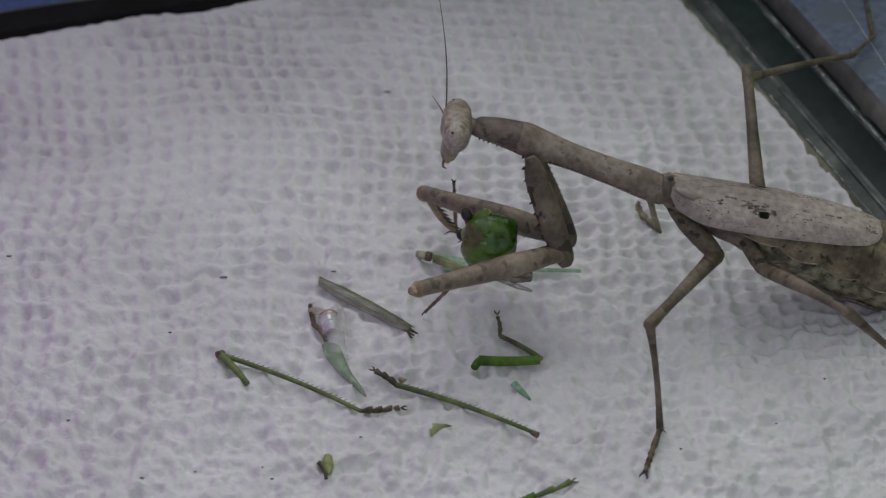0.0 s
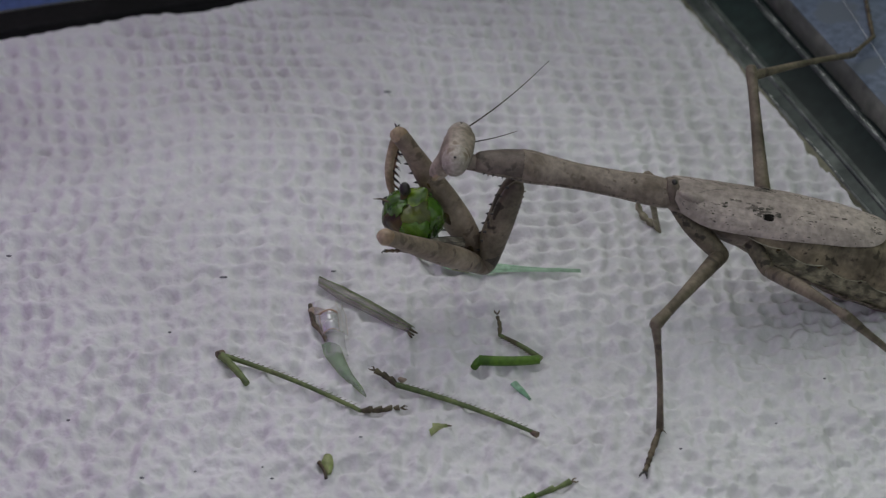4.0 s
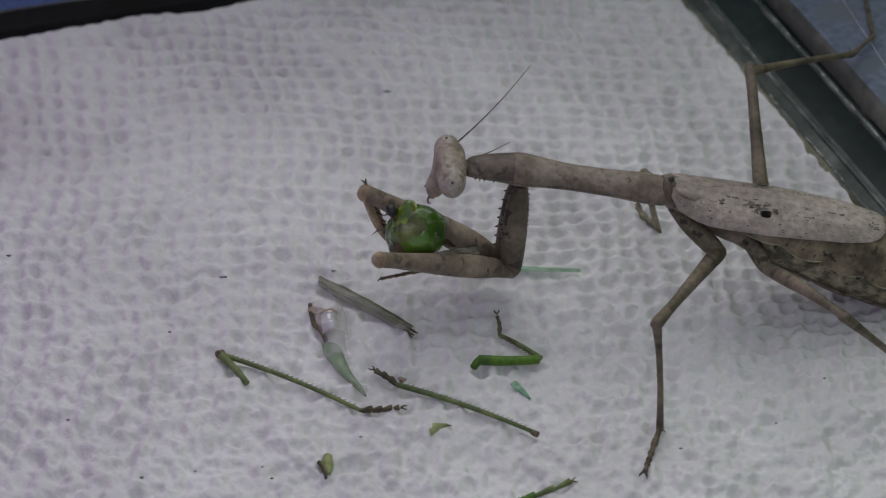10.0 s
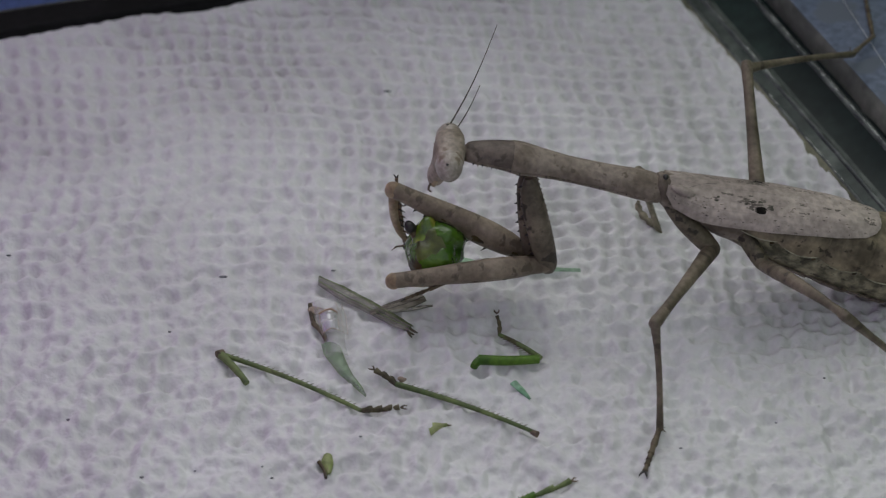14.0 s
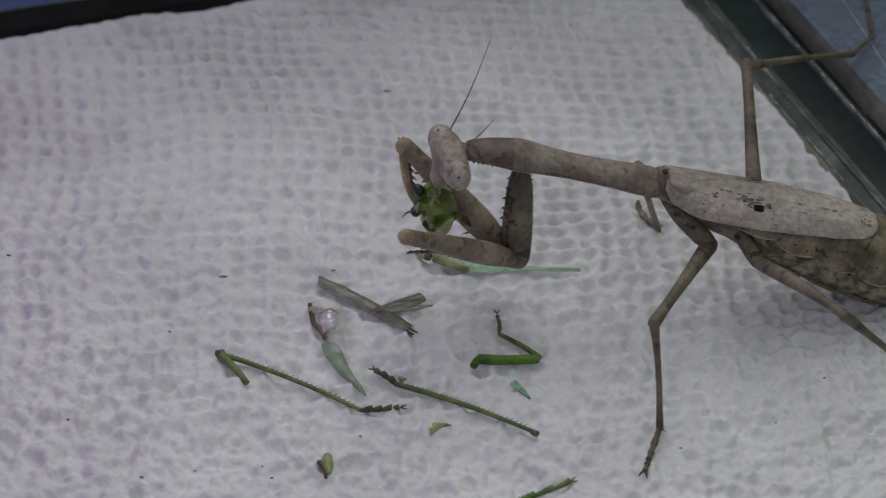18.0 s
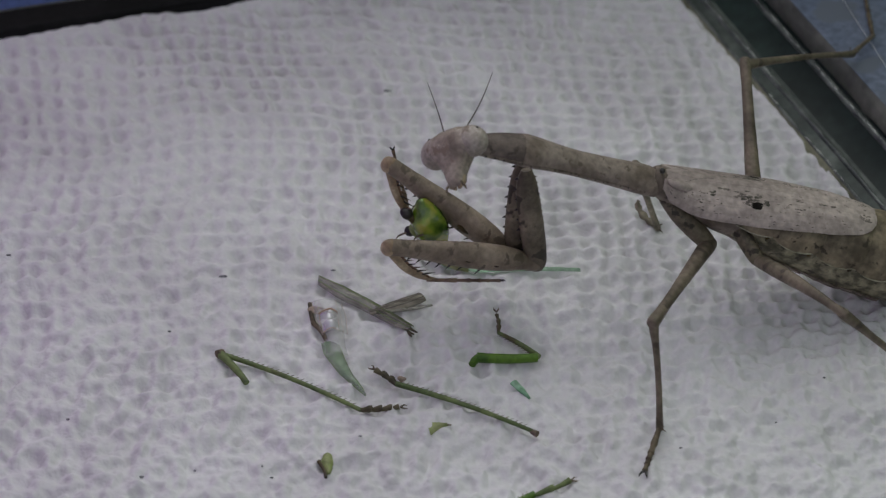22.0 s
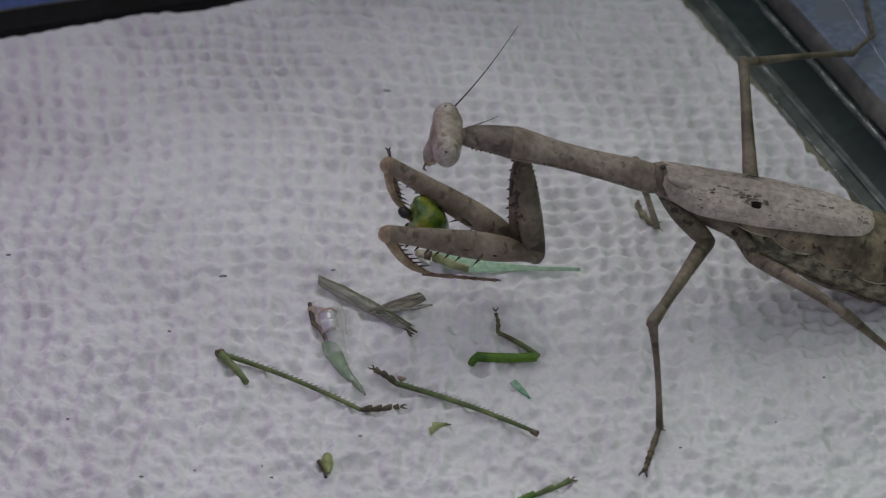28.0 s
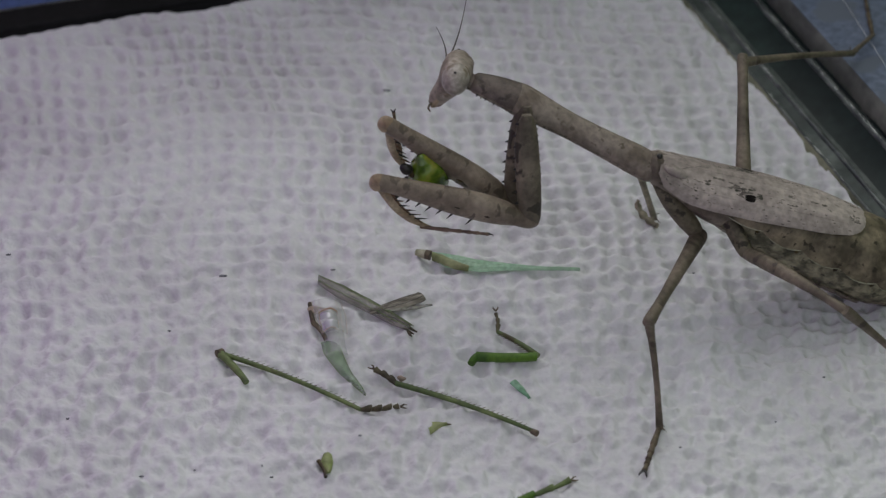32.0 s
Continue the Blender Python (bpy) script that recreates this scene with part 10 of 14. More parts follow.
    walk(far_hind_femur, [
        (0, pose(0.00601, 0.00150, 0.00597, -81.9, -30.4, 93.5)),
        (0.5, pose(0.00617, 0.00150, 0.00636, -82.1, -29.5, 94.2)),
        (1, pose(0.00613, 0.00150, 0.00592, -81.8, -32.0, 92.8)),
        (2, pose(0.00614, 0.00150, 0.00591, -81.8, -31.9, 92.8)),
        (2.5, pose(0.00644, 0.00150, 0.00590, -82.4, -32.1, 93.9)),
        (3, pose(0.00629, 0.00150, 0.00580, -82.1, -32.4, 93.2)),
        (3.5, pose(0.00652, 0.00150, 0.00569, -82.7, -32.7, 94.3)),
        (5.5, pose(0.00636, 0.00150, 0.00609, -82.3, -31.5, 93.8)),
        (6, pose(0.00605, 0.00150, 0.00638, -81.6, -30.6, 92.7)),
        (7, pose(0.00605, 0.00150, 0.00637, -81.6, -30.7, 92.7)),
        (7.5, pose(0.00612, 0.00150, 0.00656, -81.7, -30.2, 93.0)),
        (8, pose(0.00620, 0.00150, 0.00635, -81.9, -30.8, 93.4)),
        (8.5, pose(0.00623, 0.00150, 0.00628, -82.0, -31.1, 93.5)),
        (9, pose(0.00631, 0.00150, 0.00607, -82.3, -31.8, 93.9)),
        (9.5, pose(0.00624, 0.00150, 0.00598, -82.2, -32.1, 93.6)),
        (10, pose(0.00632, 0.00150, 0.00606, -82.3, -31.8, 93.9)),
        (10.5, pose(0.00634, 0.00150, 0.00609, -82.4, -31.7, 94.0)),
        (11, pose(0.00655, 0.00150, 0.00596, -82.9, -32.1, 94.9)),
        (11.5, pose(0.00639, 0.00150, 0.00605, -82.5, -31.8, 94.2)),
        (12, pose(0.00655, 0.00150, 0.00604, -82.9, -31.8, 94.9)),
        (12.5, pose(0.00636, 0.00150, 0.00588, -82.5, -32.4, 94.0)),
        (13, pose(0.00636, 0.00150, 0.00588, -82.5, -32.4, 94.1)),
        (13.5, pose(0.00617, 0.00150, 0.00623, -82.3, -30.9, 94.1)),
        (14, pose(0.00596, 0.00150, 0.00645, -81.9, -30.2, 93.5)),
        (14.5, pose(0.00587, 0.00150, 0.00665, -81.6, -29.6, 93.1)),
        (16.5, pose(0.00587, 0.00150, 0.00696, -81.5, -28.7, 93.0)),
        (17, pose(0.00579, 0.00150, 0.00696, -81.3, -28.8, 92.7)),
        (17.5, pose(0.00573, 0.00150, 0.00675, -81.3, -29.5, 92.5)),
        (18, pose(0.00555, 0.00150, 0.00664, -81.0, -29.8, 91.7)),
        (18.5, pose(0.00558, 0.00150, 0.00667, -81.0, -29.7, 91.8)),
        (19, pose(0.00566, 0.00150, 0.00665, -81.2, -29.8, 92.1)),
        (19.5, pose(0.00566, 0.00150, 0.00655, -81.2, -30.1, 92.1)),
        (20, pose(0.00566, 0.00150, 0.00664, -81.2, -29.8, 92.1)),
        (21.5, pose(0.00564, 0.00150, 0.00661, -81.1, -29.9, 92.0)),
        (22, pose(0.00550, 0.00150, 0.00691, -81.0, -28.8, 92.0)),
        (22.5, pose(0.00549, 0.00150, 0.00679, -81.0, -29.2, 91.9)),
        (23, pose(0.00549, 0.00150, 0.00679, -81.0, -29.2, 91.9)),
        (24, pose(0.00541, 0.00150, 0.00689, -80.9, -28.8, 91.9)),
        (25, pose(0.00534, 0.00150, 0.00680, -80.8, -29.0, 91.6)),
        (25.5, pose(0.00541, 0.00150, 0.00680, -81.0, -29.1, 91.9)),
        (27.5, pose(0.00526, 0.00150, 0.00700, -80.7, -28.3, 91.5)),
        (28, pose(0.00526, 0.00150, 0.00700, -80.7, -28.3, 91.5)),
        (28.5, pose(0.00541, 0.00150, 0.00707, -81.0, -28.0, 92.2)),
        (29, pose(0.00535, 0.00150, 0.00719, -80.8, -27.6, 91.9)),
        (30, pose(0.00537, 0.00150, 0.00723, -80.8, -27.5, 92.0)),
        (30.5, pose(0.00548, 0.00150, 0.00716, -81.1, -27.7, 92.5)),
        (31, pose(0.00525, 0.00150, 0.00719, -80.6, -27.7, 91.5)),
        (31.5, pose(0.00534, 0.00150, 0.00719, -80.8, -27.6, 91.9)),
        (32, pose(0.00439, 0.00150, 0.00769, -79.0, -25.9, 88.1)),
    ])
    walk(far_hind_tibia, [
        (0, pose(0.00524, 0.01398, 0.01331, 0.0, 23.1, 47.6)),
        (0.5, pose(0.00523, 0.01410, 0.01350, 0.0, 23.7, 47.3)),
        (1, pose(0.00552, 0.01396, 0.01371, 0.0, 24.5, 48.4)),
        (1.5, pose(0.00552, 0.01392, 0.01364, -0.0, 24.2, 48.5)),
        (2, pose(0.00552, 0.01392, 0.01364, 0.0, 24.2, 48.5)),
        (2.5, pose(0.00559, 0.01387, 0.01367, 0.0, 24.3, 48.8)),
        (3.5, pose(0.00560, 0.01387, 0.01367, 0.0, 24.3, 48.8)),
        (5.5, pose(0.00553, 0.01399, 0.01376, 0.0, 24.6, 48.4)),
        (6, pose(0.00545, 0.01411, 0.01386, 0.0, 25.0, 47.9)),
        (7, pose(0.00545, 0.01411, 0.01386, -0.0, 25.0, 47.9)),
        (7.5, pose(0.00545, 0.01415, 0.01392, 0.0, 25.2, 47.8)),
        (13, pose(0.00546, 0.01413, 0.01390, 0.0, 25.1, 47.9)),
        (13.5, pose(0.00525, 0.01435, 0.01392, -0.0, 25.2, 46.8)),
        (14, pose(0.00517, 0.01448, 0.01401, 0.0, 25.5, 46.3)),
        (14.5, pose(0.00517, 0.01452, 0.01408, -0.0, 25.8, 46.2)),
        (16.5, pose(0.00517, 0.01456, 0.01413, 0.0, 26.0, 46.1)),
        (21.5, pose(0.00518, 0.01454, 0.01412, 0.0, 25.9, 46.1)),
        (22, pose(0.00504, 0.01471, 0.01417, 0.0, 26.1, 45.3)),
        (23, pose(0.00504, 0.01471, 0.01417, -0.0, 26.1, 45.3)),
        (24, pose(0.00496, 0.01480, 0.01419, -0.0, 26.2, 44.9)),
        (25.5, pose(0.00497, 0.01479, 0.01418, 0.0, 26.1, 45.0)),
        (27.5, pose(0.00490, 0.01487, 0.01420, -0.0, 26.2, 44.6)),
        (31.5, pose(0.00490, 0.01486, 0.01419, -0.0, 26.2, 44.6)),
        (32, pose(0.00483, 0.01495, 0.01421, -0.0, 26.2, 44.2)),
    ])
    walk(far_mid_femur, [
        (0, pose(0.00048, 0.00100, 0.00809, 0.0, -8.4, 133.8)),
        (0.5, pose(0.00059, 0.00100, 0.00835, -0.0, -7.7, 134.5)),
        (1, pose(0.00059, 0.00100, 0.00800, 0.0, -8.1, 134.0)),
        (2, pose(0.00059, 0.00100, 0.00800, -0.0, -8.1, 134.0)),
        (2.5, pose(0.00088, 0.00100, 0.00792, 0.0, -7.8, 134.3)),
        (3, pose(0.00075, 0.00100, 0.00789, 0.0, -8.1, 134.0)),
        (3.5, pose(0.00096, 0.00100, 0.00772, 0.0, -7.8, 134.3)),
        (5.5, pose(0.00082, 0.00100, 0.00817, 0.0, -8.2, 134.0)),
        (6, pose(0.00051, 0.00100, 0.00846, 0.0, -8.2, 134.0)),
        (7, pose(0.00051, 0.00100, 0.00846, 0.0, -8.2, 134.0)),
        (7.5, pose(0.00056, 0.00100, 0.00859, 0.0, -8.0, 134.3)),
        (8, pose(0.00064, 0.00100, 0.00838, -0.0, -7.9, 134.3)),
        (8.5, pose(0.00066, 0.00100, 0.00829, 0.0, -7.8, 134.4)),
        (9, pose(0.00073, 0.00100, 0.00803, 0.0, -7.5, 134.7)),
        (9.5, pose(0.00068, 0.00100, 0.00799, 0.0, -7.8, 134.4)),
        (10.5, pose(0.00075, 0.00100, 0.00803, -0.0, -7.4, 134.8)),
        (11, pose(0.00096, 0.00100, 0.00791, 0.0, -7.4, 134.7)),
        (11.5, pose(0.00081, 0.00100, 0.00801, 0.0, -7.5, 134.7)),
        (12, pose(0.00094, 0.00100, 0.00794, 0.0, -7.2, 135.0)),
        (12.5, pose(0.00076, 0.00100, 0.00782, 0.0, -7.3, 134.8)),
        (13, pose(0.00076, 0.00100, 0.00781, -0.0, -7.3, 134.8)),
        (13.5, pose(0.00056, 0.00100, 0.00813, -0.0, -7.2, 135.0)),
        (14, pose(0.00035, 0.00100, 0.00833, 0.0, -7.1, 135.2)),
        (14.5, pose(0.00028, 0.00100, 0.00859, 0.0, -7.5, 134.9)),
        (16.5, pose(0.00031, 0.00100, 0.00901, 0.0, -8.1, 134.2)),
        (17, pose(0.00024, 0.00100, 0.00900, 0.0, -8.1, 134.2)),
        (17.5, pose(0.00015, 0.00100, 0.00874, 0.0, -7.8, 134.6)),
        (18, pose(0.00003, 0.00100, 0.00877, 0.0, -8.5, 133.8)),
        (18.5, pose(0.00004, 0.00100, 0.00877, 0.0, -8.4, 133.9)),
        (19, pose(0.00010, 0.00100, 0.00870, 0.0, -8.1, 134.3)),
        (19.5, pose(0.00011, 0.00100, 0.00860, 0.0, -8.1, 134.3)),
        (20, pose(0.00010, 0.00100, 0.00869, 0.0, -8.1, 134.3)),
        (21.5, pose(0.00009, 0.00100, 0.00867, 0.0, -8.2, 134.2)),
        (22, pose(-0.00007, 0.00100, 0.00891, 0.0, -7.8, 134.6)),
        (22.5, pose(-0.00008, 0.00100, 0.00880, 0.0, -7.9, 134.5)),
        (23, pose(-0.00008, 0.00100, 0.00880, -0.0, -7.9, 134.5)),
        (24, pose(-0.00014, 0.00100, 0.00895, 0.0, -8.2, 134.2)),
        (25, pose(-0.00019, 0.00100, 0.00892, 0.0, -8.5, 133.9)),
        (25.5, pose(-0.00012, 0.00100, 0.00891, 0.0, -8.5, 133.9)),
        (27.5, pose(-0.00025, 0.00100, 0.00917, 0.0, -8.8, 133.6)),
        (28, pose(-0.00025, 0.00100, 0.00917, 0.0, -8.8, 133.6)),
        (28.5, pose(-0.00012, 0.00100, 0.00919, 0.0, -8.5, 133.9)),
        (29, pose(-0.00018, 0.00100, 0.00929, 0.0, -8.5, 134.0)),
        (29.5, pose(-0.00015, 0.00100, 0.00937, 0.0, -8.7, 133.8)),
        (30, pose(-0.00015, 0.00100, 0.00937, -0.0, -8.7, 133.8)),
        (30.5, pose(-0.00005, 0.00100, 0.00928, -0.0, -8.6, 133.9)),
        (31, pose(-0.00024, 0.00100, 0.00941, 0.0, -9.2, 133.2)),
        (31.5, pose(-0.00007, 0.00100, 0.00960, 0.0, -10.2, 132.0)),
        (32, pose(-0.00096, 0.00100, 0.01022, -0.0, -10.9, 131.3)),
    ])
    walk(far_mid_tibia, [
        (0, pose(-0.00432, 0.00600, 0.00910, 54.6, 71.2, 53.1)),
        (0.5, pose(-0.00432, 0.00600, 0.00930, 54.4, 71.5, 53.0)),
        (1, pose(-0.00423, 0.00600, 0.00900, 55.9, 71.2, 54.4)),
        (2, pose(-0.00423, 0.00600, 0.00899, 55.9, 71.2, 54.4)),
        (2.5, pose(-0.00400, 0.00600, 0.00888, 59.8, 71.8, 58.5)),
        (3, pose(-0.00407, 0.00600, 0.00888, 58.5, 71.6, 57.2)),
        (3.5, pose(-0.00391, 0.00600, 0.00868, 61.3, 71.7, 60.0)),
        (5.5, pose(-0.00401, 0.00600, 0.00917, 59.6, 72.3, 58.3)),
        (6, pose(-0.00432, 0.00600, 0.00947, 54.4, 71.9, 53.0)),
        (7, pose(-0.00432, 0.00600, 0.00946, 54.4, 71.9, 53.0)),
        (7.5, pose(-0.00432, 0.00600, 0.00956, 54.4, 72.0, 53.0)),
        (8, pose(-0.00424, 0.00600, 0.00936, 55.7, 71.9, 54.3)),
        (8.5, pose(-0.00423, 0.00600, 0.00925, 55.8, 71.8, 54.4)),
        (9, pose(-0.00422, 0.00600, 0.00895, 56.1, 71.2, 54.7)),
        (10.5, pose(-0.00422, 0.00600, 0.00894, 56.2, 71.2, 54.7)),
        (11, pose(-0.00398, 0.00600, 0.00883, 60.0, 71.7, 58.8)),
        (11.5, pose(-0.00414, 0.00600, 0.00893, 57.4, 71.4, 56.0)),
        (12, pose(-0.00405, 0.00600, 0.00883, 58.8, 71.5, 57.4)),
        (12.5, pose(-0.00420, 0.00600, 0.00872, 56.4, 70.7, 54.9)),
        (13, pose(-0.00420, 0.00600, 0.00872, 56.4, 70.7, 54.9)),
        (13.5, pose(-0.00445, 0.00600, 0.00902, 52.8, 70.5, 51.1)),
        (14, pose(-0.00468, 0.00600, 0.00922, 49.5, 70.0, 47.7)),
        (14.5, pose(-0.00469, 0.00600, 0.00952, 49.2, 70.6, 47.6)),
        (16.5, pose(-0.00456, 0.00600, 0.01001, 50.9, 72.0, 49.5)),
        (17, pose(-0.00463, 0.00600, 0.01000, 49.9, 71.7, 48.4)),
        (17.5, pose(-0.00477, 0.00600, 0.00970, 48.2, 70.6, 46.6)),
        (18, pose(-0.00478, 0.00600, 0.00980, 48.1, 70.8, 46.5)),
        (18.5, pose(-0.00477, 0.00600, 0.00980, 48.1, 70.8, 46.5)),
        (19, pose(-0.00477, 0.00600, 0.00969, 48.3, 70.6, 46.6)),
        (19.5, pose(-0.00476, 0.00600, 0.00959, 48.3, 70.4, 46.7)),
        (20, pose(-0.00477, 0.00600, 0.00968, 48.3, 70.6, 46.6)),
        (21.5, pose(-0.00476, 0.00600, 0.00967, 48.3, 70.6, 46.6)),
        (22, pose(-0.00500, 0.00600, 0.00987, 45.5, 70.1, 43.7)),
        (22.5, pose(-0.00500, 0.00600, 0.00977, 45.6, 69.9, 43.8)),
        (23, pose(-0.00500, 0.00600, 0.00977, 45.6, 69.9, 43.8)),
        (24, pose(-0.00500, 0.00600, 0.00996, 45.4, 70.3, 43.7)),
        (25, pose(-0.00500, 0.00600, 0.00995, 45.5, 70.3, 43.7)),
        (25.5, pose(-0.00492, 0.00600, 0.00995, 46.3, 70.5, 44.6)),
        (27.5, pose(-0.00501, 0.00600, 0.01024, 45.3, 70.8, 43.6)),
        (28, pose(-0.00501, 0.00600, 0.01024, 45.3, 70.8, 43.6)),
        (28.5, pose(-0.00493, 0.00600, 0.01023, 46.1, 71.0, 44.5)),
        (29, pose(-0.00501, 0.00600, 0.01033, 45.2, 70.9, 43.6)),
        (29.5, pose(-0.00494, 0.00600, 0.01043, 46.0, 71.4, 44.5)),
        (30, pose(-0.00494, 0.00600, 0.01043, 46.0, 71.4, 44.5)),
        (30.5, pose(-0.00485, 0.00600, 0.01032, 47.0, 71.5, 45.5)),
        (31, pose(-0.00494, 0.00600, 0.01052, 46.0, 71.5, 44.5)),
        (31.5, pose(-0.00457, 0.00600, 0.01082, 50.5, 73.3, 49.3)),
        (32, pose(-0.00536, 0.00600, 0.01151, 41.3, 71.6, 39.8)),
    ])
    walk(prey, [
        (0, pose(0.00353, -0.00750, 0.00834, 9.6, -47.7, 126.7)),
        (0.5, pose(0.00215, -0.00750, 0.01010, 41.7, -52.0, 108.4)),
        (1, pose(0.00029, -0.00617, 0.01185, -18.1, -45.7, 159.5)),
        (1.5, pose(-0.00044, -0.00647, 0.01243, -15.1, -50.0, 163.3)),
        (2, pose(-0.00078, -0.00601, 0.01222, -2.3, -55.3, 147.5)),
        (2.5, pose(-0.00191, -0.00525, 0.01072, 12.9, -61.2, 134.2)),
        (3, pose(-0.00205, -0.00623, 0.01092, 14.5, -60.8, 137.7)),
        (3.5, pose(-0.00239, -0.00652, 0.01065, 45.4, -69.1, 101.8)),
        (5.5, pose(-0.00303, -0.00692, 0.00963, 10.7, -56.6, 132.0)),
        (6, pose(-0.00249, -0.00655, 0.00890, -3.8, -44.7, 149.3)),
        (7, pose(-0.00240, -0.00637, 0.00741, 3.1, -32.4, 135.9)),
        (7.5, pose(-0.00043, -0.00605, 0.01396, 43.8, -72.8, 101.4)),
        (8, pose(-0.00179, -0.00614, 0.01198, -7.3, -63.1, 137.0)),
        (8.5, pose(-0.00213, -0.00473, 0.01474, 34.3, -65.7, 127.0)),
        (9, pose(-0.00028, -0.00543, 0.00966, 0.0, -57.3, 138.9)),
        (9.5, pose(-0.00146, -0.00572, 0.00965, 14.4, -58.9, 134.0)),
        (10, pose(-0.00274, -0.00644, 0.00832, 4.6, -46.4, 146.2)),
        (10.5, pose(-0.00279, -0.00639, 0.00827, 1.0, -49.8, 144.6)),
        (11, pose(0.00007, -0.00571, 0.00976, 46.9, -67.7, 123.4)),
        (11.5, pose(-0.00018, -0.00584, 0.00791, 9.1, -58.0, 135.1)),
        (12, pose(-0.00181, -0.00582, 0.00788, 15.0, -58.6, 130.9)),
        (12.5, pose(-0.00152, -0.00600, 0.00592, 6.1, -49.0, 141.8)),
        (13, pose(-0.00147, -0.00596, 0.00522, 6.4, -47.4, 141.9)),
        (13.5, pose(-0.00107, -0.00604, 0.00555, 6.5, -45.1, 143.1)),
        (14, pose(-0.00107, -0.00592, 0.00598, -0.3, -45.0, 145.9)),
        (14.5, pose(-0.00205, -0.00586, 0.00804, 1.2, -52.9, 140.7)),
        (15.5, pose(-0.00243, -0.00539, 0.01381, 21.3, -60.3, 162.1)),
        (16.5, pose(-0.00281, -0.00492, 0.01958, 107.8, -71.6, 99.1)),
        (17, pose(-0.00297, -0.00538, 0.01689, 34.1, -62.1, 149.0)),
        (17.5, pose(-0.00297, -0.00631, 0.01476, 15.8, -51.4, 155.7)),
        (18, pose(-0.00027, -0.00662, 0.01117, 2.8, -44.1, 158.8)),
        (18.5, pose(-0.00090, -0.00646, 0.01264, 10.5, -49.2, 154.5)),
        (19, pose(-0.00171, -0.00612, 0.01554, 30.2, -67.7, 146.4)),
        (19.5, pose(-0.00210, -0.00628, 0.01473, 11.2, -62.1, 154.3)),
        (20, pose(-0.00149, -0.00586, 0.01056, 38.3, -43.3, 157.3)),
        (20.5, pose(-0.00144, -0.00588, 0.00914, 10.0, -38.8, 161.6)),
        (21, pose(-0.00140, -0.00588, 0.00848, 3.2, -37.5, 164.2)),
        (21.5, pose(-0.00130, -0.00598, 0.00837, -0.5, -36.2, 164.6)),
        (22, pose(-0.00105, -0.00616, 0.00858, -12.1, -35.8, 165.3)),
        (22.5, pose(-0.00070, -0.00600, 0.00818, -16.9, -33.5, 167.8)),
        (23, pose(-0.00061, -0.00604, 0.00794, -17.9, -32.7, 167.9)),
        (24, pose(-0.00070, -0.00602, 0.00799, -17.7, -31.5, 168.0)),
        (25, pose(-0.00080, -0.00607, 0.00783, -18.6, -30.2, 168.0)),
        (25.5, pose(-0.00148, -0.00560, 0.01049, -12.6, -39.0, 167.9)),
        (27.5, pose(-0.00114, -0.00562, 0.00866, -18.3, -33.4, 170.0)),
        (28, pose(-0.00114, -0.00568, 0.00858, -18.4, -32.5, 170.6)),
        (28.5, pose(-0.00064, -0.00570, 0.01251, 15.4, -60.0, 144.5)),
        (29, pose(-0.00187, -0.00566, 0.01039, -8.0, -42.5, 161.6)),
        (29.5, pose(-0.00182, -0.00578, 0.00997, -15.1, -37.1, 164.2)),
        (30, pose(-0.00172, -0.00571, 0.00945, -18.6, -32.3, 167.4)),
        (30.5, pose(-0.00195, -0.00557, 0.01237, -4.3, -48.8, 160.1)),
        (31, pose(-0.00216, -0.00567, 0.01006, -15.9, -37.9, 168.7)),
        (31.5, pose(-0.00103, -0.00503, 0.01236, -19.4, -38.1, 173.4)),
        (32, pose(-0.00106, -0.00667, 0.01447, -27.0, -38.2, 177.5)),
    ])
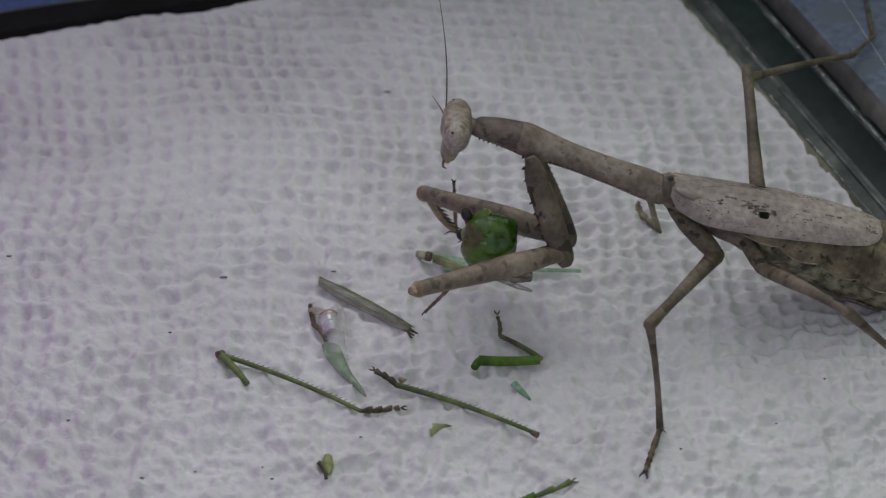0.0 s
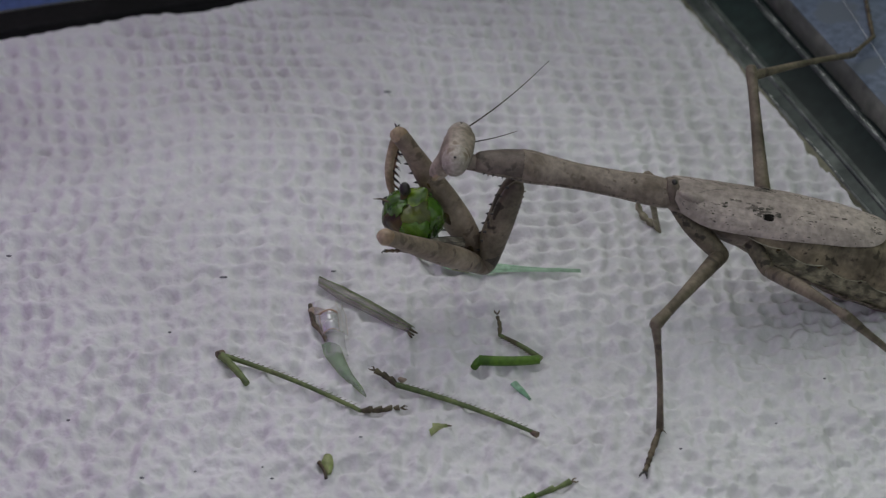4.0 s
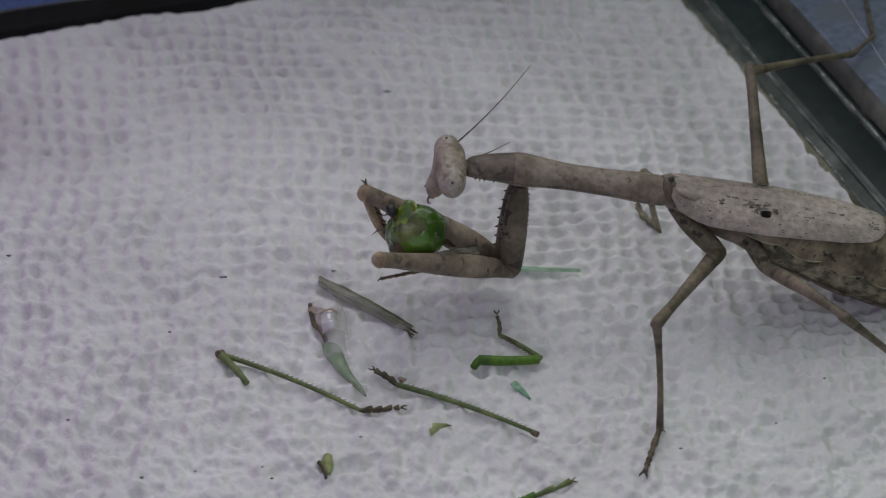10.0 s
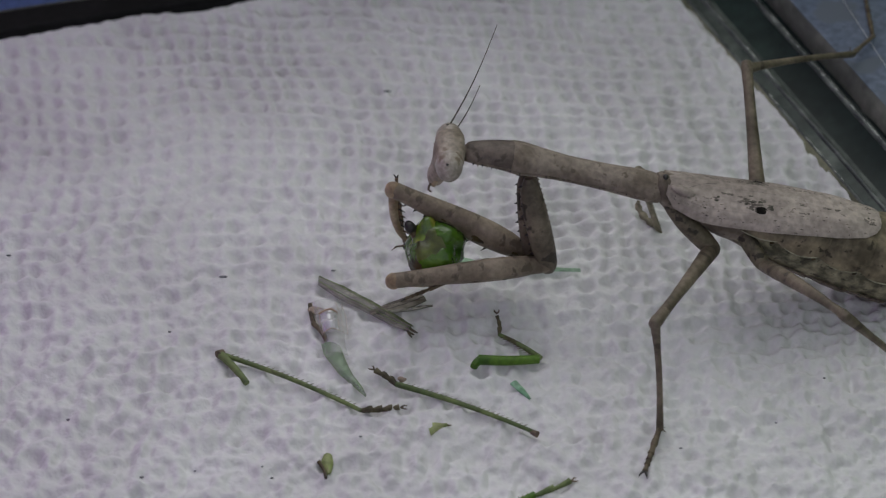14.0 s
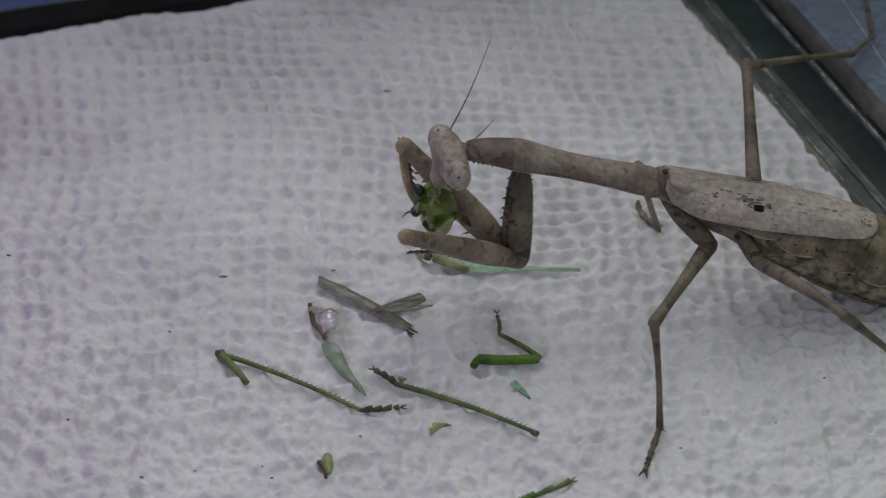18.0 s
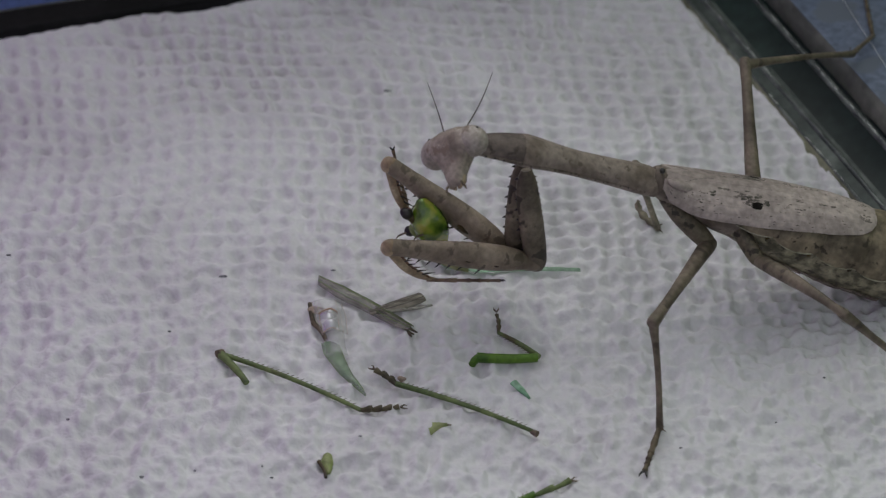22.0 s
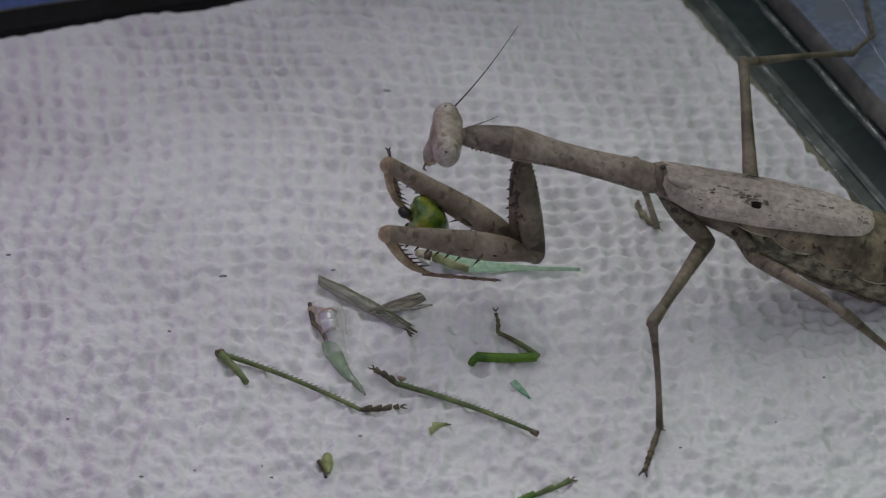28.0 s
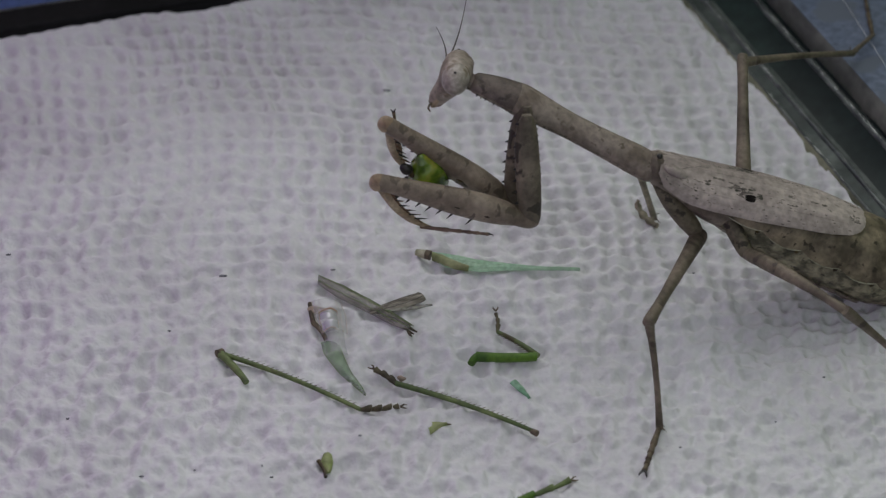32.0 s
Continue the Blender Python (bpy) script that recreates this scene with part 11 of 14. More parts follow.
    walk(morsels[0], [
        (0, pose(0.00191, -0.00744, 0.00781, -23.4, 0.7, 153.9)),
        (0.5, pose(0.00059, -0.00810, 0.01043, -22.4, -30.3, 177.4)),
        (1, pose(-0.00122, -0.00636, 0.01261, -18.1, -45.7, 159.5)),
        (1.5, pose(-0.00186, -0.00680, 0.01331, -15.1, -50.0, 163.3)),
        (2, pose(-0.00221, -0.00632, 0.01310, -8.6, -47.3, 160.4)),
        (2.5, pose(-0.00326, -0.00560, 0.01169, -1.3, -48.7, 159.3)),
        (3, pose(-0.00343, -0.00678, 0.01177, -0.5, -42.2, 168.6)),
        (3.5, pose(-0.00356, -0.00686, 0.01185, 9.4, -55.9, 153.1)),
        (5.5, pose(-0.00453, -0.00729, 0.01034, -5.7, -38.9, 163.3)),
        (6, pose(-0.00408, -0.00700, 0.00932, -11.1, -29.5, 168.6)),
        (7, pose(-0.00410, -0.00656, 0.00748, -8.9, -14.8, 159.7)),
        (7.5, pose(-0.00156, -0.00646, 0.01516, 4.0, -58.9, 157.1)),
        (8, pose(-0.00331, -0.00653, 0.01266, -23.2, -44.5, 169.0)),
        (8.5, pose(-0.00332, -0.00526, 0.01584, 12.8, -48.3, 164.2)),
        (9, pose(-0.00181, -0.00587, 0.01029, -13.7, -38.6, 168.2)),
        (9.5, pose(-0.00289, -0.00617, 0.01045, -1.7, -40.8, 165.5)),
        (10, pose(-0.00429, -0.00699, 0.00876, -4.8, -27.1, 170.9)),
        (10.5, pose(-0.00434, -0.00690, 0.00875, -9.4, -30.6, 170.3)),
        (11, pose(-0.00098, -0.00626, 0.01100, 22.7, -50.7, 163.4)),
        (11.5, pose(-0.00166, -0.00628, 0.00864, -6.4, -39.8, 165.9)),
        (12, pose(-0.00326, -0.00621, 0.00868, -2.4, -41.0, 163.3)),
        (12.5, pose(-0.00307, -0.00648, 0.00644, -5.2, -30.2, 168.1)),
        (13, pose(-0.00304, -0.00643, 0.00570, -4.7, -28.6, 167.8)),
        (13.5, pose(-0.00265, -0.00652, 0.00598, -4.0, -26.2, 168.2)),
        (14, pose(-0.00266, -0.00643, 0.00632, -9.7, -25.7, 170.4)),
        (14.5, pose(-0.00360, -0.00631, 0.00858, -11.1, -34.1, 168.2)),
        (15, pose(-0.00350, -0.00623, 0.01196, 2.6, -47.4, 168.3)),
        (15.5, pose(-0.00327, -0.00601, 0.01522, 21.3, -60.3, 162.1)),
        (16, pose(-0.00299, -0.00568, 0.01833, 54.6, -70.4, 140.7)),
        (16.5, pose(-0.00270, -0.00522, 0.02125, 107.8, -71.6, 99.1)),
        (17, pose(-0.00375, -0.00582, 0.01834, 34.1, -62.1, 149.0)),
        (17.5, pose(-0.00414, -0.00670, 0.01594, 15.8, -51.4, 155.7)),
        (18, pose(-0.00166, -0.00696, 0.01209, 2.8, -44.1, 158.8)),
        (18.5, pose(-0.00217, -0.00678, 0.01374, 10.5, -49.2, 154.5)),
        (18.8, pose(-0.00235, -0.00667, 0.01572, 20.4, -60.4, 151.7)),
        (18.9, pose(-0.00087, -0.00783, 0.01616, 20.4, -60.4, 151.7)),
        (19, pose(0.03263, -0.00550, 0.00642, 20.4, -60.4, 151.7)),
        (19.5, pose(0.03263, -0.00550, 0.00632, 20.4, -60.4, 151.7)),
        (20, pose(0.03263, -0.00550, 0.00641, 20.4, -60.4, 151.7)),
        (21.5, pose(0.03261, -0.00550, 0.00636, 20.4, -60.4, 151.7)),
        (22, pose(0.03248, -0.00550, 0.00673, 20.4, -60.4, 151.7)),
        (22.5, pose(0.03246, -0.00550, 0.00659, 20.4, -60.4, 151.7)),
        (23, pose(0.03246, -0.00550, 0.00659, 20.4, -60.4, 151.7)),
        (24, pose(0.03238, -0.00550, 0.00664, 20.4, -60.4, 151.7)),
        (25, pose(0.03231, -0.00550, 0.00651, 20.4, -60.4, 151.7)),
        (25.5, pose(0.03238, -0.00550, 0.00651, 20.4, -60.4, 151.7)),
        (27.5, pose(0.03223, -0.00550, 0.00666, 20.4, -60.4, 151.7)),
        (28, pose(0.03223, -0.00550, 0.00666, 20.4, -60.4, 151.7)),
        (28.5, pose(0.03237, -0.00550, 0.00678, 20.4, -60.4, 151.7)),
        (29, pose(0.03232, -0.00550, 0.00692, 20.4, -60.4, 151.7)),
        (30, pose(0.03234, -0.00550, 0.00692, 20.4, -60.4, 151.7)),
        (30.5, pose(0.03245, -0.00550, 0.00687, 20.4, -60.4, 151.7)),
        (31, pose(0.03221, -0.00550, 0.00680, 20.4, -60.4, 151.7)),
        (31.5, pose(0.03228, -0.00550, 0.00663, 20.4, -60.4, 151.7)),
        (32, pose(0.03133, -0.00550, 0.00702, 20.4, -60.4, 151.7)),
    ])
    walk(morsels[1], [
        (0, pose(0.00275, -0.00642, 0.00936, -23.4, 0.7, 153.9)),
        (0.5, pose(0.00169, -0.00683, 0.01158, -22.4, -30.3, 177.4)),
        (1, pose(0.00044, -0.00545, 0.01337, -18.1, -45.7, 159.5)),
        (1.5, pose(-0.00024, -0.00572, 0.01393, -15.1, -50.0, 163.3)),
        (2, pose(-0.00064, -0.00513, 0.01365, -8.6, -47.3, 160.4)),
        (2.5, pose(-0.00177, -0.00426, 0.01208, -1.3, -48.7, 159.3)),
        (3, pose(-0.00223, -0.00520, 0.01224, -0.5, -42.2, 168.6)),
        (3.5, pose(-0.00208, -0.00546, 0.01192, 9.4, -55.9, 153.1)),
        (5.5, pose(-0.00315, -0.00593, 0.01098, -5.7, -38.9, 163.3)),
        (6, pose(-0.00290, -0.00562, 0.01024, -11.1, -29.5, 168.6)),
        (7, pose(-0.00295, -0.00524, 0.00853, -8.9, -14.8, 159.7)),
        (7.5, pose(-0.00007, -0.00507, 0.01528, 4.0, -58.9, 157.1)),
        (8, pose(-0.00177, -0.00551, 0.01354, -23.2, -44.5, 169.0)),
        (8.5, pose(-0.00223, -0.00353, 0.01592, 12.8, -48.3, 164.2)),
        (9, pose(-0.00045, -0.00459, 0.01111, -13.7, -38.6, 168.2)),
        (9.5, pose(-0.00161, -0.00468, 0.01096, -1.7, -40.8, 165.5)),
        (10, pose(-0.00326, -0.00542, 0.00955, -4.8, -27.1, 170.9)),
        (10.5, pose(-0.00320, -0.00545, 0.00960, -9.4, -30.6, 170.3)),
        (11, pose(-0.00010, -0.00443, 0.01084, 22.7, -50.7, 163.4)),
        (11.5, pose(-0.00032, -0.00487, 0.00928, -6.4, -39.8, 165.9)),
        (12, pose(-0.00190, -0.00479, 0.00921, -2.4, -41.0, 163.3)),
        (12.5, pose(-0.00192, -0.00497, 0.00720, -5.2, -30.2, 168.1)),
        (13, pose(-0.00190, -0.00492, 0.00647, -4.7, -28.6, 167.8)),
        (13.5, pose(-0.00157, -0.00498, 0.00676, -4.0, -26.2, 168.2)),
        (14, pose(-0.00159, -0.00496, 0.00726, -9.7, -25.7, 170.4)),
        (14.5, pose(-0.00234, -0.00495, 0.00942, -11.1, -34.1, 168.2)),
        (15, pose(-0.00231, -0.00460, 0.01228, 2.6, -47.4, 168.3)),
        (15.5, pose(-0.00235, -0.00421, 0.01504, 21.3, -60.3, 162.1)),
        (16, pose(-0.00246, -0.00381, 0.01771, 54.6, -70.4, 140.7)),
        (16.5, pose(-0.00268, -0.00341, 0.02032, 107.8, -71.6, 99.1)),
        (17, pose(-0.00279, -0.00407, 0.01793, 34.1, -62.1, 149.0)),
        (17.5, pose(-0.00287, -0.00510, 0.01593, 15.8, -51.4, 155.7)),
        (18, pose(-0.00025, -0.00553, 0.01245, 2.8, -44.1, 158.8)),
        (18.3, pose(-0.00055, -0.00540, 0.01330, 7.2, -47.2, 156.4)),
        (18.4, pose(-0.00015, -0.00812, 0.01668, 7.2, -47.2, 156.4)),
        (18.5, pose(0.03372, -0.00600, 0.00583, 7.2, -47.2, 156.4)),
        (19, pose(0.03381, -0.00600, 0.00587, 7.2, -47.2, 156.4)),
        (19.5, pose(0.03381, -0.00600, 0.00577, 7.2, -47.2, 156.4)),
        (20, pose(0.03381, -0.00600, 0.00586, 7.2, -47.2, 156.4)),
        (21.5, pose(0.03379, -0.00600, 0.00581, 7.2, -47.2, 156.4)),
        (22, pose(0.03366, -0.00600, 0.00619, 7.2, -47.2, 156.4)),
        (22.5, pose(0.03364, -0.00600, 0.00605, 7.2, -47.2, 156.4)),
        (23, pose(0.03364, -0.00600, 0.00605, 7.2, -47.2, 156.4)),
        (24, pose(0.03356, -0.00600, 0.00609, 7.2, -47.2, 156.4)),
        (25, pose(0.03348, -0.00600, 0.00594, 7.2, -47.2, 156.4)),
        (25.5, pose(0.03355, -0.00600, 0.00594, 7.2, -47.2, 156.4)),
        (27.5, pose(0.03339, -0.00600, 0.00608, 7.2, -47.2, 156.4)),
        (28, pose(0.03339, -0.00600, 0.00608, 7.2, -47.2, 156.4)),
        (28.5, pose(0.03355, -0.00600, 0.00622, 7.2, -47.2, 156.4)),
        (29, pose(0.03350, -0.00600, 0.00636, 7.2, -47.2, 156.4)),
        (30, pose(0.03351, -0.00600, 0.00635, 7.2, -47.2, 156.4)),
        (30.5, pose(0.03362, -0.00600, 0.00630, 7.2, -47.2, 156.4)),
        (31, pose(0.03337, -0.00600, 0.00621, 7.2, -47.2, 156.4)),
        (31.5, pose(0.03342, -0.00600, 0.00600, 7.2, -47.2, 156.4)),
        (32, pose(0.03245, -0.00600, 0.00637, 7.2, -47.2, 156.4)),
    ])
    walk(morsels[2], [
        (0, pose(0.00306, -0.00660, 0.00657, -23.4, 0.7, 153.9)),
        (0.5, pose(0.00056, -0.00686, 0.00900, -22.4, -30.3, 177.4)),
        (1, pose(-0.00131, -0.00510, 0.01119, -18.1, -45.7, 159.5)),
        (1.5, pose(-0.00219, -0.00558, 0.01190, -15.1, -50.0, 163.3)),
        (2, pose(-0.00255, -0.00524, 0.01159, -8.6, -47.3, 160.4)),
        (2.5, pose(-0.00377, -0.00466, 0.01013, -1.3, -48.7, 159.3)),
        (3, pose(-0.00390, -0.00599, 0.01012, -0.5, -42.2, 168.6)),
        (3.5, pose(-0.00434, -0.00603, 0.01034, 9.4, -55.9, 153.1)),
        (5.5, pose(-0.00476, -0.00636, 0.00871, -5.7, -38.9, 163.3)),
        (6, pose(-0.00406, -0.00602, 0.00771, -11.1, -29.5, 168.6)),
        (7, pose(-0.00356, -0.00579, 0.00584, -8.9, -14.8, 159.7)),
        (7.5, pose(-0.00238, -0.00552, 0.01373, 4.0, -58.9, 157.1)),
        (8, pose(-0.00348, -0.00521, 0.01132, -23.2, -44.5, 169.0)),
        (8.5, pose(-0.00409, -0.00475, 0.01419, 12.8, -48.3, 164.2)),
        (9, pose(-0.00198, -0.00477, 0.00876, -13.7, -38.6, 168.2)),
        (9.5, pose(-0.00327, -0.00534, 0.00879, -1.7, -40.8, 165.5)),
        (10, pose(-0.00431, -0.00618, 0.00706, -4.8, -27.1, 170.9)),
        (10.5, pose(-0.00440, -0.00596, 0.00711, -9.4, -30.6, 170.3)),
        (11, pose(-0.00191, -0.00600, 0.00937, 22.7, -50.7, 163.4)),
        (11.5, pose(-0.00194, -0.00534, 0.00702, -6.4, -39.8, 165.9)),
        (12, pose(-0.00360, -0.00535, 0.00703, -2.4, -41.0, 163.3)),
        (12.5, pose(-0.00314, -0.00564, 0.00474, -5.2, -30.2, 168.1)),
        (13, pose(-0.00306, -0.00561, 0.00400, -4.7, -28.6, 167.8)),
        (13.5, pose(-0.00261, -0.00573, 0.00426, -4.0, -26.2, 168.2)),
        (14, pose(-0.00258, -0.00550, 0.00468, -9.7, -25.7, 170.4)),
        (14.5, pose(-0.00370, -0.00530, 0.00699, -11.1, -34.1, 168.2)),
        (15, pose(-0.00416, -0.00549, 0.01035, 2.6, -47.4, 168.3)),
        (15.5, pose(-0.00443, -0.00562, 0.01378, 21.3, -60.3, 162.1)),
        (16, pose(-0.00452, -0.00566, 0.01722, 54.6, -70.4, 140.7)),
        (16.3, pose(-0.00450, -0.00562, 0.01923, 86.1, -72.6, 116.2)),
        (16.4, pose(0.00020, -0.00783, 0.01860, 86.1, -72.6, 116.2)),
        (16.5, pose(0.03519, -0.00650, 0.00563, 86.1, -72.6, 116.2)),
        (17, pose(0.03512, -0.00650, 0.00563, 86.1, -72.6, 116.2)),
        (17.5, pose(0.03507, -0.00650, 0.00549, 86.1, -72.6, 116.2)),
        (18, pose(0.03486, -0.00650, 0.00522, 86.1, -72.6, 116.2)),
        (18.5, pose(0.03489, -0.00650, 0.00526, 86.1, -72.6, 116.2)),
        (19, pose(0.03499, -0.00650, 0.00532, 86.1, -72.6, 116.2)),
        (19.5, pose(0.03499, -0.00650, 0.00522, 86.1, -72.6, 116.2)),
        (20, pose(0.03499, -0.00650, 0.00531, 86.1, -72.6, 116.2)),
        (21, pose(0.03496, -0.00650, 0.00526, 86.1, -72.6, 116.2)),
        (21.5, pose(0.03496, -0.00650, 0.00525, 86.1, -72.6, 116.2)),
        (22, pose(0.03484, -0.00650, 0.00565, 86.1, -72.6, 116.2)),
        (22.5, pose(0.03482, -0.00650, 0.00551, 86.1, -72.6, 116.2)),
        (23, pose(0.03482, -0.00650, 0.00550, 86.1, -72.6, 116.2)),
        (24, pose(0.03473, -0.00650, 0.00554, 86.1, -72.6, 116.2)),
        (25, pose(0.03465, -0.00650, 0.00538, 86.1, -72.6, 116.2)),
        (25.5, pose(0.03472, -0.00650, 0.00537, 86.1, -72.6, 116.2)),
        (27.5, pose(0.03456, -0.00650, 0.00551, 86.1, -72.6, 116.2)),
        (28, pose(0.03456, -0.00650, 0.00550, 86.1, -72.6, 116.2)),
        (28.5, pose(0.03472, -0.00650, 0.00565, 86.1, -72.6, 116.2)),
        (29, pose(0.03467, -0.00650, 0.00580, 86.1, -72.6, 116.2)),
        (30, pose(0.03468, -0.00650, 0.00578, 86.1, -72.6, 116.2)),
        (30.5, pose(0.03479, -0.00650, 0.00574, 86.1, -72.6, 116.2)),
        (31, pose(0.03453, -0.00650, 0.00563, 86.1, -72.6, 116.2)),
        (31.5, pose(0.03456, -0.00650, 0.00537, 86.1, -72.6, 116.2)),
        (32, pose(0.03357, -0.00650, 0.00572, 86.1, -72.6, 116.2)),
    ])
    walk(morsels[3], [
        (0, pose(0.00237, -0.00866, 0.00905, -23.4, 0.7, 153.9)),
        (0.5, pose(0.00201, -0.00903, 0.01101, -22.4, -30.3, 177.4)),
        (1, pose(0.00002, -0.00764, 0.01282, -18.1, -45.7, 159.5)),
        (1.5, pose(-0.00048, -0.00795, 0.01343, -15.1, -50.0, 163.3)),
        (2, pose(-0.00079, -0.00740, 0.01335, -8.6, -47.3, 160.4)),
        (2.5, pose(-0.00176, -0.00655, 0.01194, -1.3, -48.7, 159.3)),
        (3, pose(-0.00182, -0.00745, 0.01221, -0.5, -42.2, 168.6)),
        (3.5, pose(-0.00199, -0.00775, 0.01189, 9.4, -55.9, 153.1)),
        (5.5, pose(-0.00307, -0.00822, 0.01085, -5.7, -38.9, 163.3)),
        (6, pose(-0.00271, -0.00789, 0.01006, -11.1, -29.5, 168.6)),
        (7, pose(-0.00307, -0.00752, 0.00860, -8.9, -14.8, 159.7)),
        (7.5, pose(-0.00001, -0.00736, 0.01510, 4.0, -58.9, 157.1)),
        (8, pose(-0.00195, -0.00769, 0.01286, -23.2, -44.5, 169.0)),
        (8.5, pose(-0.00161, -0.00573, 0.01612, 12.8, -48.3, 164.2)),
        (9, pose(-0.00037, -0.00685, 0.01075, -13.7, -38.6, 168.2)),
        (9.5, pose(-0.00134, -0.00695, 0.01093, -1.7, -40.8, 165.5)),
        (10, pose(-0.00286, -0.00768, 0.00961, -4.8, -27.1, 170.9)),
        (10.5, pose(-0.00291, -0.00772, 0.00946, -9.4, -30.6, 170.3)),
        (11, pose(0.00079, -0.00651, 0.01119, 22.7, -50.7, 163.4)),
        (11.5, pose(-0.00016, -0.00715, 0.00912, -6.4, -39.8, 165.9)),
        (12, pose(-0.00175, -0.00707, 0.00915, -2.4, -41.0, 163.3)),
        (12.5, pose(-0.00164, -0.00725, 0.00720, -5.2, -30.2, 168.1)),
        (13, pose(-0.00162, -0.00719, 0.00651, -4.7, -28.6, 167.8)),
        (13.5, pose(-0.00126, -0.00725, 0.00686, -4.0, -26.2, 168.2)),
        (14, pose(-0.00129, -0.00723, 0.00717, -9.7, -25.7, 170.4)),
        (14.5, pose(-0.00218, -0.00722, 0.00919, -11.1, -34.1, 168.2)),
        (15, pose(-0.00183, -0.00684, 0.01225, 2.6, -47.4, 168.3)),
        (15.5, pose(-0.00151, -0.00634, 0.01512, 21.3, -60.3, 162.1)),
        (16, pose(-0.00127, -0.00577, 0.01779, 54.6, -70.4, 140.7)),
        (16.5, pose(-0.00119, -0.00515, 0.02029, 107.8, -71.6, 99.1)),
        (17, pose(-0.00201, -0.00621, 0.01814, 34.1, -62.1, 149.0)),
        (17.5, pose(-0.00248, -0.00735, 0.01613, 15.8, -51.4, 155.7)),
        (18, pose(-0.00013, -0.00782, 0.01249, 2.8, -44.1, 158.8)),
        (18.3, pose(-0.00040, -0.00768, 0.01339, 7.2, -47.2, 156.4)),
        (18.4, pose(-0.00015, -0.00812, 0.01668, 7.2, -47.2, 156.4)),
        (18.5, pose(0.03606, -0.00550, 0.00470, 7.2, -47.2, 156.4)),
        (19, pose(0.03616, -0.00550, 0.00477, 7.2, -47.2, 156.4)),
        (19.5, pose(0.03617, -0.00550, 0.00467, 7.2, -47.2, 156.4)),
        (20, pose(0.03616, -0.00550, 0.00476, 7.2, -47.2, 156.4)),
        (20.5, pose(0.03614, -0.00550, 0.00471, 7.2, -47.2, 156.4)),
        (21.5, pose(0.03614, -0.00550, 0.00470, 7.2, -47.2, 156.4)),
        (22, pose(0.03602, -0.00550, 0.00512, 7.2, -47.2, 156.4)),
        (22.5, pose(0.03600, -0.00550, 0.00496, 7.2, -47.2, 156.4)),
        (23, pose(0.03600, -0.00550, 0.00496, 7.2, -47.2, 156.4)),
        (24, pose(0.03591, -0.00550, 0.00498, 7.2, -47.2, 156.4)),
        (25, pose(0.03582, -0.00550, 0.00481, 7.2, -47.2, 156.4)),
        (25.5, pose(0.03589, -0.00550, 0.00481, 7.2, -47.2, 156.4)),
        (27.5, pose(0.03572, -0.00550, 0.00493, 7.2, -47.2, 156.4)),
        (28, pose(0.03572, -0.00550, 0.00493, 7.2, -47.2, 156.4)),
        (28.5, pose(0.03589, -0.00550, 0.00509, 7.2, -47.2, 156.4)),
        (29, pose(0.03584, -0.00550, 0.00523, 7.2, -47.2, 156.4)),
        (30, pose(0.03585, -0.00550, 0.00521, 7.2, -47.2, 156.4)),
        (30.5, pose(0.03596, -0.00550, 0.00517, 7.2, -47.2, 156.4)),
        (31, pose(0.03569, -0.00550, 0.00504, 7.2, -47.2, 156.4)),
        (31.5, pose(0.03570, -0.00550, 0.00474, 7.2, -47.2, 156.4)),
        (32, pose(0.03470, -0.00550, 0.00506, 7.2, -47.2, 156.4)),
    ])
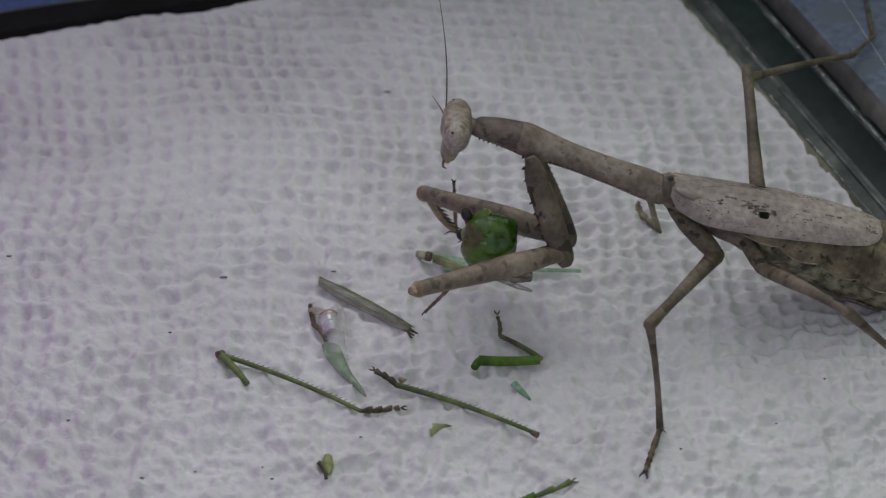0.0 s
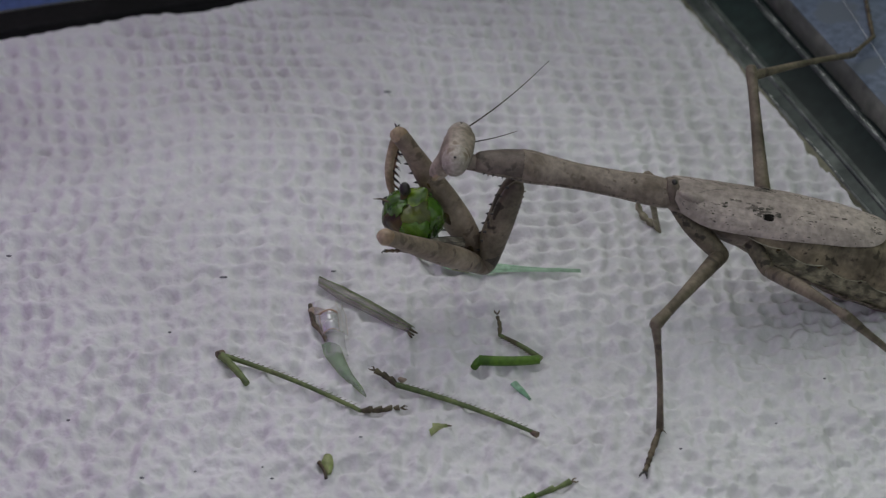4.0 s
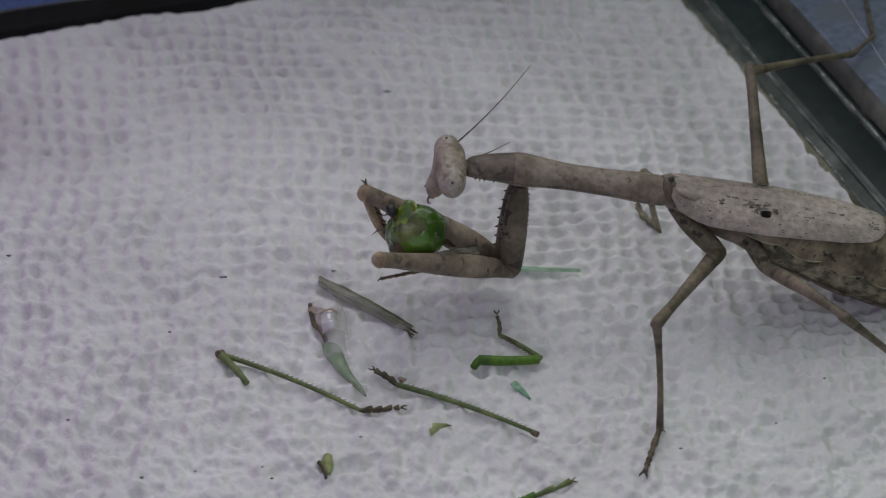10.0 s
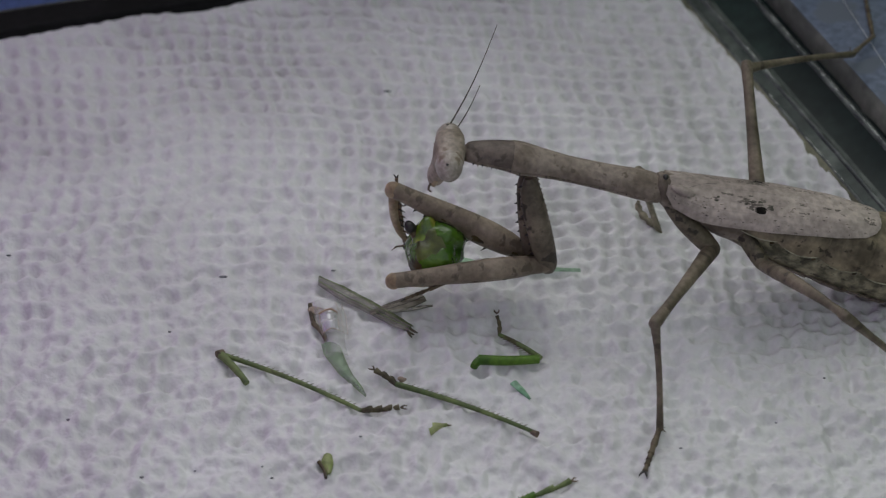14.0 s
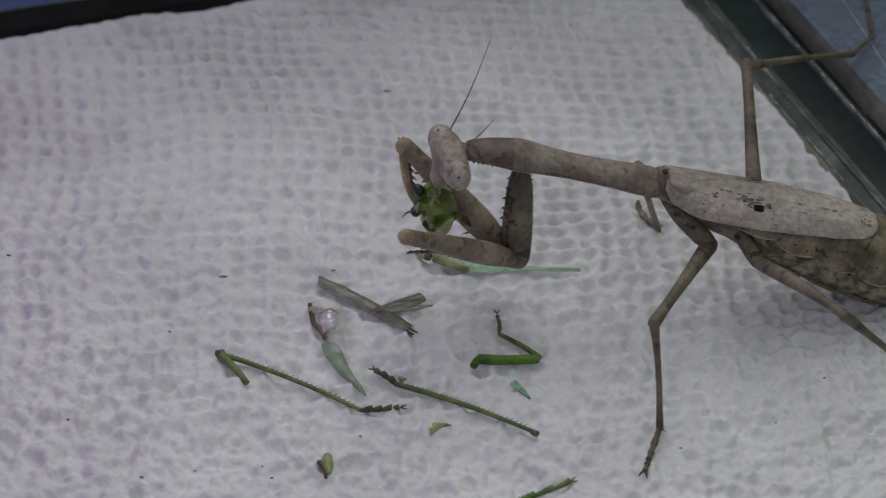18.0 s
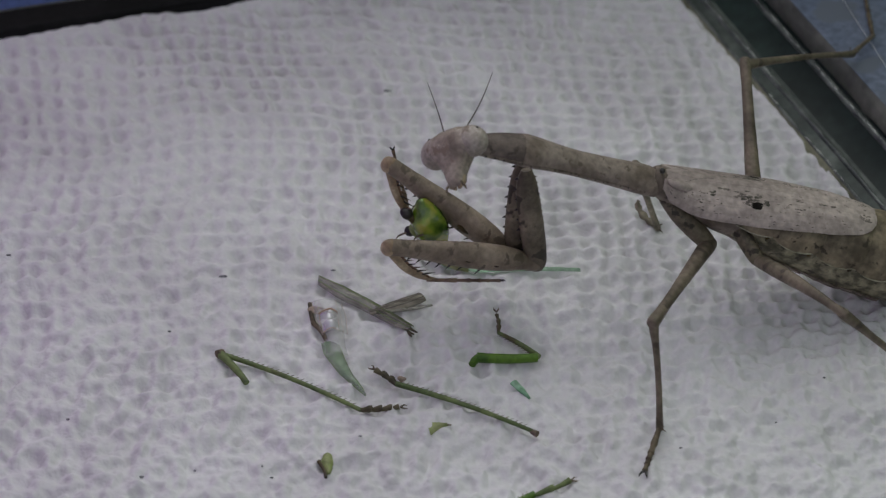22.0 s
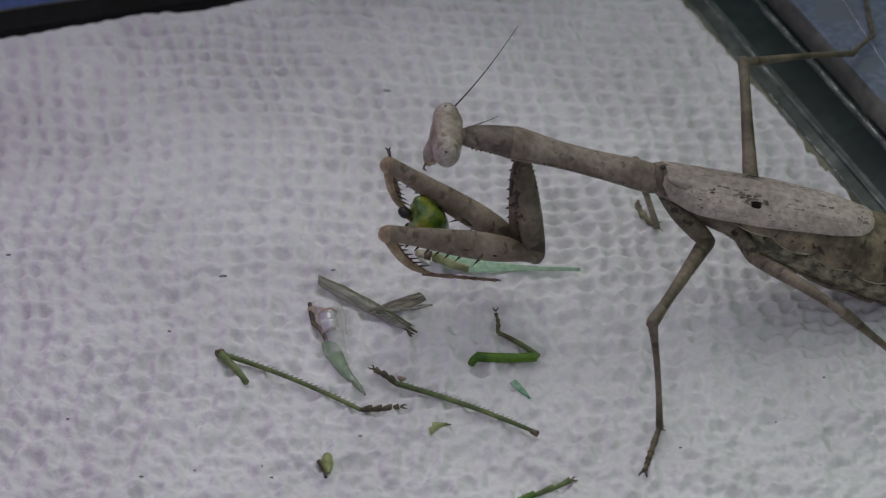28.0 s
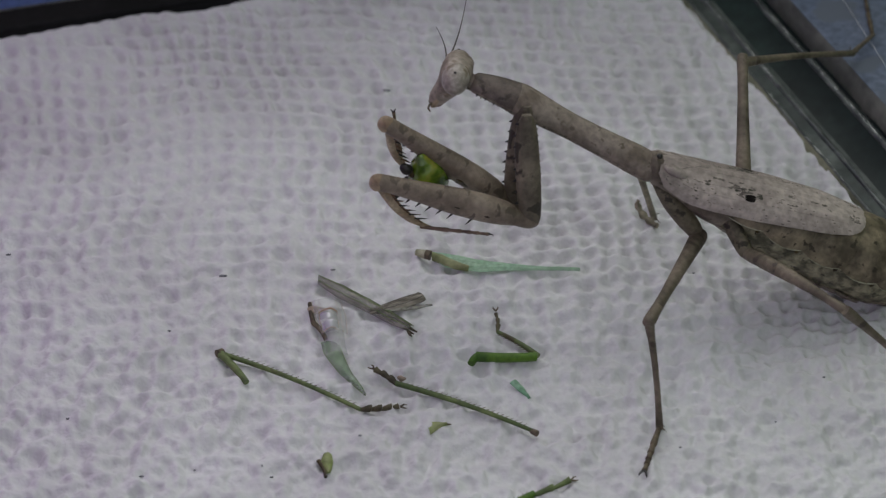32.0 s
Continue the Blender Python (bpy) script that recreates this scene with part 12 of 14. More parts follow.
    walk(morsels[4], [
        (0, pose(0.00424, -0.00560, 0.00861, -23.4, 0.7, 153.9)),
        (0.5, pose(0.00219, -0.00547, 0.01041, -22.4, -30.3, 177.4)),
        (1, pose(0.00094, -0.00423, 0.01205, -18.1, -45.7, 159.5)),
        (1.5, pose(0.00002, -0.00447, 0.01257, -15.1, -50.0, 163.3)),
        (2, pose(-0.00039, -0.00399, 0.01220, -8.6, -47.3, 160.4)),
        (2.5, pose(-0.00168, -0.00322, 0.01053, -1.3, -48.7, 159.3)),
        (3, pose(-0.00215, -0.00420, 0.01066, -0.5, -42.2, 168.6)),
        (3.5, pose(-0.00228, -0.00450, 0.01033, 9.4, -55.9, 153.1)),
        (5.5, pose(-0.00281, -0.00489, 0.00948, -5.7, -38.9, 163.3)),
        (6, pose(-0.00234, -0.00450, 0.00886, -11.1, -29.5, 168.6)),
        (7, pose(-0.00193, -0.00438, 0.00723, -8.9, -14.8, 159.7)),
        (7.5, pose(-0.00031, -0.00401, 0.01377, 4.0, -58.9, 157.1)),
        (8, pose(-0.00136, -0.00417, 0.01231, -23.2, -44.5, 169.0)),
        (8.5, pose(-0.00246, -0.00277, 0.01424, 12.8, -48.3, 164.2)),
        (9, pose(-0.00005, -0.00339, 0.00973, -13.7, -38.6, 168.2)),
        (9.5, pose(-0.00142, -0.00368, 0.00940, -1.7, -40.8, 165.5)),
        (10, pose(-0.00277, -0.00441, 0.00807, -4.8, -27.1, 170.9)),
        (10.5, pose(-0.00272, -0.00434, 0.00818, -9.4, -30.6, 170.3)),
        (11, pose(-0.00053, -0.00386, 0.00912, 22.7, -50.7, 163.4)),
        (11.5, pose(-0.00004, -0.00380, 0.00778, -6.4, -39.8, 165.9)),
        (12, pose(-0.00167, -0.00378, 0.00766, -2.4, -41.0, 163.3)),
        (12.5, pose(-0.00145, -0.00396, 0.00570, -5.2, -30.2, 168.1)),
        (13, pose(-0.00139, -0.00393, 0.00498, -4.7, -28.6, 167.8)),
        (13.5, pose(-0.00101, -0.00401, 0.00527, -4.0, -26.2, 168.2)),
        (14, pose(-0.00099, -0.00387, 0.00587, -9.7, -25.7, 170.4)),
        (14.5, pose(-0.00188, -0.00382, 0.00802, -11.1, -34.1, 168.2)),
        (15, pose(-0.00242, -0.00363, 0.01069, 2.6, -47.4, 168.3)),
        (15.5, pose(-0.00301, -0.00352, 0.01344, 21.3, -60.3, 162.1)),
        (16, pose(-0.00361, -0.00346, 0.01629, 54.6, -70.4, 140.7)),
        (16.5, pose(-0.00418, -0.00344, 0.01922, 107.8, -71.6, 99.1)),
        (16.8, pose(-0.00383, -0.00344, 0.01743, 56.9, -68.6, 135.9)),
        (16.9, pose(-0.00049, -0.00728, 0.01591, 56.9, -68.6, 135.9)),
        (17, pose(0.03277, -0.00600, 0.00673, 56.9, -68.6, 135.9)),
        (17.5, pose(0.03271, -0.00600, 0.00657, 56.9, -68.6, 135.9)),
        (18, pose(0.03252, -0.00600, 0.00635, 56.9, -68.6, 135.9)),
        (18.5, pose(0.03255, -0.00600, 0.00639, 56.9, -68.6, 135.9)),
        (19, pose(0.03263, -0.00600, 0.00642, 56.9, -68.6, 135.9)),
        (19.5, pose(0.03263, -0.00600, 0.00632, 56.9, -68.6, 135.9)),
        (20, pose(0.03263, -0.00600, 0.00641, 56.9, -68.6, 135.9)),
        (21.5, pose(0.03261, -0.00600, 0.00636, 56.9, -68.6, 135.9)),
        (22, pose(0.03248, -0.00600, 0.00673, 56.9, -68.6, 135.9)),
        (22.5, pose(0.03246, -0.00600, 0.00659, 56.9, -68.6, 135.9)),
        (23, pose(0.03246, -0.00600, 0.00659, 56.9, -68.6, 135.9)),
        (24, pose(0.03238, -0.00600, 0.00664, 56.9, -68.6, 135.9)),
        (25, pose(0.03231, -0.00600, 0.00651, 56.9, -68.6, 135.9)),
        (25.5, pose(0.03238, -0.00600, 0.00651, 56.9, -68.6, 135.9)),
        (27.5, pose(0.03223, -0.00600, 0.00666, 56.9, -68.6, 135.9)),
        (28, pose(0.03223, -0.00600, 0.00666, 56.9, -68.6, 135.9)),
        (28.5, pose(0.03237, -0.00600, 0.00678, 56.9, -68.6, 135.9)),
        (29, pose(0.03232, -0.00600, 0.00692, 56.9, -68.6, 135.9)),
        (30, pose(0.03234, -0.00600, 0.00692, 56.9, -68.6, 135.9)),
        (30.5, pose(0.03245, -0.00600, 0.00687, 56.9, -68.6, 135.9)),
        (31, pose(0.03221, -0.00600, 0.00680, 56.9, -68.6, 135.9)),
        (31.5, pose(0.03228, -0.00600, 0.00663, 56.9, -68.6, 135.9)),
        (32, pose(0.03133, -0.00600, 0.00702, 56.9, -68.6, 135.9)),
    ])
    walk(morsels[5], [
        (0, pose(0.00319, -0.00854, 0.00644, -23.4, 0.7, 153.9)),
        (0.5, pose(0.00126, -0.00858, 0.00841, -22.4, -30.3, 177.4)),
        (1, pose(-0.00126, -0.00693, 0.01051, -18.1, -45.7, 159.5)),
        (1.5, pose(-0.00201, -0.00740, 0.01122, -15.1, -50.0, 163.3)),
        (2, pose(-0.00229, -0.00710, 0.01107, -8.6, -47.3, 160.4)),
        (2.5, pose(-0.00339, -0.00653, 0.00973, -1.3, -48.7, 159.3)),
        (3, pose(-0.00317, -0.00778, 0.00985, -0.5, -42.2, 168.6)),
        (3.5, pose(-0.00395, -0.00791, 0.00998, 9.4, -55.9, 153.1)),
        (5.5, pose(-0.00429, -0.00823, 0.00839, -5.7, -38.9, 163.3)),
        (6, pose(-0.00346, -0.00785, 0.00742, -11.1, -29.5, 168.6)),
        (7, pose(-0.00320, -0.00770, 0.00587, -8.9, -14.8, 159.7)),
        (7.5, pose(-0.00202, -0.00737, 0.01324, 4.0, -58.9, 157.1)),
        (8, pose(-0.00322, -0.00698, 0.01054, -23.2, -44.5, 169.0)),
        (8.5, pose(-0.00323, -0.00649, 0.01405, 12.8, -48.3, 164.2)),
        (9, pose(-0.00150, -0.00660, 0.00826, -13.7, -38.6, 168.2)),
        (9.5, pose(-0.00266, -0.00717, 0.00853, -1.7, -40.8, 165.5)),
        (10, pose(-0.00354, -0.00797, 0.00697, -4.8, -27.1, 170.9)),
        (10.5, pose(-0.00373, -0.00777, 0.00685, -9.4, -30.6, 170.3)),
        (11, pose(-0.00086, -0.00765, 0.00933, 22.7, -50.7, 163.4)),
        (11.5, pose(-0.00140, -0.00718, 0.00667, -6.4, -39.8, 165.9)),
        (12, pose(-0.00307, -0.00720, 0.00675, -2.4, -41.0, 163.3)),
        (12.5, pose(-0.00246, -0.00746, 0.00459, -5.2, -30.2, 168.1)),
        (13, pose(-0.00238, -0.00744, 0.00388, -4.7, -28.6, 167.8)),
        (13.5, pose(-0.00192, -0.00755, 0.00421, -4.0, -26.2, 168.2)),
        (14, pose(-0.00188, -0.00731, 0.00449, -9.7, -25.7, 170.4)),
        (14.5, pose(-0.00314, -0.00713, 0.00662, -11.1, -34.1, 168.2)),
        (15, pose(-0.00340, -0.00726, 0.01005, 2.6, -47.4, 168.3)),
        (15.5, pose(-0.00348, -0.00730, 0.01348, 21.3, -60.3, 162.1)),
        (16, pose(-0.00340, -0.00722, 0.01685, 54.6, -70.4, 140.7)),
        (16.5, pose(-0.00320, -0.00701, 0.02011, 107.8, -71.6, 99.1)),
        (16.8, pose(-0.00380, -0.00719, 0.01812, 56.9, -68.6, 135.9)),
        (16.9, pose(-0.00049, -0.00728, 0.01591, 56.9, -68.6, 135.9)),
        (17, pose(0.03394, -0.00650, 0.00618, 56.9, -68.6, 135.9)),
        (17.5, pose(0.03389, -0.00650, 0.00603, 56.9, -68.6, 135.9)),
        (18, pose(0.03369, -0.00650, 0.00578, 56.9, -68.6, 135.9)),
        (18.5, pose(0.03372, -0.00650, 0.00583, 56.9, -68.6, 135.9)),
        (19, pose(0.03381, -0.00650, 0.00587, 56.9, -68.6, 135.9)),
        (19.5, pose(0.03381, -0.00650, 0.00577, 56.9, -68.6, 135.9)),
        (20, pose(0.03381, -0.00650, 0.00586, 56.9, -68.6, 135.9)),
        (21.5, pose(0.03379, -0.00650, 0.00581, 56.9, -68.6, 135.9)),
        (22, pose(0.03366, -0.00650, 0.00619, 56.9, -68.6, 135.9)),
        (22.5, pose(0.03364, -0.00650, 0.00605, 56.9, -68.6, 135.9)),
        (23, pose(0.03364, -0.00650, 0.00605, 56.9, -68.6, 135.9)),
        (24, pose(0.03356, -0.00650, 0.00609, 56.9, -68.6, 135.9)),
        (25, pose(0.03348, -0.00650, 0.00594, 56.9, -68.6, 135.9)),
        (25.5, pose(0.03355, -0.00650, 0.00594, 56.9, -68.6, 135.9)),
        (27.5, pose(0.03339, -0.00650, 0.00608, 56.9, -68.6, 135.9)),
        (28, pose(0.03339, -0.00650, 0.00608, 56.9, -68.6, 135.9)),
        (28.5, pose(0.03355, -0.00650, 0.00622, 56.9, -68.6, 135.9)),
        (29, pose(0.03350, -0.00650, 0.00636, 56.9, -68.6, 135.9)),
        (30, pose(0.03351, -0.00650, 0.00635, 56.9, -68.6, 135.9)),
        (30.5, pose(0.03362, -0.00650, 0.00630, 56.9, -68.6, 135.9)),
        (31, pose(0.03337, -0.00650, 0.00621, 56.9, -68.6, 135.9)),
        (31.5, pose(0.03342, -0.00650, 0.00600, 56.9, -68.6, 135.9)),
        (32, pose(0.03245, -0.00650, 0.00637, 56.9, -68.6, 135.9)),
    ])
    walk(morsels[6], [
        (0, pose(0.00381, -0.00789, 0.01024, -23.4, 0.7, 153.9)),
        (0.5, pose(0.00348, -0.00775, 0.01151, -22.4, -30.3, 177.4)),
        (1, pose(0.00185, -0.00680, 0.01286, -18.1, -45.7, 159.5)),
        (1.5, pose(0.00126, -0.00692, 0.01331, -15.1, -50.0, 163.3)),
        (2, pose(0.00091, -0.00633, 0.01317, -8.6, -47.3, 160.4)),
        (2.5, pose(-0.00016, -0.00538, 0.01159, -1.3, -48.7, 159.3)),
        (3, pose(-0.00041, -0.00603, 0.01198, -0.5, -42.2, 168.6)),
        (3.5, pose(-0.00052, -0.00654, 0.01124, 9.4, -55.9, 153.1)),
        (5.5, pose(-0.00146, -0.00702, 0.01080, -5.7, -38.9, 163.3)),
        (6, pose(-0.00116, -0.00663, 0.01033, -11.1, -29.5, 168.6)),
        (7, pose(-0.00145, -0.00645, 0.00913, -8.9, -14.8, 159.7)),
        (7.5, pose(0.00146, -0.00612, 0.01449, 4.0, -58.9, 157.1)),
        (8, pose(-0.00022, -0.00667, 0.01302, -23.2, -44.5, 169.0)),
        (8.5, pose(-0.00039, -0.00425, 0.01551, 12.8, -48.3, 164.2)),
        (9, pose(0.00125, -0.00565, 0.01087, -13.7, -38.6, 168.2)),
        (9.5, pose(0.00016, -0.00563, 0.01075, -1.7, -40.8, 165.5)),
        (10, pose(-0.00144, -0.00626, 0.00978, -4.8, -27.1, 170.9)),
        (10.5, pose(-0.00142, -0.00638, 0.00967, -9.4, -30.6, 170.3)),
        (11, pose(0.00178, -0.00496, 0.01035, 22.7, -50.7, 163.4)),
        (11.5, pose(0.00140, -0.00589, 0.00906, -6.4, -39.8, 165.9)),
        (12, pose(-0.00018, -0.00581, 0.00898, -2.4, -41.0, 163.3)),
        (12.5, pose(-0.00014, -0.00590, 0.00731, -5.2, -30.2, 168.1)),
        (13, pose(-0.00013, -0.00585, 0.00665, -4.7, -28.6, 167.8)),
        (13.5, pose(0.00022, -0.00588, 0.00703, -4.0, -26.2, 168.2)),
        (14, pose(0.00018, -0.00590, 0.00749, -9.7, -25.7, 170.4)),
        (14.5, pose(-0.00060, -0.00598, 0.00936, -11.1, -34.1, 168.2)),
        (15, pose(-0.00050, -0.00538, 0.01186, 2.6, -47.4, 168.3)),
        (15.5, pose(-0.00059, -0.00478, 0.01423, 21.3, -60.3, 162.1)),
        (16, pose(-0.00089, -0.00425, 0.01653, 54.6, -70.4, 140.7)),
        (16.5, pose(-0.00139, -0.00380, 0.01881, 107.8, -71.6, 99.1)),
        (17, pose(-0.00111, -0.00477, 0.01705, 34.1, -62.1, 149.0)),
        (17.5, pose(-0.00115, -0.00601, 0.01541, 15.8, -51.4, 155.7)),
        (17.8, pose(0.00041, -0.00636, 0.01346, 7.7, -47.1, 157.9)),
        (17.9, pose(-0.00008, -0.00737, 0.01487, 7.7, -47.1, 157.9)),
        (18, pose(0.03486, -0.00550, 0.00522, 7.7, -47.1, 157.9)),
        (18.5, pose(0.03489, -0.00550, 0.00526, 7.7, -47.1, 157.9)),
        (19, pose(0.03499, -0.00550, 0.00532, 7.7, -47.1, 157.9)),
        (19.5, pose(0.03499, -0.00550, 0.00522, 7.7, -47.1, 157.9)),
        (20, pose(0.03499, -0.00550, 0.00531, 7.7, -47.1, 157.9)),
        (21, pose(0.03496, -0.00550, 0.00526, 7.7, -47.1, 157.9)),
        (21.5, pose(0.03496, -0.00550, 0.00525, 7.7, -47.1, 157.9)),
        (22, pose(0.03484, -0.00550, 0.00565, 7.7, -47.1, 157.9)),
        (22.5, pose(0.03482, -0.00550, 0.00551, 7.7, -47.1, 157.9)),
        (23, pose(0.03482, -0.00550, 0.00550, 7.7, -47.1, 157.9)),
        (24, pose(0.03473, -0.00550, 0.00554, 7.7, -47.1, 157.9)),
        (25, pose(0.03465, -0.00550, 0.00538, 7.7, -47.1, 157.9)),
        (25.5, pose(0.03472, -0.00550, 0.00537, 7.7, -47.1, 157.9)),
        (27.5, pose(0.03456, -0.00550, 0.00551, 7.7, -47.1, 157.9)),
        (28, pose(0.03456, -0.00550, 0.00550, 7.7, -47.1, 157.9)),
        (28.5, pose(0.03472, -0.00550, 0.00565, 7.7, -47.1, 157.9)),
        (29, pose(0.03467, -0.00550, 0.00580, 7.7, -47.1, 157.9)),
        (30, pose(0.03468, -0.00550, 0.00578, 7.7, -47.1, 157.9)),
        (30.5, pose(0.03479, -0.00550, 0.00574, 7.7, -47.1, 157.9)),
        (31, pose(0.03453, -0.00550, 0.00563, 7.7, -47.1, 157.9)),
        (31.5, pose(0.03456, -0.00550, 0.00537, 7.7, -47.1, 157.9)),
        (32, pose(0.03357, -0.00550, 0.00572, 7.7, -47.1, 157.9)),
    ])
    walk(morsels[7], [
        (0, pose(0.00498, -0.00633, 0.00685, -23.4, 0.7, 153.9)),
        (0.5, pose(0.00212, -0.00584, 0.00839, -22.4, -30.3, 177.4)),
        (1, pose(0.00024, -0.00450, 0.01015, -18.1, -45.7, 159.5)),
        (1.5, pose(-0.00080, -0.00484, 0.01073, -15.1, -50.0, 163.3)),
        (2, pose(-0.00116, -0.00454, 0.01038, -8.6, -47.3, 160.4)),
        (2.5, pose(-0.00250, -0.00396, 0.00881, -1.3, -48.7, 159.3)),
        (3, pose(-0.00263, -0.00512, 0.00890, -0.5, -42.2, 168.6)),
        (3.5, pose(-0.00333, -0.00536, 0.00880, 9.4, -55.9, 153.1)),
        (5.5, pose(-0.00328, -0.00564, 0.00763, -5.7, -38.9, 163.3)),
        (6, pose(-0.00245, -0.00520, 0.00694, -11.1, -29.5, 168.6)),
        (7, pose(-0.00171, -0.00528, 0.00541, -8.9, -14.8, 159.7)),
        (7.5, pose(-0.00140, -0.00476, 0.01221, 4.0, -58.9, 157.1)),
        (8, pose(-0.00196, -0.00440, 0.01037, -23.2, -44.5, 169.0)),
        (8.5, pose(-0.00308, -0.00396, 0.01270, 12.8, -48.3, 164.2)),
        (9, pose(-0.00047, -0.00395, 0.00781, -13.7, -38.6, 168.2)),
        (9.5, pose(-0.00191, -0.00455, 0.00762, -1.7, -40.8, 165.5)),
        (10, pose(-0.00276, -0.00530, 0.00623, -4.8, -27.1, 170.9)),
        (10.5, pose(-0.00285, -0.00509, 0.00628, -9.4, -30.6, 170.3)),
        (11, pose(-0.00111, -0.00526, 0.00774, 22.7, -50.7, 163.4)),
        (11.5, pose(-0.00051, -0.00454, 0.00594, -6.4, -39.8, 165.9)),
        (12, pose(-0.00220, -0.00461, 0.00587, -2.4, -41.0, 163.3)),
        (12.5, pose(-0.00158, -0.00483, 0.00385, -5.2, -30.2, 168.1)),
        (13, pose(-0.00148, -0.00481, 0.00313, -4.7, -28.6, 167.8)),
        (13.5, pose(-0.00102, -0.00493, 0.00345, -4.0, -26.2, 168.2)),
        (14, pose(-0.00096, -0.00463, 0.00397, -9.7, -25.7, 170.4)),
        (14.5, pose(-0.00215, -0.00448, 0.00610, -11.1, -34.1, 168.2)),
        (15, pose(-0.00304, -0.00461, 0.00900, 2.6, -47.4, 168.3)),
        (15.5, pose(-0.00385, -0.00480, 0.01209, 21.3, -60.3, 162.1)),
        (16, pose(-0.00453, -0.00503, 0.01536, 54.6, -70.4, 140.7)),
        (16.5, pose(-0.00502, -0.00525, 0.01875, 107.8, -71.6, 99.1)),
        (17, pose(-0.00453, -0.00485, 0.01516, 34.1, -62.1, 149.0)),
        (17.5, pose(-0.00397, -0.00546, 0.01277, 15.8, -51.4, 155.7)),
        (18, pose(-0.00079, -0.00550, 0.00913, 2.8, -44.1, 158.8)),
        (18.5, pose(-0.00168, -0.00545, 0.01063, 10.5, -49.2, 154.5)),
        (18.8, pose(-0.00268, -0.00534, 0.01260, 20.4, -60.4, 151.7)),
        (18.9, pose(-0.00087, -0.00783, 0.01616, 20.4, -60.4, 151.7)),
        (19, pose(0.03616, -0.00600, 0.00477, 20.4, -60.4, 151.7)),
        (19.5, pose(0.03617, -0.00600, 0.00467, 20.4, -60.4, 151.7)),
        (20, pose(0.03616, -0.00600, 0.00476, 20.4, -60.4, 151.7)),
        (20.5, pose(0.03614, -0.00600, 0.00471, 20.4, -60.4, 151.7)),
        (21.5, pose(0.03614, -0.00600, 0.00470, 20.4, -60.4, 151.7)),
        (22, pose(0.03602, -0.00600, 0.00512, 20.4, -60.4, 151.7)),
        (22.5, pose(0.03600, -0.00600, 0.00496, 20.4, -60.4, 151.7)),
        (23, pose(0.03600, -0.00600, 0.00496, 20.4, -60.4, 151.7)),
        (24, pose(0.03591, -0.00600, 0.00498, 20.4, -60.4, 151.7)),
        (25, pose(0.03582, -0.00600, 0.00481, 20.4, -60.4, 151.7)),
        (25.5, pose(0.03589, -0.00600, 0.00481, 20.4, -60.4, 151.7)),
        (27.5, pose(0.03572, -0.00600, 0.00493, 20.4, -60.4, 151.7)),
        (28, pose(0.03572, -0.00600, 0.00493, 20.4, -60.4, 151.7)),
        (28.5, pose(0.03589, -0.00600, 0.00509, 20.4, -60.4, 151.7)),
        (29, pose(0.03584, -0.00600, 0.00523, 20.4, -60.4, 151.7)),
        (30, pose(0.03585, -0.00600, 0.00521, 20.4, -60.4, 151.7)),
        (30.5, pose(0.03596, -0.00600, 0.00517, 20.4, -60.4, 151.7)),
        (31, pose(0.03569, -0.00600, 0.00504, 20.4, -60.4, 151.7)),
        (31.5, pose(0.03570, -0.00600, 0.00474, 20.4, -60.4, 151.7)),
        (32, pose(0.03470, -0.00600, 0.00506, 20.4, -60.4, 151.7)),
    ])
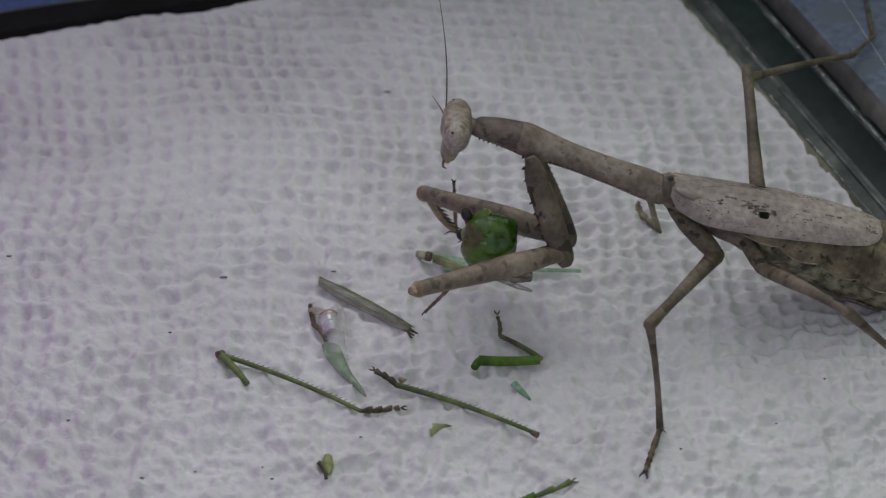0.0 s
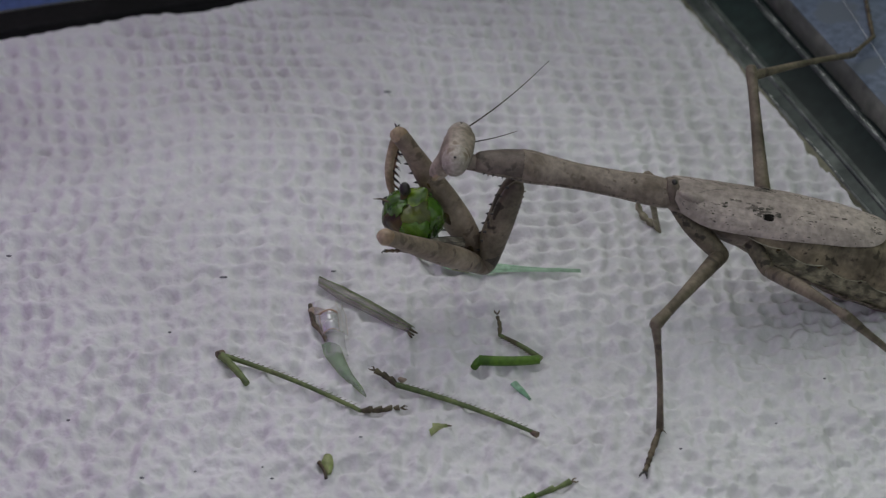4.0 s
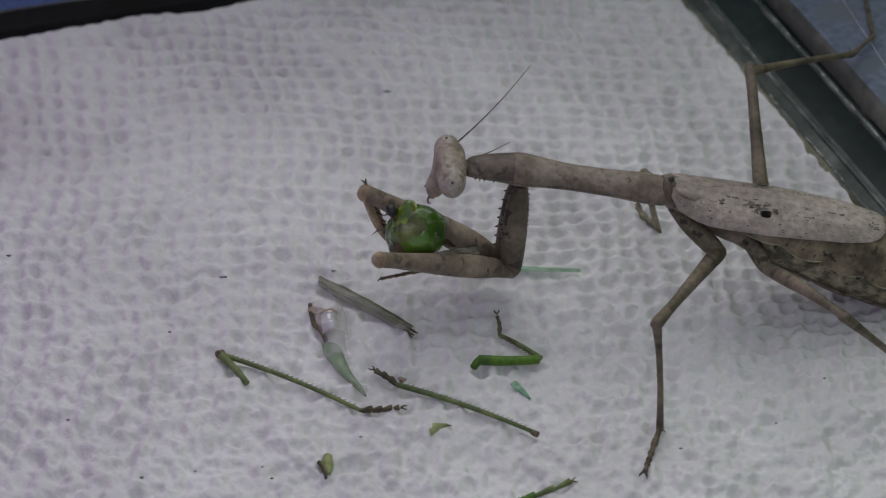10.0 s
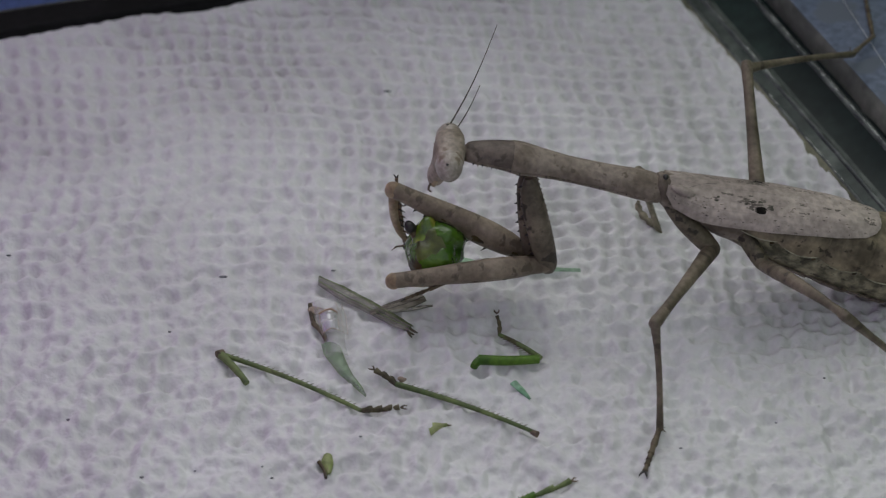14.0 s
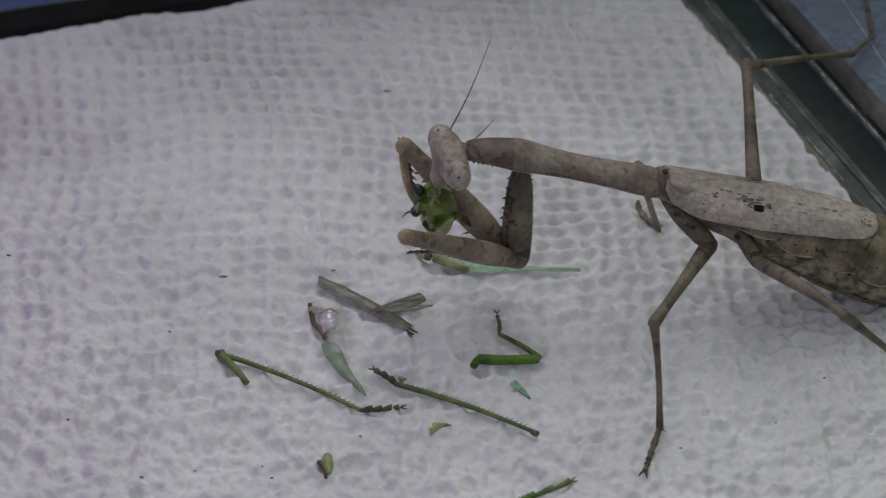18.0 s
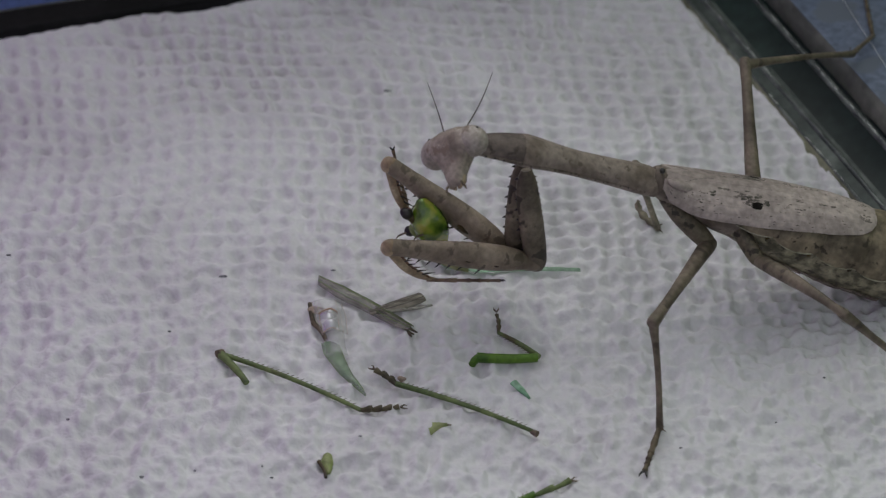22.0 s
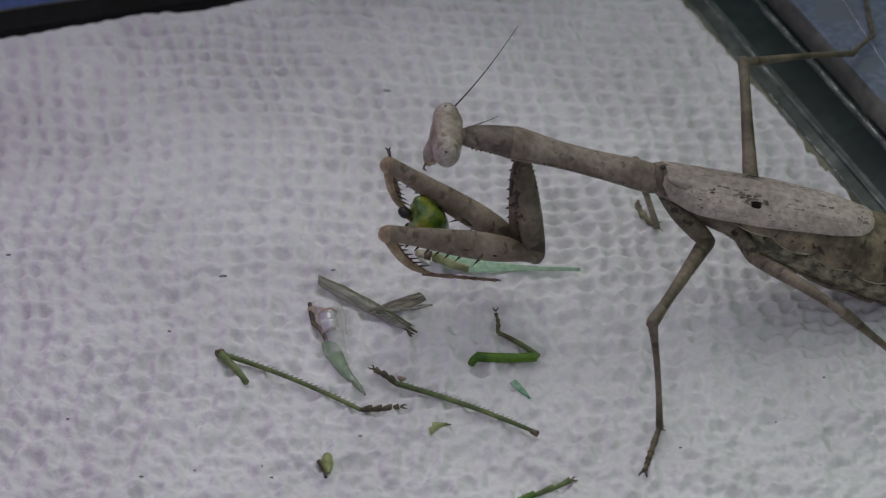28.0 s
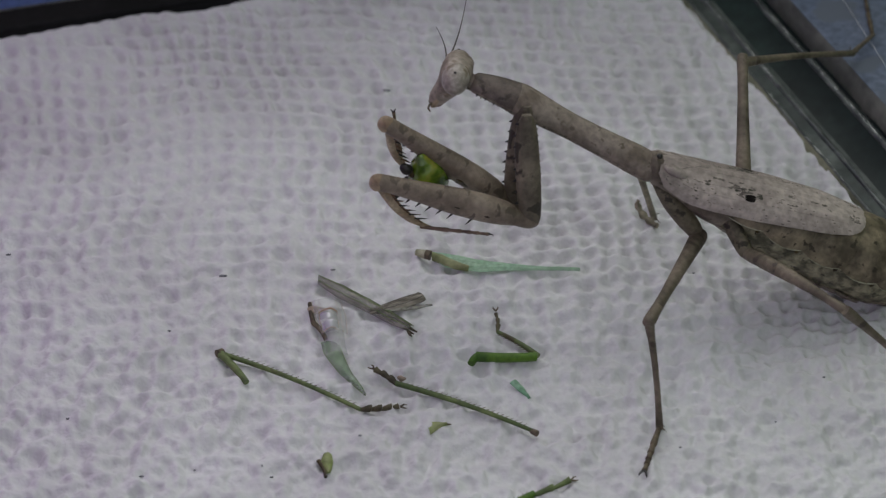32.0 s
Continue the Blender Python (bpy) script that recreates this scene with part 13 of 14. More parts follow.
    walk(morsels[8], [
        (0, pose(0.00367, -0.00970, 0.00805, -23.4, 0.7, 153.9)),
        (0.5, pose(0.00287, -0.00946, 0.00932, -22.4, -30.3, 177.4)),
        (1, pose(0.00025, -0.00822, 0.01098, -18.1, -45.7, 159.5)),
        (1.5, pose(-0.00033, -0.00852, 0.01158, -15.1, -50.0, 163.3)),
        (2, pose(-0.00059, -0.00812, 0.01155, -8.6, -47.3, 160.4)),
        (2.5, pose(-0.00159, -0.00739, 0.01019, -1.3, -48.7, 159.3)),
        (3, pose(-0.00132, -0.00830, 0.01053, -0.5, -42.2, 168.6)),
        (3.5, pose(-0.00206, -0.00868, 0.01019, 9.4, -55.9, 153.1)),
        (5.5, pose(-0.00258, -0.00906, 0.00917, -5.7, -38.9, 163.3)),
        (6, pose(-0.00188, -0.00865, 0.00846, -11.1, -29.5, 168.6)),
        (7, pose(-0.00204, -0.00856, 0.00732, -8.9, -14.8, 159.7)),
        (7.5, pose(-0.00013, -0.00817, 0.01334, 4.0, -58.9, 157.1)),
        (8, pose(-0.00159, -0.00814, 0.01100, -23.2, -44.5, 169.0)),
        (8.5, pose(-0.00125, -0.00677, 0.01451, 12.8, -48.3, 164.2)),
        (9, pose(0.00018, -0.00751, 0.00900, -13.7, -38.6, 168.2)),
        (9.5, pose(-0.00085, -0.00782, 0.00926, -1.7, -40.8, 165.5)),
        (10, pose(-0.00193, -0.00851, 0.00811, -4.8, -27.1, 170.9)),
        (10.5, pose(-0.00210, -0.00847, 0.00786, -9.4, -30.6, 170.3)),
        (11, pose(0.00116, -0.00765, 0.00966, 22.7, -50.7, 163.4)),
        (11.5, pose(0.00034, -0.00795, 0.00742, -6.4, -39.8, 165.9)),
        (12, pose(-0.00130, -0.00795, 0.00747, -2.4, -41.0, 163.3)),
        (12.5, pose(-0.00083, -0.00810, 0.00565, -5.2, -30.2, 168.1)),
        (13, pose(-0.00078, -0.00807, 0.00499, -4.7, -28.6, 167.8)),
        (13.5, pose(-0.00034, -0.00814, 0.00539, -4.0, -26.2, 168.2)),
        (14, pose(-0.00035, -0.00800, 0.00565, -9.7, -25.7, 170.4)),
        (14.5, pose(-0.00149, -0.00795, 0.00752, -11.1, -34.1, 168.2)),
        (15, pose(-0.00147, -0.00771, 0.01055, 2.6, -47.4, 168.3)),
        (15.5, pose(-0.00143, -0.00739, 0.01349, 21.3, -60.3, 162.1)),
        (16, pose(-0.00143, -0.00703, 0.01632, 54.6, -70.4, 140.7)),
        (16.3, pose(-0.00146, -0.00678, 0.01795, 86.1, -72.6, 116.2)),
        (16.4, pose(0.00020, -0.00783, 0.01860, 86.1, -72.6, 116.2)),
        (16.5, pose(0.03284, -0.00650, 0.00673, 86.1, -72.6, 116.2)),
        (17, pose(0.03277, -0.00650, 0.00673, 86.1, -72.6, 116.2)),
        (17.5, pose(0.03271, -0.00650, 0.00657, 86.1, -72.6, 116.2)),
        (18, pose(0.03252, -0.00650, 0.00635, 86.1, -72.6, 116.2)),
        (18.5, pose(0.03255, -0.00650, 0.00639, 86.1, -72.6, 116.2)),
        (19, pose(0.03263, -0.00650, 0.00642, 86.1, -72.6, 116.2)),
        (19.5, pose(0.03263, -0.00650, 0.00632, 86.1, -72.6, 116.2)),
        (20, pose(0.03263, -0.00650, 0.00641, 86.1, -72.6, 116.2)),
        (21.5, pose(0.03261, -0.00650, 0.00636, 86.1, -72.6, 116.2)),
        (22, pose(0.03248, -0.00650, 0.00673, 86.1, -72.6, 116.2)),
        (22.5, pose(0.03246, -0.00650, 0.00659, 86.1, -72.6, 116.2)),
        (23, pose(0.03246, -0.00650, 0.00659, 86.1, -72.6, 116.2)),
        (24, pose(0.03238, -0.00650, 0.00664, 86.1, -72.6, 116.2)),
        (25, pose(0.03231, -0.00650, 0.00651, 86.1, -72.6, 116.2)),
        (25.5, pose(0.03238, -0.00650, 0.00651, 86.1, -72.6, 116.2)),
        (27.5, pose(0.03223, -0.00650, 0.00666, 86.1, -72.6, 116.2)),
        (28, pose(0.03223, -0.00650, 0.00666, 86.1, -72.6, 116.2)),
        (28.5, pose(0.03237, -0.00650, 0.00678, 86.1, -72.6, 116.2)),
        (29, pose(0.03232, -0.00650, 0.00692, 86.1, -72.6, 116.2)),
        (30, pose(0.03234, -0.00650, 0.00692, 86.1, -72.6, 116.2)),
        (30.5, pose(0.03245, -0.00650, 0.00687, 86.1, -72.6, 116.2)),
        (31, pose(0.03221, -0.00650, 0.00680, 86.1, -72.6, 116.2)),
        (31.5, pose(0.03228, -0.00650, 0.00663, 86.1, -72.6, 116.2)),
        (32, pose(0.03133, -0.00650, 0.00702, 86.1, -72.6, 116.2)),
    ])
    walk(morsels[9], [
        (0, pose(0.00540, -0.00688, 0.00951, -23.4, 0.7, 153.9)),
        (0.5, pose(0.00400, -0.00618, 0.01036, -22.4, -30.3, 177.4)),
        (1, pose(0.00242, -0.00539, 0.01154, -18.1, -45.7, 159.5)),
        (1.5, pose(0.00157, -0.00547, 0.01195, -15.1, -50.0, 163.3)),
        (2, pose(0.00120, -0.00499, 0.01170, -8.6, -47.3, 160.4)),
        (2.5, pose(-0.00004, -0.00413, 0.01001, -1.3, -48.7, 159.3)),
        (3, pose(-0.00033, -0.00483, 0.01036, -0.5, -42.2, 168.6)),
        (3.5, pose(-0.00071, -0.00538, 0.00960, 9.4, -55.9, 153.1)),
        (5.5, pose(-0.00108, -0.00577, 0.00926, -5.7, -38.9, 163.3)),
        (6, pose(-0.00057, -0.00531, 0.00893, -11.1, -29.5, 168.6)),
        (7, pose(-0.00037, -0.00539, 0.00779, -8.9, -14.8, 159.7)),
        (7.5, pose(0.00124, -0.00485, 0.01294, 4.0, -58.9, 157.1)),
        (8, pose(0.00026, -0.00514, 0.01180, -23.2, -44.5, 169.0)),
        (8.5, pose(-0.00065, -0.00329, 0.01376, 12.8, -48.3, 164.2)),
        (9, pose(0.00168, -0.00426, 0.00948, -13.7, -38.6, 168.2)),
        (9.5, pose(0.00036, -0.00442, 0.00914, -1.7, -40.8, 165.5)),
        (10, pose(-0.00093, -0.00504, 0.00825, -4.8, -27.1, 170.9)),
        (10.5, pose(-0.00092, -0.00507, 0.00823, -9.4, -30.6, 170.3)),
        (11, pose(0.00130, -0.00422, 0.00854, 22.7, -50.7, 163.4)),
        (11.5, pose(0.00171, -0.00461, 0.00754, -6.4, -39.8, 165.9)),
        (12, pose(0.00008, -0.00461, 0.00739, -2.4, -41.0, 163.3)),
        (12.5, pose(0.00036, -0.00469, 0.00579, -5.2, -30.2, 168.1)),
        (13, pose(0.00041, -0.00466, 0.00511, -4.7, -28.6, 167.8)),
        (13.5, pose(0.00079, -0.00471, 0.00549, -4.0, -26.2, 168.2)),
        (14, pose(0.00080, -0.00460, 0.00608, -9.7, -25.7, 170.4)),
        (14.5, pose(-0.00011, -0.00464, 0.00793, -11.1, -34.1, 168.2)),
        (15, pose(-0.00062, -0.00421, 0.01022, 2.6, -47.4, 168.3)),
        (15.5, pose(-0.00131, -0.00390, 0.01257, 21.3, -60.3, 162.1)),
        (16, pose(-0.00214, -0.00373, 0.01504, 54.6, -70.4, 140.7)),
        (16.5, pose(-0.00305, -0.00368, 0.01766, 107.8, -71.6, 99.1)),
        (16.8, pose(-0.00236, -0.00382, 0.01622, 56.9, -68.6, 135.9)),
        (16.9, pose(-0.00049, -0.00728, 0.01591, 56.9, -68.6, 135.9)),
        (17, pose(0.03394, -0.00550, 0.00618, 56.9, -68.6, 135.9)),
        (17.5, pose(0.03389, -0.00550, 0.00603, 56.9, -68.6, 135.9)),
        (18, pose(0.03369, -0.00550, 0.00578, 56.9, -68.6, 135.9)),
        (18.5, pose(0.03372, -0.00550, 0.00583, 56.9, -68.6, 135.9)),
        (19, pose(0.03381, -0.00550, 0.00587, 56.9, -68.6, 135.9)),
        (19.5, pose(0.03381, -0.00550, 0.00577, 56.9, -68.6, 135.9)),
        (20, pose(0.03381, -0.00550, 0.00586, 56.9, -68.6, 135.9)),
        (21.5, pose(0.03379, -0.00550, 0.00581, 56.9, -68.6, 135.9)),
        (22, pose(0.03366, -0.00550, 0.00619, 56.9, -68.6, 135.9)),
        (22.5, pose(0.03364, -0.00550, 0.00605, 56.9, -68.6, 135.9)),
        (23, pose(0.03364, -0.00550, 0.00605, 56.9, -68.6, 135.9)),
        (24, pose(0.03356, -0.00550, 0.00609, 56.9, -68.6, 135.9)),
        (25, pose(0.03348, -0.00550, 0.00594, 56.9, -68.6, 135.9)),
        (25.5, pose(0.03355, -0.00550, 0.00594, 56.9, -68.6, 135.9)),
        (27.5, pose(0.03339, -0.00550, 0.00608, 56.9, -68.6, 135.9)),
        (28, pose(0.03339, -0.00550, 0.00608, 56.9, -68.6, 135.9)),
        (28.5, pose(0.03355, -0.00550, 0.00622, 56.9, -68.6, 135.9)),
        (29, pose(0.03350, -0.00550, 0.00636, 56.9, -68.6, 135.9)),
        (30, pose(0.03351, -0.00550, 0.00635, 56.9, -68.6, 135.9)),
        (30.5, pose(0.03362, -0.00550, 0.00630, 56.9, -68.6, 135.9)),
        (31, pose(0.03337, -0.00550, 0.00621, 56.9, -68.6, 135.9)),
        (31.5, pose(0.03342, -0.00550, 0.00600, 56.9, -68.6, 135.9)),
        (32, pose(0.03245, -0.00550, 0.00637, 56.9, -68.6, 135.9)),
    ])
    walk(morsels[10], [
        (0, pose(0.00513, -0.00825, 0.00652, -23.4, 0.7, 153.9)),
        (0.5, pose(0.00273, -0.00753, 0.00763, -22.4, -30.3, 177.4)),
        (1, pose(0.00016, -0.00626, 0.00932, -18.1, -45.7, 159.5)),
        (1.5, pose(-0.00077, -0.00661, 0.00992, -15.1, -50.0, 163.3)),
        (2, pose(-0.00105, -0.00638, 0.00973, -8.6, -47.3, 160.4)),
        (2.5, pose(-0.00227, -0.00582, 0.00828, -1.3, -48.7, 159.3)),
        (3, pose(-0.00204, -0.00694, 0.00849, -0.5, -42.2, 168.6)),
        (3.5, pose(-0.00311, -0.00725, 0.00834, 9.4, -55.9, 153.1)),
        (5.5, pose(-0.00294, -0.00750, 0.00716, -5.7, -38.9, 163.3)),
        (6, pose(-0.00195, -0.00703, 0.00647, -11.1, -29.5, 168.6)),
        (7, pose(-0.00140, -0.00720, 0.00524, -8.9, -14.8, 159.7)),
        (7.5, pose(-0.00121, -0.00660, 0.01162, 4.0, -58.9, 157.1)),
        (8, pose(-0.00183, -0.00611, 0.00945, -23.2, -44.5, 169.0)),
        (8.5, pose(-0.00238, -0.00576, 0.01244, 12.8, -48.3, 164.2)),
        (9, pose(-0.00012, -0.00575, 0.00716, -13.7, -38.6, 168.2)),
        (9.5, pose(-0.00143, -0.00639, 0.00721, -1.7, -40.8, 165.5)),
        (10, pose(-0.00208, -0.00711, 0.00597, -4.8, -27.1, 170.9)),
        (10.5, pose(-0.00228, -0.00690, 0.00584, -9.4, -30.6, 170.3)),
        (11, pose(-0.00021, -0.00699, 0.00759, 22.7, -50.7, 163.4)),
        (11.5, pose(-0.00010, -0.00638, 0.00543, -6.4, -39.8, 165.9)),
        (12, pose(-0.00181, -0.00647, 0.00544, -2.4, -41.0, 163.3)),
        (12.5, pose(-0.00102, -0.00666, 0.00353, -5.2, -30.2, 168.1)),
        (13, pose(-0.00091, -0.00666, 0.00285, -4.7, -28.6, 167.8)),
        (13.5, pose(-0.00041, -0.00677, 0.00322, -4.0, -26.2, 168.2)),
        (14, pose(-0.00035, -0.00645, 0.00361, -9.7, -25.7, 170.4)),
        (14.5, pose(-0.00170, -0.00630, 0.00557, -11.1, -34.1, 168.2)),
        (15, pose(-0.00243, -0.00641, 0.00856, 2.6, -47.4, 168.3)),
        (15.5, pose(-0.00307, -0.00655, 0.01171, 21.3, -60.3, 162.1)),
        (16, pose(-0.00358, -0.00669, 0.01497, 54.6, -70.4, 140.7)),
        (16.3, pose(-0.00382, -0.00675, 0.01693, 86.1, -72.6, 116.2)),
        (16.4, pose(0.00020, -0.00783, 0.01860, 86.1, -72.6, 116.2)),
        (16.5, pose(0.03519, -0.00600, 0.00563, 86.1, -72.6, 116.2)),
        (17, pose(0.03512, -0.00600, 0.00563, 86.1, -72.6, 116.2)),
        (17.5, pose(0.03507, -0.00600, 0.00549, 86.1, -72.6, 116.2)),
        (18, pose(0.03486, -0.00600, 0.00522, 86.1, -72.6, 116.2)),
        (18.5, pose(0.03489, -0.00600, 0.00526, 86.1, -72.6, 116.2)),
        (19, pose(0.03499, -0.00600, 0.00532, 86.1, -72.6, 116.2)),
        (19.5, pose(0.03499, -0.00600, 0.00522, 86.1, -72.6, 116.2)),
        (20, pose(0.03499, -0.00600, 0.00531, 86.1, -72.6, 116.2)),
        (21, pose(0.03496, -0.00600, 0.00526, 86.1, -72.6, 116.2)),
        (21.5, pose(0.03496, -0.00600, 0.00525, 86.1, -72.6, 116.2)),
        (22, pose(0.03484, -0.00600, 0.00565, 86.1, -72.6, 116.2)),
        (22.5, pose(0.03482, -0.00600, 0.00551, 86.1, -72.6, 116.2)),
        (23, pose(0.03482, -0.00600, 0.00550, 86.1, -72.6, 116.2)),
        (24, pose(0.03473, -0.00600, 0.00554, 86.1, -72.6, 116.2)),
        (25, pose(0.03465, -0.00600, 0.00538, 86.1, -72.6, 116.2)),
        (25.5, pose(0.03472, -0.00600, 0.00537, 86.1, -72.6, 116.2)),
        (27.5, pose(0.03456, -0.00600, 0.00551, 86.1, -72.6, 116.2)),
        (28, pose(0.03456, -0.00600, 0.00550, 86.1, -72.6, 116.2)),
        (28.5, pose(0.03472, -0.00600, 0.00565, 86.1, -72.6, 116.2)),
        (29, pose(0.03467, -0.00600, 0.00580, 86.1, -72.6, 116.2)),
        (30, pose(0.03468, -0.00600, 0.00578, 86.1, -72.6, 116.2)),
        (30.5, pose(0.03479, -0.00600, 0.00574, 86.1, -72.6, 116.2)),
        (31, pose(0.03453, -0.00600, 0.00563, 86.1, -72.6, 116.2)),
        (31.5, pose(0.03456, -0.00600, 0.00537, 86.1, -72.6, 116.2)),
        (32, pose(0.03357, -0.00600, 0.00572, 86.1, -72.6, 116.2)),
    ])
    walk(morsels[11], [
        (0, pose(0.00502, -0.00912, 0.00919, -23.4, 0.7, 153.9)),
        (0.5, pose(0.00432, -0.00838, 0.00979, -22.4, -30.3, 177.4)),
        (1, pose(0.00200, -0.00757, 0.01100, -18.1, -45.7, 159.5)),
        (1.5, pose(0.00133, -0.00770, 0.01145, -15.1, -50.0, 163.3)),
        (2, pose(0.00105, -0.00725, 0.01139, -8.6, -47.3, 160.4)),
        (2.5, pose(-0.00003, -0.00642, 0.00987, -1.3, -48.7, 159.3)),
        (3, pose(0.00008, -0.00708, 0.01033, -0.5, -42.2, 168.6)),
        (3.5, pose(-0.00062, -0.00767, 0.00958, 9.4, -55.9, 153.1)),
        (5.5, pose(-0.00101, -0.00806, 0.00913, -5.7, -38.9, 163.3)),
        (6, pose(-0.00038, -0.00759, 0.00874, -11.1, -29.5, 168.6)),
        (7, pose(-0.00049, -0.00768, 0.00786, -8.9, -14.8, 159.7)),
        (7.5, pose(0.00130, -0.00713, 0.01276, 4.0, -58.9, 157.1)),
        (8, pose(0.00008, -0.00732, 0.01113, -23.2, -44.5, 169.0)),
        (8.5, pose(-0.00002, -0.00548, 0.01396, 12.8, -48.3, 164.2)),
        (9, pose(0.00175, -0.00652, 0.00912, -13.7, -38.6, 168.2)),
        (9.5, pose(0.00062, -0.00670, 0.00911, -1.7, -40.8, 165.5)),
        (10, pose(-0.00053, -0.00729, 0.00831, -4.8, -27.1, 170.9)),
        (10.5, pose(-0.00063, -0.00734, 0.00808, -9.4, -30.6, 170.3)),
        (11, pose(0.00219, -0.00630, 0.00890, 22.7, -50.7, 163.4)),
        (11.5, pose(0.00187, -0.00689, 0.00738, -6.4, -39.8, 165.9)),
        (12, pose(0.00023, -0.00689, 0.00733, -2.4, -41.0, 163.3)),
        (12.5, pose(0.00064, -0.00696, 0.00579, -5.2, -30.2, 168.1)),
        (13, pose(0.00069, -0.00693, 0.00515, -4.7, -28.6, 167.8)),
        (13.5, pose(0.00110, -0.00698, 0.00558, -4.0, -26.2, 168.2)),
        (14, pose(0.00110, -0.00687, 0.00598, -9.7, -25.7, 170.4)),
        (14.5, pose(0.00004, -0.00691, 0.00769, -11.1, -34.1, 168.2)),
        (15, pose(-0.00014, -0.00645, 0.01019, 2.6, -47.4, 168.3)),
        (15.5, pose(-0.00047, -0.00603, 0.01266, 21.3, -60.3, 162.1)),
        (16, pose(-0.00095, -0.00569, 0.01512, 54.6, -70.4, 140.7)),
        (16.5, pose(-0.00156, -0.00543, 0.01763, 107.8, -71.6, 99.1)),
        (16.8, pose(-0.00127, -0.00583, 0.01638, 56.9, -68.6, 135.9)),
        (16.9, pose(-0.00049, -0.00728, 0.01591, 56.9, -68.6, 135.9)),
        (17, pose(0.03630, -0.00650, 0.00508, 56.9, -68.6, 135.9)),
        (17.5, pose(0.03625, -0.00650, 0.00495, 56.9, -68.6, 135.9)),
        (18, pose(0.03603, -0.00650, 0.00465, 56.9, -68.6, 135.9)),
        (18.5, pose(0.03606, -0.00650, 0.00470, 56.9, -68.6, 135.9)),
        (19, pose(0.03616, -0.00650, 0.00477, 56.9, -68.6, 135.9)),
        (19.5, pose(0.03617, -0.00650, 0.00467, 56.9, -68.6, 135.9)),
        (20, pose(0.03616, -0.00650, 0.00476, 56.9, -68.6, 135.9)),
        (20.5, pose(0.03614, -0.00650, 0.00471, 56.9, -68.6, 135.9)),
        (21.5, pose(0.03614, -0.00650, 0.00470, 56.9, -68.6, 135.9)),
        (22, pose(0.03602, -0.00650, 0.00512, 56.9, -68.6, 135.9)),
        (22.5, pose(0.03600, -0.00650, 0.00496, 56.9, -68.6, 135.9)),
        (23, pose(0.03600, -0.00650, 0.00496, 56.9, -68.6, 135.9)),
        (24, pose(0.03591, -0.00650, 0.00498, 56.9, -68.6, 135.9)),
        (25, pose(0.03582, -0.00650, 0.00481, 56.9, -68.6, 135.9)),
        (25.5, pose(0.03589, -0.00650, 0.00481, 56.9, -68.6, 135.9)),
        (27.5, pose(0.03572, -0.00650, 0.00493, 56.9, -68.6, 135.9)),
        (28, pose(0.03572, -0.00650, 0.00493, 56.9, -68.6, 135.9)),
        (28.5, pose(0.03589, -0.00650, 0.00509, 56.9, -68.6, 135.9)),
        (29, pose(0.03584, -0.00650, 0.00523, 56.9, -68.6, 135.9)),
        (30, pose(0.03585, -0.00650, 0.00521, 56.9, -68.6, 135.9)),
        (30.5, pose(0.03596, -0.00650, 0.00517, 56.9, -68.6, 135.9)),
        (31, pose(0.03569, -0.00650, 0.00504, 56.9, -68.6, 135.9)),
        (31.5, pose(0.03570, -0.00650, 0.00474, 56.9, -68.6, 135.9)),
        (32, pose(0.03470, -0.00650, 0.00506, 56.9, -68.6, 135.9)),
    ])
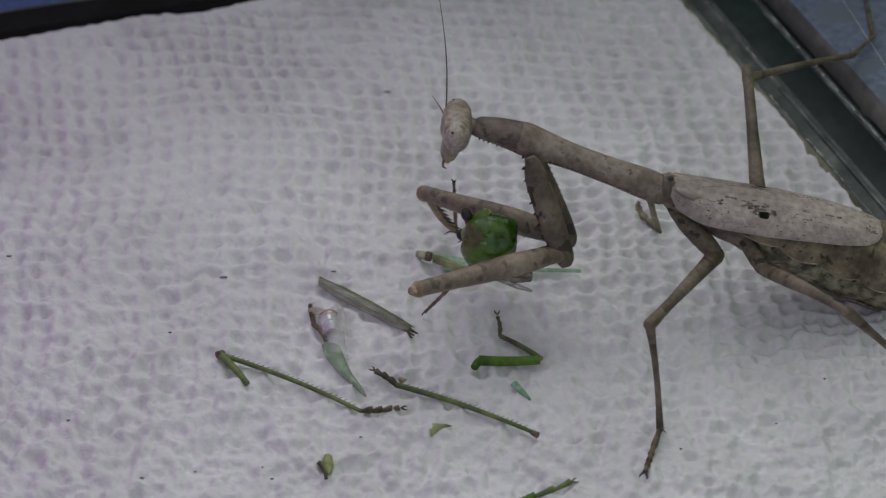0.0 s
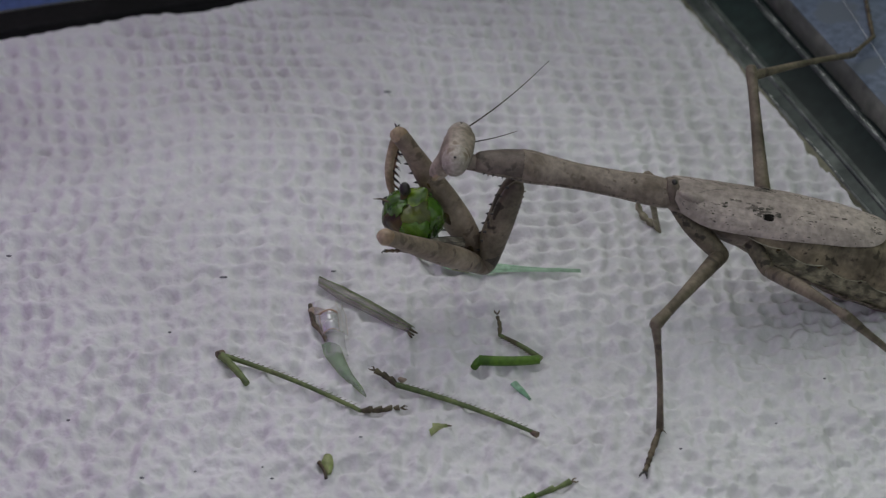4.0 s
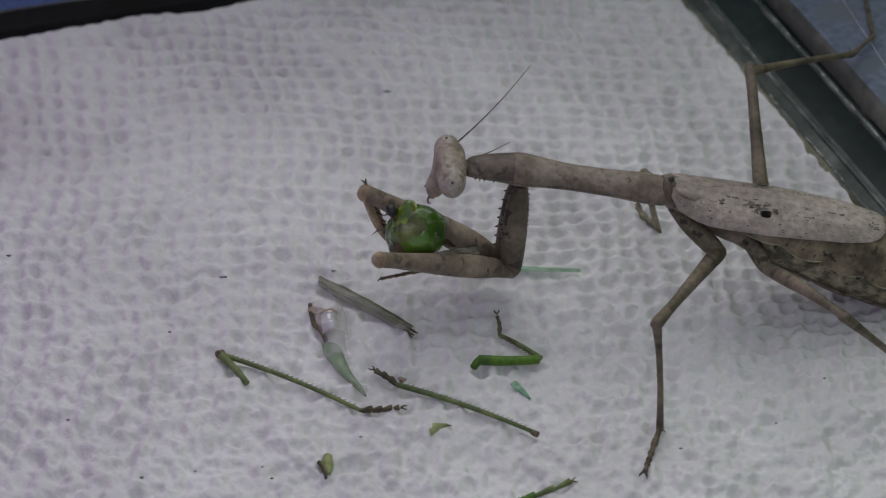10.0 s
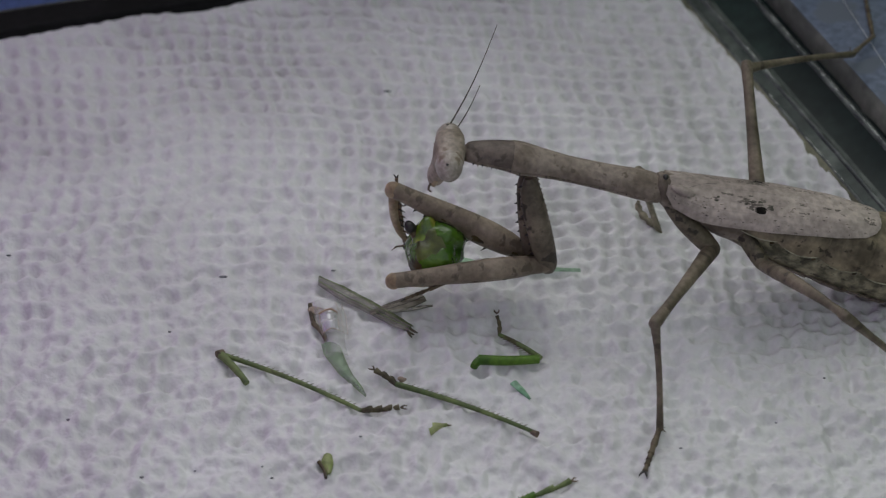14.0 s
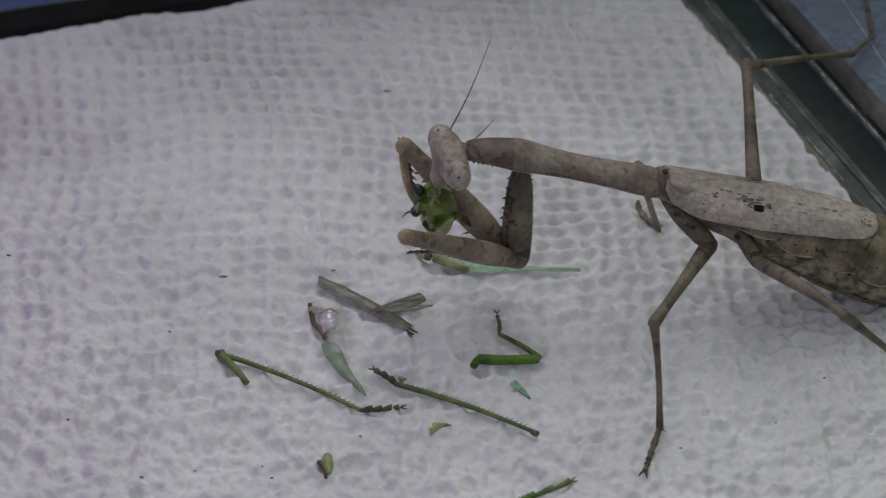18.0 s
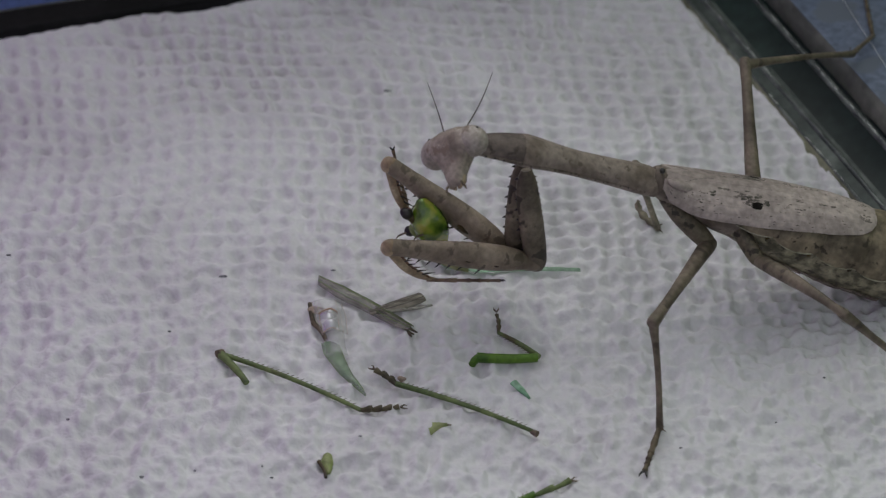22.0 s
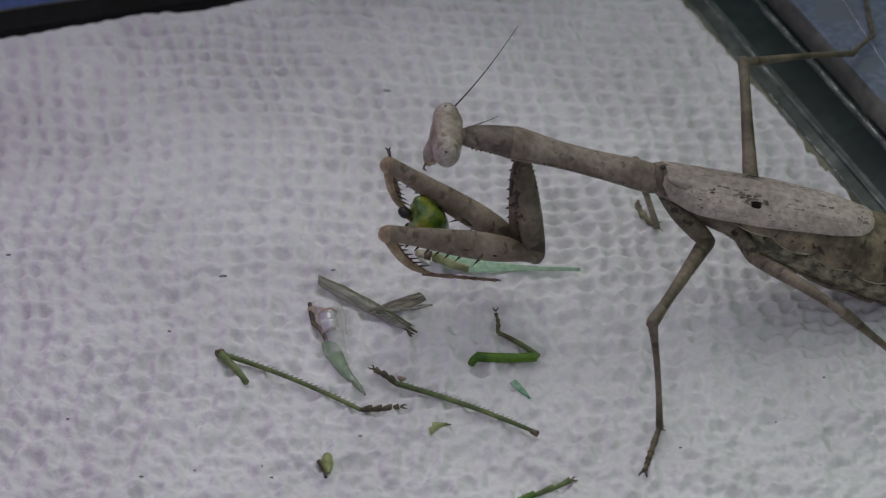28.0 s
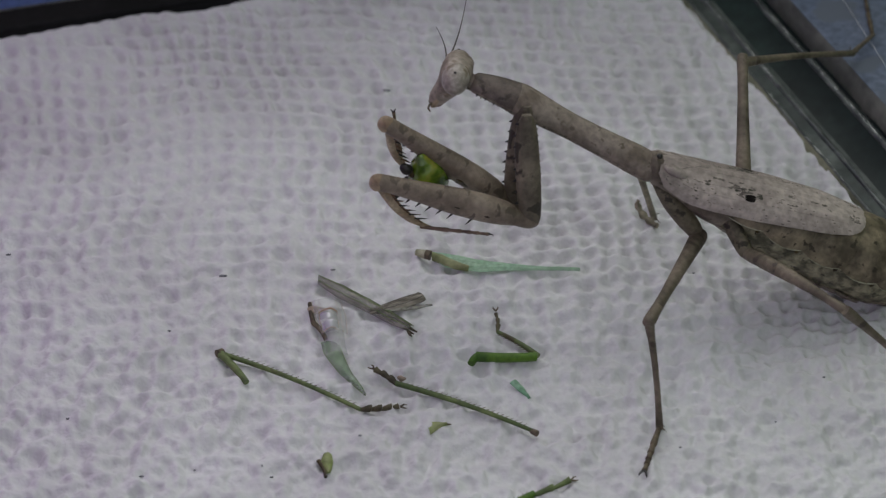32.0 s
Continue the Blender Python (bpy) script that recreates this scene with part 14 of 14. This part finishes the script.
    walk(morsels[12], [
        (0, pose(0.00607, -0.00776, 0.00809, -23.4, 0.7, 153.9)),
        (0.5, pose(0.00410, -0.00671, 0.00864, -22.4, -30.3, 177.4)),
        (1, pose(0.00191, -0.00586, 0.00989, -18.1, -45.7, 159.5)),
        (1.5, pose(0.00098, -0.00602, 0.01034, -15.1, -50.0, 163.3)),
        (2, pose(0.00067, -0.00569, 0.01013, -8.6, -47.3, 160.4)),
        (2.5, pose(-0.00060, -0.00499, 0.00854, -1.3, -48.7, 159.3)),
        (3, pose(-0.00057, -0.00581, 0.00888, -0.5, -42.2, 168.6)),
        (3.5, pose(-0.00145, -0.00634, 0.00828, 9.4, -55.9, 153.1)),
        (5.5, pose(-0.00135, -0.00664, 0.00771, -5.7, -38.9, 163.3)),
        (6, pose(-0.00052, -0.00613, 0.00732, -11.1, -29.5, 168.6)),
        (7, pose(-0.00008, -0.00639, 0.00633, -8.9, -14.8, 159.7)),
        (7.5, pose(0.00045, -0.00571, 0.01158, 4.0, -58.9, 157.1)),
        (8, pose(-0.00014, -0.00557, 0.01011, -23.2, -44.5, 169.0)),
        (8.5, pose(-0.00098, -0.00448, 0.01246, 12.8, -48.3, 164.2)),
        (9, pose(0.00146, -0.00496, 0.00784, -13.7, -38.6, 168.2)),
        (9.5, pose(0.00010, -0.00538, 0.00764, -1.7, -40.8, 165.5)),
        (10, pose(-0.00077, -0.00600, 0.00675, -4.8, -27.1, 170.9)),
        (10.5, pose(-0.00087, -0.00592, 0.00664, -9.4, -30.6, 170.3)),
        (11, pose(0.00102, -0.00557, 0.00739, 22.7, -50.7, 163.4)),
        (11.5, pose(0.00146, -0.00547, 0.00598, -6.4, -39.8, 165.9)),
        (12, pose(-0.00023, -0.00553, 0.00588, -2.4, -41.0, 163.3)),
        (12.5, pose(0.00039, -0.00564, 0.00426, -5.2, -30.2, 168.1)),
        (13, pose(0.00049, -0.00562, 0.00360, -4.7, -28.6, 167.8)),
        (13.5, pose(0.00094, -0.00570, 0.00400, -4.0, -26.2, 168.2)),
        (14, pose(0.00098, -0.00546, 0.00451, -9.7, -25.7, 170.4)),
        (14.5, pose(-0.00020, -0.00543, 0.00632, -11.1, -34.1, 168.2)),
        (15, pose(-0.00097, -0.00523, 0.00878, 2.6, -47.4, 168.3)),
        (15.5, pose(-0.00182, -0.00516, 0.01140, 21.3, -60.3, 162.1)),
        (16, pose(-0.00270, -0.00521, 0.01419, 54.6, -70.4, 140.7)),
        (16.3, pose(-0.00323, -0.00527, 0.01592, 86.1, -72.6, 116.2)),
        (16.4, pose(0.00020, -0.00783, 0.01860, 86.1, -72.6, 116.2)),
        (16.5, pose(0.03284, -0.00550, 0.00673, 86.1, -72.6, 116.2)),
        (17, pose(0.03277, -0.00550, 0.00673, 86.1, -72.6, 116.2)),
        (17.5, pose(0.03271, -0.00550, 0.00657, 86.1, -72.6, 116.2)),
        (18, pose(0.03252, -0.00550, 0.00635, 86.1, -72.6, 116.2)),
        (18.5, pose(0.03255, -0.00550, 0.00639, 86.1, -72.6, 116.2)),
        (19, pose(0.03263, -0.00550, 0.00642, 86.1, -72.6, 116.2)),
        (19.5, pose(0.03263, -0.00550, 0.00632, 86.1, -72.6, 116.2)),
        (20, pose(0.03263, -0.00550, 0.00641, 86.1, -72.6, 116.2)),
        (21.5, pose(0.03261, -0.00550, 0.00636, 86.1, -72.6, 116.2)),
        (22, pose(0.03248, -0.00550, 0.00673, 86.1, -72.6, 116.2)),
        (22.5, pose(0.03246, -0.00550, 0.00659, 86.1, -72.6, 116.2)),
        (23, pose(0.03246, -0.00550, 0.00659, 86.1, -72.6, 116.2)),
        (24, pose(0.03238, -0.00550, 0.00664, 86.1, -72.6, 116.2)),
        (25, pose(0.03231, -0.00550, 0.00651, 86.1, -72.6, 116.2)),
        (25.5, pose(0.03238, -0.00550, 0.00651, 86.1, -72.6, 116.2)),
        (27.5, pose(0.03223, -0.00550, 0.00666, 86.1, -72.6, 116.2)),
        (28, pose(0.03223, -0.00550, 0.00666, 86.1, -72.6, 116.2)),
        (28.5, pose(0.03237, -0.00550, 0.00678, 86.1, -72.6, 116.2)),
        (29, pose(0.03232, -0.00550, 0.00692, 86.1, -72.6, 116.2)),
        (30, pose(0.03234, -0.00550, 0.00692, 86.1, -72.6, 116.2)),
        (30.5, pose(0.03245, -0.00550, 0.00687, 86.1, -72.6, 116.2)),
        (31, pose(0.03221, -0.00550, 0.00680, 86.1, -72.6, 116.2)),
        (31.5, pose(0.03228, -0.00550, 0.00663, 86.1, -72.6, 116.2)),
        (32, pose(0.03133, -0.00550, 0.00702, 86.1, -72.6, 116.2)),
    ])
    walk(scrap, [
        (0, pose(0.00326, -0.00800, 0.00474, 52.2, 29.5, 13.7)),
        (0.5, pose(0.00079, -0.00800, 0.00528, 44.1, -4.6, 10.9)),
        (0.7333, pose(-0.00055, -0.00800, 0.00807, 52.0, 48.9, -26.9)),
        (1, pose(-0.00190, -0.00800, 0.01087, -55.7, 63.7, -165.8)),
        (1.5, pose(-0.00238, -0.00800, 0.01152, -57.4, 70.3, -163.1)),
        (2, pose(-0.00286, -0.00800, 0.01197, -56.5, 75.0, -158.3)),
        (2.267, pose(-0.00250, -0.00804, 0.01131, 65.0, 71.8, -7.8)),
        (2.5, pose(-0.00214, -0.00808, 0.01064, 62.4, 42.9, 21.1)),
        (3, pose(-0.00172, -0.00843, 0.00914, 59.6, 36.8, 28.5)),
        (3.5, pose(-0.00139, -0.00938, 0.00967, 68.4, 42.8, 38.8)),
        (5.5, pose(-0.00189, -0.00992, 0.00861, 51.6, 25.6, 25.4)),
        (6, pose(-0.00112, -0.00918, 0.00830, 49.5, 21.7, 22.5)),
        (7, pose(-0.00071, -0.00971, 0.00734, 47.9, 18.1, 24.4)),
        (7.5, pose(0.00003, -0.00862, 0.01221, 72.0, 51.1, 25.4)),
        (8, pose(-0.00129, -0.00827, 0.01106, 63.4, 44.8, 19.7)),
        (8.5, pose(-0.00062, -0.00742, 0.01273, 77.5, 60.6, 18.8)),
        (9, pose(0.00058, -0.00790, 0.00893, 59.0, 37.7, 22.8)),
        (9.5, pose(-0.00016, -0.00847, 0.00860, 58.6, 36.1, 26.0)),
        (10, pose(-0.00111, -0.00887, 0.00696, 51.7, 25.9, 25.6)),
        (10.5, pose(-0.00084, -0.00890, 0.00716, 52.6, 27.4, 26.2)),
        (10.7, pose(-0.00242, -0.00800, 0.00528, -0.0, 28.7, 20.2)),
        (10.93, pose(-0.00641, -0.00937, 0.00075, 0.0, 2.1, 18.3)),
        (32, pose(-0.00641, -0.00937, 0.00075, 0.0, 2.1, 18.3)),
    ])
    walk(leg_c, [
        (0, pose(0.00838, -0.01487, 0.00000, 0.0, -0.0, 0.0)),
        (12, pose(0.00836, -0.01487, 0.00000, 0.0, -0.0, 0.0)),
        (20, pose(0.00830, -0.01480, 0.00000, 0.0, -0.0, -0.7)),
        (24, pose(0.00820, -0.01470, 0.00000, 0.0, -0.0, -1.1)),
        (32, pose(0.00818, -0.01468, 0.00000, 0.0, -0.0, -1.1)),
    ])


motions()
